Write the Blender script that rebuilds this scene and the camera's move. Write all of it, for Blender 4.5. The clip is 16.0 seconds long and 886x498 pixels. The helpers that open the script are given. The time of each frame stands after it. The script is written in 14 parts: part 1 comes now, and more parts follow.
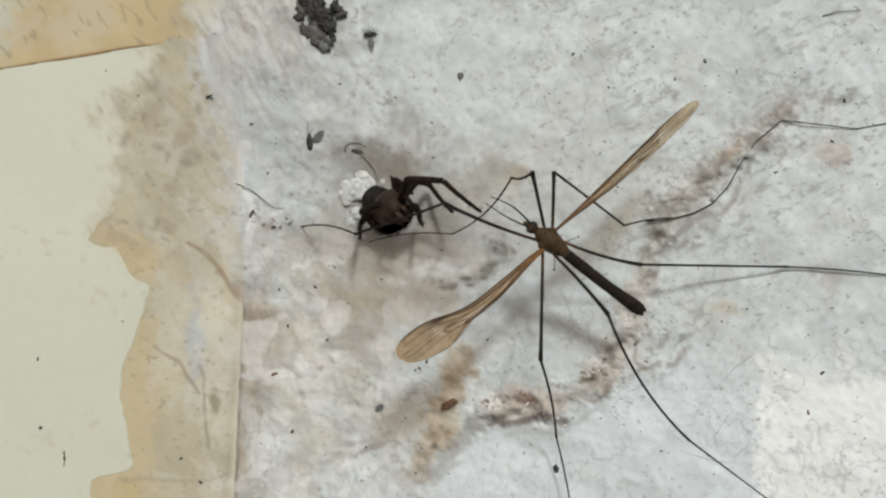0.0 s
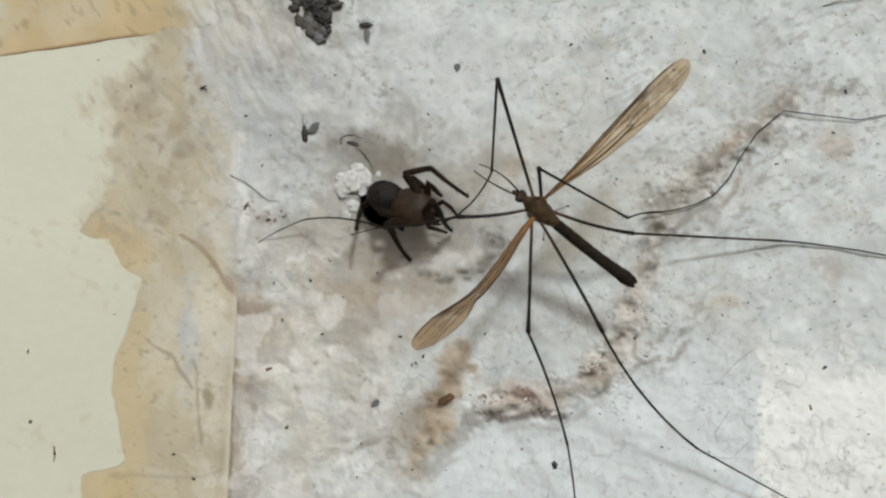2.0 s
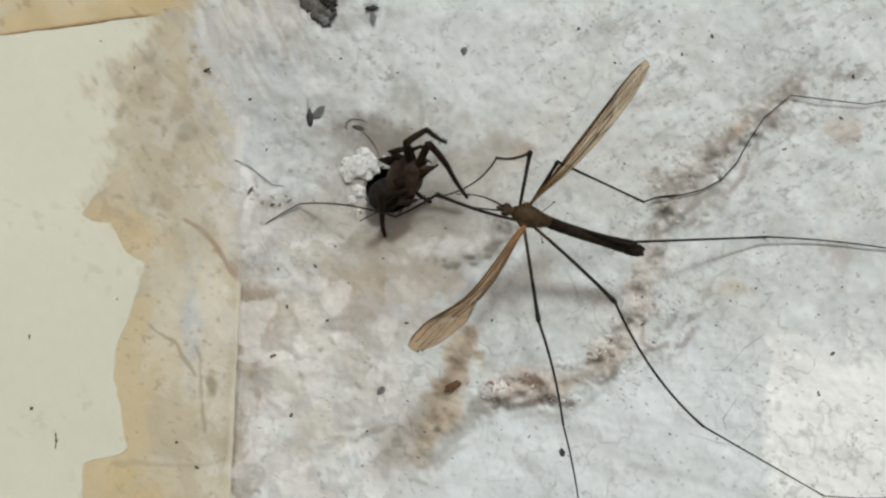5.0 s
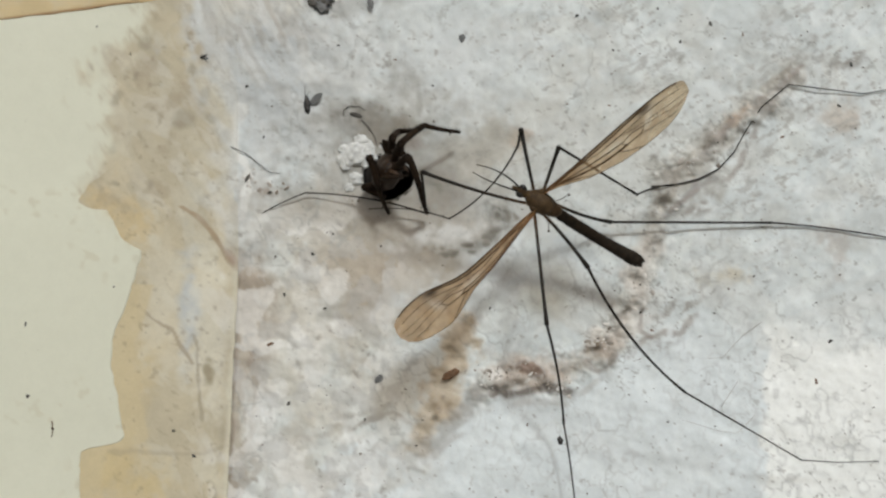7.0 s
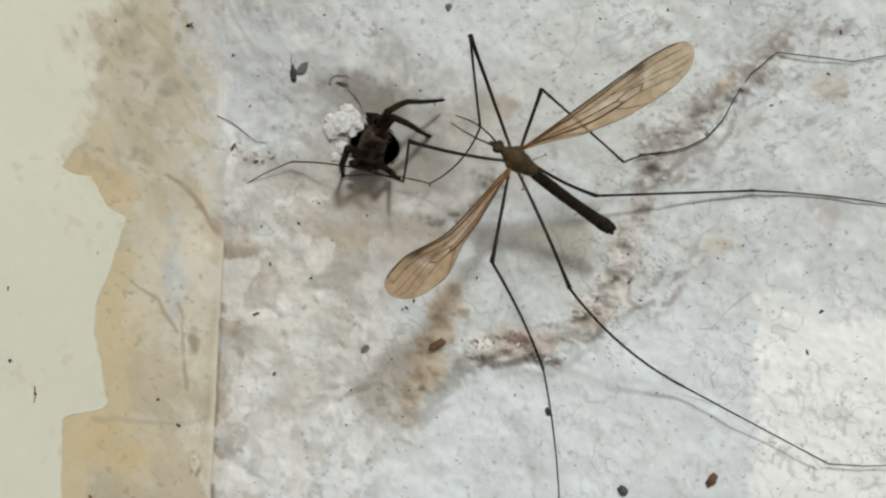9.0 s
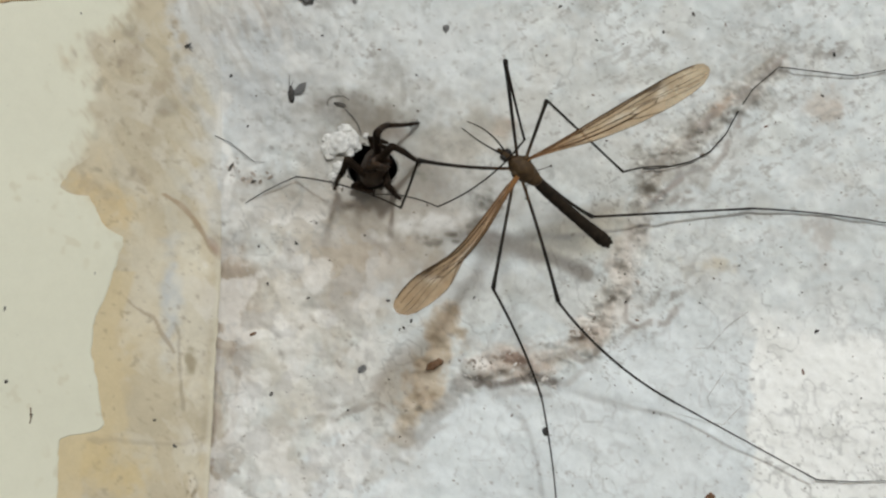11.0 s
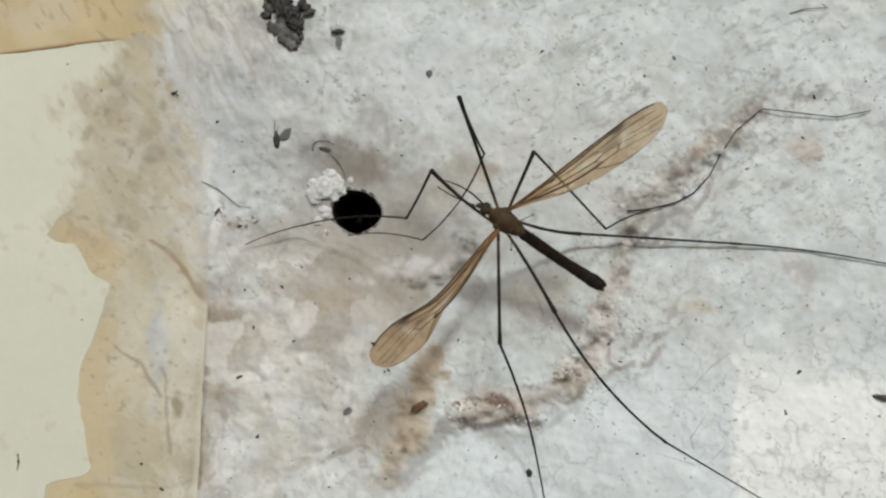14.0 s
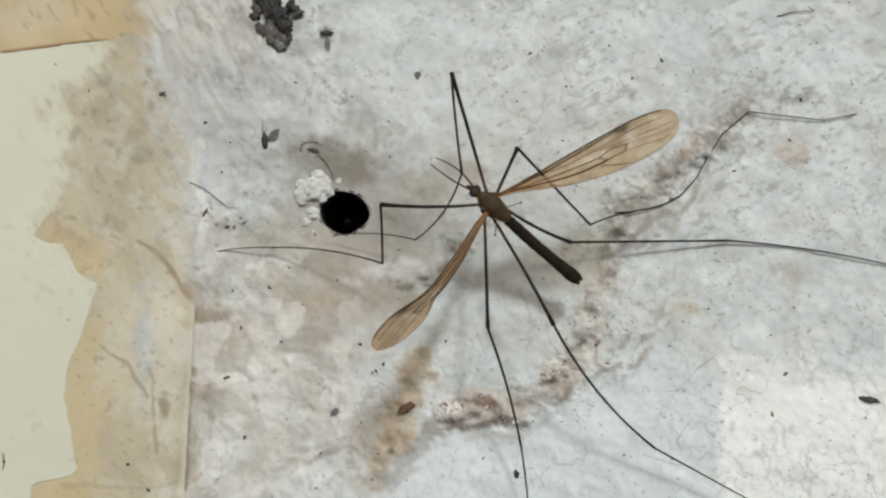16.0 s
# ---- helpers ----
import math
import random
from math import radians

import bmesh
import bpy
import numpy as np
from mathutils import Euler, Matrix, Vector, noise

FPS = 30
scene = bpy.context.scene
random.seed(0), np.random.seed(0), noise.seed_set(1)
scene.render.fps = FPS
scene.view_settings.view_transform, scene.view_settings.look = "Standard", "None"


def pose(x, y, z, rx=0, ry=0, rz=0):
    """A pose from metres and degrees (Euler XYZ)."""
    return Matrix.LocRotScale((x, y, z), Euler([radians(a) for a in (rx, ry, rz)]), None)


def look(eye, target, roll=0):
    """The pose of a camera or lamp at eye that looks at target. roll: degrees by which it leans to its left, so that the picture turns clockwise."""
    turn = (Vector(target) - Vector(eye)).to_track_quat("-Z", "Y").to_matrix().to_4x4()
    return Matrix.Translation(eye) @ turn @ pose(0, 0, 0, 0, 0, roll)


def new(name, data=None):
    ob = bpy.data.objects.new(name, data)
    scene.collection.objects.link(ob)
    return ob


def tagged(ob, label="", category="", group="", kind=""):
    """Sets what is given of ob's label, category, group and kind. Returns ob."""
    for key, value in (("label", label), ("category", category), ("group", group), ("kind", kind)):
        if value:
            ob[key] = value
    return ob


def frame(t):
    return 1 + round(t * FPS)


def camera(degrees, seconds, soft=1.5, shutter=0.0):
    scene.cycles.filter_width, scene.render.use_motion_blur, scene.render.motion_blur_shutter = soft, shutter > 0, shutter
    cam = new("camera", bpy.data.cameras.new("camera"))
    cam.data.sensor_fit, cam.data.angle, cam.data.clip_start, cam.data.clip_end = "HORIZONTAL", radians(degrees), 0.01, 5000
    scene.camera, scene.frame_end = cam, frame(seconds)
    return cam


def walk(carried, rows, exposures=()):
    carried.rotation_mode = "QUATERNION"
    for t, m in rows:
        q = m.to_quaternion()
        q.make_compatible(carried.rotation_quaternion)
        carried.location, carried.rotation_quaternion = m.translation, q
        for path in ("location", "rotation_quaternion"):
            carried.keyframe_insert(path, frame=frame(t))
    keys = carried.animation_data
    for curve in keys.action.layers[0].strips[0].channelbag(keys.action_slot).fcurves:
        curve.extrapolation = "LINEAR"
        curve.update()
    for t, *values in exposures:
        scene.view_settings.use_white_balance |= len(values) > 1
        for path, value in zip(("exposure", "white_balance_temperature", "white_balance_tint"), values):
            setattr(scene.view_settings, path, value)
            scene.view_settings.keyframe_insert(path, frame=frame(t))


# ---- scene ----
# ---- camera and its path ----
cam = camera(50, 16.0, soft=2.4)
PATH = [
    (0, pose(0.00128, -0.11621, 0.00224, 89.038, 0.069, 0.601)),
    (0.5, pose(0.00005, -0.11389, 0.00074, 89.830, 0.203, 0.341)),
    (1, pose(0.00110, -0.11455, 0.00064, 89.781, 0.124, 0.572)),
    (1.5, pose(0.00088, -0.11468, -0.00011, 90.063, 0.143, 0.436)),
    (2, pose(0.00188, -0.11474, -0.00008, 89.759, 0.110, 0.707)),
    (2.5, pose(0.00113, -0.11470, -0.00084, 89.903, 0.203, 0.482)),
    (3, pose(0.00000, -0.11445, -0.00074, 89.943, 0.254, 0.063)),
    (3.5, pose(-0.00055, -0.11348, -0.00225, 90.618, 0.231, -0.065)),
    (4, pose(-0.00131, -0.11349, -0.00278, 90.455, 0.121, -0.314)),
    (6.5, pose(-0.00011, -0.11375, -0.00122, 89.559, 0.033, -0.214)),
    (7, pose(-0.00154, -0.11327, -0.00314, 89.683, 0.101, -0.733)),
    (7.5, pose(-0.00101, -0.11305, -0.00509, 90.142, 0.227, -0.525)),
    (8, pose(0.00090, -0.11305, -0.00592, 90.088, 0.095, -0.058)),
    (8.5, pose(0.00151, -0.11303, -0.00607, 89.852, -0.062, -0.205)),
    (9, pose(0.00134, -0.11267, -0.00836, 90.487, 0.132, -0.081)),
    (11.5, pose(0.00032, -0.11307, -0.00747, 91.480, 0.101, -0.797)),
    (12, pose(0.00191, -0.11409, -0.00403, 91.523, 0.204, -0.799)),
    (12.5, pose(0.00171, -0.11422, -0.00336, 91.651, 0.273, -1.061)),
    (13, pose(0.00379, -0.11423, -0.00352, 91.934, 0.237, -0.206)),
    (13.5, pose(0.00362, -0.11428, -0.00274, 92.006, 0.196, -0.507)),
    (14, pose(0.00318, -0.11416, -0.00404, 92.080, 0.356, -0.278)),
    (14.5, pose(0.00246, -0.11447, -0.00371, 91.953, 0.347, -0.543)),
    (15, pose(0.00200, -0.11445, -0.00209, 91.495, 0.324, -1.299)),
    (15.5, pose(0.00373, -0.11430, -0.00540, 92.623, 0.370, -0.602)),
    (16, pose(0.00410, -0.11430, -0.00439, 92.319, 0.225, -0.561)),
]
walk(cam, PATH)

# ---- sky, sun, exposure ----
world = bpy.data.worlds.new("world")
scene.world = world
world.use_nodes = True
wn = world.node_tree
sky = wn.nodes.new("ShaderNodeTexSky")
sky.sky_type, sky.sun_disc = "NISHITA", False
sky.sun_elevation, sky.sun_rotation = radians(36.1), radians(166.5)
sky.dust_density = 4.0
wn.links.new(sky.outputs[0], wn.nodes["Background"].inputs[0])
wn.nodes["Background"].inputs[1].default_value = 0.066
sun = new("sun", bpy.data.lights.new("sun", "SUN"))
sun.data.energy, sun.data.angle, sun.data.color = 1.86, radians(6.5), (0.885, 0.965, 1.0)
sun.matrix_world = look((0.24, -1.0, 0.75), (0, 0, 0))
scene.view_settings.exposure = 0.0

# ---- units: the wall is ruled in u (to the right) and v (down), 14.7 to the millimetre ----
S = 1 / 14700.0
DEPTH = 784 * S / math.tan(radians(25))
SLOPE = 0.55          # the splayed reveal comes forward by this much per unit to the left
CORNER = 428          # where the reveal meets the wall
MM = 0.001


def spot(u, v, h=0.0):
    """The place h metres in front of the wall that lies over the ruled point u, v."""
    k = 1 - h / DEPTH
    return Vector(((u - 784) * S * k, -h, (441 - v) * S * k))


def lattice(x, y, seed):
    """Smooth value noise from 0 to 1."""
    xi, yi = np.floor(x).astype(np.int64), np.floor(y).astype(np.int64)
    fx, fy = x - xi, y - yi
    fx, fy = fx * fx * (3 - 2 * fx), fy * fy * (3 - 2 * fy)

    def cell(a, b):
        n = (a * 374761393 + b * 668265263 + seed * 974634541) & 0xFFFFFFFF
        n = ((n ^ (n >> 13)) * 1274126177) & 0xFFFFFFFF
        return ((n ^ (n >> 16)) & 0xFFFF) / 65535.0

    top = cell(xi, yi) * (1 - fx) + cell(xi + 1, yi) * fx
    low = cell(xi, yi + 1) * (1 - fx) + cell(xi + 1, yi + 1) * fx
    return top * (1 - fy) + low * fy


def fbm(u, v, size, seed, octaves=4):
    total, weight, scale = 0.0, 0.0, 1.0
    for k in range(octaves):
        c, s = math.cos(0.5 + 1.1 * k), math.sin(0.5 + 1.1 * k)
        total = total + lattice((u * c + v * s) / size / scale, (v * c - u * s) / size / scale, seed + k * 17) * scale
        weight += scale
        scale *= 0.5
    return total / weight


def smooth(a, b, x):
    t = np.clip((x - a) / (b - a), 0, 1)
    return t * t * (3 - 2 * t)


def blob(u, v, cu, cv, ru, rv, seed=3, rough=0.5, turn=0.0):
    """A soft ragged patch: 1 inside, 0 outside."""
    c, s = math.cos(radians(turn)), math.sin(radians(turn))
    du, dv = u - cu, v - cv
    r = np.hypot((du * c + dv * s) / ru, (-du * s + dv * c) / rv)
    r = r + (fbm(u, v, 45, seed) - 0.5) * 2 * rough + (fbm(u, v, 12, seed + 5, 2) - 0.5) * rough
    return 1 - smooth(0.25, 1.2, r)


def band(u, v, way, width, seed=5, rough=0.8):
    """A ragged band along a broken line: 1 on it, 0 away from it."""
    wu = u + (fbm(u, v, 60, seed, 3) - 0.5) * 60 * rough
    wv = v + (fbm(u, v, 60, seed + 9, 3) - 0.5) * 60 * rough
    best = np.full(np.shape(u), 1e9)
    for (a, b), (c, d) in zip(way[:-1], way[1:]):
        du, dv = c - a, d - b
        t = np.clip(((wu - a) * du + (wv - b) * dv) / (du * du + dv * dv), 0, 1)
        best = np.minimum(best, np.hypot(wu - a - t * du, wv - b - t * dv))
    return 1 - smooth(width * 0.35, width, best + (fbm(u, v, 16, seed + 3, 3) - 0.5) * width)


EDGE_V = [-9000, 96, 135, 165, 200, 260, 330, 380, 420, 450, 482, 500, 540, 600, 650, 700, 760, 800, 826, 836, 842, 846, 853, 870, 18000]
EDGE_U = [268, 268, 240, 196, 174, 188, 176, 166, 186, 200, 224, 256, 246, 226, 206, 200, 210, 219, 226, 216, 190, 166, 149, 146, 140]
RIDGE = [(1400, 190), (1330, 245), (1265, 305), (1195, 355), (1160, 430), (1140, 520), (1105, 600), (1070, 680), (990, 715), (890, 722), (845, 745)]
STREAK = [(820, 645), (795, 715), (760, 790), (745, 850)]
HOLE_U, HOLE_V, HOLE_RU, HOLE_RV = 685, 371, 43, 40


def lean(v):
    """The corner runs out of plumb low down."""
    return -0.052 * np.clip(v - 520, 0, 620)


def ragged(v):
    return (fbm(v * 0, v, 30, 17, 4) - 0.5) * 6 * smooth(500, 560, v)


def corner_rise(u, v):
    """The reveal comes forward to the left of the corner; the corner is rounder higher up."""
    wide = 14 + 40 * smooth(560, 430, v)
    d = CORNER + lean(v) - u + (fbm(u * 0, v, 70, 15, 3) - 0.5) * 14 * smooth(CORNER - 120, CORNER - 20, u)
    rise = (np.sqrt(d * d + wide * wide) + d) / 2 * S * SLOPE
    rise = rise * smooth(CORNER + 260, CORNER + 120, u)
    return rise / (1 + rise / DEPTH)


def relief(u, v):
    """How far the plaster stands out, in metres."""
    h = (fbm(u, v, 170, 11, 3) - 0.5) * 1.0 + (fbm(u, v, 46, 21, 3) - 0.5) * 0.60 + (fbm(u, v, 14, 31, 2) - 0.5) * 0.12
    ridge = band(u, v, RIDGE, 38, 41)
    h = h + ridge * (fbm(u, v, 24, 51, 3) - 0.42) * 1.7
    h = h + band(u, v, STREAK, 36, 43) * (fbm(u, v, 20, 53, 3) - 0.45) * 1.0
    h = h + blob(u, v, 545, 600, 55, 110, 61) * 0.25 + blob(u, v, 1500, 800, 150, 120, 87, 0.22) * 0.12
    step = smooth(0, 90, (u - 0.55 * v) - 130) * smooth(0, 50, 620 - v)
    h = h - 0.25 + step * 0.2
    r = np.hypot((u - HOLE_U) / HOLE_RU, (v - HOLE_V) / HOLE_RV)
    h = h * smooth(0.8, 2.2, r) - (1 - smooth(0.9, 3.2, r)) * 0.45
    h = h + (fbm(u, v, 30, 33, 3) - 0.5) * 0.5 * smooth(760, 600, u)
    bend = u - lean(v)
    h = h * (0.35 + 0.65 * smooth(CORNER - 30, CORNER + 30, bend))
    h = h - 0.6 * smooth(CORNER - 10, CORNER - 24, bend)
    return h * MM + corner_rise(u, v)


def mix(base, tint, mask):
    return base * (1 - mask[..., None]) + np.array(tint) * mask[..., None]


def dashes(u, v, angle, size, seed, low, high, long=4.0):
    """Short ragged strokes of dirt that run along one direction."""
    c, s = math.cos(radians(angle)), math.sin(radians(angle))
    along, across = u * c + v * s, v * c - u * s
    along = along + (fbm(u, v, size * 6, seed + 2, 2) - 0.5) * size * 1.3
    across = across + (fbm(u, v, size * 4, seed + 4, 2) - 0.5) * size * 1.3
    t = 0.6 * lattice(along / size / long, across / size, seed) + 0.4 * lattice(along / size / long * 2.1, across / size * 2.3, seed + 1)
    return smooth(low, high, t)


def smear(u, v, angle, size, long, seed, octaves=3):
    """Soft patches drawn out along one direction, as a trowel or a brush leaves them."""
    c, s = math.cos(radians(angle)), math.sin(radians(angle))
    du, dv = u + (fbm(u, v, size * 5, seed + 7, 2) - 0.5) * size * 3, v + (fbm(u, v, size * 5, seed + 8, 2) - 0.5) * size * 3
    return fbm((du * c + dv * s) / long, dv * c - du * s, size, seed, octaves)


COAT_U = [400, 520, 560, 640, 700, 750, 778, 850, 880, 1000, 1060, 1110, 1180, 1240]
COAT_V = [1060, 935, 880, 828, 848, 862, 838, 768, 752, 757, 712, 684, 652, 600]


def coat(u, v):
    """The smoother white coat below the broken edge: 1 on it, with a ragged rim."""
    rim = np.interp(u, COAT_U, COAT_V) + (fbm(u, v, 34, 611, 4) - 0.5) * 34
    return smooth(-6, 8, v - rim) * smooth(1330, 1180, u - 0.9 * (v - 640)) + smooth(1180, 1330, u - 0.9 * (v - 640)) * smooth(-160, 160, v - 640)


def wall_colour(u, v):
    """Lime plaster with its stains and some painted shade, as base colours."""
    c = np.ones(np.shape(u) + (3,)) * np.array((0.648, 0.685, 0.678))
    c = c * (0.87 + 0.20 * fbm(u, v, 130, 71, 3)[..., None])
    c = mix(c, (0.77, 0.79, 0.775), smooth(0.50, 0.60, smear(u, v, -25, 24, 2.2, 601)) * 0.42)
    c = mix(c, (0.52, 0.535, 0.525), smooth(0.54, 0.66, smear(u, v, -25, 17, 3.0, 603)) * 0.34)
    c = mix(c, (0.60, 0.575, 0.52), smooth(0.55, 0.68, smear(u, v, 35, 60, 1.6, 605)) * 0.30)
    far = smooth(880, 1130, u + 0.3 * (441 - v))
    c = mix(c, (0.46, 0.45, 0.41), smooth(0.5, 0.75, fbm(u * 0.8 + v * 0.45, v * 1.6 - u * 0.5, 60, 73, 4)) * 0.40 * far * smooth(720, 420, v))
    c = mix(c, (0.75, 0.78, 0.75), smooth(0.55, 0.75, fbm(u, v, 34, 74, 3)) * 0.5)
    c = mix(c, (0.56, 0.55, 0.50), blob(u, v, 1010, 330, 300, 190, 276, 0.7) * 0.45)
    c = mix(c, (0.46, 0.47, 0.465), blob(u, v, 540, 190, 150, 170, 275, 0.8) * 0.5)
    c = mix(c, (0.48, 0.51, 0.52), blob(u, v, 480, 165, 100, 150, 75) * 0.7)
    c = mix(c, (0.53, 0.575, 0.595), blob(u, v, 445, 740, 40, 130, 76) * 0.8)
    c = mix(c, (0.62, 0.64, 0.635), blob(u, v, 790, 150, 180, 110, 77) * 0.6)
    c = mix(c, (0.43, 0.37, 0.285), blob(u, v, 650, 520, 170, 105, 78, 0.8) * 0.75)
    c = mix(c, (0.34, 0.28, 0.22), blob(u, v, 690, 500, 90, 55, 178, 0.9) * 0.5)
    c = mix(c, (0.36, 0.285, 0.215), blob(u, v, 458, 560, 34, 62, 79, 0.8) * 0.85)
    c = mix(c, (0.40, 0.345, 0.28), blob(u, v, 446, 640, 18, 100, 379, 0.9) * 0.75)
    c = mix(c, (0.33, 0.28, 0.22), band(u, v, [(436, 500), (436, 560), (430, 640), (424, 760), (418, 860), (410, 960)], 13, 381, 0.8) * 0.85)
    c = mix(c, (0.36, 0.32, 0.26), blob(u, v, 428, 865, 18, 48, 383, 0.7) * 0.8)
    c = mix(c, (0.51, 0.475, 0.41), blob(u, v, 610, 660, 120, 80, 80, 0.9) * 0.5)
    c = mix(c, (0.50, 0.465, 0.40), blob(u, v, 560, 430, 130, 60, 81, 0.8) * 0.6)
    # smudges round the burrow, with shadows of hole and crumbs painted in
    c = mix(c, (0.225, 0.205, 0.16), blob(u, v, 682, 296, 84, 54, 82, 0.6) * 0.85)
    c = mix(c, (0.27, 0.245, 0.21), blob(u, v, 708, 432, 100, 44, 83, 0.6) * 0.65)
    c = mix(c, (0.20, 0.185, 0.16), blob(u, v, 635, 268, 56, 36, 84, 0.9) * 0.85)
    c = mix(c, (0.80, 0.79, 0.745), blob(u, v, 525, 600, 45, 95, 85, 0.7) * 0.8)
    c = mix(c, (0.80, 0.80, 0.77), blob(u, v, 560, 470, 40, 26, 385, 0.8) * 0.7)
    c = mix(c, (0.78, 0.76, 0.71), blob(u, v, 830, 460, 65, 38, 86, 0.6) * 0.65)
    c = mix(c, (0.20, 0.18, 0.15), band(u, v, [(745, 490), (800, 497), (850, 482), (890, 452)], 13, 88, 0.9) * 0.8 * (0.3 + 0.7 * smooth(0.40, 0.6, fbm(u, v, 18, 419, 3))))
    c = mix(c, (0.16, 0.15, 0.12), blob(u, v, 889, 432, 24, 22, 89, 1.0) * 0.9 * (0.35 + 0.65 * smooth(0.40, 0.6, fbm(u, v, 14, 417, 3))))
    fibres = 0.45 + 0.55 * smooth(0.38, 0.62, fbm(u, v, 9, 387, 3))
    c = mix(c, (0.22, 0.21, 0.20), blob(u, v, 670, 724, 19, 17, 90, 0.9) * 0.9 * fibres)
    c = mix(c, (0.30, 0.30, 0.285), blob(u, v, 560, 266, 18, 13, 431, 0.9) * 0.6)
    c = mix(c, (0.36, 0.355, 0.33), blob(u, v, 741, 240, 7, 46, 433, 0.6) * 0.6)
    c = mix(c, (0.33, 0.32, 0.29), blob(u, v, 612, 262, 34, 26, 435, 1.0) * 0.6)
    # the broken edge of a coat: a pinkish grey line, shade painted in its lee, brown lumps
    ridge = band(u, v, RIDGE, 30, 41)
    c = mix(c, (0.50, 0.475, 0.42), band(u, v, RIDGE, 34, 389, 0.6) * 0.55)
    c = mix(c, (0.37, 0.335, 0.285), band(u, v, RIDGE, 11, 391, 0.8) * 0.7)
    c = mix(c, (0.24, 0.215, 0.185), ridge * smooth(0.45, 0.6, fbm(u, v, 22, 91, 3)) * 0.62)
    c = mix(c, (0.76, 0.75, 0.70), ridge * smooth(0.56, 0.68, fbm(u, v, 16, 393, 3)) * 0.3)
    c = mix(c, (0.45, 0.32, 0.22), blob(u, v, 1296, 268, 36, 17, 92, 0.9, -35) * 0.65)
    c = mix(c, (0.33, 0.31, 0.27), blob(u, v, 1215, 385, 60, 45, 395, 0.9) * 0.65)
    c = mix(c, (0.62, 0.57, 0.515), band(u, v, [(1140, 490), (1128, 560), (1110, 620), (1085, 670)], 30, 192) * 0.6)
    c = mix(c, (0.55, 0.47, 0.40), blob(u, v, 930, 712, 95, 36, 397, 0.8) * 0.7)
    c = mix(c, (0.24, 0.165, 0.125), blob(u, v, 940, 706, 40, 16, 93, 0.8) * 0.9)
    # this band is the shadow under the crust's lower edge, painted dark
    c = mix(c, (0.165, 0.14, 0.12), band(u, v, [(872, 745), (905, 752), (950, 742), (1000, 748)], 14, 94, 0.5) * 0.9)
    c = mix(c, (0.31, 0.275, 0.23), blob(u, v, 896, 742, 19, 13, 437, 0.6) * 0.8)
    c = mix(c, (0.78, 0.75, 0.71), blob(u, v, 868, 715, 24, 13, 439, 0.9) * 0.6)
    c = mix(c, (0.40, 0.33, 0.27), blob(u, v, 1048, 668, 45, 30, 195, 0.9) * 0.8)
    c = mix(c, (0.72, 0.68, 0.62), blob(u, v, 1058, 642, 16, 9, 399, 0.7) * 0.8)
    c = mix(c, (0.16, 0.125, 0.09), blob(u, v, 1054, 668, 13, 11, 95, 0.6) * 0.9)
    c = mix(c, (0.27, 0.24, 0.21), band(u, v, [(1020, 700), (1060, 705), (1085, 688)], 9, 403, 0.8) * 0.7)
    c = mix(c, (0.47, 0.37, 0.25), band(u, v, STREAK, 40, 43) * 0.8)
    c = mix(c, (0.33, 0.235, 0.14), blob(u, v, 770, 770, 36, 34, 96, 0.9) * 0.65)
    # this grey band paints the shadowed side of a step in the plaster
    c = mix(c, (0.37, 0.36, 0.34), band(u, v, [(850, 752), (815, 785), (775, 825), (745, 858)], 26, 405, 0.7) * 0.7)
    c = mix(c, (0.12, 0.10, 0.07), blob(u, v, 767, 792, 9, 8, 407, 0.6) * 0.8)
    c = mix(c, (0.25, 0.24, 0.23), band(u, v, [(1178, 430), (1215, 402), (1262, 378)], 13, 97, 0.8) * 0.6)
    c = mix(c, (0.46, 0.39, 0.32), blob(u, v, 1490, 275, 50, 34, 98, 0.9) * 0.7)
    c = mix(c, (0.54, 0.48, 0.36), blob(u, v, 1300, 545, 60, 22, 99, 0.9) * 0.7)
    c = mix(c, (0.46, 0.42, 0.38), blob(u, v, 1480, 490, 28, 60, 100, 0.9) * 0.6)
    c = mix(c, (0.44, 0.33, 0.25), blob(u, v, 915, 302, 26, 17, 101, 0.8) * 0.75)
    c = mix(c, (0.54, 0.50, 0.42), blob(u, v, 850, 330, 90, 50, 102, 0.8) * 0.55)
    c = mix(c, (0.40, 0.39, 0.37), band(u, v, [(530, 850), (600, 800), (690, 760), (740, 700)], 10, 103, 1.0) * 0.6)
    c = mix(c, (0.55, 0.535, 0.465), blob(u, v, 420, 60, 130, 110, 104, 0.9) * 0.6)
    # this blob is the grey cast round the burrow, spider's shadow painted into it
    c = mix(c, (0.31, 0.29, 0.25), blob(u, v, 705, 340, 230, 150, 401, 0.7) * 0.55)
    # whiter wash low down, clean-edged fresh patch; light gradient painted in, upper corner greyer
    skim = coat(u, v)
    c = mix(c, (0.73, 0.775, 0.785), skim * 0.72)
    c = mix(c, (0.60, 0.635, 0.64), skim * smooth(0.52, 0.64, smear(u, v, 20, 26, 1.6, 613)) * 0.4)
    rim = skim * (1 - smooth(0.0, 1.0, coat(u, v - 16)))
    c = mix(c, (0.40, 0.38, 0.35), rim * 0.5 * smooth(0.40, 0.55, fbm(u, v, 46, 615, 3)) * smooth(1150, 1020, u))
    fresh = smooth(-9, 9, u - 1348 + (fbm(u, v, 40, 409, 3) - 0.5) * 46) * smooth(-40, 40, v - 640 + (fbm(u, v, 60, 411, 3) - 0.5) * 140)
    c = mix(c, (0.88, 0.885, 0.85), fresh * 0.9)
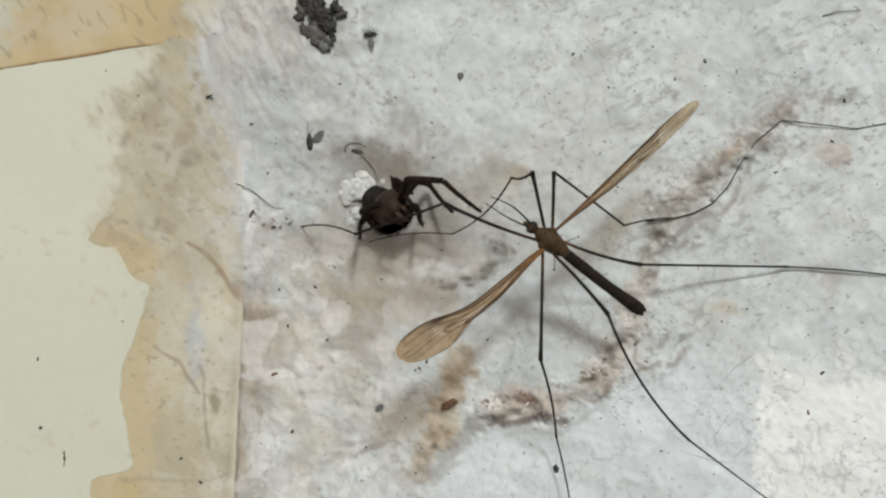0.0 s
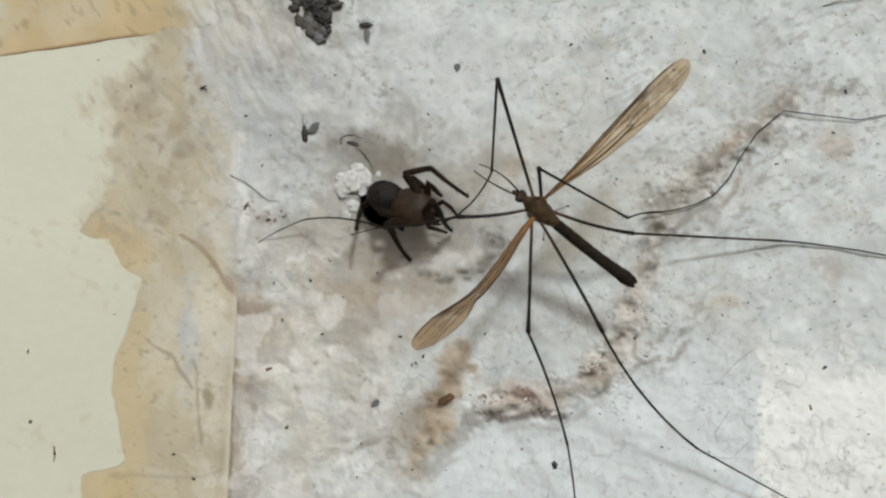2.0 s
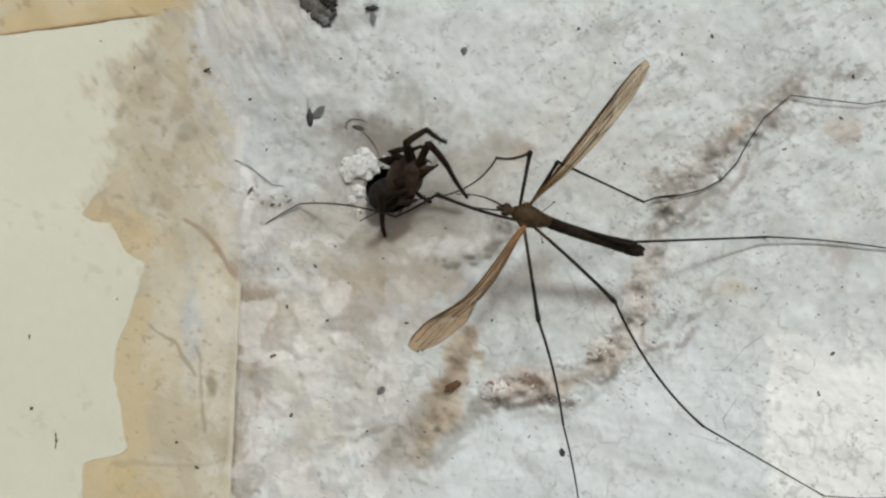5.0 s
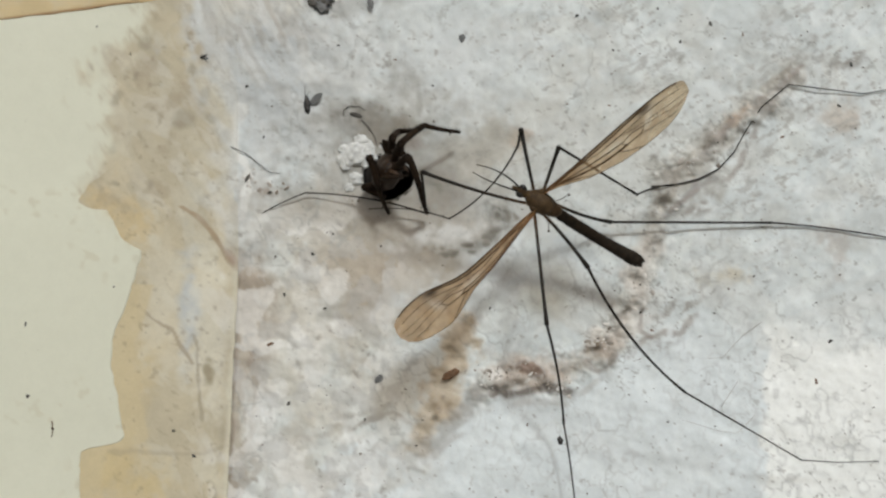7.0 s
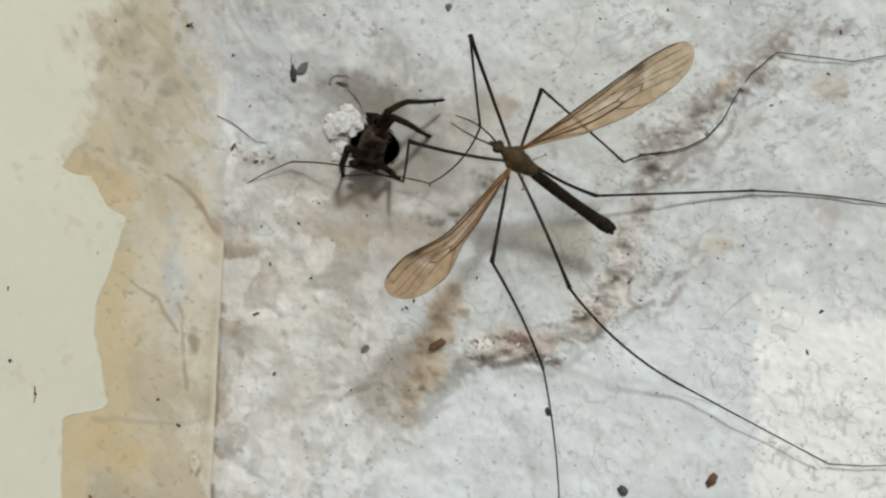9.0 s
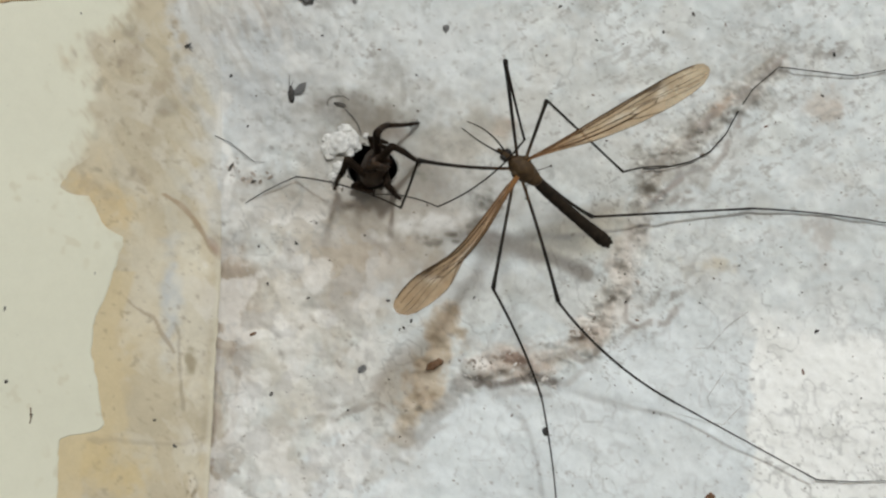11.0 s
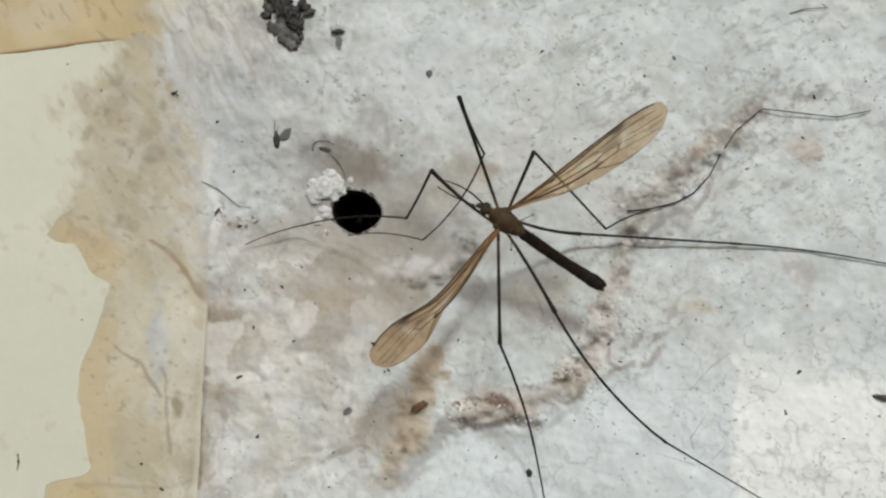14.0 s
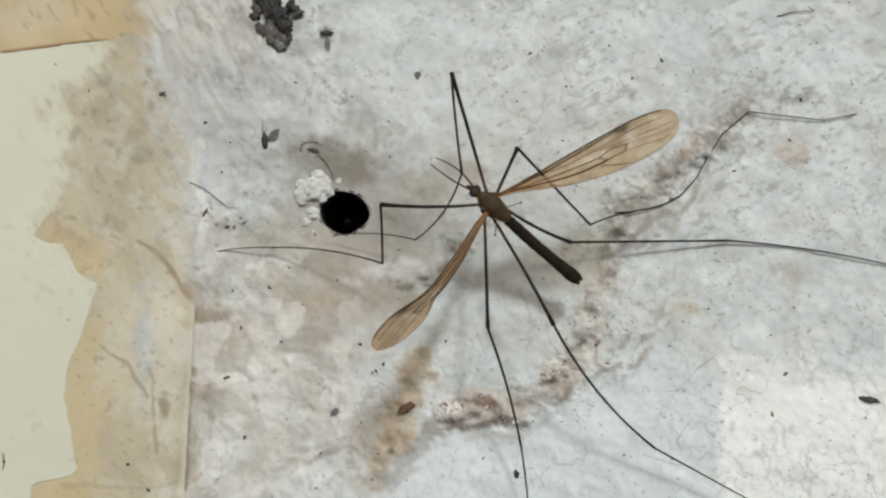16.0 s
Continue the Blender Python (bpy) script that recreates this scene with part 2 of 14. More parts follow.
    # greyer upper left: the wall's dimmer light put into the colour
    c = mix(c, (0.43, 0.42, 0.39), smooth(0.46, 0.66, fbm(u, v, 44, 303, 4)) * 0.5 * smooth(760, 560, u) * smooth(520, 380, v))
    rugged = smooth(800, 650, u)
    c = mix(c, (0.43, 0.375, 0.30), smooth(0.52, 0.72, fbm(u, v, 52, 305, 4)) * 0.5 * rugged * smooth(360, 480, v))
    c = mix(c, (0.80, 0.79, 0.75), smooth(0.52, 0.70, fbm(u, v, 48, 307, 4)) * 0.45 * rugged * (0.35 + 0.65 * smooth(300, 480, v)))
    c = mix(c, (0.20, 0.17, 0.14), smooth(0.72, 0.83, fbm(u, v, 13, 309, 3)) * 0.6 * rugged)
    for cu, cv, ru, rv, seed in ((441, 375, 13, 20, 313), (472, 393, 26, 12, 315), (430, 390, 12, 10, 317)):
        c = mix(c, (0.26, 0.21, 0.17), blob(u, v, cu, cv, ru, rv, seed, 1.0) * 0.5 * smooth(0.40, 0.58, fbm(u, v, 9, seed + 1, 3)))
    # a ragged brown strip along the foot of the corner
    off = u - CORNER - lean(v) + (fbm(u, v, 26, 443, 4) - 0.5) * 34
    c = mix(c, (0.31, 0.265, 0.21), smooth(-40, -26, off) * smooth(16, 2, off) * smooth(470, 540, v) * (0.5 + 0.5 * smooth(0.35, 0.6, fbm(u, v, 40, 445, 3))) * 0.9)
    # pale ridges along the corner, cream and white drags across the top of it, a gravelly foot of dirt
    c = mix(c, (0.78, 0.775, 0.735), band(u, v, [(423, 255), (428, 320), (436, 372), (440, 430)], 13, 621, 0.7) * 0.75)
    c = mix(c, (0.66, 0.62, 0.54), blob(u, v, 450, 25, 95, 85, 623, 0.7) * 0.65)
    high = smooth(330, 120, v) * smooth(640, 500, u)
    c = mix(c, (0.79, 0.785, 0.755), smooth(0.52, 0.64, smear(u, v, 63, 17, 4.0, 625)) * 0.42 * high)
    c = mix(c, (0.40, 0.37, 0.33), smooth(0.58, 0.68, smear(u, v, 63, 11, 5.5, 627)) * 0.55 * high)
    c = mix(c, (0.44, 0.38, 0.31), band(u, v, [(440, -10), (470, 40), (486, 88), (500, 120)], 6, 629, 0.4) * 0.6)
    c = mix(c, (0.36, 0.31, 0.26), band(u, v, [(400, -20), (418, 20), (436, 52)], 6, 631, 0.4) * 0.6)
    c = mix(c, (0.80, 0.80, 0.765), blob(u, v, 548, 175, 26, 46, 633, 0.8, -30) * 0.6)
    c = mix(c, (0.30, 0.25, 0.20), smooth(0.50, 0.60, fbm(u, v, 15, 635, 3)) * blob(u, v, 472, 396, 52, 17, 637, 0.5) * 0.75)
    c = mix(c, (0.37, 0.32, 0.255), blob(u, v, 465, 552, 34, 22, 639, 0.8) * 0.7)
    c = mix(c, (0.79, 0.78, 0.74), smooth(0.48, 0.58, fbm(u, v, 58, 641, 3)) * blob(u, v, 545, 650, 95, 130, 643, 0.6) * 0.7)
    c = mix(c, (0.42, 0.345, 0.265), smooth(0.46, 0.60, smear(u, v, -35, 34, 2.0, 645)) * blob(u, v, 660, 545, 120, 90, 647, 0.7) * 0.6)
    c = mix(c, (0.25, 0.21, 0.17), dashes(u, v, -32, 7, 649, 0.66, 0.80, 2.4) * blob(u, v, 650, 525, 90, 50, 651, 0.7) * 0.7)
    # this blob is the spider's shadow right of its burrow, put into the colour
    c = mix(c, (0.24, 0.225, 0.20), blob(u, v, 775, 395, 60, 46, 681, 0.7) * 0.6)
    c = mix(c, (0.20, 0.19, 0.165), blob(u, v, 615, 262, 40, 30, 683, 0.9) * smooth(0.42, 0.55, fbm(u, v, 16, 685, 3)) * 0.75)
    c = mix(c, (0.50, 0.505, 0.49), blob(u, v, 500, 150, 170, 230, 687, 0.6) * 0.35)
    c = mix(c, (0.40, 0.375, 0.33), blob(u, v, 715, 420, 230, 170, 731, 0.6) * 0.34)
    for way, wide, seed in (([(1178, 432), (1215, 405), (1255, 383), (1300, 345), (1330, 300)], 7, 771), ([(1330, 300), (1350, 255), (1392, 200), (1425, 168)], 8, 773),
                            ([(1235, 335), (1290, 278), (1340, 240), (1388, 203)], 9, 775), ([(1105, 690), (1140, 662), (1200, 640), (1240, 610)], 6, 777),
                            ([(1130, 600), (1122, 640), (1150, 660)], 5, 779), ([(590, 832), (640, 806), (690, 790), (735, 800)], 6, 781)):
        c = mix(c, (0.34, 0.30, 0.27), band(u, v, way, wide, seed, 0.55) * (0.35 + 0.65 * smooth(0.42, 0.56, fbm(u, v, 30, seed + 1, 3))) * 0.7)
    c = mix(c, (0.36, 0.315, 0.26), blob(u, v, 730, 445, 190, 120, 733, 0.7) * 0.4)
    c = mix(c, (0.25, 0.225, 0.185), blob(u, v, 725, 300, 78, 40, 735, 0.7) * smooth(0.40, 0.58, fbm(u, v, 40, 737, 3)) * 0.6)
    c = mix(c, (0.44, 0.40, 0.345), blob(u, v, 640, 450, 150, 90, 739, 0.8) * 0.4)
    speck = 0.25 + 0.75 * smooth(0.38, 0.54, fbm(u, v, 15, 741, 3))
    c = mix(c, (0.115, 0.11, 0.088), blob(u, v, 884, 434, 27, 22, 743, 0.8) * speck * 0.85)
    c = mix(c, (0.15, 0.135, 0.105), band(u, v, [(756, 488), (785, 498), (822, 497), (856, 482), (884, 458)], 11, 745, 0.7) * speck * 0.75)
    c = mix(c, (0.20, 0.20, 0.165), blob(u, v, 778, 388, 26, 22, 747, 0.9) * speck * 0.55)
    c = mix(c, (0.27, 0.24, 0.19), blob(u, v, 700, 470, 130, 34, 749, 0.8) * smooth(0.42, 0.60, fbm(u, v, 26, 751, 3)) * 0.5)
    c = mix(c, (0.24, 0.20, 0.165), blob(u, v, 726, 312, 52, 24, 753, 0.8) * 0.5)
    c = mix(c, (0.36, 0.355, 0.33), blob(u, v, 600, 30, 150, 60, 755, 0.8) * smooth(0.45, 0.62, fbm(u, v, 34, 757, 3)) * 0.4)
    # a warm cast over the lower left, browner towards the corner and under the burrow
    warm = smooth(820, 560, u) * smooth(400, 500, v) * (1 - 0.75 * skim)
    c = mix(c, (0.565, 0.52, 0.43), warm * (0.22 + 0.34 * smooth(0.42, 0.62, fbm(u, v, 80, 671, 3))))
    c = mix(c, (0.40, 0.33, 0.26), blob(u, v, 452, 600, 36, 120, 673, 0.8) * 0.55)
    c = mix(c, (0.45, 0.38, 0.30), blob(u, v, 640, 560, 130, 80, 675, 0.8) * 0.5)
    foot = u - CORNER - lean(v)
    column = smooth(-14, 2, foot) * smooth(78, 30, foot + (fbm(u, v, 50, 689, 3) - 0.5) * 50) * smooth(480, 560, v)
    c = mix(c, (0.35, 0.30, 0.245), column * smooth(0.42, 0.58, smear(u, v, 88, 11, 3.0, 691)) * 0.5)
    c = mix(c, (0.70, 0.69, 0.655), column * smooth(0.56, 0.66, smear(u, v, 88, 16, 2.5, 693)) * 0.3)
    c = mix(c, (0.22, 0.18, 0.14), smooth(-12, -4, foot) * smooth(5, -2, foot + (fbm(u, v, 30, 695, 3) - 0.5) * 8) * smooth(520, 560, v) * 0.8)
    chunk = smooth(800, 640, u) * smooth(410, 470, v)
    c = mix(c, (0.80, 0.79, 0.755), chunk * smooth(0.53, 0.58, fbm(u, v, 52, 721, 4)) * 0.5)
    c = mix(c, (0.47, 0.46, 0.44), chunk * smooth(0.57, 0.63, fbm(u, v, 36, 723, 4)) * 0.45)
    c = mix(c, (0.80, 0.80, 0.775), blob(u, v, 800, 470, 90, 24, 725, 0.8, -10) * 0.55)
    # strokes of grime, wandering hair cracks, pores
    c = mix(c, (0.34, 0.31, 0.27), dashes(u, v, 62, 9, 211, 0.66, 0.82) * 0.28 * smooth(640, 430, u) * smooth(380, 180, v))
    c = mix(c, (0.80, 0.80, 0.78), dashes(u, v, 62, 13, 213, 0.62, 0.84, 3.0) * 0.2 * smooth(600, 430, u) * smooth(330, 160, v))
    c = mix(c, (0.33, 0.31, 0.28), dashes(u, v, -24, 6, 221, 0.70, 0.82, 2.6) * 0.65 * smooth(640, 900, u) * smooth(640, 420, v) * smooth(0.38, 0.60, fbm(u, v, 130, 223, 2)))
    c = mix(c, (0.27, 0.24, 0.21), dashes(u, v, 20, 6, 231, 0.77, 0.87, 1.8) * 0.55 * smooth(0.46, 0.64, fbm(u, v, 110, 233, 2)))
    web = np.abs(fbm(u, v, 46, 111, 3) - 0.5)
    c = mix(c, (0.33, 0.33, 0.31), (1 - smooth(0.004, 0.022, web)) * smooth(0.40, 0.58, fbm(u, v, 120, 113, 2)) * 0.45)
    web = np.abs(fbm(u, v, 24, 311, 2) - 0.5)
    c = mix(c, (0.45, 0.45, 0.44), (1 - smooth(0.006, 0.06, web)) * smooth(700, 950, u) * smooth(300, 600, v) * smooth(0.38, 0.6, fbm(u, v, 90, 697, 2)) * 0.4)
    near = band(u, v, RIDGE, 120, 421, 0.5) * smooth(980, 1080, u)
    web = np.abs(fbm(u, v, 20, 423, 3) - 0.5)
    c = mix(c, (0.27, 0.26, 0.235), (1 - smooth(0.006, 0.03, web)) * near * smooth(0.42, 0.56, fbm(u, v, 60, 425, 2)) * 0.7)
    scuff = dashes(u, v, -28, 8, 699, 0.62, 0.76, 3.2) * smooth(960, 1150, u) * smooth(520, 380, v) * smooth(0.42, 0.58, fbm(u, v, 85, 701, 2))
    c = mix(c, (0.36, 0.345, 0.32), scuff * 0.55)
    for cu, cv, ru, rv, seed in ((1500, 160, 34, 16, 703), (1462, 135, 30, 26, 705), (1440, 245, 30, 10, 707), (1320, 418, 40, 14, 709), (1235, 425, 40, 14, 711), (1345, 300, 16, 26, 713), (1185, 620, 50, 30, 715)):
        c = mix(c, (0.30, 0.27, 0.24), blob(u, v, cu, cv, ru, rv, seed, 0.8, -28) * smooth(0.46, 0.60, smear(u, v, -28, 9, 2.6, seed + 1)) * 0.75)
    flecks = dashes(u, v, -30, 5, 427, 0.80, 0.88, 2.2) * smooth(900, 1050, u) * smooth(0.45, 0.6, fbm(u, v, 90, 429, 2))
    c = mix(c, (0.20, 0.19, 0.17), flecks * 0.75)
    pores = smooth(0.72, 0.82, fbm(u, v, 8.5, 115, 2))
    return mix(c, (0.22, 0.20, 0.18), pores * 0.16 * smooth(0.40, 0.64, fbm(u, v, 150, 117, 2)) * (1 - 0.6 * smooth(500, 700, v)))


def reveal_colour(u, v):
    """Old yellowed undercoat on the reveal with smears of plaster."""
    c = np.ones(np.shape(u) + (3,)) * np.array((0.55, 0.485, 0.35))
    c = c * (0.78 + 0.40 * fbm(u, v, 74, 121, 4)[..., None])
    c = mix(c, (0.42, 0.375, 0.285), smooth(0.52, 0.66, smear(u, v, 52, 26, 2.2, 661)) * 0.45 * smooth(520, 420, v))
    c = mix(c, (0.64, 0.61, 0.50), smooth(0.54, 0.66, smear(u, v, 52, 30, 2.0, 663)) * 0.45)
    c = mix(c, (0.60, 0.47, 0.26), blob(u, v, 215, 450, 70, 70, 122, 0.8) * 0.75)
    c = mix(c, (0.60, 0.49, 0.29), blob(u, v, 235, 700, 55, 170, 123, 0.5) * 0.7)
    c = mix(c, (0.60, 0.48, 0.26), blob(u, v, 205, 890, 100, 70, 124, 0.6) * 0.8)
    c = mix(c, (0.485, 0.43, 0.315), blob(u, v, 310, 290, 120, 160, 125, 0.8) * 0.7)
    c = mix(c, (0.50, 0.53, 0.54), blob(u, v, 340, 590, 28, 120, 126, 0.6) * 0.85)
    c = mix(c, (0.52, 0.54, 0.54), blob(u, v, 385, 130, 80, 70, 127, 0.8) * 0.75)
    c = mix(c, (0.72, 0.69, 0.58), blob(u, v, 375, 650, 45, 200, 128, 0.7) * 0.6)
    c = mix(c, (0.70, 0.66, 0.54), blob(u, v, 290, 620, 45, 130, 228, 0.7) * 0.5)
    c = mix(c, (0.34, 0.235, 0.14), band(u, v, [(330, 428), (375, 470), (432, 533)], 6, 129, 0.45) * 0.7)
    c = mix(c, (0.34, 0.19, 0.10), band(u, v, [(400, 498), (436, 536)], 8, 329, 0.5) * 0.7)
    c = mix(c, (0.34, 0.27, 0.19), band(u, v, [(240, 590), (310, 640), (345, 690)], 5, 130, 0.4) * 0.65)
    c = mix(c, (0.30, 0.25, 0.18), band(u, v, [(345, 640), (352, 720), (365, 800)], 5, 131, 0.5) * 0.5)
    c = mix(c, (0.36, 0.30, 0.22), band(u, v, [(200, 850), (300, 855), (420, 845)], 6, 135, 0.4) * 0.4)
    c = mix(c, (0.30, 0.25, 0.16), blob(u, v, 376, 712, 13, 22, 132, 0.7) * 0.8)
    strokes = dashes(u, v, 58, 9, 133, 0.64, 0.80, 3.5)
    c = mix(c, (0.36, 0.29, 0.21), strokes * 0.25 * smooth(460, 330, v))
    c = mix(c, (0.30, 0.24, 0.16), dashes(u, v, 40, 8, 137, 0.72, 0.86, 2.0) * 0.28 * smooth(0.40, 0.6, fbm(u, v, 70, 351, 2)))
    tan = (v > 560) * smooth(44, 36, u - np.interp(v, EDGE_V, EDGE_U) + (fbm(u, v, 60, 353, 3) - 0.5) * 14)
    c = mix(c, (0.60, 0.505, 0.32), tan * 0.75)
    c = mix(c, (0.74, 0.72, 0.66), smooth(0.52, 0.62, smear(u, v, 62, 26, 2.6, 139)) * 0.5 * smooth(330, 420, u))
    c = mix(c, (0.66, 0.64, 0.56), smooth(0.52, 0.64, smear(u, v, 55, 30, 2.0, 341)) * 0.4 * smooth(200, 300, u) * smooth(480, 400, v))
    c = mix(c, (0.36, 0.29, 0.20), smooth(0.55, 0.72, fbm(u, v, 30, 343, 4)) * 0.45 * smooth(480, 400, v))
    c = mix(c, (0.28, 0.22, 0.15), smooth(0.74, 0.84, fbm(u, v, 11, 345, 2)) * 0.4 * smooth(150, 240, u))
    c = mix(c, (0.25, 0.20, 0.13), blob(u, v, 388, 925, 16, 24, 355, 1.0) * 0.85 * smooth(0.42, 0.58, fbm(u, v, 10, 357, 3)))
    # soft brown daubs
    for cu, cv, ru, rv, seed in ((365, 228, 9, 17, 741), (378, 270, 12, 8, 743), (206, 322, 9, 12, 745), (272, 388, 7, 13, 747), (246, 198, 5, 12, 749), (208, 384, 14, 6, 751),
                                 (345, 182, 9, 12, 753), (402, 298, 12, 15, 755), (212, 236, 10, 20, 757), (168, 186, 11, 20, 759), (262, 140, 12, 14, 761), (330, 270, 26, 20, 763)):
        c = mix(c, (0.31, 0.27, 0.20), blob(u, v, cu, cv, ru, rv, seed, 0.7, 20) * 0.6)
    # the plaster laps over the corner in ragged tongues
    lap = u - np.interp(v, [-200, 60, 180, 300, 440, 520, 560], [362, 372, 392, 408, 418, 430, 450]) + ((fbm(u, v, 46, 145, 4) - 0.5) * 130 + (smear(u, v, 62, 22, 3.0, 347) - 0.5) * 90) * smooth(CORNER, CORNER - 40, u)
    c = mix(c, (0.0, 0.0, 0.0), smooth(-55, 45, lap)) + wall_colour(u, v) * smooth(-55, 45, lap)[..., None]
    edge = smooth(CORNER - 15, CORNER - 7, u + (fbm(u, v, 30, 147, 3) - 0.5) * 12) * smooth(500, 545, v)
    return mix(c, (0.66, 0.625, 0.50), edge * 0.6)


def grid_mesh(name, u, v, place, colours, keep=None):
    """A sheet over the lines u and v. place(u, v) gives x, y, z; colours(u, v) the base colours."""
    uu, vv = np.meshgrid(u, v)
    co = np.stack(place(uu, vv), -1).reshape(-1, 3)
    nu, nv = len(u), len(v)
    k = (np.arange(nv - 1)[:, None] * nu + np.arange(nu - 1)[None, :]).ravel()
    faces = np.stack([k, k + nu, k + nu + 1, k + 1], -1)
    if keep is not None:
        faces = faces[keep(uu, vv).ravel()[faces].any(1)]
    used, faces = np.unique(faces, return_inverse=True)
    co, faces = co[used], faces.reshape(-1, 4)
    me = bpy.data.meshes.new(name)
    me.vertices.add(len(co))
    me.vertices.foreach_set("co", co.astype(np.float32).ravel())
    me.loops.add(len(faces) * 4)
    me.loops.foreach_set("vertex_index", faces.astype(np.int32).ravel())
    me.polygons.add(len(faces))
    me.polygons.foreach_set("loop_start", np.arange(0, len(faces) * 4, 4, dtype=np.int32))
    me.update(calc_edges=True)
    me.polygons.foreach_set("use_smooth", np.ones(len(faces), bool))
    rgba = np.ones((len(co), 4), np.float32)
    rgba[:, :3] = np.clip(colours(uu, vv), 0, 1).reshape(-1, 3)[used]
    me.color_attributes.new("stain_shade", "FLOAT_COLOR", "POINT").data.foreach_set("color", rgba.ravel())
    return me


# ---- materials ----
def material(name, colour, rough=0.6, metal=0.0, spec=0.4):
    m = bpy.data.materials.new(name)
    m.use_nodes = True
    b = m.node_tree.nodes["Principled BSDF"]
    b.inputs["Base Color"].default_value = (*colour, 1)
    b.inputs["Roughness"].default_value = rough
    b.inputs["Metallic"].default_value = metal
    b.inputs["Specular IOR Level"].default_value = spec
    return m, m.node_tree.nodes, m.node_tree.links, b


def coordinates(n, l):
    """Object coordinates in millimetres."""
    tc, mp = n.new("ShaderNodeTexCoord"), n.new("ShaderNodeMapping")
    mp.inputs["Scale"].default_value = (1000, 1000, 1000)
    l.new(tc.outputs["Object"], mp.inputs[0])
    return mp.outputs[0]


def noise_node(n, l, co, scale, detail=4, rough=0.6):
    t = n.new("ShaderNodeTexNoise")
    t.inputs["Scale"].default_value, t.inputs["Detail"].default_value, t.inputs["Roughness"].default_value = scale, detail, rough
    l.new(co, t.inputs["Vector"])
    return t.outputs["Fac"]


def ramp(n, l, fac, stops):
    r = n.new("ShaderNodeValToRGB")
    while len(r.color_ramp.elements) < len(stops):
        r.color_ramp.elements.new(0.5)
    for e, (p, c) in zip(r.color_ramp.elements, stops):
        e.position, e.color = p, (*c, 1)
    l.new(fac, r.inputs[0])
    return r.outputs[0]


def blend(n, l, a, b, fac, mode="MIX"):
    m = n.new("ShaderNodeMix")
    m.data_type, m.blend_type = "RGBA", mode
    for sock, val in ((m.inputs["Factor"], fac), (m.inputs["A"], a), (m.inputs["B"], b)):
        if isinstance(val, (int, float)):
            sock.default_value = val
        elif isinstance(val, tuple):
            sock.default_value = (*val, 1)
        else:
            l.new(val, sock)
    return m.outputs["Result"]


def bump(n, l, b, height, strength, distance):
    k = n.new("ShaderNodeBump")
    k.inputs["Strength"].default_value, k.inputs["Distance"].default_value = strength, distance
    l.new(height, k.inputs["Height"])
    l.new(k.outputs[0], b.inputs["Normal"])


def stained(name, rough, grain, speck, bumpiness):
    """A surface that carries its stains and painted shade as an attribute, with grain, specks and pits."""
    m, n, l, b = material(name, (0.6, 0.6, 0.6), rough, spec=0.25)
    a = n.new("ShaderNodeAttribute")
    a.attribute_name = "stain_shade"
    co = coordinates(n, l)
    fine = noise_node(n, l, co, 3.2, 5, 0.65)
    c = blend(n, l, a.outputs["Color"], ramp(n, l, fine, [(0.25, (1 - grain,) * 3), (0.6, (1.0,) * 3)]), 1.0, "MULTIPLY")
    mid = noise_node(n, l, co, 0.7, 4, 0.6)
    c = blend(n, l, c, ramp(n, l, mid, [(0.3, (1 - grain, 1 - grain * 1.05, 1 - grain * 1.15)), (0.62, (1.0,) * 3)]), 1.0, "MULTIPLY")
    vor = n.new("ShaderNodeTexVoronoi")
    vor.inputs["Scale"].default_value = 0.75
    l.new(co, vor.inputs["Vector"])
    dots = ramp(n, l, vor.outputs["Distance"], [(0.05, (1, 1, 1)), (0.10, (0, 0, 0))])
    patch = ramp(n, l, noise_node(n, l, co, 0.16, 2), [(0.5, (0, 0, 0)), (0.62, (speck,) * 3)])
    c = blend(n, l, c, (0.10, 0.085, 0.07), blend(n, l, dots, patch, 1.0, "MULTIPLY"))
    l.new(c, b.inputs["Base Color"])
    hs = n.new("ShaderNodeMath")
    hs.operation = "ADD"
    l.new(fine, hs.inputs[0])
    l.new(mid, hs.inputs[1])
    bump(n, l, b, hs.outputs[0], bumpiness, 0.0003)
    return m


PLASTER = stained("lime_plaster", 0.9, 0.055, 0.4, 0.11)
UNDERCOAT = stained("yellowed_undercoat", 0.75, 0.06, 0.35, 0.12)
PAINT = stained("cream_paint", 0.5, 0.025, 0.15, 0.05)


def mottled(name, dark, light, scale, rough=0.6, relief_mm=0.05, spec=0.4):
    m, n, l, b = material(name, dark, rough, spec=spec)
    co = coordinates(n, l)
    f = noise_node(n, l, co, scale, 5, 0.65)
    l.new(ramp(n, l, f, [(0.32, dark), (0.68, light)]), b.inputs["Base Color"])
    bump(n, l, b, f, 0.6, relief_mm * MM)
    return m


CUTICLE = mottled("brown_cuticle", (0.040, 0.025, 0.012), (0.082, 0.050, 0.022), 1.4, 0.65, spec=0.2)
ABDOMEN_SKIN = mottled("dark_abdomen", (0.008, 0.006, 0.004), (0.026, 0.018, 0.011), 1.6, 0.75, spec=0.14)
LEG_SKIN = mottled("leg_cuticle", (0.010, 0.008, 0.006), (0.026, 0.019, 0.014), 1.2, 0.75, spec=0.14)


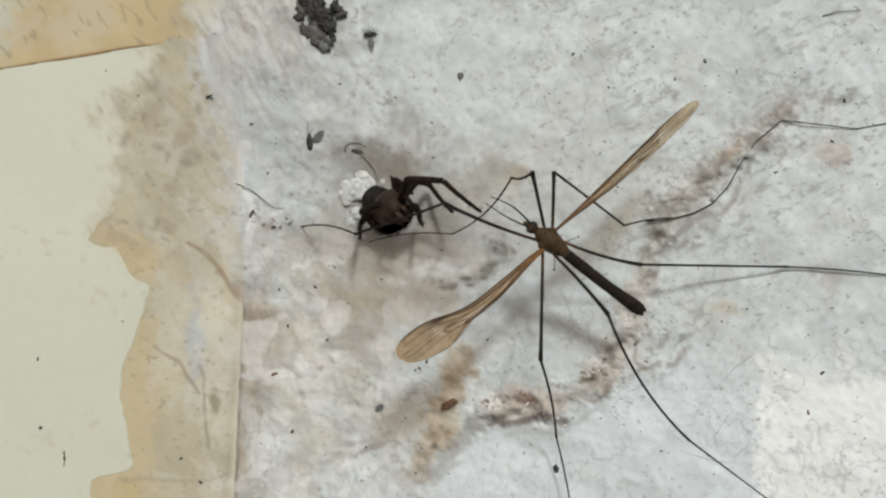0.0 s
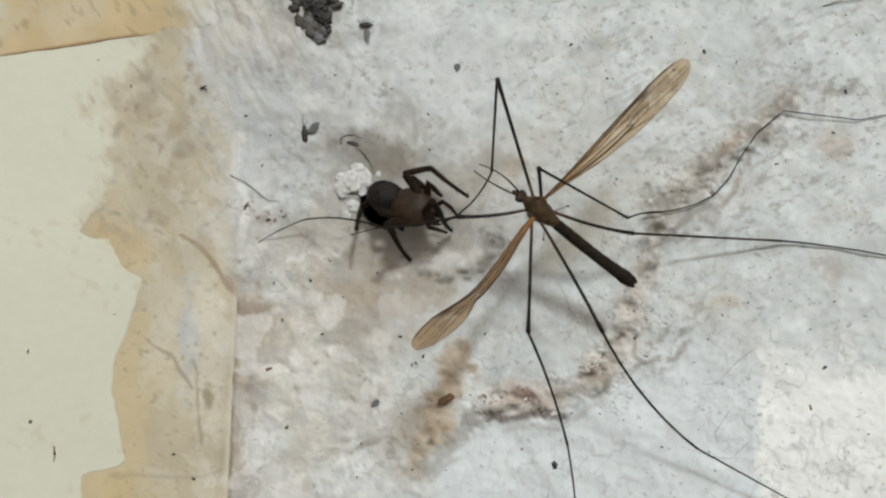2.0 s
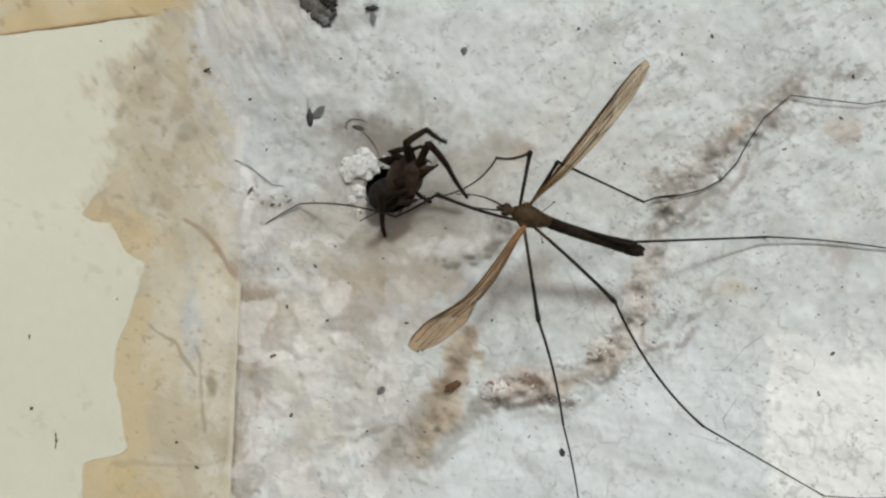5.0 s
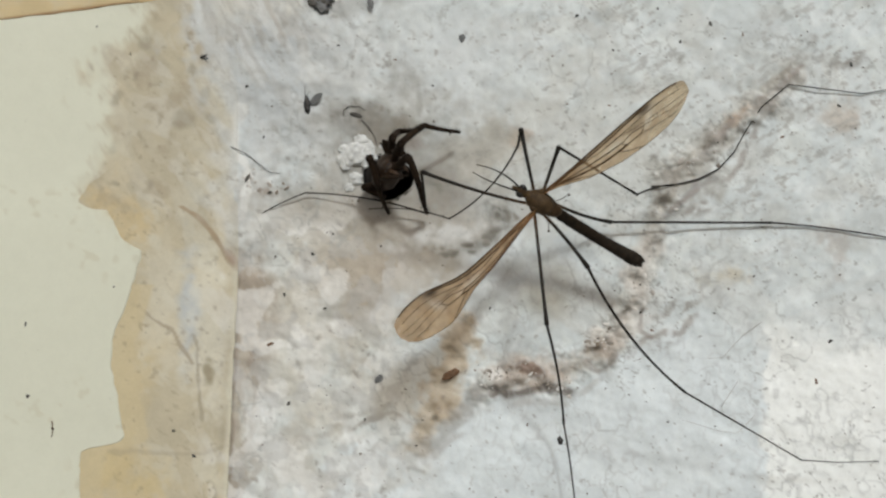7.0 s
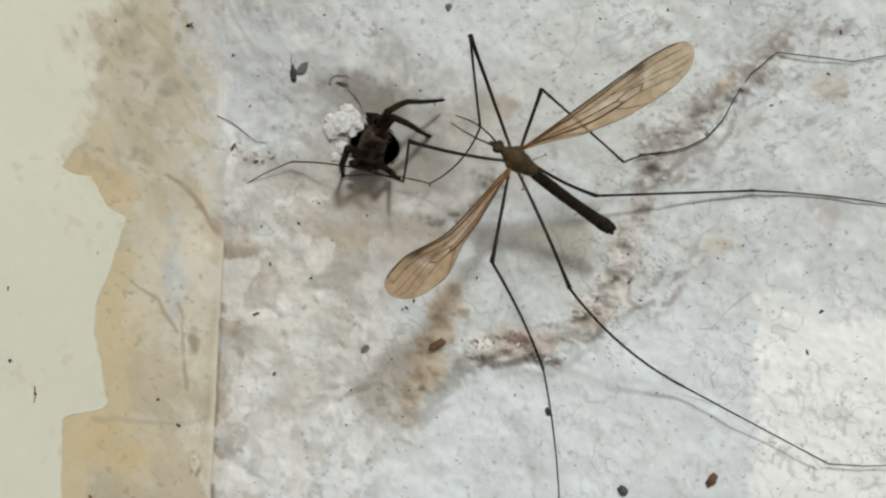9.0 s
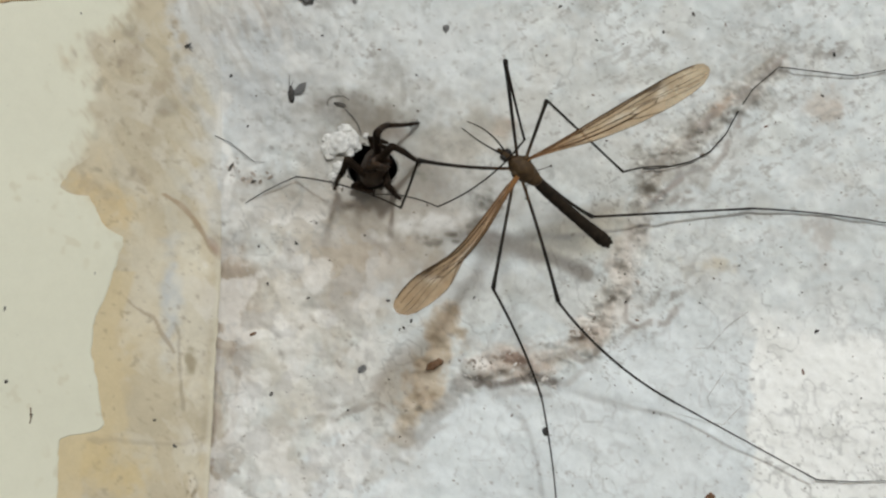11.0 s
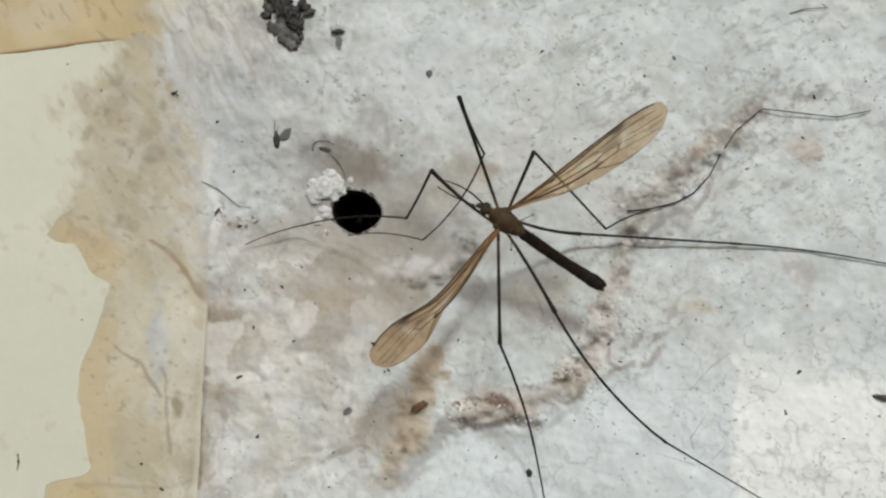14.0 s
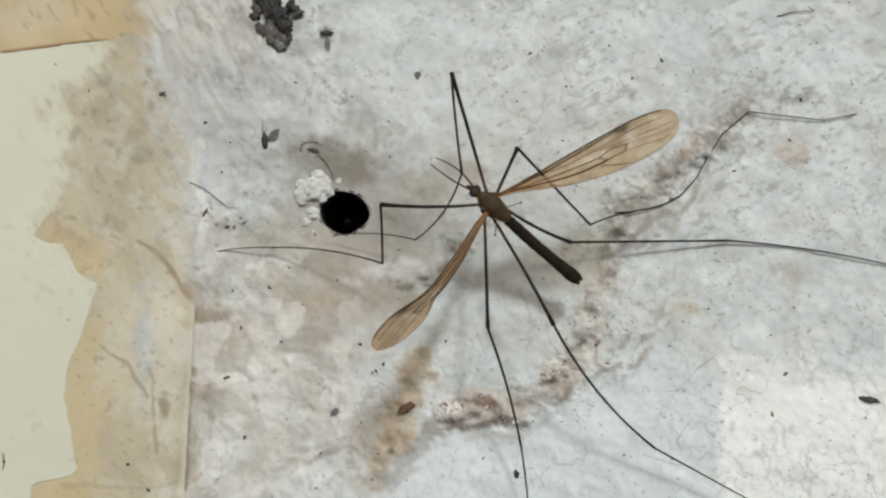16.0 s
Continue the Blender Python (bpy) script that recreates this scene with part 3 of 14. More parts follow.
def fading_skin(name, stops):
    """A skin whose tone changes along the limb, over ten millimetres from its root."""
    m, n, l, b = material(name, (0.02, 0.014, 0.01), 0.6, spec=0.2)
    co = coordinates(n, l)
    sep = n.new("ShaderNodeSeparateXYZ")
    l.new(co, sep.inputs[0])
    part_way = n.new("ShaderNodeMath")
    part_way.operation = "DIVIDE"
    part_way.inputs[1].default_value = 10.0
    l.new(sep.outputs[0], part_way.inputs[0])
    tone = ramp(n, l, part_way.outputs[0], stops)
    f = noise_node(n, l, co, 1.2, 4)
    l.new(blend(n, l, tone, ramp(n, l, f, [(0.3, (0.6,) * 3), (0.7, (1.25,) * 3)]), 1.0, "MULTIPLY"), b.inputs["Base Color"])
    return m


FEMUR_SKIN = fading_skin("femur_cuticle", [(0.0, (0.28, 0.14, 0.05)), (0.10, (0.12, 0.062, 0.025)), (0.30, (0.028, 0.019, 0.012)), (0.9, (0.014, 0.011, 0.008))])
VEIN_SKIN = fading_skin("vein", [(0.0, (0.19, 0.10, 0.045)), (0.22, (0.15, 0.080, 0.036)), (0.55, (0.12, 0.065, 0.03)), (1.0, (0.075, 0.045, 0.022))])
HAUNCH_SKIN = mottled("amber_haunch", (0.10, 0.05, 0.02), (0.22, 0.115, 0.045), 2.0, 0.5)
EYE_SKIN = mottled("eye", (0.010, 0.009, 0.008), (0.022, 0.019, 0.016), 6.0, 0.5)
SPIDER_BODY = mottled("spider_carapace", (0.013, 0.0075, 0.004), (0.048, 0.025, 0.011), 1.0, 0.6, spec=0.3)
SPIDER_BACK = mottled("spider_abdomen", (0.008, 0.007, 0.006), (0.022, 0.018, 0.015), 2.2, 0.7, spec=0.2)
SPIDER_LEG = mottled("spider_leg", (0.008, 0.0055, 0.0035), (0.026, 0.015, 0.008), 1.4, 0.8, spec=0.12)
DEAD_SKIN = mottled("dead_insect", (0.015, 0.014, 0.013), (0.06, 0.055, 0.05), 2.0, 0.7)
DUST_WING = mottled("dusty_wing", (0.09, 0.09, 0.088), (0.20, 0.20, 0.195), 1.5, 0.8)
SEED_SKIN = mottled("brown_case", (0.09, 0.045, 0.02), (0.19, 0.10, 0.05), 2.2, 0.6)
CRUMB = mottled("white_crumb", (0.48, 0.475, 0.45), (0.72, 0.72, 0.69), 1.6, 0.9, 0.12)
# the burrow's lining is near-black all the way in
BURROW = mottled("burrow_lining", (0.022, 0.019, 0.016), (0.06, 0.052, 0.044), 0.9, 0.95, 0.15)
SILK = mottled("grey_silk", (0.30, 0.29, 0.27), (0.46, 0.45, 0.43), 1.0, 0.9)
DIRT = mottled("dirt_flake", (0.045, 0.042, 0.038), (0.13, 0.12, 0.105), 1.3, 0.9)
GROUND = mottled("grey_ground", (0.14, 0.135, 0.12), (0.24, 0.23, 0.21), 0.01, 0.95)


def membrane():
    """Wing film: amber and half see-through, a dark mark at the front edge and a pale window."""
    m, n, l, b = material("wing_film", (0.4, 0.27, 0.14), 0.35, spec=0.5)
    co = coordinates(n, l)
    f = noise_node(n, l, co, 0.8, 4)
    c = ramp(n, l, f, [(0.3, (0.43, 0.258, 0.128)), (0.7, (0.57, 0.38, 0.215))])
    att = n.new("ShaderNodeAttribute")
    att.attribute_name = "stain_shade"
    c = blend(n, l, c, att.outputs["Color"], 1.0, "MULTIPLY")
    l.new(c, b.inputs["Base Color"])
    tr, tl = n.new("ShaderNodeBsdfTransparent"), n.new("ShaderNodeBsdfTranslucent")
    l.new(c, tl.inputs["Color"])
    tr.inputs["Color"].default_value = (0.96, 0.83, 0.63, 1)
    m1, m2 = n.new("ShaderNodeMixShader"), n.new("ShaderNodeMixShader")
    m1.inputs[0].default_value, m2.inputs[0].default_value = 0.45, 0.32
    l.new(b.outputs[0], m1.inputs[1])
    l.new(tl.outputs[0], m1.inputs[2])
    l.new(m1.outputs[0], m2.inputs[1])
    l.new(tr.outputs[0], m2.inputs[2])
    clear = n.new("ShaderNodeAttribute")
    clear.attribute_name = "clear"
    l.new(clear.outputs["Fac"], m2.inputs[0])
    wr = noise_node(n, l, co, 0.5, 3)
    bump(n, l, b, wr, 0.5, 0.0004)
    l.new(m2.outputs[0], n["Material Output"].inputs["Surface"])
    return m


WING_FILM = membrane()


# ---- mesh helpers ----
def part(name, bm, mat, parent=None, label=""):
    me = bpy.data.meshes.new(name)
    bm.normal_update()
    bm.to_mesh(me)
    bm.free()
    me.polygons.foreach_set("use_smooth", np.ones(len(me.polygons), bool))
    me.materials.append(mat)
    ob = new(name, me)
    ob.parent = parent
    return tagged(ob, label)


def tube(bm, pts, radii, sides=8):
    """A round rod along pts with a radius for each of them, closed at both ends."""
    pts = [Vector(p) for p in pts]
    rings, side = [], None
    for i, p in enumerate(pts):
        d = (pts[min(i + 1, len(pts) - 1)] - pts[max(i - 1, 0)]).normalized()
        if side is None:
            side = d.orthogonal().normalized()
        side = (side - d * side.dot(d)).normalized()
        other = d.cross(side)
        rings.append([bm.verts.new(p + (side * math.cos(a) + other * math.sin(a)) * radii[i]) for a in [2 * math.pi * k / sides for k in range(sides)]])
    for a, b in zip(rings[:-1], rings[1:]):
        for k in range(sides):
            bm.faces.new((a[k], a[(k + 1) % sides], b[(k + 1) % sides], b[k]))
    bm.faces.new(rings[0][::-1])
    bm.faces.new(rings[-1])


def lump(bm, centre, radii, sub=3, rough=0.0, freq=1.0, seed=0.0, turn=None):
    """An egg shape with an uneven skin."""
    made = bmesh.ops.create_icosphere(bm, subdivisions=sub, radius=1.0)["verts"]
    turn = turn or Matrix.Identity(3)
    for v in made:
        k = 1 + rough * noise.noise(v.co * freq + Vector((seed, seed * 1.7, -seed)))
        v.co = Vector(centre) + turn @ Vector((v.co.x * radii[0] * k, v.co.y * radii[1] * k, v.co.z * radii[2] * k))


def hairs(bm, spots, length, width):
    """Short tapered bristles: pairs of place and direction."""
    for p, d in spots:
        tube(bm, [p, p + d * length * 0.6, p + d * length], [width, width * 0.7, width * 0.15], 4)


# ---- wall, reveal, ground ----
def lines(*spans):
    out = []
    for a, b, step in spans:
        out += list(np.arange(a, b, step))
    return np.array(out + [spans[-1][1]])


def wall_place(u, v):
    h = relief(u, v)
    du, dv = (u - HOLE_U) / HOLE_RU, (v - HOLE_V) / HOLE_RV
    r, ang = np.hypot(du, dv), np.arctan2(dv, du)
    rim = rim_radius(ang)
    inside = r < rim
    k = np.where(inside, rim / np.maximum(r, 1e-6), 1.0)
    u2, v2 = HOLE_U + (u - HOLE_U) * k, HOLE_V + (v - HOLE_V) * k
    k = 1 - corner_rise(u, v) / DEPTH
    return (u2 - 784) * S * k, -h, (441 - v2) * S * k


def rim_radius(ang):
    return 1 + 0.05 * np.sin(2 * ang + 0.6) + 0.04 * np.sin(3 * ang + 2.0) + 0.02 * np.sin(5 * ang + 0.4)


def outside_hole(u, v):
    du, dv = (u - HOLE_U) / HOLE_RU, (v - HOLE_V) / HOLE_RV
    return np.hypot(du, dv) >= rim_radius(np.arctan2(dv, du))


U = lines((CORNER - 64, 620, 3.0), (620, 725, 2.5), (725, 830, 3.0), (830, 1110, 2.2), (1110, 1680, 3.0), (1680, 2200, 40), (2200, 9000, 400))
V = lines((-9000, -600, 400), (-600, -70, 30), (-70, 335, 3.0), (335, 435, 2.5), (435, 640, 3.0), (640, 770, 2.2), (770, 1010, 3.2), (1010, 1500, 30), (1500, 18000, 600))
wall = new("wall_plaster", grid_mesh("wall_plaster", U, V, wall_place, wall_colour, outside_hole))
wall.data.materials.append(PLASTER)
tagged(wall, "rough whitewashed lime plaster wall, stained and cracked", "wall", kind="structure")


def reveal_place(raise_mm, edge=None):
    def place(u, v):
        u = u + lean(v) * smooth(CORNER - 90, CORNER - 12, u) + ragged(v) * smooth(CORNER - 40, CORNER - 6, u)
        lift = (fbm(u, v, 150, 201, 3) - 0.5) * 0.30 + (fbm(u, v, 24, 203, 3) - 0.5) * 0.12 * smooth(120, 260, u)
        near = smooth(CORNER - 110, CORNER - 20, u - lean(v))
        proud = 0.10 + near * (0.25 * smooth(500, 560, v) - 0.07 * smooth(520, 440, v))
        h = corner_rise(u, v) + (lift * (1 - 0.7 * near) + proud + raise_mm) * MM
        k = 1 - h / DEPTH
        return (u - 784) * S * k, -h, (441 - v) * S * k
    return place


def with_edge(place, right):
    """The last line of a sheet is bent back to give the sheet its thickness."""
    def bent(u, v):
        x, y, z = place(u, v)
        x, y, z = x.copy(), y.copy(), z.copy()
        if right:
            x[:, -1], y[:, -1] = x[:, -2] + 0.00003, y[:, -2] + 0.0009
        return x, y, z
    return bent


U2 = lines((-2600, -300, 100), (-300, -60, 20), (-60, CORNER - 4, 3.5))
U2 = np.append(U2, CORNER - 4 + 0.5)
reveal = new("wall_reveal", grid_mesh("wall_reveal", U2, V, with_edge(reveal_place(0.0), True), reveal_colour))
reveal.data.materials.append(UNDERCOAT)
tagged(reveal, "splayed reveal with yellowed flaking undercoat beside the plaster", "wall", kind="structure")

# cream paint left on the reveal, a film with a torn edge


def torn(v, seed, size=26.0):
    calm = 0.35 + 0.65 * smooth(560, 430, v)
    return ((fbm(v * 0 + seed, v, 60, seed, 4) - 0.5) * 1.2 + (fbm(v * 0 + seed, v, 9, seed + 1, 2) - 0.5) * 0.35) * size * calm


def film(name, v_lines, right_edge, raise_mm, colours, label, low=None):
    """A film of paint: columns run from far left to the torn edge; low bends the bottom line."""
    s = np.concatenate([np.linspace(0, 0.85, 60)[:-1], np.linspace(0.85, 1, 135), [1.0]])
    uu0, vv = np.meshgrid(s, v_lines)
    edge = right_edge(vv[:, 0])
    uu = -2600 + uu0 * (edge[:, None] + 2600)
    # the film tucks under the lip, the lip ends at its own low line
    vv = np.maximum(vv, 98 - 0.15 * uu) if low is None else np.minimum(vv, low(uu) + 0 * vv)
    lift = 0.02 + raise_mm * np.maximum(smooth(425, 465, vv), smooth(60, 300, edge[:, None] - uu)) - 0.12 * smooth(60, 10, edge[:, None] - uu) * smooth(440, 405, vv) if low is None else 0.012 + (raise_mm - 0.012) * smooth(305, 205, uu)
    x, y, z = reveal_place(lift)(uu, vv)
    x, y, z = x + 0 * uu, y + 0 * uu, z + 0 * uu
    y[:, -1] += ((lift if low is None else raise_mm + 0 * uu)[:, -1] + 0.03) * MM
    if low is not None:
        y[-1, :] += ((lift[-1] if low is not None else 0) + 0.04) * MM
    me = grid_mesh(name, np.arange(len(s)), np.arange(len(v_lines)), lambda a, b: (x, y, z), lambda a, b: colours(uu, vv))
    ob = new(name, me)
    ob.data.materials.append(PAINT)
    return tagged(ob, label, "paint", kind="structure")


def cream(u, v):
    c = np.ones(np.shape(u) + (3,)) * np.array((0.67, 0.665, 0.54))
    c = c * (0.97 + 0.06 * fbm(u, v, 200, 141, 3)[..., None])
    c = mix(c, (0.50, 0.43, 0.29), smooth(0.68, 0.8, fbm(u, v, 16, 143, 2)) * 0.3 * smooth(0.5, 0.7, fbm(u, v, 120, 144, 2)))
    strokes = dashes(u, v, 60, 9, 157, 0.45, 0.8, 3.0)
    worn = smooth(-34, 30, u - np.interp(v, EDGE_V, EDGE_U) + (fbm(u, v, 46, 149, 3) - 0.5) * 120 + (strokes - 0.4) * 26) * smooth(480, 380, v)
    return c * (1 - worn[..., None]) + reveal_colour(u, v) * worn[..., None]


def board(u, v):
    c = np.ones(np.shape(u) + (3,)) * np.array((0.56, 0.44, 0.25))
    c = c * (0.84 + 0.30 * fbm(u, v, 70, 151, 4)[..., None])
    c = mix(c, (0.60, 0.55, 0.42), blob(u, v, 150, 20, 90, 60, 159, 0.8) * 0.5)
    c = mix(c, (0.57, 0.56, 0.46), blob(u, v, -60, -10, 120, 110, 155, 0.4))
    c = mix(c, (0.33, 0.26, 0.17), dashes(u, v, 58, 9, 157, 0.66, 0.80, 3.5) * 0.5)
    away = smooth(285, 385, u + (fbm(u, v, 40, 153) - 0.5) * 110)
    c = c * (1 - away[..., None]) + reveal_colour(u, v) * away[..., None]
    return mix(c, (0.26, 0.13, 0.05), smooth(-6, -1, v - (106 - 0.15 * u)) * smooth(310, 200, u) * 0.85)


VF = lines((-900, -60, 30), (-60, 1010, 3.0), (1010, 1500, 30), (1500, 18000, 600))
VF = VF[VF > 20]
film("paint_film", VF, lambda v: np.interp(v, EDGE_V, EDGE_U) + torn(v, 161) + 95 * smooth(430, 340, v), 0.035, cream, "smooth cream paint film with a torn flaking edge")
VB = lines((-9000, -600, 400), (-600, -60, 30), (-60, 109, 3.0))
film("paint_lip", VB, lambda v: CORNER - 30 + torn(v, 163, 30), 0.11, board, "ochre paint layer with a brown lower edge", low=lambda u: 106 - 0.15 * u + (fbm(u, u * 0, 30, 165, 2) - 0.5) * 5)

# no ground is in view; this sheet is added to bounce light up
bm = bmesh.new()
for x0, x1, y0, y1 in ((-40, 40, -60, 0.5),):
    n = 24
    vs = [[bm.verts.new((x0 + (x1 - x0) * i / n, y0 + (y1 - y0) * j / n, -1.2)) for i in range(n + 1)] for j in range(n + 1)]
    for j in range(n):
        for i in range(n):
            bm.faces.new((vs[j][i], vs[j][i + 1], vs[j + 1][i + 1], vs[j + 1][i]))
tagged(part("ground", bm, GROUND), "unseen plain grey ground added below the wall to bounce light", "ground", kind="structure")


# ---- the burrow ----
def burrow():
    bm = bmesh.new()
    sides, rings = 48, []
    profile = [(1.10, -0.05), (1.05, 0.01), (1.015, -0.05), (0.985, -0.25), (0.97, -0.8), (1.0, -2.5), (1.04, -6), (1.0, -11), (0.95, -17), (0.7, -23), (0.3, -25)]
    for k, (r, out) in enumerate(profile):
        ring = []
        for i in range(sides):
            a = 2 * math.pi * i / sides
            rr = r * float(rim_radius(np.array(a))) * (1 + 0.05 * noise.noise(Vector((math.cos(a) * 3, math.sin(a) * 3, k * 0.9))))
            u, v = HOLE_U + HOLE_RU * rr * math.cos(a), HOLE_V + HOLE_RV * rr * math.sin(a)
            base = float(relief(np.array([[u]]), np.array([[v]]))[0, 0]) if k < 3 else -0.0004
            wob = 0.10 * noise.noise(Vector((math.cos(a) * 6, math.sin(a) * 6, 2.0))) if k < 3 else 0
            ring.append(bm.verts.new(((u - 784) * S, -(base + (out + wob) * MM), (441 - v) * S)))
        rings.append(ring)
    for a, b in zip(rings[:-1], rings[1:]):
        for i in range(sides):
            bm.faces.new((a[i], a[(i + 1) % sides], b[(i + 1) % sides], b[i]))
    bm.faces.new(rings[-1])
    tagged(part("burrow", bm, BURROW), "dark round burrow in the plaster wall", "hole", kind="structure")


burrow()

def height_at(u, v):
    """How far the wall or the reveal stands out at u, v."""
    if u < CORNER - 8:
        return float(-reveal_place(0.035 if u < 170 else 0.0)(np.array([[float(u)]]), np.array([[float(v)]]))[1][0, 0])
    return float(relief(np.array([[float(u)]]), np.array([[float(v)]]))[0, 0])


# ---- crane fly ----
moving = {}


def rod(length, r0, r1, sag=0.0, knob=0.0, bristles=0):
    """A limb segment along +x that bows a little to its y side."""
    bm = bmesh.new()
    n = 10
    pts, rad = [], []
    for i in range(n + 1):
        t = i / n
        pts.append((length * t * MM, sag * length * 4 * t * (1 - t) * MM, 0))
        rad.append((r0 + (r1 - r0) * t + knob * max(0, t - 0.86) / 0.14) * MM)
    tube(bm, pts, rad, 8)
    if bristles:
        rnd = random.Random(int(length * 100))
        spots = []
        for _ in range(bristles):
            t = rnd.uniform(0.08, 0.97)
            a = rnd.uniform(0, 6.283)
            side = Vector((0.6, math.cos(a), math.sin(a))).normalized()
            spots.append((Vector((length * t * MM, sag * length * 4 * t * (1 - t) * MM, 0)), side))
        hairs(bm, spots, min(r0 * 2.6, 0.75) * MM, min(r0 * 0.10, 0.022) * MM)
    return bm


LEAD_X = [0, 1.5, 4, 8, 13, 17, 19.5, 21.0, 21.7, 22.0]
LEAD_Y = [0.24, 0.32, 0.62, 1.2, 1.85, 2.2, 2.1, 1.7, 1.1, 0.2]
TRAIL_Y = [-0.24, -0.36, -1.15, -2.6, -3.5, -3.5, -3.1, -2.4, -1.6, -0.6]


def wing_at(x, f, side):
    """A point of the wing x mm out from the root, f = 1 at the front edge and 0 at the hind edge."""
    lead, trail = float(np.interp(x, LEAD_X, LEAD_Y)), float(np.interp(x, LEAD_X, TRAIL_Y))
    y = trail + (lead - trail) * f
    z = 0.22 * math.sin(math.pi * f) * min(1, x / 6) + 0.05 * math.sin(f * 22) * min(1, x / 5) - 0.004 * x * x * 0.25
    if side > 0:
        y += 0.035 * x
    y *= side
    if side < 0:
        # the left wing is rolled narrow at its root, bowed and twisted towards its tip
        spread = 0.64 + 0.36 * float(smooth(11.0, 16.5, x))
        y *= spread
        z += 0.8 * math.sin(math.pi * min(1, x / 22)) ** 2 + (1 - spread) * 1.5 * math.sin(math.pi * f)
        k = radians(20) * float(smooth(11.0, 18.0, x))
        y, z = y * math.cos(k) - z * math.sin(k), y * math.sin(k) + z * math.cos(k)
    return Vector((x, y, -z)) * (0.94 if side > 0 else 0.90) * MM


VEINS = [
    ([(0, .9), (2, .97), (8, .99), (14, .99), (18, .99), (20.6, .98)], .10),
    ([(0, .62), (4, .84), (10, .9), (15.6, .95)], .095),
    ([(6, .80), (9, .73), (12, .75), (15.5, .78), (18, .79), (20.8, .76)], .04),
    ([(12, .75), (14.5, .66), (18, .60), (21.4, .52)], .036),
    ([(0.5, .5), (5, .55), (10, .53), (12.4, .52)], .06),
    ([(12.4, .52), (14, .61), (15.9, .55), (15.4, .41), (13.4, .40), (12.4, .52)], .055),
    ([(15.9, .55), (18.5, .46), (21.4, .32)], .034),
    ([(15.4, .41), (18, .32), (20.6, .16)], .034),
    ([(0.5, .42), (5, .38), (10, .33), (13.4, .40)], .10),
    ([(12.2, .36), (13.6, .2), (16, .03)], .05),
    ([(0.5, .35), (5, .2), (9, .04)], .04),
    ([(1, .02), (6, .01), (12, .01), (18, .01), (21, .02)], .03),
]


def build_wing(fly, side, key):
    bm = bmesh.new()
    xs, fs = np.linspace(0, 22.0, 60), np.linspace(0, 1, 15)
    vs = [[bm.verts.new(wing_at(float(x), float(f), side)) for f in fs] for x in xs]
    for i in range(len(xs) - 1):
        for j in range(len(fs) - 1):
            q = (vs[i][j], vs[i + 1][j], vs[i + 1][j + 1], vs[i][j + 1])
            bm.faces.new(q if side > 0 else q[::-1])
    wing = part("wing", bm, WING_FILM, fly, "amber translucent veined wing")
    ff = np.tile(fs, len(xs))
    x = np.repeat(xs, len(fs))
    y = np.interp(x, LEAD_X, TRAIL_Y) + (np.interp(x, LEAD_X, LEAD_Y) - np.interp(x, LEAD_X, TRAIL_Y)) * ff
    tint = np.ones((len(xs) * len(fs), 4), np.float32)
    mark = np.exp(-((x - 15.8) / 1.3) ** 2 - ((y - 1.6) / 0.6) ** 2)
    pale = np.exp(-((x - 11.2) / 1.3) ** 2 - ((y + 0.35) / 0.5) ** 2) + 0.8 * np.exp(-((x - 16.4 - 0.25 * y) / 0.55) ** 2 - ((y + 0.1) / 1.1) ** 2) + 0.5 * np.exp(-((x - 13.2) / 0.5) ** 2 - ((y + 0.9) / 0.35) ** 2)
    smoke = np.exp(-((x - 14.3) / 1.4) ** 2 - ((y - 0.2) / 0.9) ** 2)
    root = np.exp(-(x / 4.5) ** 2)
    for k, gain in enumerate((0.95, 1.6, 3.0)):
        tint[:, k] *= 1 - 0.9 * mark - 0.3 * smoke + gain * pale
    blotch = fbm(x * 10, y * 14, 22, 501, 3)
    tint[:, :3] *= (0.55 + 0.9 * blotch)[:, None]
    clear = np.clip(0.48 + 0.25 * pale + 0.5 * (blotch - 0.5) - 0.3 * root - 0.36 * mark + 0.12 * (x > 16.5), 0.05, 0.8).astype(np.float32)
    wing.data.attributes.new("clear", "FLOAT", "POINT").data.foreach_set("value", clear)
    # the left film's darker, denser look when seen aslant is put into its tint
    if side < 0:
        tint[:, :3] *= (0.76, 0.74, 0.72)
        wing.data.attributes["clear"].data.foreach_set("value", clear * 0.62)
    tint[:, 0] *= 1 + 0.04 * root
    tint[:, 1] *= 1 - 0.17 * root
    tint[:, 2] *= 1 - 0.42 * root
    wing.data.color_attributes.new("stain_shade", "FLOAT_COLOR", "POINT").data.foreach_set("color", tint.ravel())
    for way, r in VEINS:
        bm = bmesh.new()
        pts = []
        for (a, b), (c, d) in zip(way[:-1], way[1:]):
            for t in (0, 0.25, 0.5, 0.75):
                pts.append(wing_at(a + (c - a) * t, b + (d - b) * t, side))
        pts.append(wing_at(*way[-1], side))
        tube(bm, pts, [r * MM * (1.25 - 0.45 * p.x / (22 * MM)) for p in pts], 5)
        part("vein", bm, VEIN_SKIN, wing)
    moving[key] = wing


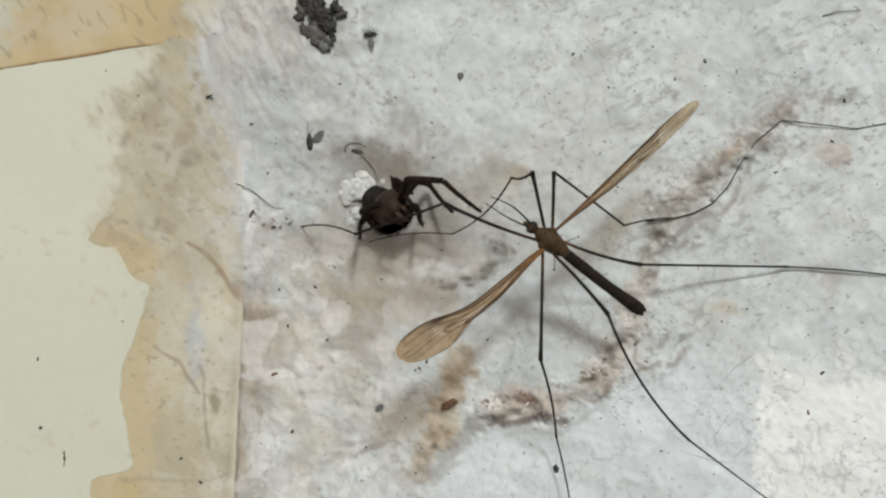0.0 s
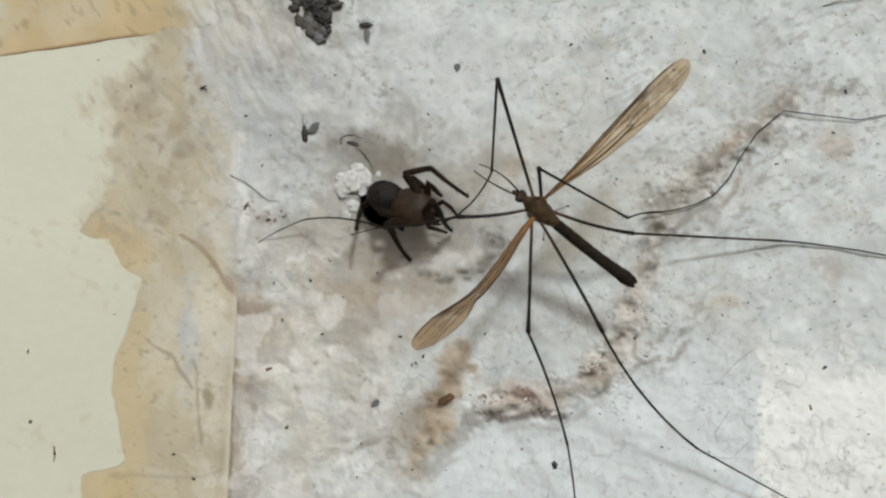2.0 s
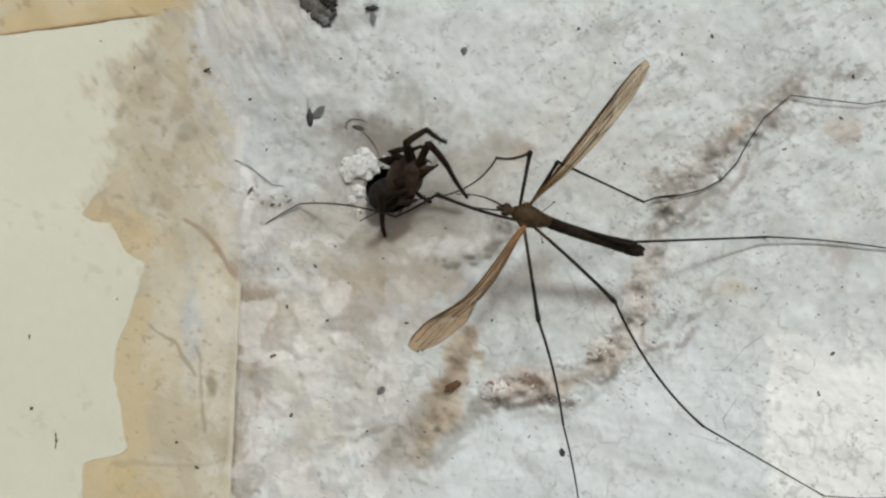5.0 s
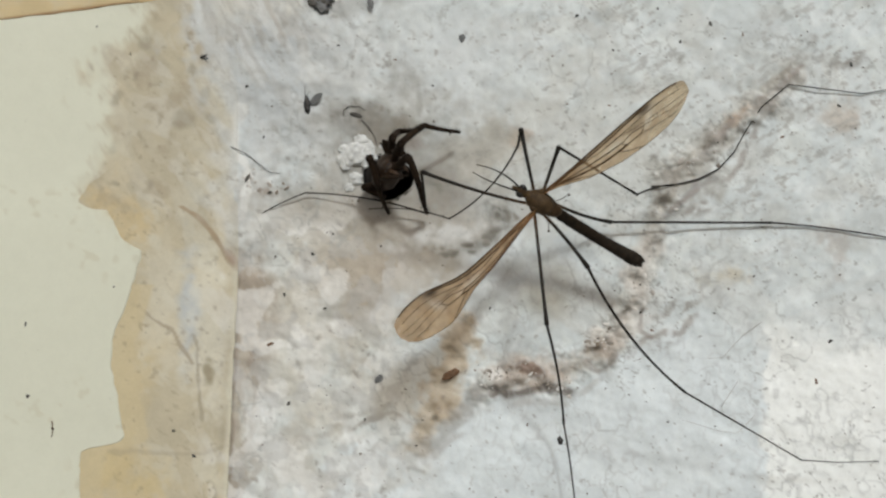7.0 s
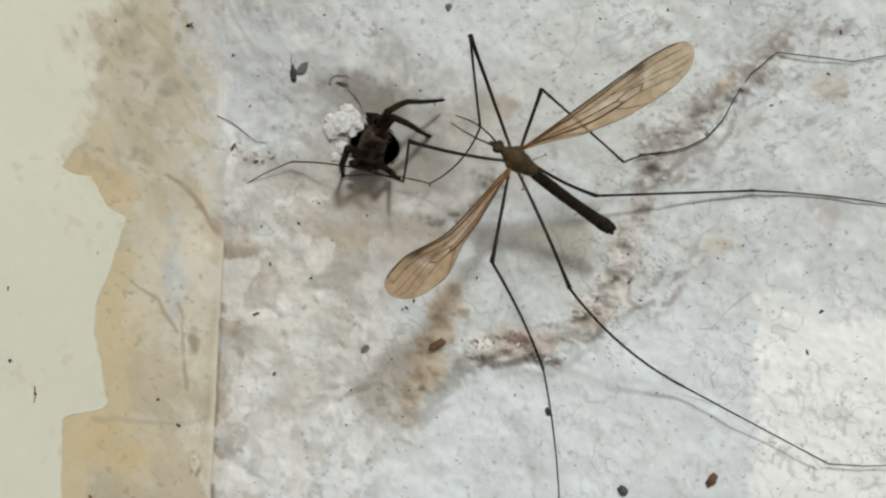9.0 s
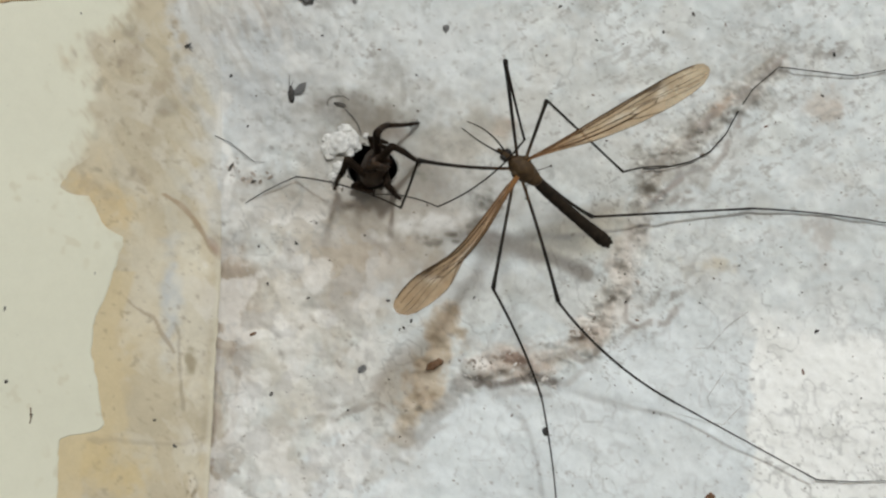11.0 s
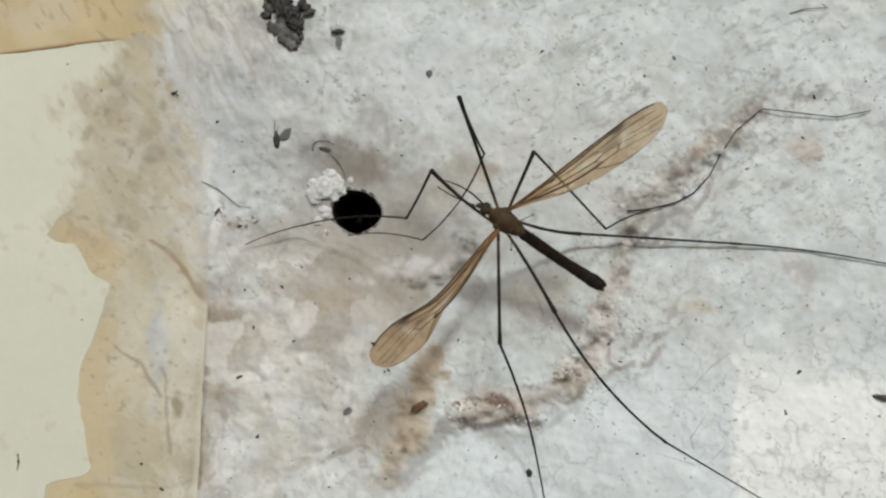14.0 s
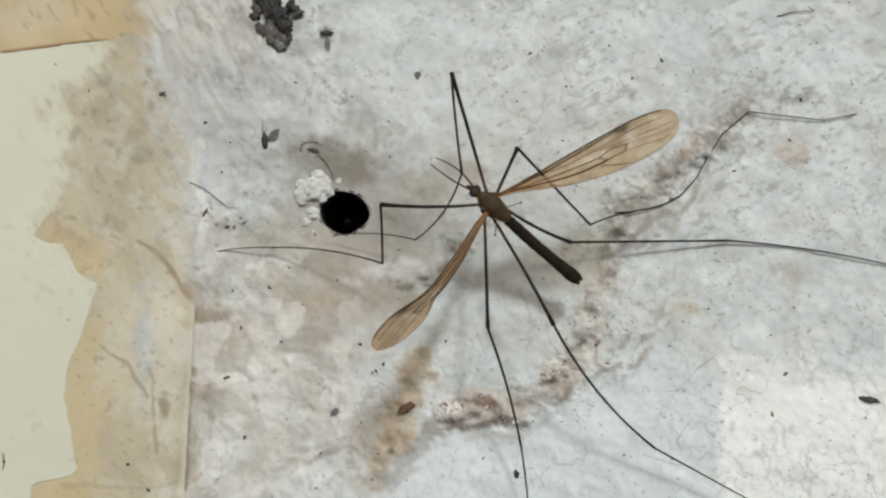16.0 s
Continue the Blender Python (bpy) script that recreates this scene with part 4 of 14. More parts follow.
def crane_fly():
    fly = new("crane_fly")
    tagged(fly, "brown crane fly with long thin legs and amber wings", "insect")
    moving["fly"] = fly
    bm = bmesh.new()
    lump(bm, (0.35 * MM, 0, 0.15 * MM), (1.75 * MM, 1.25 * MM, 1.3 * MM), 4, 0.12, 2.0, 3)
    lump(bm, (-1.1 * MM, 0, 0.3 * MM), (1.15 * MM, 0.85 * MM, 0.8 * MM), 3, 0.2, 2.5, 5)
    lump(bm, (1.55 * MM, 0, 0.15 * MM), (0.8 * MM, 0.75 * MM, 0.7 * MM), 3, 0.2, 2.5, 6)
    lump(bm, (0.9 * MM, 1.0 * MM, 0.7 * MM), (0.55 * MM, 0.4 * MM, 0.35 * MM), 3, 0.2, 2.5, 8)
    lump(bm, (0.9 * MM, -1.0 * MM, 0.7 * MM), (0.55 * MM, 0.4 * MM, 0.35 * MM), 3, 0.2, 2.5, 9)
    rnd = random.Random(4)
    spots = []
    for _ in range(60):
        d = Vector((rnd.uniform(-1, 1), rnd.uniform(-0.8, 0.8), rnd.uniform(0.2, 1))).normalized()
        spots.append((Vector((d.x * 2.0, d.y * 1.1, d.z * 1.2)) * MM, d))
    hairs(bm, spots, 0.35 * MM, 0.012 * MM)
    part("thorax", bm, CUTICLE, fly, "humped brown thorax")
    # abdomen: ringed, thicker at its end
    bm = bmesh.new()
    pts, rad = [], []
    n = 64
    for i in range(n + 1):
        t = i / n
        x = -1.7 - 12.2 * t
        r = float(np.interp(t, [0, 0.06, 0.25, 0.6, 0.8, 0.9, 0.97, 1], [0.5, 0.62, 0.66, 0.64, 0.74, 0.82, 0.72, 0.35]))
        r *= 1 - 0.07 * max(0, math.cos(t * 8.5 * 2 * math.pi)) ** 6
        pts.append((x * MM, 0.10 * math.sin(t * 3) * MM, (-0.25 * math.sin(t * math.pi)) * MM))
        rad.append(r * MM)
    tube(bm, pts, rad, 14)
    lump(bm, (-13.6 * MM, 0.28 * MM, 0.1 * MM), (0.55 * MM, 0.3 * MM, 0.4 * MM), 2, 0.2, 2, 1)
    lump(bm, (-13.6 * MM, -0.25 * MM, 0.1 * MM), (0.5 * MM, 0.3 * MM, 0.4 * MM), 2, 0.2, 2, 2)
    part("abdomen", bm, ABDOMEN_SKIN, fly, "long dark ringed abdomen")
    bm = bmesh.new()
    lump(bm, (2.75 * MM, 0, 0.0), (0.85 * MM, 0.55 * MM, 0.55 * MM), 3, 0.05, 2, 7)
    tube(bm, [(3.1 * MM, 0, -0.15 * MM), (3.5 * MM, 0, -0.4 * MM), (3.75 * MM, 0, -0.7 * MM)], [0.36 * MM, 0.28 * MM, 0.16 * MM], 8)
    tube(bm, [(1.7 * MM, 0, 0.1 * MM), (2.4 * MM, 0, 0.02 * MM)], [0.6 * MM, 0.4 * MM], 10)
    head = part("head", bm, CUTICLE, fly, "small brown head")
    for s in (-1, 1):
        bm = bmesh.new()
        lump(bm, (2.95 * MM, s * 0.40 * MM, 0.08 * MM), (0.45 * MM, 0.34 * MM, 0.46 * MM), 3)
        part("eye", bm, EYE_SKIN, head, "dark round eye")
        bm = bmesh.new()
        way = []
        for i in range(15):
            t = i / 14
            way.append((Vector((3.3 + 5.6 * t, s * (0.2 + 0.45 * math.sin(t * 2.6)) + 0.5 * t * t, 0.2 + 1.2 * t - 0.9 * t * t))) * MM)
        tube(bm, way, [(0.11 - 0.055 * i / 14) * MM for i in range(15)], 6)
        part("antenna", bm, LEG_SKIN, head)
        bm = bmesh.new()
        tube(bm, [Vector((-1.0, s * 0.9, 0.3)) * MM, Vector((-1.5, s * 1.6, 0.5)) * MM, Vector((-1.8, s * 2.1, 0.55)) * MM], [0.05 * MM, 0.04 * MM, 0.05 * MM], 6)
        lump(bm, Vector((-1.9, s * 2.25, 0.55)) * MM, (0.16 * MM, 0.12 * MM, 0.1 * MM), 2)
        part("haltere", bm, CUTICLE, fly)
    build_wing(fly, 1, "wr")
    build_wing(fly, -1, "wl")
    hips = {"fr": (1.2, -.7), "fl": (1.2, .7), "mr": (.2, -.9), "ml": (.2, .9), "hr": (-.9, -.8), "hl": (-.9, .8)}
    spans = {"fr": (13.94, 10.72, 11.98, 10.57), "fl": (12.11, 10.98, 14.52, 7.4), "mr": (8.0, 14.63, 7.67), "ml": (12.95, 15.57, 17.05), "hr": (11.01, 19.64, 19.74), "hl": (13.85, 20.62, 19.21)}
    sags = {"fr": (0, .03, .07, -.05), "fl": (.02, .01, -.04, -.03), "mr": (0, 0, .03), "ml": (0, .02, .02), "hr": (-.03, 0, .02), "hl": (.01, -.045, .0)}
    names = ("femur", "tibia", "tarsus", "toe")
    girth = ((.17, .20, .07), (.15, .12, .04), (.11, .075, .02), (.08, .05, .01))
    for leg, (hx, hy) in hips.items():
        bm = bmesh.new()
        tube(bm, [Vector((hx * 0.8, hy * 0.5, -0.5)) * MM, Vector((hx, hy * 0.9, -0.8)) * MM, Vector((hx * 1.02, hy * 1.05, -0.98)) * MM], [0.46 * MM, 0.40 * MM, 0.24 * MM], 8)
        part("coxa", bm, HAUNCH_SKIN, fly)
        for k, length in enumerate(spans[leg]):
            r0, r1, knob = girth[k]
            moving[leg + str(k)] = part(names[k], rod(length, r0, r1, sags[leg][k], knob, 26 if k < 2 else 12), LEG_SKIN if k else FEMUR_SKIN, fly)
    # the last joints that lie on the wall
    def laid(way, r, joint):
        bm = bmesh.new()
        first = spot(*joint, 0.0009)
        pts = [spot(u, v, height_at(u, v) + 0.00032) - first for u, v in way]
        fine = []
        for a, b in zip(pts[:-1], pts[1:]):
            fine += [a.lerp(b, t / 4) for t in range(4)]
        fine.append(pts[-1])
        tube(bm, fine, [r * (1.15 - 0.5 * i / len(fine)) * MM for i in range(len(fine))], 6)
        return bm
    moving["mr3"] = part("toe", laid([(1150, 386), (1175, 385), (1200, 381), (1235, 372), (1268, 355), (1296, 325), (1318, 285), (1345, 245), (1392, 206), (1525, 222), (1585, 211)], .09, (1200, 380)), LEG_SKIN, fly)
    moving["hl3"] = part("toe", laid([(1467, 912), (1530, 916), (1600, 914)], .07, (1467, 912)), LEG_SKIN, fly)


crane_fly()


# ---- spider ----
def spider():
    sp = new("spider")
    tagged(sp, "dark brown tube-web spider at the mouth of its burrow", "spider")
    moving["sp"] = sp
    bm = bmesh.new()
    lump(bm, (-0.1 * MM, 0, 0), (2.8 * MM, 2.35 * MM, 1.6 * MM), 4, 0.06, 1.5, 2)
    lump(bm, (1.5 * MM, 0, 0.35 * MM), (1.35 * MM, 1.25 * MM, 1.0 * MM), 3, 0.06, 2, 4)
    rnd = random.Random(9)
    spots = []
    for _ in range(70):
        d = Vector((rnd.uniform(-1, 1), rnd.uniform(-1, 1), rnd.uniform(0.1, 1))).normalized()
        spots.append((Vector((d.x * 2.6, d.y * 1.95, d.z * 1.3)) * MM, d))
    hairs(bm, spots, 0.5 * MM, 0.015 * MM)
    carapace = part("carapace", bm, SPIDER_BODY, sp, "glossy brown carapace")
    for x, y, z in ((2.75, .25, .75), (2.75, -.25, .75), (2.55, .65, .7), (2.55, -.65, .7), (2.35, .3, 1.05), (2.35, -.3, 1.05)):
        bm = bmesh.new()
        lump(bm, (x * MM, y * MM, z * MM), (.13 * MM,) * 3, 2)
        part("eye", bm, EYE_SKIN, carapace)
    bm = bmesh.new()
    lump(bm, (-4.0 * MM, 0, -0.1 * MM), (2.35 * MM, 1.9 * MM, 1.8 * MM), 4, 0.08, 1.4, 8)
    tube(bm, [(-1.4 * MM, 0, 0), (-2.6 * MM, 0, 0)], [0.6 * MM, 0.7 * MM], 10)
    spots = []
    for _ in range(160):
        d = Vector((rnd.uniform(-1, 1), rnd.uniform(-1, 1), rnd.uniform(-0.4, 1))).normalized()
        spots.append((Vector((d.x * 2.3 - 4.0, d.y * 1.75, d.z * 1.65)) * MM, d))
    hairs(bm, spots, 0.5 * MM, 0.014 * MM)
    part("abdomen", bm, SPIDER_BACK, sp, "dark velvety abdomen")
    for s in (-1, 1):
        bm = bmesh.new()
        lump(bm, (2.7 * MM, s * 0.5 * MM, -0.5 * MM), (0.75 * MM, 0.45 * MM, 0.9 * MM), 3, 0.05, 2, 1)
        tube(bm, [Vector((3.1, s * 0.45, -1.1)) * MM, Vector((3.15, s * 0.3, -1.5)) * MM, Vector((3.0, s * 0.1, -1.75)) * MM], [0.16 * MM, 0.1 * MM, 0.03 * MM], 6)
        part("fang", bm, SPIDER_BODY, sp)
        bm = bmesh.new()
        tube(bm, [Vector((2.2, s * 1.0, -0.1)) * MM, Vector((3.2, s * 1.7, 0.9)) * MM, Vector((4.3, s * 1.5, 0.6)) * MM, Vector((4.9, s * 1.2, -0.4)) * MM], [0.24 * MM, 0.27 * MM, 0.24 * MM, 0.14 * MM], 8)
        part("palp", bm, SPIDER_LEG, sp)
    for k in range(4):
        moving[f"s{k}0"] = part("thigh", rod(4.6, .46, .44, .02, .02, 40), SPIDER_LEG, sp)
        moving[f"s{k}1"] = part("shin", rod(4.0, .42, .34, .02, 0, 40), SPIDER_LEG, sp)
        moving[f"s{k}2"] = part("foot", rod(5.6, .32, .19, -.02, 0, 50), SPIDER_LEG, sp)
    # the four legs that stay folded round the body
    for hip, knee, toe in (((.9, 1.5, -.1), (.9, 2.9, 1.7), (2.3, 2.6, -.4)), ((-.1, 1.7, -.2), (-1.0, 2.9, 1.5), (.2, 2.8, -1.2)),
                           ((-.5, -1.7, -.2), (-1.2, -2.8, 1.5), (-.4, -2.7, -1.0)), ((-1.0, -1.4, -.3), (-2.6, -2.3, 1.5), (-4.0, -1.8, .6))):
        h, k, e = (Vector(p) * MM for p in (hip, knee, toe))
        bm = bmesh.new()
        tube(bm, [h, h.lerp(k, .5), k, k.lerp(e, .4), e], [.42 * MM, .46 * MM, .44 * MM, .34 * MM, .18 * MM], 8)
        hairs(bm, [(k.lerp(e, rnd.random()), Vector((rnd.uniform(-1, 1), rnd.uniform(-1, 1), rnd.uniform(-.3, 1))).normalized()) for _ in range(30)], 0.7 * MM, 0.016 * MM)
        part("leg", bm, SPIDER_LEG, sp)


spider()


# ---- small things on the wall ----
def seat(ob, u, v, turn=0.0, sink=0.0):
    """Set a small thing down at u, v, its own z axis pointing out of the wall."""
    m = Matrix.Translation(spot(u, v, height_at(u, v) - sink * MM)) @ pose(0, 0, 0, 90, 0, 0) @ pose(0, 0, 0, 0, 0, turn)
    ob.matrix_basis = m
    return ob


def dead_gnat(u, v, size, body, wings, legs, label):
    """body: turn and half length of the body; wings and legs: turn and length of each, in degrees and mm."""
    g = new("dead_gnat")
    way = lambda deg: Vector((math.cos(radians(deg)), math.sin(radians(deg)), 0))
    bm = bmesh.new()
    lump(bm, (0, 0, 0.22 * MM * size), (body[1] * MM * size, 0.36 * MM * size, 0.28 * MM * size), 3, 0.3, 2, u, Matrix.Rotation(radians(body[0]), 3, "Z"))
    lump(bm, way(body[0]) * -0.45 * MM * size + Vector((0, 0, 0.25 * MM * size)), (0.32 * MM * size, 0.3 * MM * size, 0.28 * MM * size), 2, 0.3, 2, v)
    part("body", bm, DEAD_SKIN, g)
    for deg, long in wings:
        bm = bmesh.new()
        d, e = way(deg), way(deg + 90)
        n = 10
        front = [bm.verts.new((d * long * i / n + e * 0.16 * long * math.sin(math.pi * (i / n) ** 1.4) + Vector((0, 0, 0.25 + 0.02 * i))) * MM * size) for i in range(n + 1)]
        back = [bm.verts.new((d * long * i / n - e * 0.19 * long * math.sin(math.pi * (i / n) ** 1.7) + Vector((0, 0, 0.22 + 0.015 * i))) * MM * size) for i in range(n + 1)]
        for i in range(n):
            bm.faces.new((back[i], back[i + 1], front[i + 1], front[i]))
        part("wing", bm, DUST_WING, g)
    for deg, long in legs:
        bm = bmesh.new()
        d = way(deg)
        tube(bm, [(d * 0.1 + Vector((0, 0, 0.2))) * MM * size, (d * long * 0.55 + way(deg + 60) * 0.08 + Vector((0, 0, 0.34))) * MM * size, (d * long + Vector((0, 0, 0.06))) * MM * size], [0.055 * MM * size, 0.045 * MM * size, 0.02 * MM * size], 5)
        part("leg", bm, DEAD_SKIN, g)
    tagged(g, label, "insect", "dead gnats on the wall")
    seat(g, u, v, 0)


dead_gnat(546, 245, 1.05, (94, 0.95), ((38, 2.2), (28, 1.7)), ((96, 2.4), (84, 1.6)), "dead dark gnat with a dusty raised wing on the plaster")
dead_gnat(655, 52, 0.85, (5, 0.95), ((-80, 2.2), (-88, 1.7)), ((150, 1.4), (120, 1.4), (100, 1.6), (75, 1.7), (50, 1.5), (25, 1.6)), "small dead gnat with spread legs on the plaster")
dead_gnat(364, 162, 0.45, (20, 0.8), ((-20, 1.6), (30, 1.4)), ((110, 1.2), (-110, 1.2)), "tiny dead gnat on the reveal")


def remains():
    """A clump of dark insect remains and a grey flake hung up in old silk."""
    g = new("insect_remains")
    rnd = random.Random(21)
    for k in range(14):
        bm = bmesh.new()
        s = k / 13
        wide = 15 * (1 - s) ** 0.8 + 3
        u, v = 549 + 32 * s + rnd.uniform(-1, 1) * wide, -12 + 52 * s + rnd.uniform(-5, 5)
        q = Matrix.Rotation(radians(-50) + rnd.uniform(-.5, .5), 3, "Z")
        lump(bm, Vector(((u - 553) / 14.7, (18 - v) / 14.7, 0.22 + 0.25 * rnd.random())) * MM, (rnd.uniform(.7, 1.2) * MM, rnd.uniform(.32, .62) * MM, rnd.uniform(.14, .26) * MM), 4, 0.9, 2.6, k * 3.1, q)
        part("fragment", bm, EYE_SKIN if k % 4 else DEAD_SKIN, g)
    for k, (u, v, r) in enumerate(((598, 8, 0.9), (604, 16, 0.7), (590, 2, 0.8), (530, 8, 0.9), (526, 22, 0.7))):
        bm = bmesh.new()
        lump(bm, Vector(((u - 553) / 14.7, (18 - v) / 14.7, 0.16)) * MM, (r * MM, r * 0.55 * MM, 0.14 * MM), 3, 0.9, 2.4, 40 + k * 2.3, Matrix.Rotation(radians(-40 + 50 * k), 3, "Z"))
        part("fragment", bm, DIRT if k % 2 else DEAD_SKIN, g)
    for k in range(10):
        bm = bmesh.new()
        s = k / 9
        u, v = 548 + 30 * s + rnd.uniform(-7, 7), 42 + 27 * s + rnd.uniform(-9, 9)
        lump(bm, Vector(((u - 553) / 14.7, (18 - v) / 14.7, 0.14)) * MM, (rnd.uniform(.7, 1.2) * MM, rnd.uniform(.4, .75) * MM, 0.14 * MM), 3, 0.6, 2.2, k * 4.7, Matrix.Rotation(radians(-50), 3, "Z"))
        part("flake", bm, DUST_WING if k in (2, 8, 9) else DIRT, g, "grey dusty flake")
    for k in range(7):
        bm = bmesh.new()
        a = rnd.uniform(0, 6.28)
        p = Vector((rnd.uniform(-1.0, 1.8), rnd.uniform(-0.8, 1.8), 0.3)) * MM
        d = Vector((math.cos(a), math.sin(a), 0)) * MM
        tube(bm, [p, p + d * 0.7 + Vector((0, 0, 0.35 * MM)), p + d * 1.5], [0.06 * MM, 0.05 * MM, 0.02 * MM], 5)
        part("leg", bm, DEAD_SKIN, g)
    tagged(g, "clump of black insect remains caught on the plaster", "insect remains")
    seat(g, 553, 18, 0)


remains()


def crumb_heap():
    """Bright white plaster crumbs beside the burrow, each its own lump."""
    rnd = random.Random(5)
    for u, v, r in ((628, 330, 1.45), (650, 325, 1.1), (612, 342, 1.0), (640, 308, 0.85), (660, 336, 0.6), (630, 372, 0.8), (620, 388, 0.55), (612, 322, 0.7), (646, 345, 0.7), (676, 316, 0.35)):
        bm = bmesh.new()
        lump(bm, (0, 0, r * 0.25 * MM), (r * 1.05 * MM, r * 0.9 * MM, r * 0.30 * MM), 4, 0.35, 1.7, u * 0.37)
        for w in bm.verts:
            w.co += w.co.normalized() * (0.10 * MM * noise.noise(w.co * 2300) + 0.09 * MM * noise.noise(w.co * 5200))
        ob = part("plaster_crumb", bm, CRUMB)
        tagged(ob, "bright white crumb of plaster beside the burrow", "plaster crumb", "crumbs beside the burrow")
        seat(ob, u, v, rnd.uniform(0, 360), 0.0)


crumb_heap()


def small_lump(name, label, category, u, v, size, turn, mat, seed, group=""):
    bm = bmesh.new()
    lump(bm, (0, 0, size[2] * 0.5 * MM), tuple(s * MM for s in size), 3, 0.55, 2.0, seed)
    ob = part(name, bm, mat)
    tagged(ob, label, category, group)
    seat(ob, u, v, turn)


small_lump("insect_case", "brown dried insect case on the stained plaster", "insect case", 796, 716, (1.0, .48, .42), 28, SEED_SKIN, 1.3)
small_lump("dirt_clod", "small round grey dirt clod on the plaster", "dirt", 817, 127, (.36, .45, .14), 0, DUST_WING, 4.4)
small_lump("dirt_clod", "dusty clod above the burrow", "dirt", 632, 262, (.75, .24, .12), -18, DIRT, 14.1)
small_lump("dirt_clod", "grey fibrous smudge of dirt on the plaster", "dirt", 670, 724, (.55, .42, .05), 40, DUST_WING, 2.1)
small_lump("dirt_clod", "brown crumb of dirt in the corner of the wall", "dirt", 441, 372, (.5, .16, .14), 60, DIRT, 11.3)
small_lump("dirt_clod", "brown crumb of dirt in the corner of the wall", "dirt", 480, 397, (.3, .16, .12), 20, DIRT, 12.9)
small_lump("seed", "dark seed stuck to the plaster", "seed", 988, 833, (.34, .48, .2), 10, DEAD_SKIN, 3.2)
small_lump("insect_case", "reddish dry insect case on the plaster", "insect case", 1272, 952, (.8, .5, .5), 60, SEED_SKIN, 7.7)
small_lump("dirt_clod", "grey dirt clod low on the plaster", "dirt", 1118, 970, (.55, .6, .3), 0, DIRT, 8.1)
small_lump("dirt_flake", "dark flat flake on the plaster", "dirt", 1612, 706, (1.2, .35, .3), -12, DIRT, 9.1)

GRAINS = [(52, 631, 4), (55, 757, 5), (178, 112, 3), (237, 158, 3), (440, 212, 4), (1253, 101, 5), (1018, 88, 4), (1200, 133, 4), (715, 605, 4),
          (576, 600, 4), (512, 766, 5), (645, 795, 3), (1440, 731, 5), (1465, 660, 5), (755, 640, 4), (310, 815, 4), (345, 858, 5), (480, 662, 6),
          (1082, 148, 3), (1178, 801, 3), (98, 812, 4), (205, 565, 3), (742, 652, 4), (735, 655, 3), (1055, 655, 3), (930, 805, 3), (1310, 120, 3),
          (1160, 75, 3), (700, 165, 3), (765, 210, 3), (1075, 245, 3), (1502, 172, 5), (1480, 245, 4), (1380, 300, 4), (600, 140, 3), (470, 300, 3),
          (1130, 560, 4), (1150, 640, 4), (1130, 608, 3), (555, 505, 4), (590, 470, 3), (505, 575, 4), (1330, 545, 3), (1260, 610, 3), (865, 600, 3)]
meshes = []
for k in range(5):
    bm = bmesh.new()
    lump(bm, (0, 0, 0.10 / 15), (1 / 15, 0.5 / 15, 0.22 / 15), 2, 0.7, 1.8, k * 5.3)
    me = bpy.data.meshes.new("dirt_grain")
    bm.to_mesh(me)
    bm.free()
    me.materials.append((DIRT, DEAD_SKIN, SEED_SKIN, DIRT, DEAD_SKIN)[k])
    meshes.append(me)
rnd = random.Random(31)
for u, v, r in GRAINS:
    ob = new("dirt_grain", meshes[rnd.randrange(5)])
    seat(ob, u, v, rnd.uniform(0, 180))
    ob.scale = (r * MM,) * 3
    tagged(ob, "tiny dark grain of dirt on the wall", "dirt grain", "dirt grains on the wall")


def thread(name, label, category, way, r, mat, lift=0.25):
    bm = bmesh.new()
    pts = [spot(u, v, height_at(u, v) + (lift * math.sin(math.pi * i / (len(way) - 1)) + 0.05) * MM) for i, (u, v) in enumerate(way)]
    fine = []
    for a, b in zip(pts[:-1], pts[1:]):
        fine += [a.lerp(b, t / 3) for t in range(3)]
    fine.append(pts[-1])
    tube(bm, fine, [r * MM * (1 - 0.5 * i / len(fine)) for i in range(len(fine))], 5)
    tagged(part(name, bm, mat), label, category)


thread("shed_leg", "thin grey shed insect leg on the plaster", "insect leg", [(413, 318), (440, 330), (462, 348), (480, 362), (498, 364)], .06, DIRT)
thread("silk_strand", "pale silk strand on the plaster", "silk", [(1345, 625), (1310, 650), (1275, 688), (1250, 690)], .045, SILK)
thread("silk_strand", "pale bent silk strand on the plaster", "silk", [(1302, 730), (1272, 775), (1278, 795)], .045, SILK)
thread("silk_strand", "pale silk strand on the plaster", "silk", [(1332, 790), (1300, 822), (1270, 818), (1210, 800)], .045, SILK)
thread("dry_fibre", "curled grey fibre above the burrow", "fibre", [(609, 264), (610, 252), (620, 246), (636, 247), (648, 254)], .07, DIRT, .1)
thread("dry_fibre", "bent grey fibre beside the white crumbs", "fibre", [(640, 270), (654, 284), (664, 300), (668, 316)], .06, DIRT, .1)
thread("dry_fibre", "dark dry fibre high on the plaster", "fibre", [(1462, 22), (1490, 14), (1530, 12), (1518, 4)], .07, DIRT)
thread("dry_fibre", "dark dry fibre on the lower reveal", "fibre", [(192, 985), (205, 1005), (222, 1030)], .16, SEED_SKIN, .1)
thread("dry_fibre", "brown fibre on the cream paint", "fibre", [(98, 800), (99, 815), (97, 828)], .07, SEED_SKIN, .1)


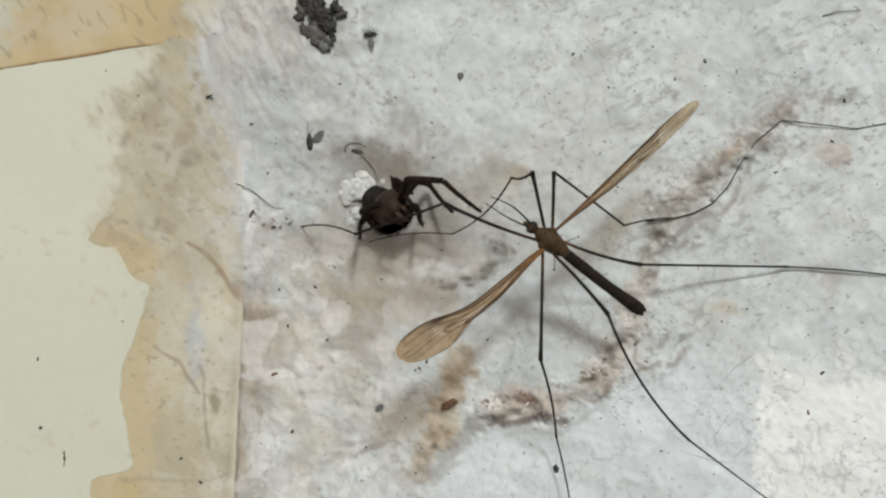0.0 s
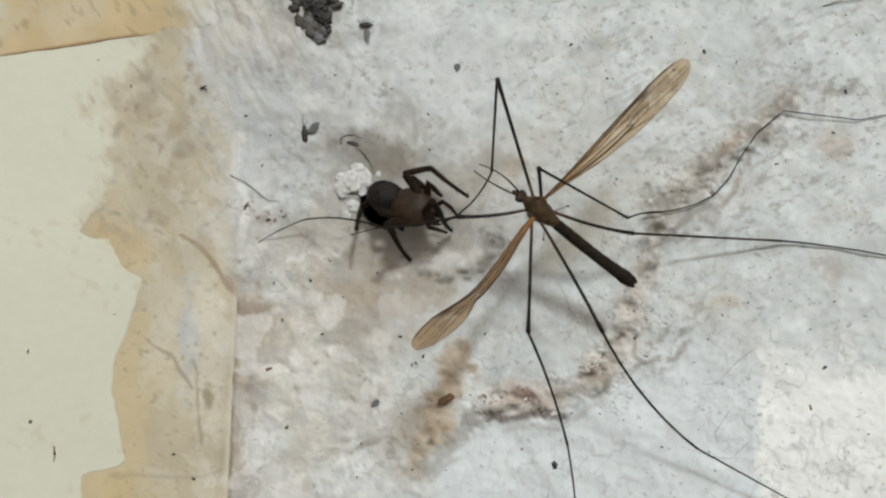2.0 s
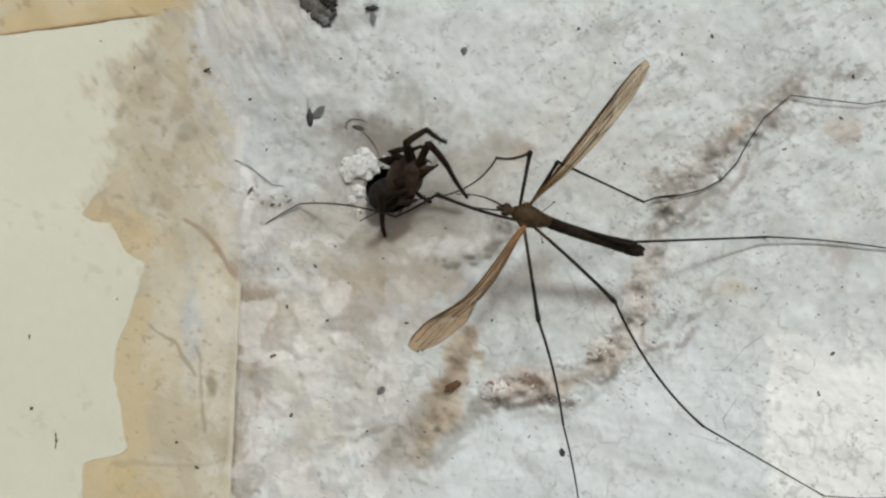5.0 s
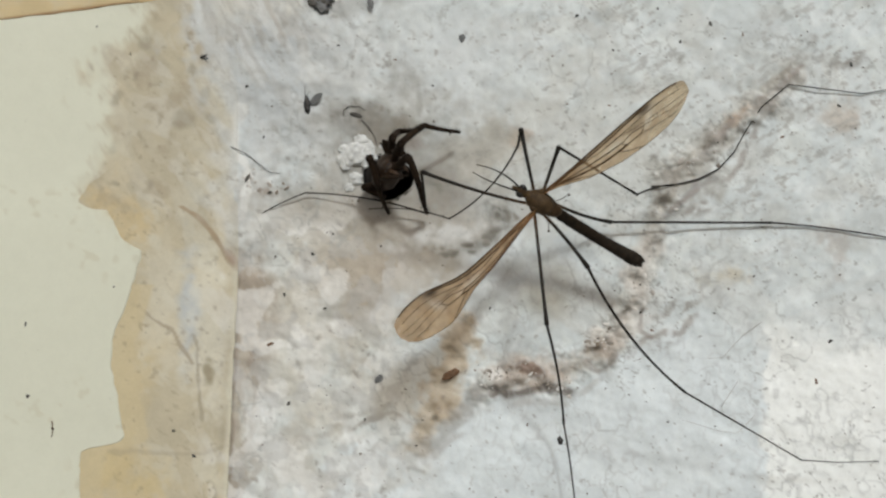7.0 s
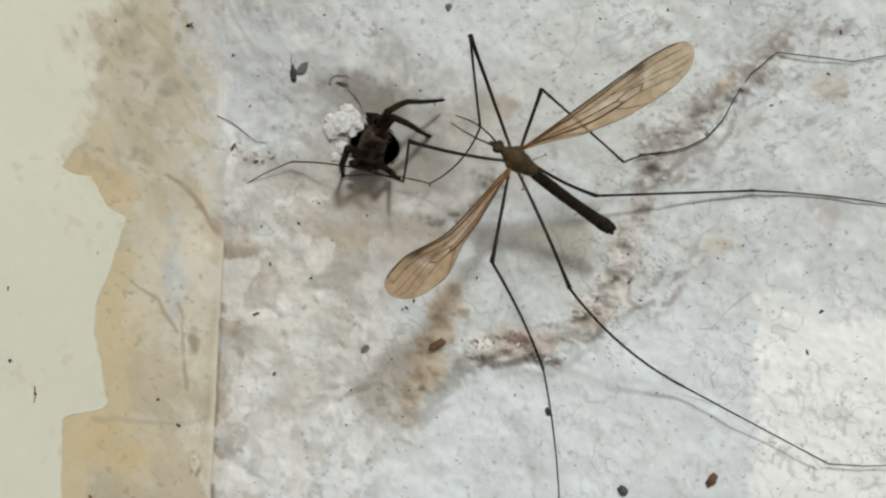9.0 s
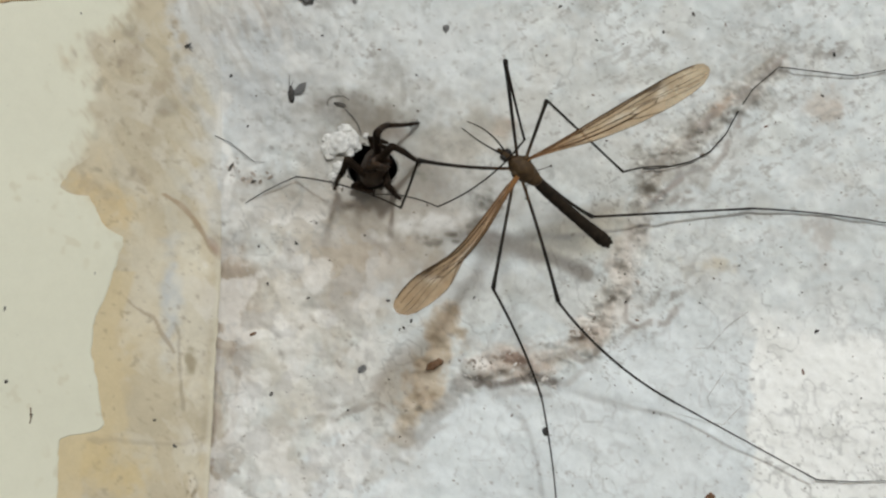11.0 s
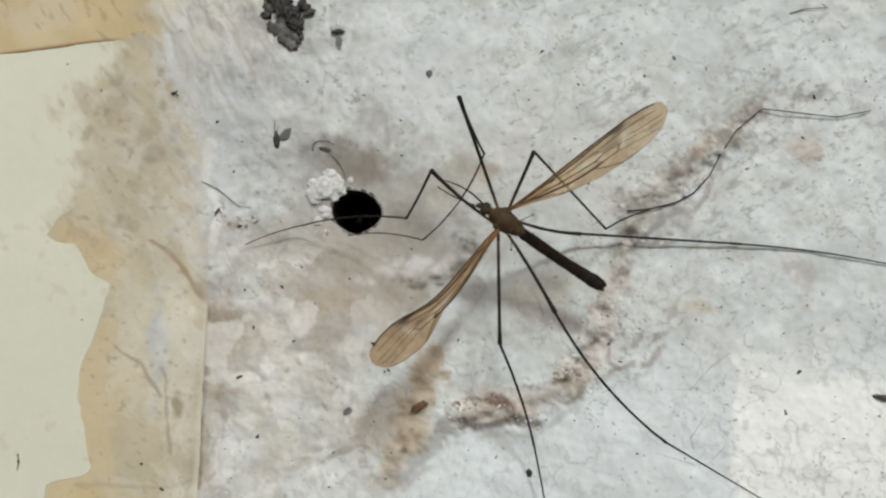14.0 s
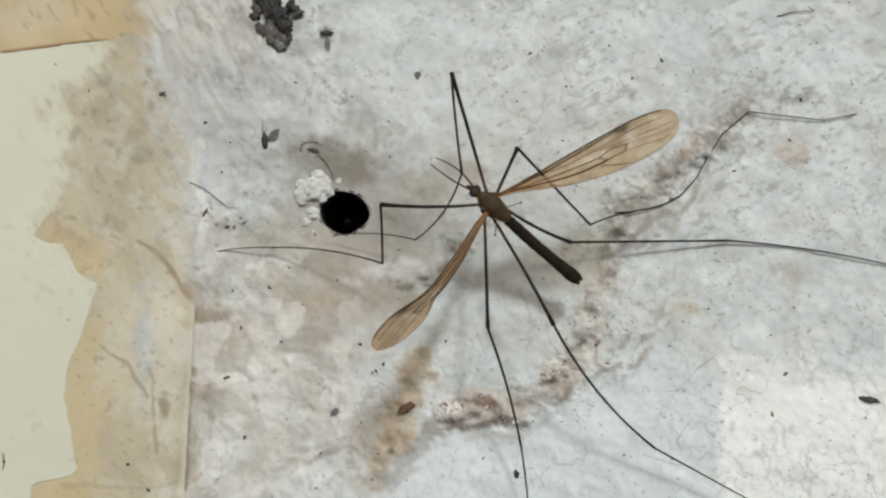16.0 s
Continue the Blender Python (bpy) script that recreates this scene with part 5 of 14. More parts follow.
# loose dust flakes too many to count, one sheet of litter
def litter():
    rnd = random.Random(77)
    verts, faces = [], []
    for _ in range(900):
        u, v = rnd.uniform(CORNER + 4, 1640), rnd.uniform(-40, 980)
        near = max(0.0, 1 - abs((u - 1000) * 0.55 + (v - 700)) / 260)
        if rnd.random() > 0.35 + 0.6 * near + (0.3 if v < 300 and u > 1000 else 0):
            continue
        if (u - HOLE_U) ** 2 + (v - HOLE_V) ** 2 < 62 ** 2:
            continue
        c = spot(u, v, height_at(u, v) + 0.00004)
        r = 0.06 + 0.16 * rnd.random() ** 3
        a, e = rnd.uniform(-0.9, 0.5), rnd.uniform(0.35, 0.8)
        ring = []
        for k in range(6):
            t = k * math.pi / 3
            x, z = r * math.cos(t) * rnd.uniform(.7, 1.2), r * e * math.sin(t) * rnd.uniform(.7, 1.2)
            ring.append(len(verts))
            verts.append((c.x + (x * math.cos(a) - z * math.sin(a)) * MM, c.y + 0.03 * MM, c.z + (x * math.sin(a) + z * math.cos(a)) * MM))
        top = len(verts)
        verts.append((c.x, c.y - 0.07 * MM, c.z))
        faces += [(ring[(k + 1) % 6], ring[k], top) for k in range(6)]
    me = bpy.data.meshes.new("dust_litter")
    me.from_pydata(verts, [], faces)
    me.materials.append(LITTER)
    tagged(new("dust_litter", me), "scattered dark dust flakes clinging to the plaster", "dust", kind="stuff")


def rubble():
    """Crumbled plaster along the broken edge of the coat, too fine to count."""
    rnd = random.Random(91)
    bm = bmesh.new()
    heaps = ((868, 718, 30, 16, 60), (940, 712, 40, 20, 40), (985, 735, 24, 14, 35), (1055, 660, 30, 22, 45), (1085, 640, 30, 26, 30), (1125, 590, 26, 34, 35),
             (1215, 350, 40, 28, 18), (1300, 280, 40, 24, 16), (625, 405, 26, 10, 26), (470, 392, 34, 10, 30), (446, 372, 10, 16, 16), (1200, 425, 26, 12, 10))
    for cu, cv, ru, rv, n in heaps:
        for _ in range(n * 2 // 3):
            u, v = cu + rnd.gauss(0, 0.6) * ru, cv + rnd.gauss(0, 0.6) * rv
            if (u - HOLE_U) ** 2 + (v - HOLE_V) ** 2 < 58 ** 2 or u < CORNER + 6:
                continue
            r = rnd.uniform(0.07, 0.20) + 0.5 * rnd.random() ** 4
            c = spot(u, v, height_at(u, v) + 0.00002)
            made = bmesh.ops.create_icosphere(bm, subdivisions=1, radius=1.0)["verts"]
            turn = Matrix.Rotation(rnd.uniform(0, 6), 3, "Y")
            flat, slim = rnd.uniform(0.15, 0.3), rnd.uniform(0.35, 0.8)
            for w in made:
                k = rnd.uniform(0.5, 1.3)
                w.co = c + turn @ Vector((w.co.x * r * k, w.co.y * r * flat, w.co.z * r * slim * k)) * MM
    me = bpy.data.meshes.new("plaster_rubble")
    bm.to_mesh(me)
    bm.free()
    me.materials.append(RUBBLE)
    tagged(new("plaster_rubble", me), "crumbled plaster and brown dirt along the broken edge", "rubble", kind="stuff")


RUBBLE, ln, ll, lb = material("rubble", (0.5, 0.48, 0.44), 0.9)
geo = ln.new("ShaderNodeNewGeometry")
ll.new(ramp(ln, ll, geo.outputs["Random Per Island"], [(0.0, (0.20, 0.17, 0.14)), (0.35, (0.34, 0.30, 0.26)), (0.7, (0.50, 0.465, 0.42)), (1.0, (0.68, 0.66, 0.62))]), lb.inputs["Base Color"])
rubble()
LITTER, ln, ll, lb = material("litter", (0.1, 0.09, 0.08), 0.9)
geo = ln.new("ShaderNodeNewGeometry")
ll.new(ramp(ln, ll, geo.outputs["Random Per Island"], [(0.0, (0.05, 0.04, 0.035)), (0.6, (0.18, 0.15, 0.12)), (1.0, (0.36, 0.33, 0.30))]), lb.inputs["Base Color"])
litter()


# ---- what moves ----

def motions():
    walk(moving['fly'], [
        (0, pose(0.01221, -0.01101, 0.00117, -100.8, -34.9, -161.4)),
        (0.25, pose(0.01129, -0.01112, 0.00233, -100.7, -35.0, -161.5)),
        (0.5, pose(0.01046, -0.01115, 0.00362, -101.3, -34.9, -160.2)),
        (0.75, pose(0.01167, -0.01081, 0.00322, -105.0, -33.4, -153.6)),
        (1, pose(0.01304, -0.01048, 0.00262, -108.2, -31.7, -147.4)),
        (1.25, pose(0.01343, -0.01041, 0.00257, -108.4, -31.6, -146.9)),
        (1.5, pose(0.01342, -0.01046, 0.00266, -107.6, -32.0, -148.7)),
        (1.75, pose(0.01233, -0.01090, 0.00316, -104.6, -33.7, -154.5)),
        (2, pose(0.01127, -0.01136, 0.00350, -100.9, -34.9, -160.9)),
        (2.25, pose(0.01157, -0.01144, 0.00263, -98.4, -33.7, -164.5)),
        (2.5, pose(0.01217, -0.01145, 0.00165, -96.9, -32.1, -166.8)),
        (2.75, pose(0.01287, -0.01148, 0.00129, -97.2, -32.1, -166.2)),
        (3, pose(0.01327, -0.01151, 0.00130, -97.6, -32.0, -165.4)),
        (3.25, pose(0.01225, -0.01145, 0.00264, -96.8, -30.6, -166.6)),
        (3.5, pose(0.01096, -0.01139, 0.00377, -95.6, -27.8, -167.8)),
        (3.75, pose(0.00964, -0.01143, 0.00242, -93.5, -17.5, -168.2)),
        (4, pose(0.00859, -0.01146, 0.00105, -91.9, -9.2, -167.9)),
        (4.5, pose(0.00874, -0.01130, 0.00107, -92.5, -11.2, -166.9)),
        (5, pose(0.00908, -0.01107, 0.00113, -94.2, -15.7, -164.2)),
        (5.5, pose(0.00945, -0.01080, 0.00122, -96.9, -21.2, -160.9)),
        (6, pose(0.00973, -0.01059, 0.00131, -99.8, -25.8, -158.0)),
        (6.5, pose(0.00983, -0.01044, 0.00134, -101.0, -27.6, -156.8)),
        (6.75, pose(0.01020, -0.01053, 0.00124, -100.3, -27.7, -158.2)),
        (7, pose(0.01059, -0.01065, 0.00113, -99.3, -27.6, -160.2)),
        (7.25, pose(0.01067, -0.01072, 0.00124, -99.6, -30.0, -160.9)),
        (7.5, pose(0.01062, -0.01075, 0.00148, -100.2, -32.5, -161.1)),
        (7.75, pose(0.01012, -0.01078, 0.00216, -100.3, -31.7, -160.6)),
        (8, pose(0.00988, -0.01078, 0.00273, -100.8, -31.2, -159.5)),
        (8.25, pose(0.01146, -0.01073, 0.00237, -103.7, -35.6, -156.9)),
        (8.5, pose(0.01282, -0.01069, 0.00190, -106.4, -39.2, -154.4)),
        (8.75, pose(0.01130, -0.01071, 0.00181, -104.3, -35.4, -155.6)),
        (9, pose(0.00968, -0.01073, 0.00184, -102.1, -31.4, -156.9)),
        (9.5, pose(0.00990, -0.01064, 0.00207, -102.8, -31.7, -156.3)),
        (10, pose(0.01011, -0.01051, 0.00240, -104.0, -32.4, -154.9)),
        (10.5, pose(0.01033, -0.01037, 0.00279, -105.7, -33.3, -153.2)),
        (11, pose(0.01054, -0.01025, 0.00313, -107.0, -33.9, -151.8)),
        (11.5, pose(0.01076, -0.01017, 0.00337, -107.8, -34.1, -151.2)),
        (11.75, pose(0.01163, -0.01016, 0.00306, -109.1, -35.2, -149.9)),
        (12, pose(0.01259, -0.01015, 0.00266, -110.5, -36.2, -148.4)),
        (12.25, pose(0.01255, -0.01009, 0.00245, -110.9, -35.6, -147.5)),
        (12.5, pose(0.01218, -0.01009, 0.00235, -110.1, -34.8, -148.1)),
        (12.75, pose(0.01126, -0.01036, 0.00247, -105.4, -33.5, -154.5)),
        (13, pose(0.01033, -0.01067, 0.00264, -101.1, -31.9, -160.9)),
        (13.25, pose(0.01014, -0.01068, 0.00257, -100.3, -30.5, -161.6)),
        (13.5, pose(0.01016, -0.01062, 0.00248, -100.4, -29.6, -161.1)),
        (13.75, pose(0.01043, -0.01058, 0.00248, -100.9, -30.1, -160.4)),
        (14, pose(0.01068, -0.01053, 0.00257, -101.3, -30.7, -159.8)),
        (14.25, pose(0.01039, -0.01067, 0.00304, -100.3, -30.2, -161.4)),
        (14.5, pose(0.01038, -0.01076, 0.00333, -100.1, -30.3, -161.7)),
        (14.75, pose(0.01214, -0.01035, 0.00231, -106.3, -34.5, -153.8)),
        (15, pose(0.01374, -0.00998, 0.00150, -114.0, -38.5, -145.3)),
        (15.25, pose(0.01336, -0.01012, 0.00264, -113.1, -39.3, -146.8)),
        (15.5, pose(0.01253, -0.01032, 0.00397, -110.4, -39.1, -150.1)),
        (15.75, pose(0.01151, -0.01033, 0.00430, -108.3, -37.0, -151.8)),
        (16, pose(0.01074, -0.01031, 0.00437, -106.8, -35.3, -152.8)),
    ])
    walk(moving['wr'], [
        (0, pose(0.00090, -0.00100, 0.00090, -92.8, -10.1, -100.1)),
        (0.25, pose(0.00090, -0.00100, 0.00090, -72.1, -11.0, -111.9)),
        (0.5, pose(0.00090, -0.00100, 0.00090, -41.4, -15.8, -124.9)),
        (0.75, pose(0.00090, -0.00100, 0.00090, -44.2, -24.2, -123.3)),
        (1, pose(0.00090, -0.00100, 0.00090, -55.0, -32.2, -117.2)),
        (1.25, pose(0.00090, -0.00100, 0.00090, -55.0, -31.2, -113.8)),
        (1.5, pose(0.00090, -0.00100, 0.00090, -56.8, -28.5, -110.0)),
        (1.75, pose(0.00090, -0.00100, 0.00090, -70.3, -23.2, -102.6)),
        (2, pose(0.00090, -0.00100, 0.00090, -77.5, -19.7, -96.1)),
        (2.25, pose(0.00090, -0.00100, 0.00090, -69.8, -20.0, -99.7)),
        (2.5, pose(0.00090, -0.00100, 0.00090, -61.6, -20.4, -104.9)),
        (2.75, pose(0.00090, -0.00100, 0.00090, -68.3, -20.4, -104.0)),
        (3, pose(0.00090, -0.00100, 0.00090, -77.7, -20.2, -101.9)),
        (3.25, pose(0.00090, -0.00100, 0.00090, -87.5, -18.5, -95.2)),
        (3.5, pose(0.00090, -0.00100, 0.00090, -95.8, -18.5, -90.3)),
        (3.75, pose(0.00090, -0.00100, 0.00090, -96.5, -19.6, -101.0)),
        (4, pose(0.00090, -0.00100, 0.00090, -97.0, -36.3, -107.0)),
        (4.5, pose(0.00090, -0.00100, 0.00090, -95.3, -38.5, -105.6)),
        (5, pose(0.00090, -0.00100, 0.00090, -92.4, -44.7, -100.6)),
        (5.5, pose(0.00090, -0.00100, 0.00090, -88.6, -50.7, -94.5)),
        (6, pose(0.00090, -0.00100, 0.00090, -84.2, -53.5, -90.1)),
        (6.5, pose(0.00090, -0.00100, 0.00090, -81.1, -53.6, -89.3)),
        (6.75, pose(0.00090, -0.00100, 0.00090, -80.4, -53.9, -91.9)),
        (7, pose(0.00090, -0.00100, 0.00090, -78.6, -52.2, -96.5)),
        (7.25, pose(0.00090, -0.00100, 0.00090, -73.5, -51.7, -96.0)),
        (7.5, pose(0.00090, -0.00100, 0.00090, -68.4, -52.5, -96.0)),
        (7.75, pose(0.00090, -0.00100, 0.00090, -64.6, -52.1, -102.0)),
        (8, pose(0.00090, -0.00100, 0.00090, -62.3, -52.8, -106.5)),
        (8.25, pose(0.00090, -0.00100, 0.00090, -64.5, -54.6, -98.4)),
        (8.5, pose(0.00090, -0.00100, 0.00090, -65.8, -54.2, -91.6)),
        (8.75, pose(0.00090, -0.00100, 0.00090, -62.3, -47.9, -99.8)),
        (9, pose(0.00090, -0.00100, 0.00090, -59.7, -40.5, -107.5)),
        (9.5, pose(0.00090, -0.00100, 0.00090, -62.1, -39.5, -107.7)),
        (10, pose(0.00090, -0.00100, 0.00090, -67.1, -36.7, -107.7)),
        (10.5, pose(0.00090, -0.00100, 0.00090, -72.0, -31.1, -109.1)),
        (11, pose(0.00090, -0.00100, 0.00090, -76.9, -31.2, -108.4)),
        (11.5, pose(0.00090, -0.00100, 0.00090, -79.3, -31.0, -108.2)),
        (11.75, pose(0.00090, -0.00100, 0.00090, -68.1, -45.3, -109.4)),
        (12, pose(0.00090, -0.00100, 0.00090, -49.4, -56.9, -110.7)),
        (12.25, pose(0.00090, -0.00100, 0.00090, -43.3, -51.7, -110.6)),
        (12.5, pose(0.00090, -0.00100, 0.00090, -45.3, -43.3, -110.2)),
        (12.75, pose(0.00090, -0.00100, 0.00090, -57.2, -42.7, -104.8)),
        (13, pose(0.00090, -0.00100, 0.00090, -63.5, -43.3, -100.8)),
        (13.25, pose(0.00090, -0.00100, 0.00090, -63.3, -41.9, -104.2)),
        (13.5, pose(0.00090, -0.00100, 0.00090, -62.6, -39.9, -107.8)),
        (13.75, pose(0.00090, -0.00100, 0.00090, -65.3, -40.0, -106.9)),
        (14, pose(0.00090, -0.00100, 0.00090, -67.5, -41.0, -105.7)),
        (14.25, pose(0.00090, -0.00100, 0.00090, -63.1, -34.7, -108.5)),
        (14.5, pose(0.00090, -0.00100, 0.00090, -57.7, -22.4, -113.4)),
        (14.75, pose(0.00090, -0.00100, 0.00090, -54.1, -21.0, -120.0)),
        (15, pose(0.00090, -0.00100, 0.00090, -47.1, -20.4, -126.8)),
        (15.25, pose(0.00090, -0.00100, 0.00090, -40.5, -19.9, -128.1)),
        (15.5, pose(0.00090, -0.00100, 0.00090, -37.0, -18.5, -128.4)),
        (15.75, pose(0.00090, -0.00100, 0.00090, -47.3, -26.8, -119.0)),
        (16, pose(0.00090, -0.00100, 0.00090, -54.3, -25.9, -113.4)),
    ])
    walk(moving['wl'], [
        (0, pose(0.00090, 0.00100, 0.00090, 81.6, -4.4, 72.0)),
        (0.25, pose(0.00090, 0.00100, 0.00090, 90.5, -15.5, 74.9)),
        (0.5, pose(0.00090, 0.00100, 0.00090, 102.5, -20.7, 79.7)),
        (0.75, pose(0.00090, 0.00100, 0.00090, 112.0, -10.8, 79.9)),
        (1, pose(0.00090, 0.00100, 0.00090, 119.9, -2.1, 79.4)),
        (1.25, pose(0.00090, 0.00100, 0.00090, 120.7, -1.1, 77.9)),
        (1.5, pose(0.00090, 0.00100, 0.00090, 117.8, -0.4, 77.7)),
        (1.75, pose(0.00090, 0.00100, 0.00090, 107.4, -11.9, 76.9)),
        (2, pose(0.00090, 0.00100, 0.00090, 97.3, -19.6, 79.2)),
        (2.25, pose(0.00090, 0.00100, 0.00090, 98.7, -20.2, 76.3)),
        (2.5, pose(0.00090, 0.00100, 0.00090, 101.9, -18.9, 73.2)),
        (2.75, pose(0.00090, 0.00100, 0.00090, 103.0, -13.5, 72.4)),
        (3, pose(0.00090, 0.00100, 0.00090, 103.3, -5.4, 73.6)),
        (3.25, pose(0.00090, 0.00100, 0.00090, 101.5, -12.9, 73.6)),
        (3.5, pose(0.00090, 0.00100, 0.00090, 100.1, -18.3, 74.3)),
        (3.75, pose(0.00090, 0.00100, 0.00090, 102.0, -26.3, 63.1)),
        (4, pose(0.00090, 0.00100, 0.00090, 102.9, -30.5, 54.2)),
        (4.5, pose(0.00090, 0.00100, 0.00090, 99.7, -28.2, 55.3)),
        (5, pose(0.00090, 0.00100, 0.00090, 92.8, -23.4, 57.6)),
        (5.5, pose(0.00090, 0.00100, 0.00090, 83.4, -16.3, 62.3)),
        (6, pose(0.00090, 0.00100, 0.00090, 74.6, -9.8, 67.0)),
        (6.5, pose(0.00090, 0.00100, 0.00090, 70.4, -5.3, 70.2)),
        (6.75, pose(0.00090, 0.00100, 0.00090, 68.4, -0.8, 71.3)),
        (7, pose(0.00090, 0.00100, 0.00090, 67.4, -0.2, 70.8)),
        (7.25, pose(0.00090, 0.00100, 0.00090, 65.6, -1.2, 73.4)),
        (7.5, pose(0.00090, 0.00100, 0.00090, 64.2, -8.0, 74.7)),
        (7.75, pose(0.00090, 0.00100, 0.00090, 63.4, -12.1, 75.1)),
        (8, pose(0.00090, 0.00100, 0.00090, 63.5, -13.2, 75.7)),
        (8.25, pose(0.00090, 0.00100, 0.00090, 66.6, -2.6, 79.7)),
        (8.5, pose(0.00090, 0.00100, 0.00090, 69.8, -1.5, 80.6)),
        (8.75, pose(0.00090, 0.00100, 0.00090, 68.9, -7.9, 77.5)),
        (9, pose(0.00090, 0.00100, 0.00090, 68.5, -17.4, 74.3)),
        (9.5, pose(0.00090, 0.00100, 0.00090, 71.8, -16.8, 75.1)),
        (10, pose(0.00090, 0.00100, 0.00090, 78.3, -15.2, 76.8)),
        (10.5, pose(0.00090, 0.00100, 0.00090, 85.5, -13.3, 79.6)),
        (11, pose(0.00090, 0.00100, 0.00090, 91.5, -11.2, 82.3)),
        (11.5, pose(0.00090, 0.00100, 0.00090, 94.3, -10.8, 83.3)),
        (11.75, pose(0.00090, 0.00100, 0.00090, 99.0, -11.1, 81.6)),
        (12, pose(0.00090, 0.00100, 0.00090, 103.3, -10.1, 79.8)),
        (12.25, pose(0.00090, 0.00100, 0.00090, 103.0, -10.5, 78.5)),
        (12.5, pose(0.00090, 0.00100, 0.00090, 100.1, -10.2, 77.8)),
        (12.75, pose(0.00090, 0.00100, 0.00090, 89.7, -9.3, 79.1)),
        (13, pose(0.00090, 0.00100, 0.00090, 79.1, -6.4, 80.9)),
        (13.25, pose(0.00090, 0.00100, 0.00090, 78.8, -6.1, 79.7)),
        (13.5, pose(0.00090, 0.00100, 0.00090, 79.9, -5.6, 77.9)),
        (13.75, pose(0.00090, 0.00100, 0.00090, 78.0, -5.5, 78.1)),
        (14, pose(0.00090, 0.00100, 0.00090, 76.5, -5.4, 78.2)),
        (14.25, pose(0.00090, 0.00100, 0.00090, 78.6, -5.0, 79.5)),
        (14.5, pose(0.00090, 0.00100, 0.00090, 83.1, -5.2, 80.3)),
        (14.75, pose(0.00090, 0.00100, 0.00090, 95.9, -4.7, 80.8)),
        (15, pose(0.00090, 0.00100, 0.00090, 107.7, -10.9, 79.1)),
        (15.25, pose(0.00090, 0.00100, 0.00090, 102.8, -11.5, 82.6)),
        (15.5, pose(0.00090, 0.00100, 0.00090, 96.0, -10.1, 87.2)),
        (15.75, pose(0.00090, 0.00100, 0.00090, 96.6, -15.5, 84.6)),
        (16, pose(0.00090, 0.00100, 0.00090, 97.6, -19.1, 83.1)),
    ])
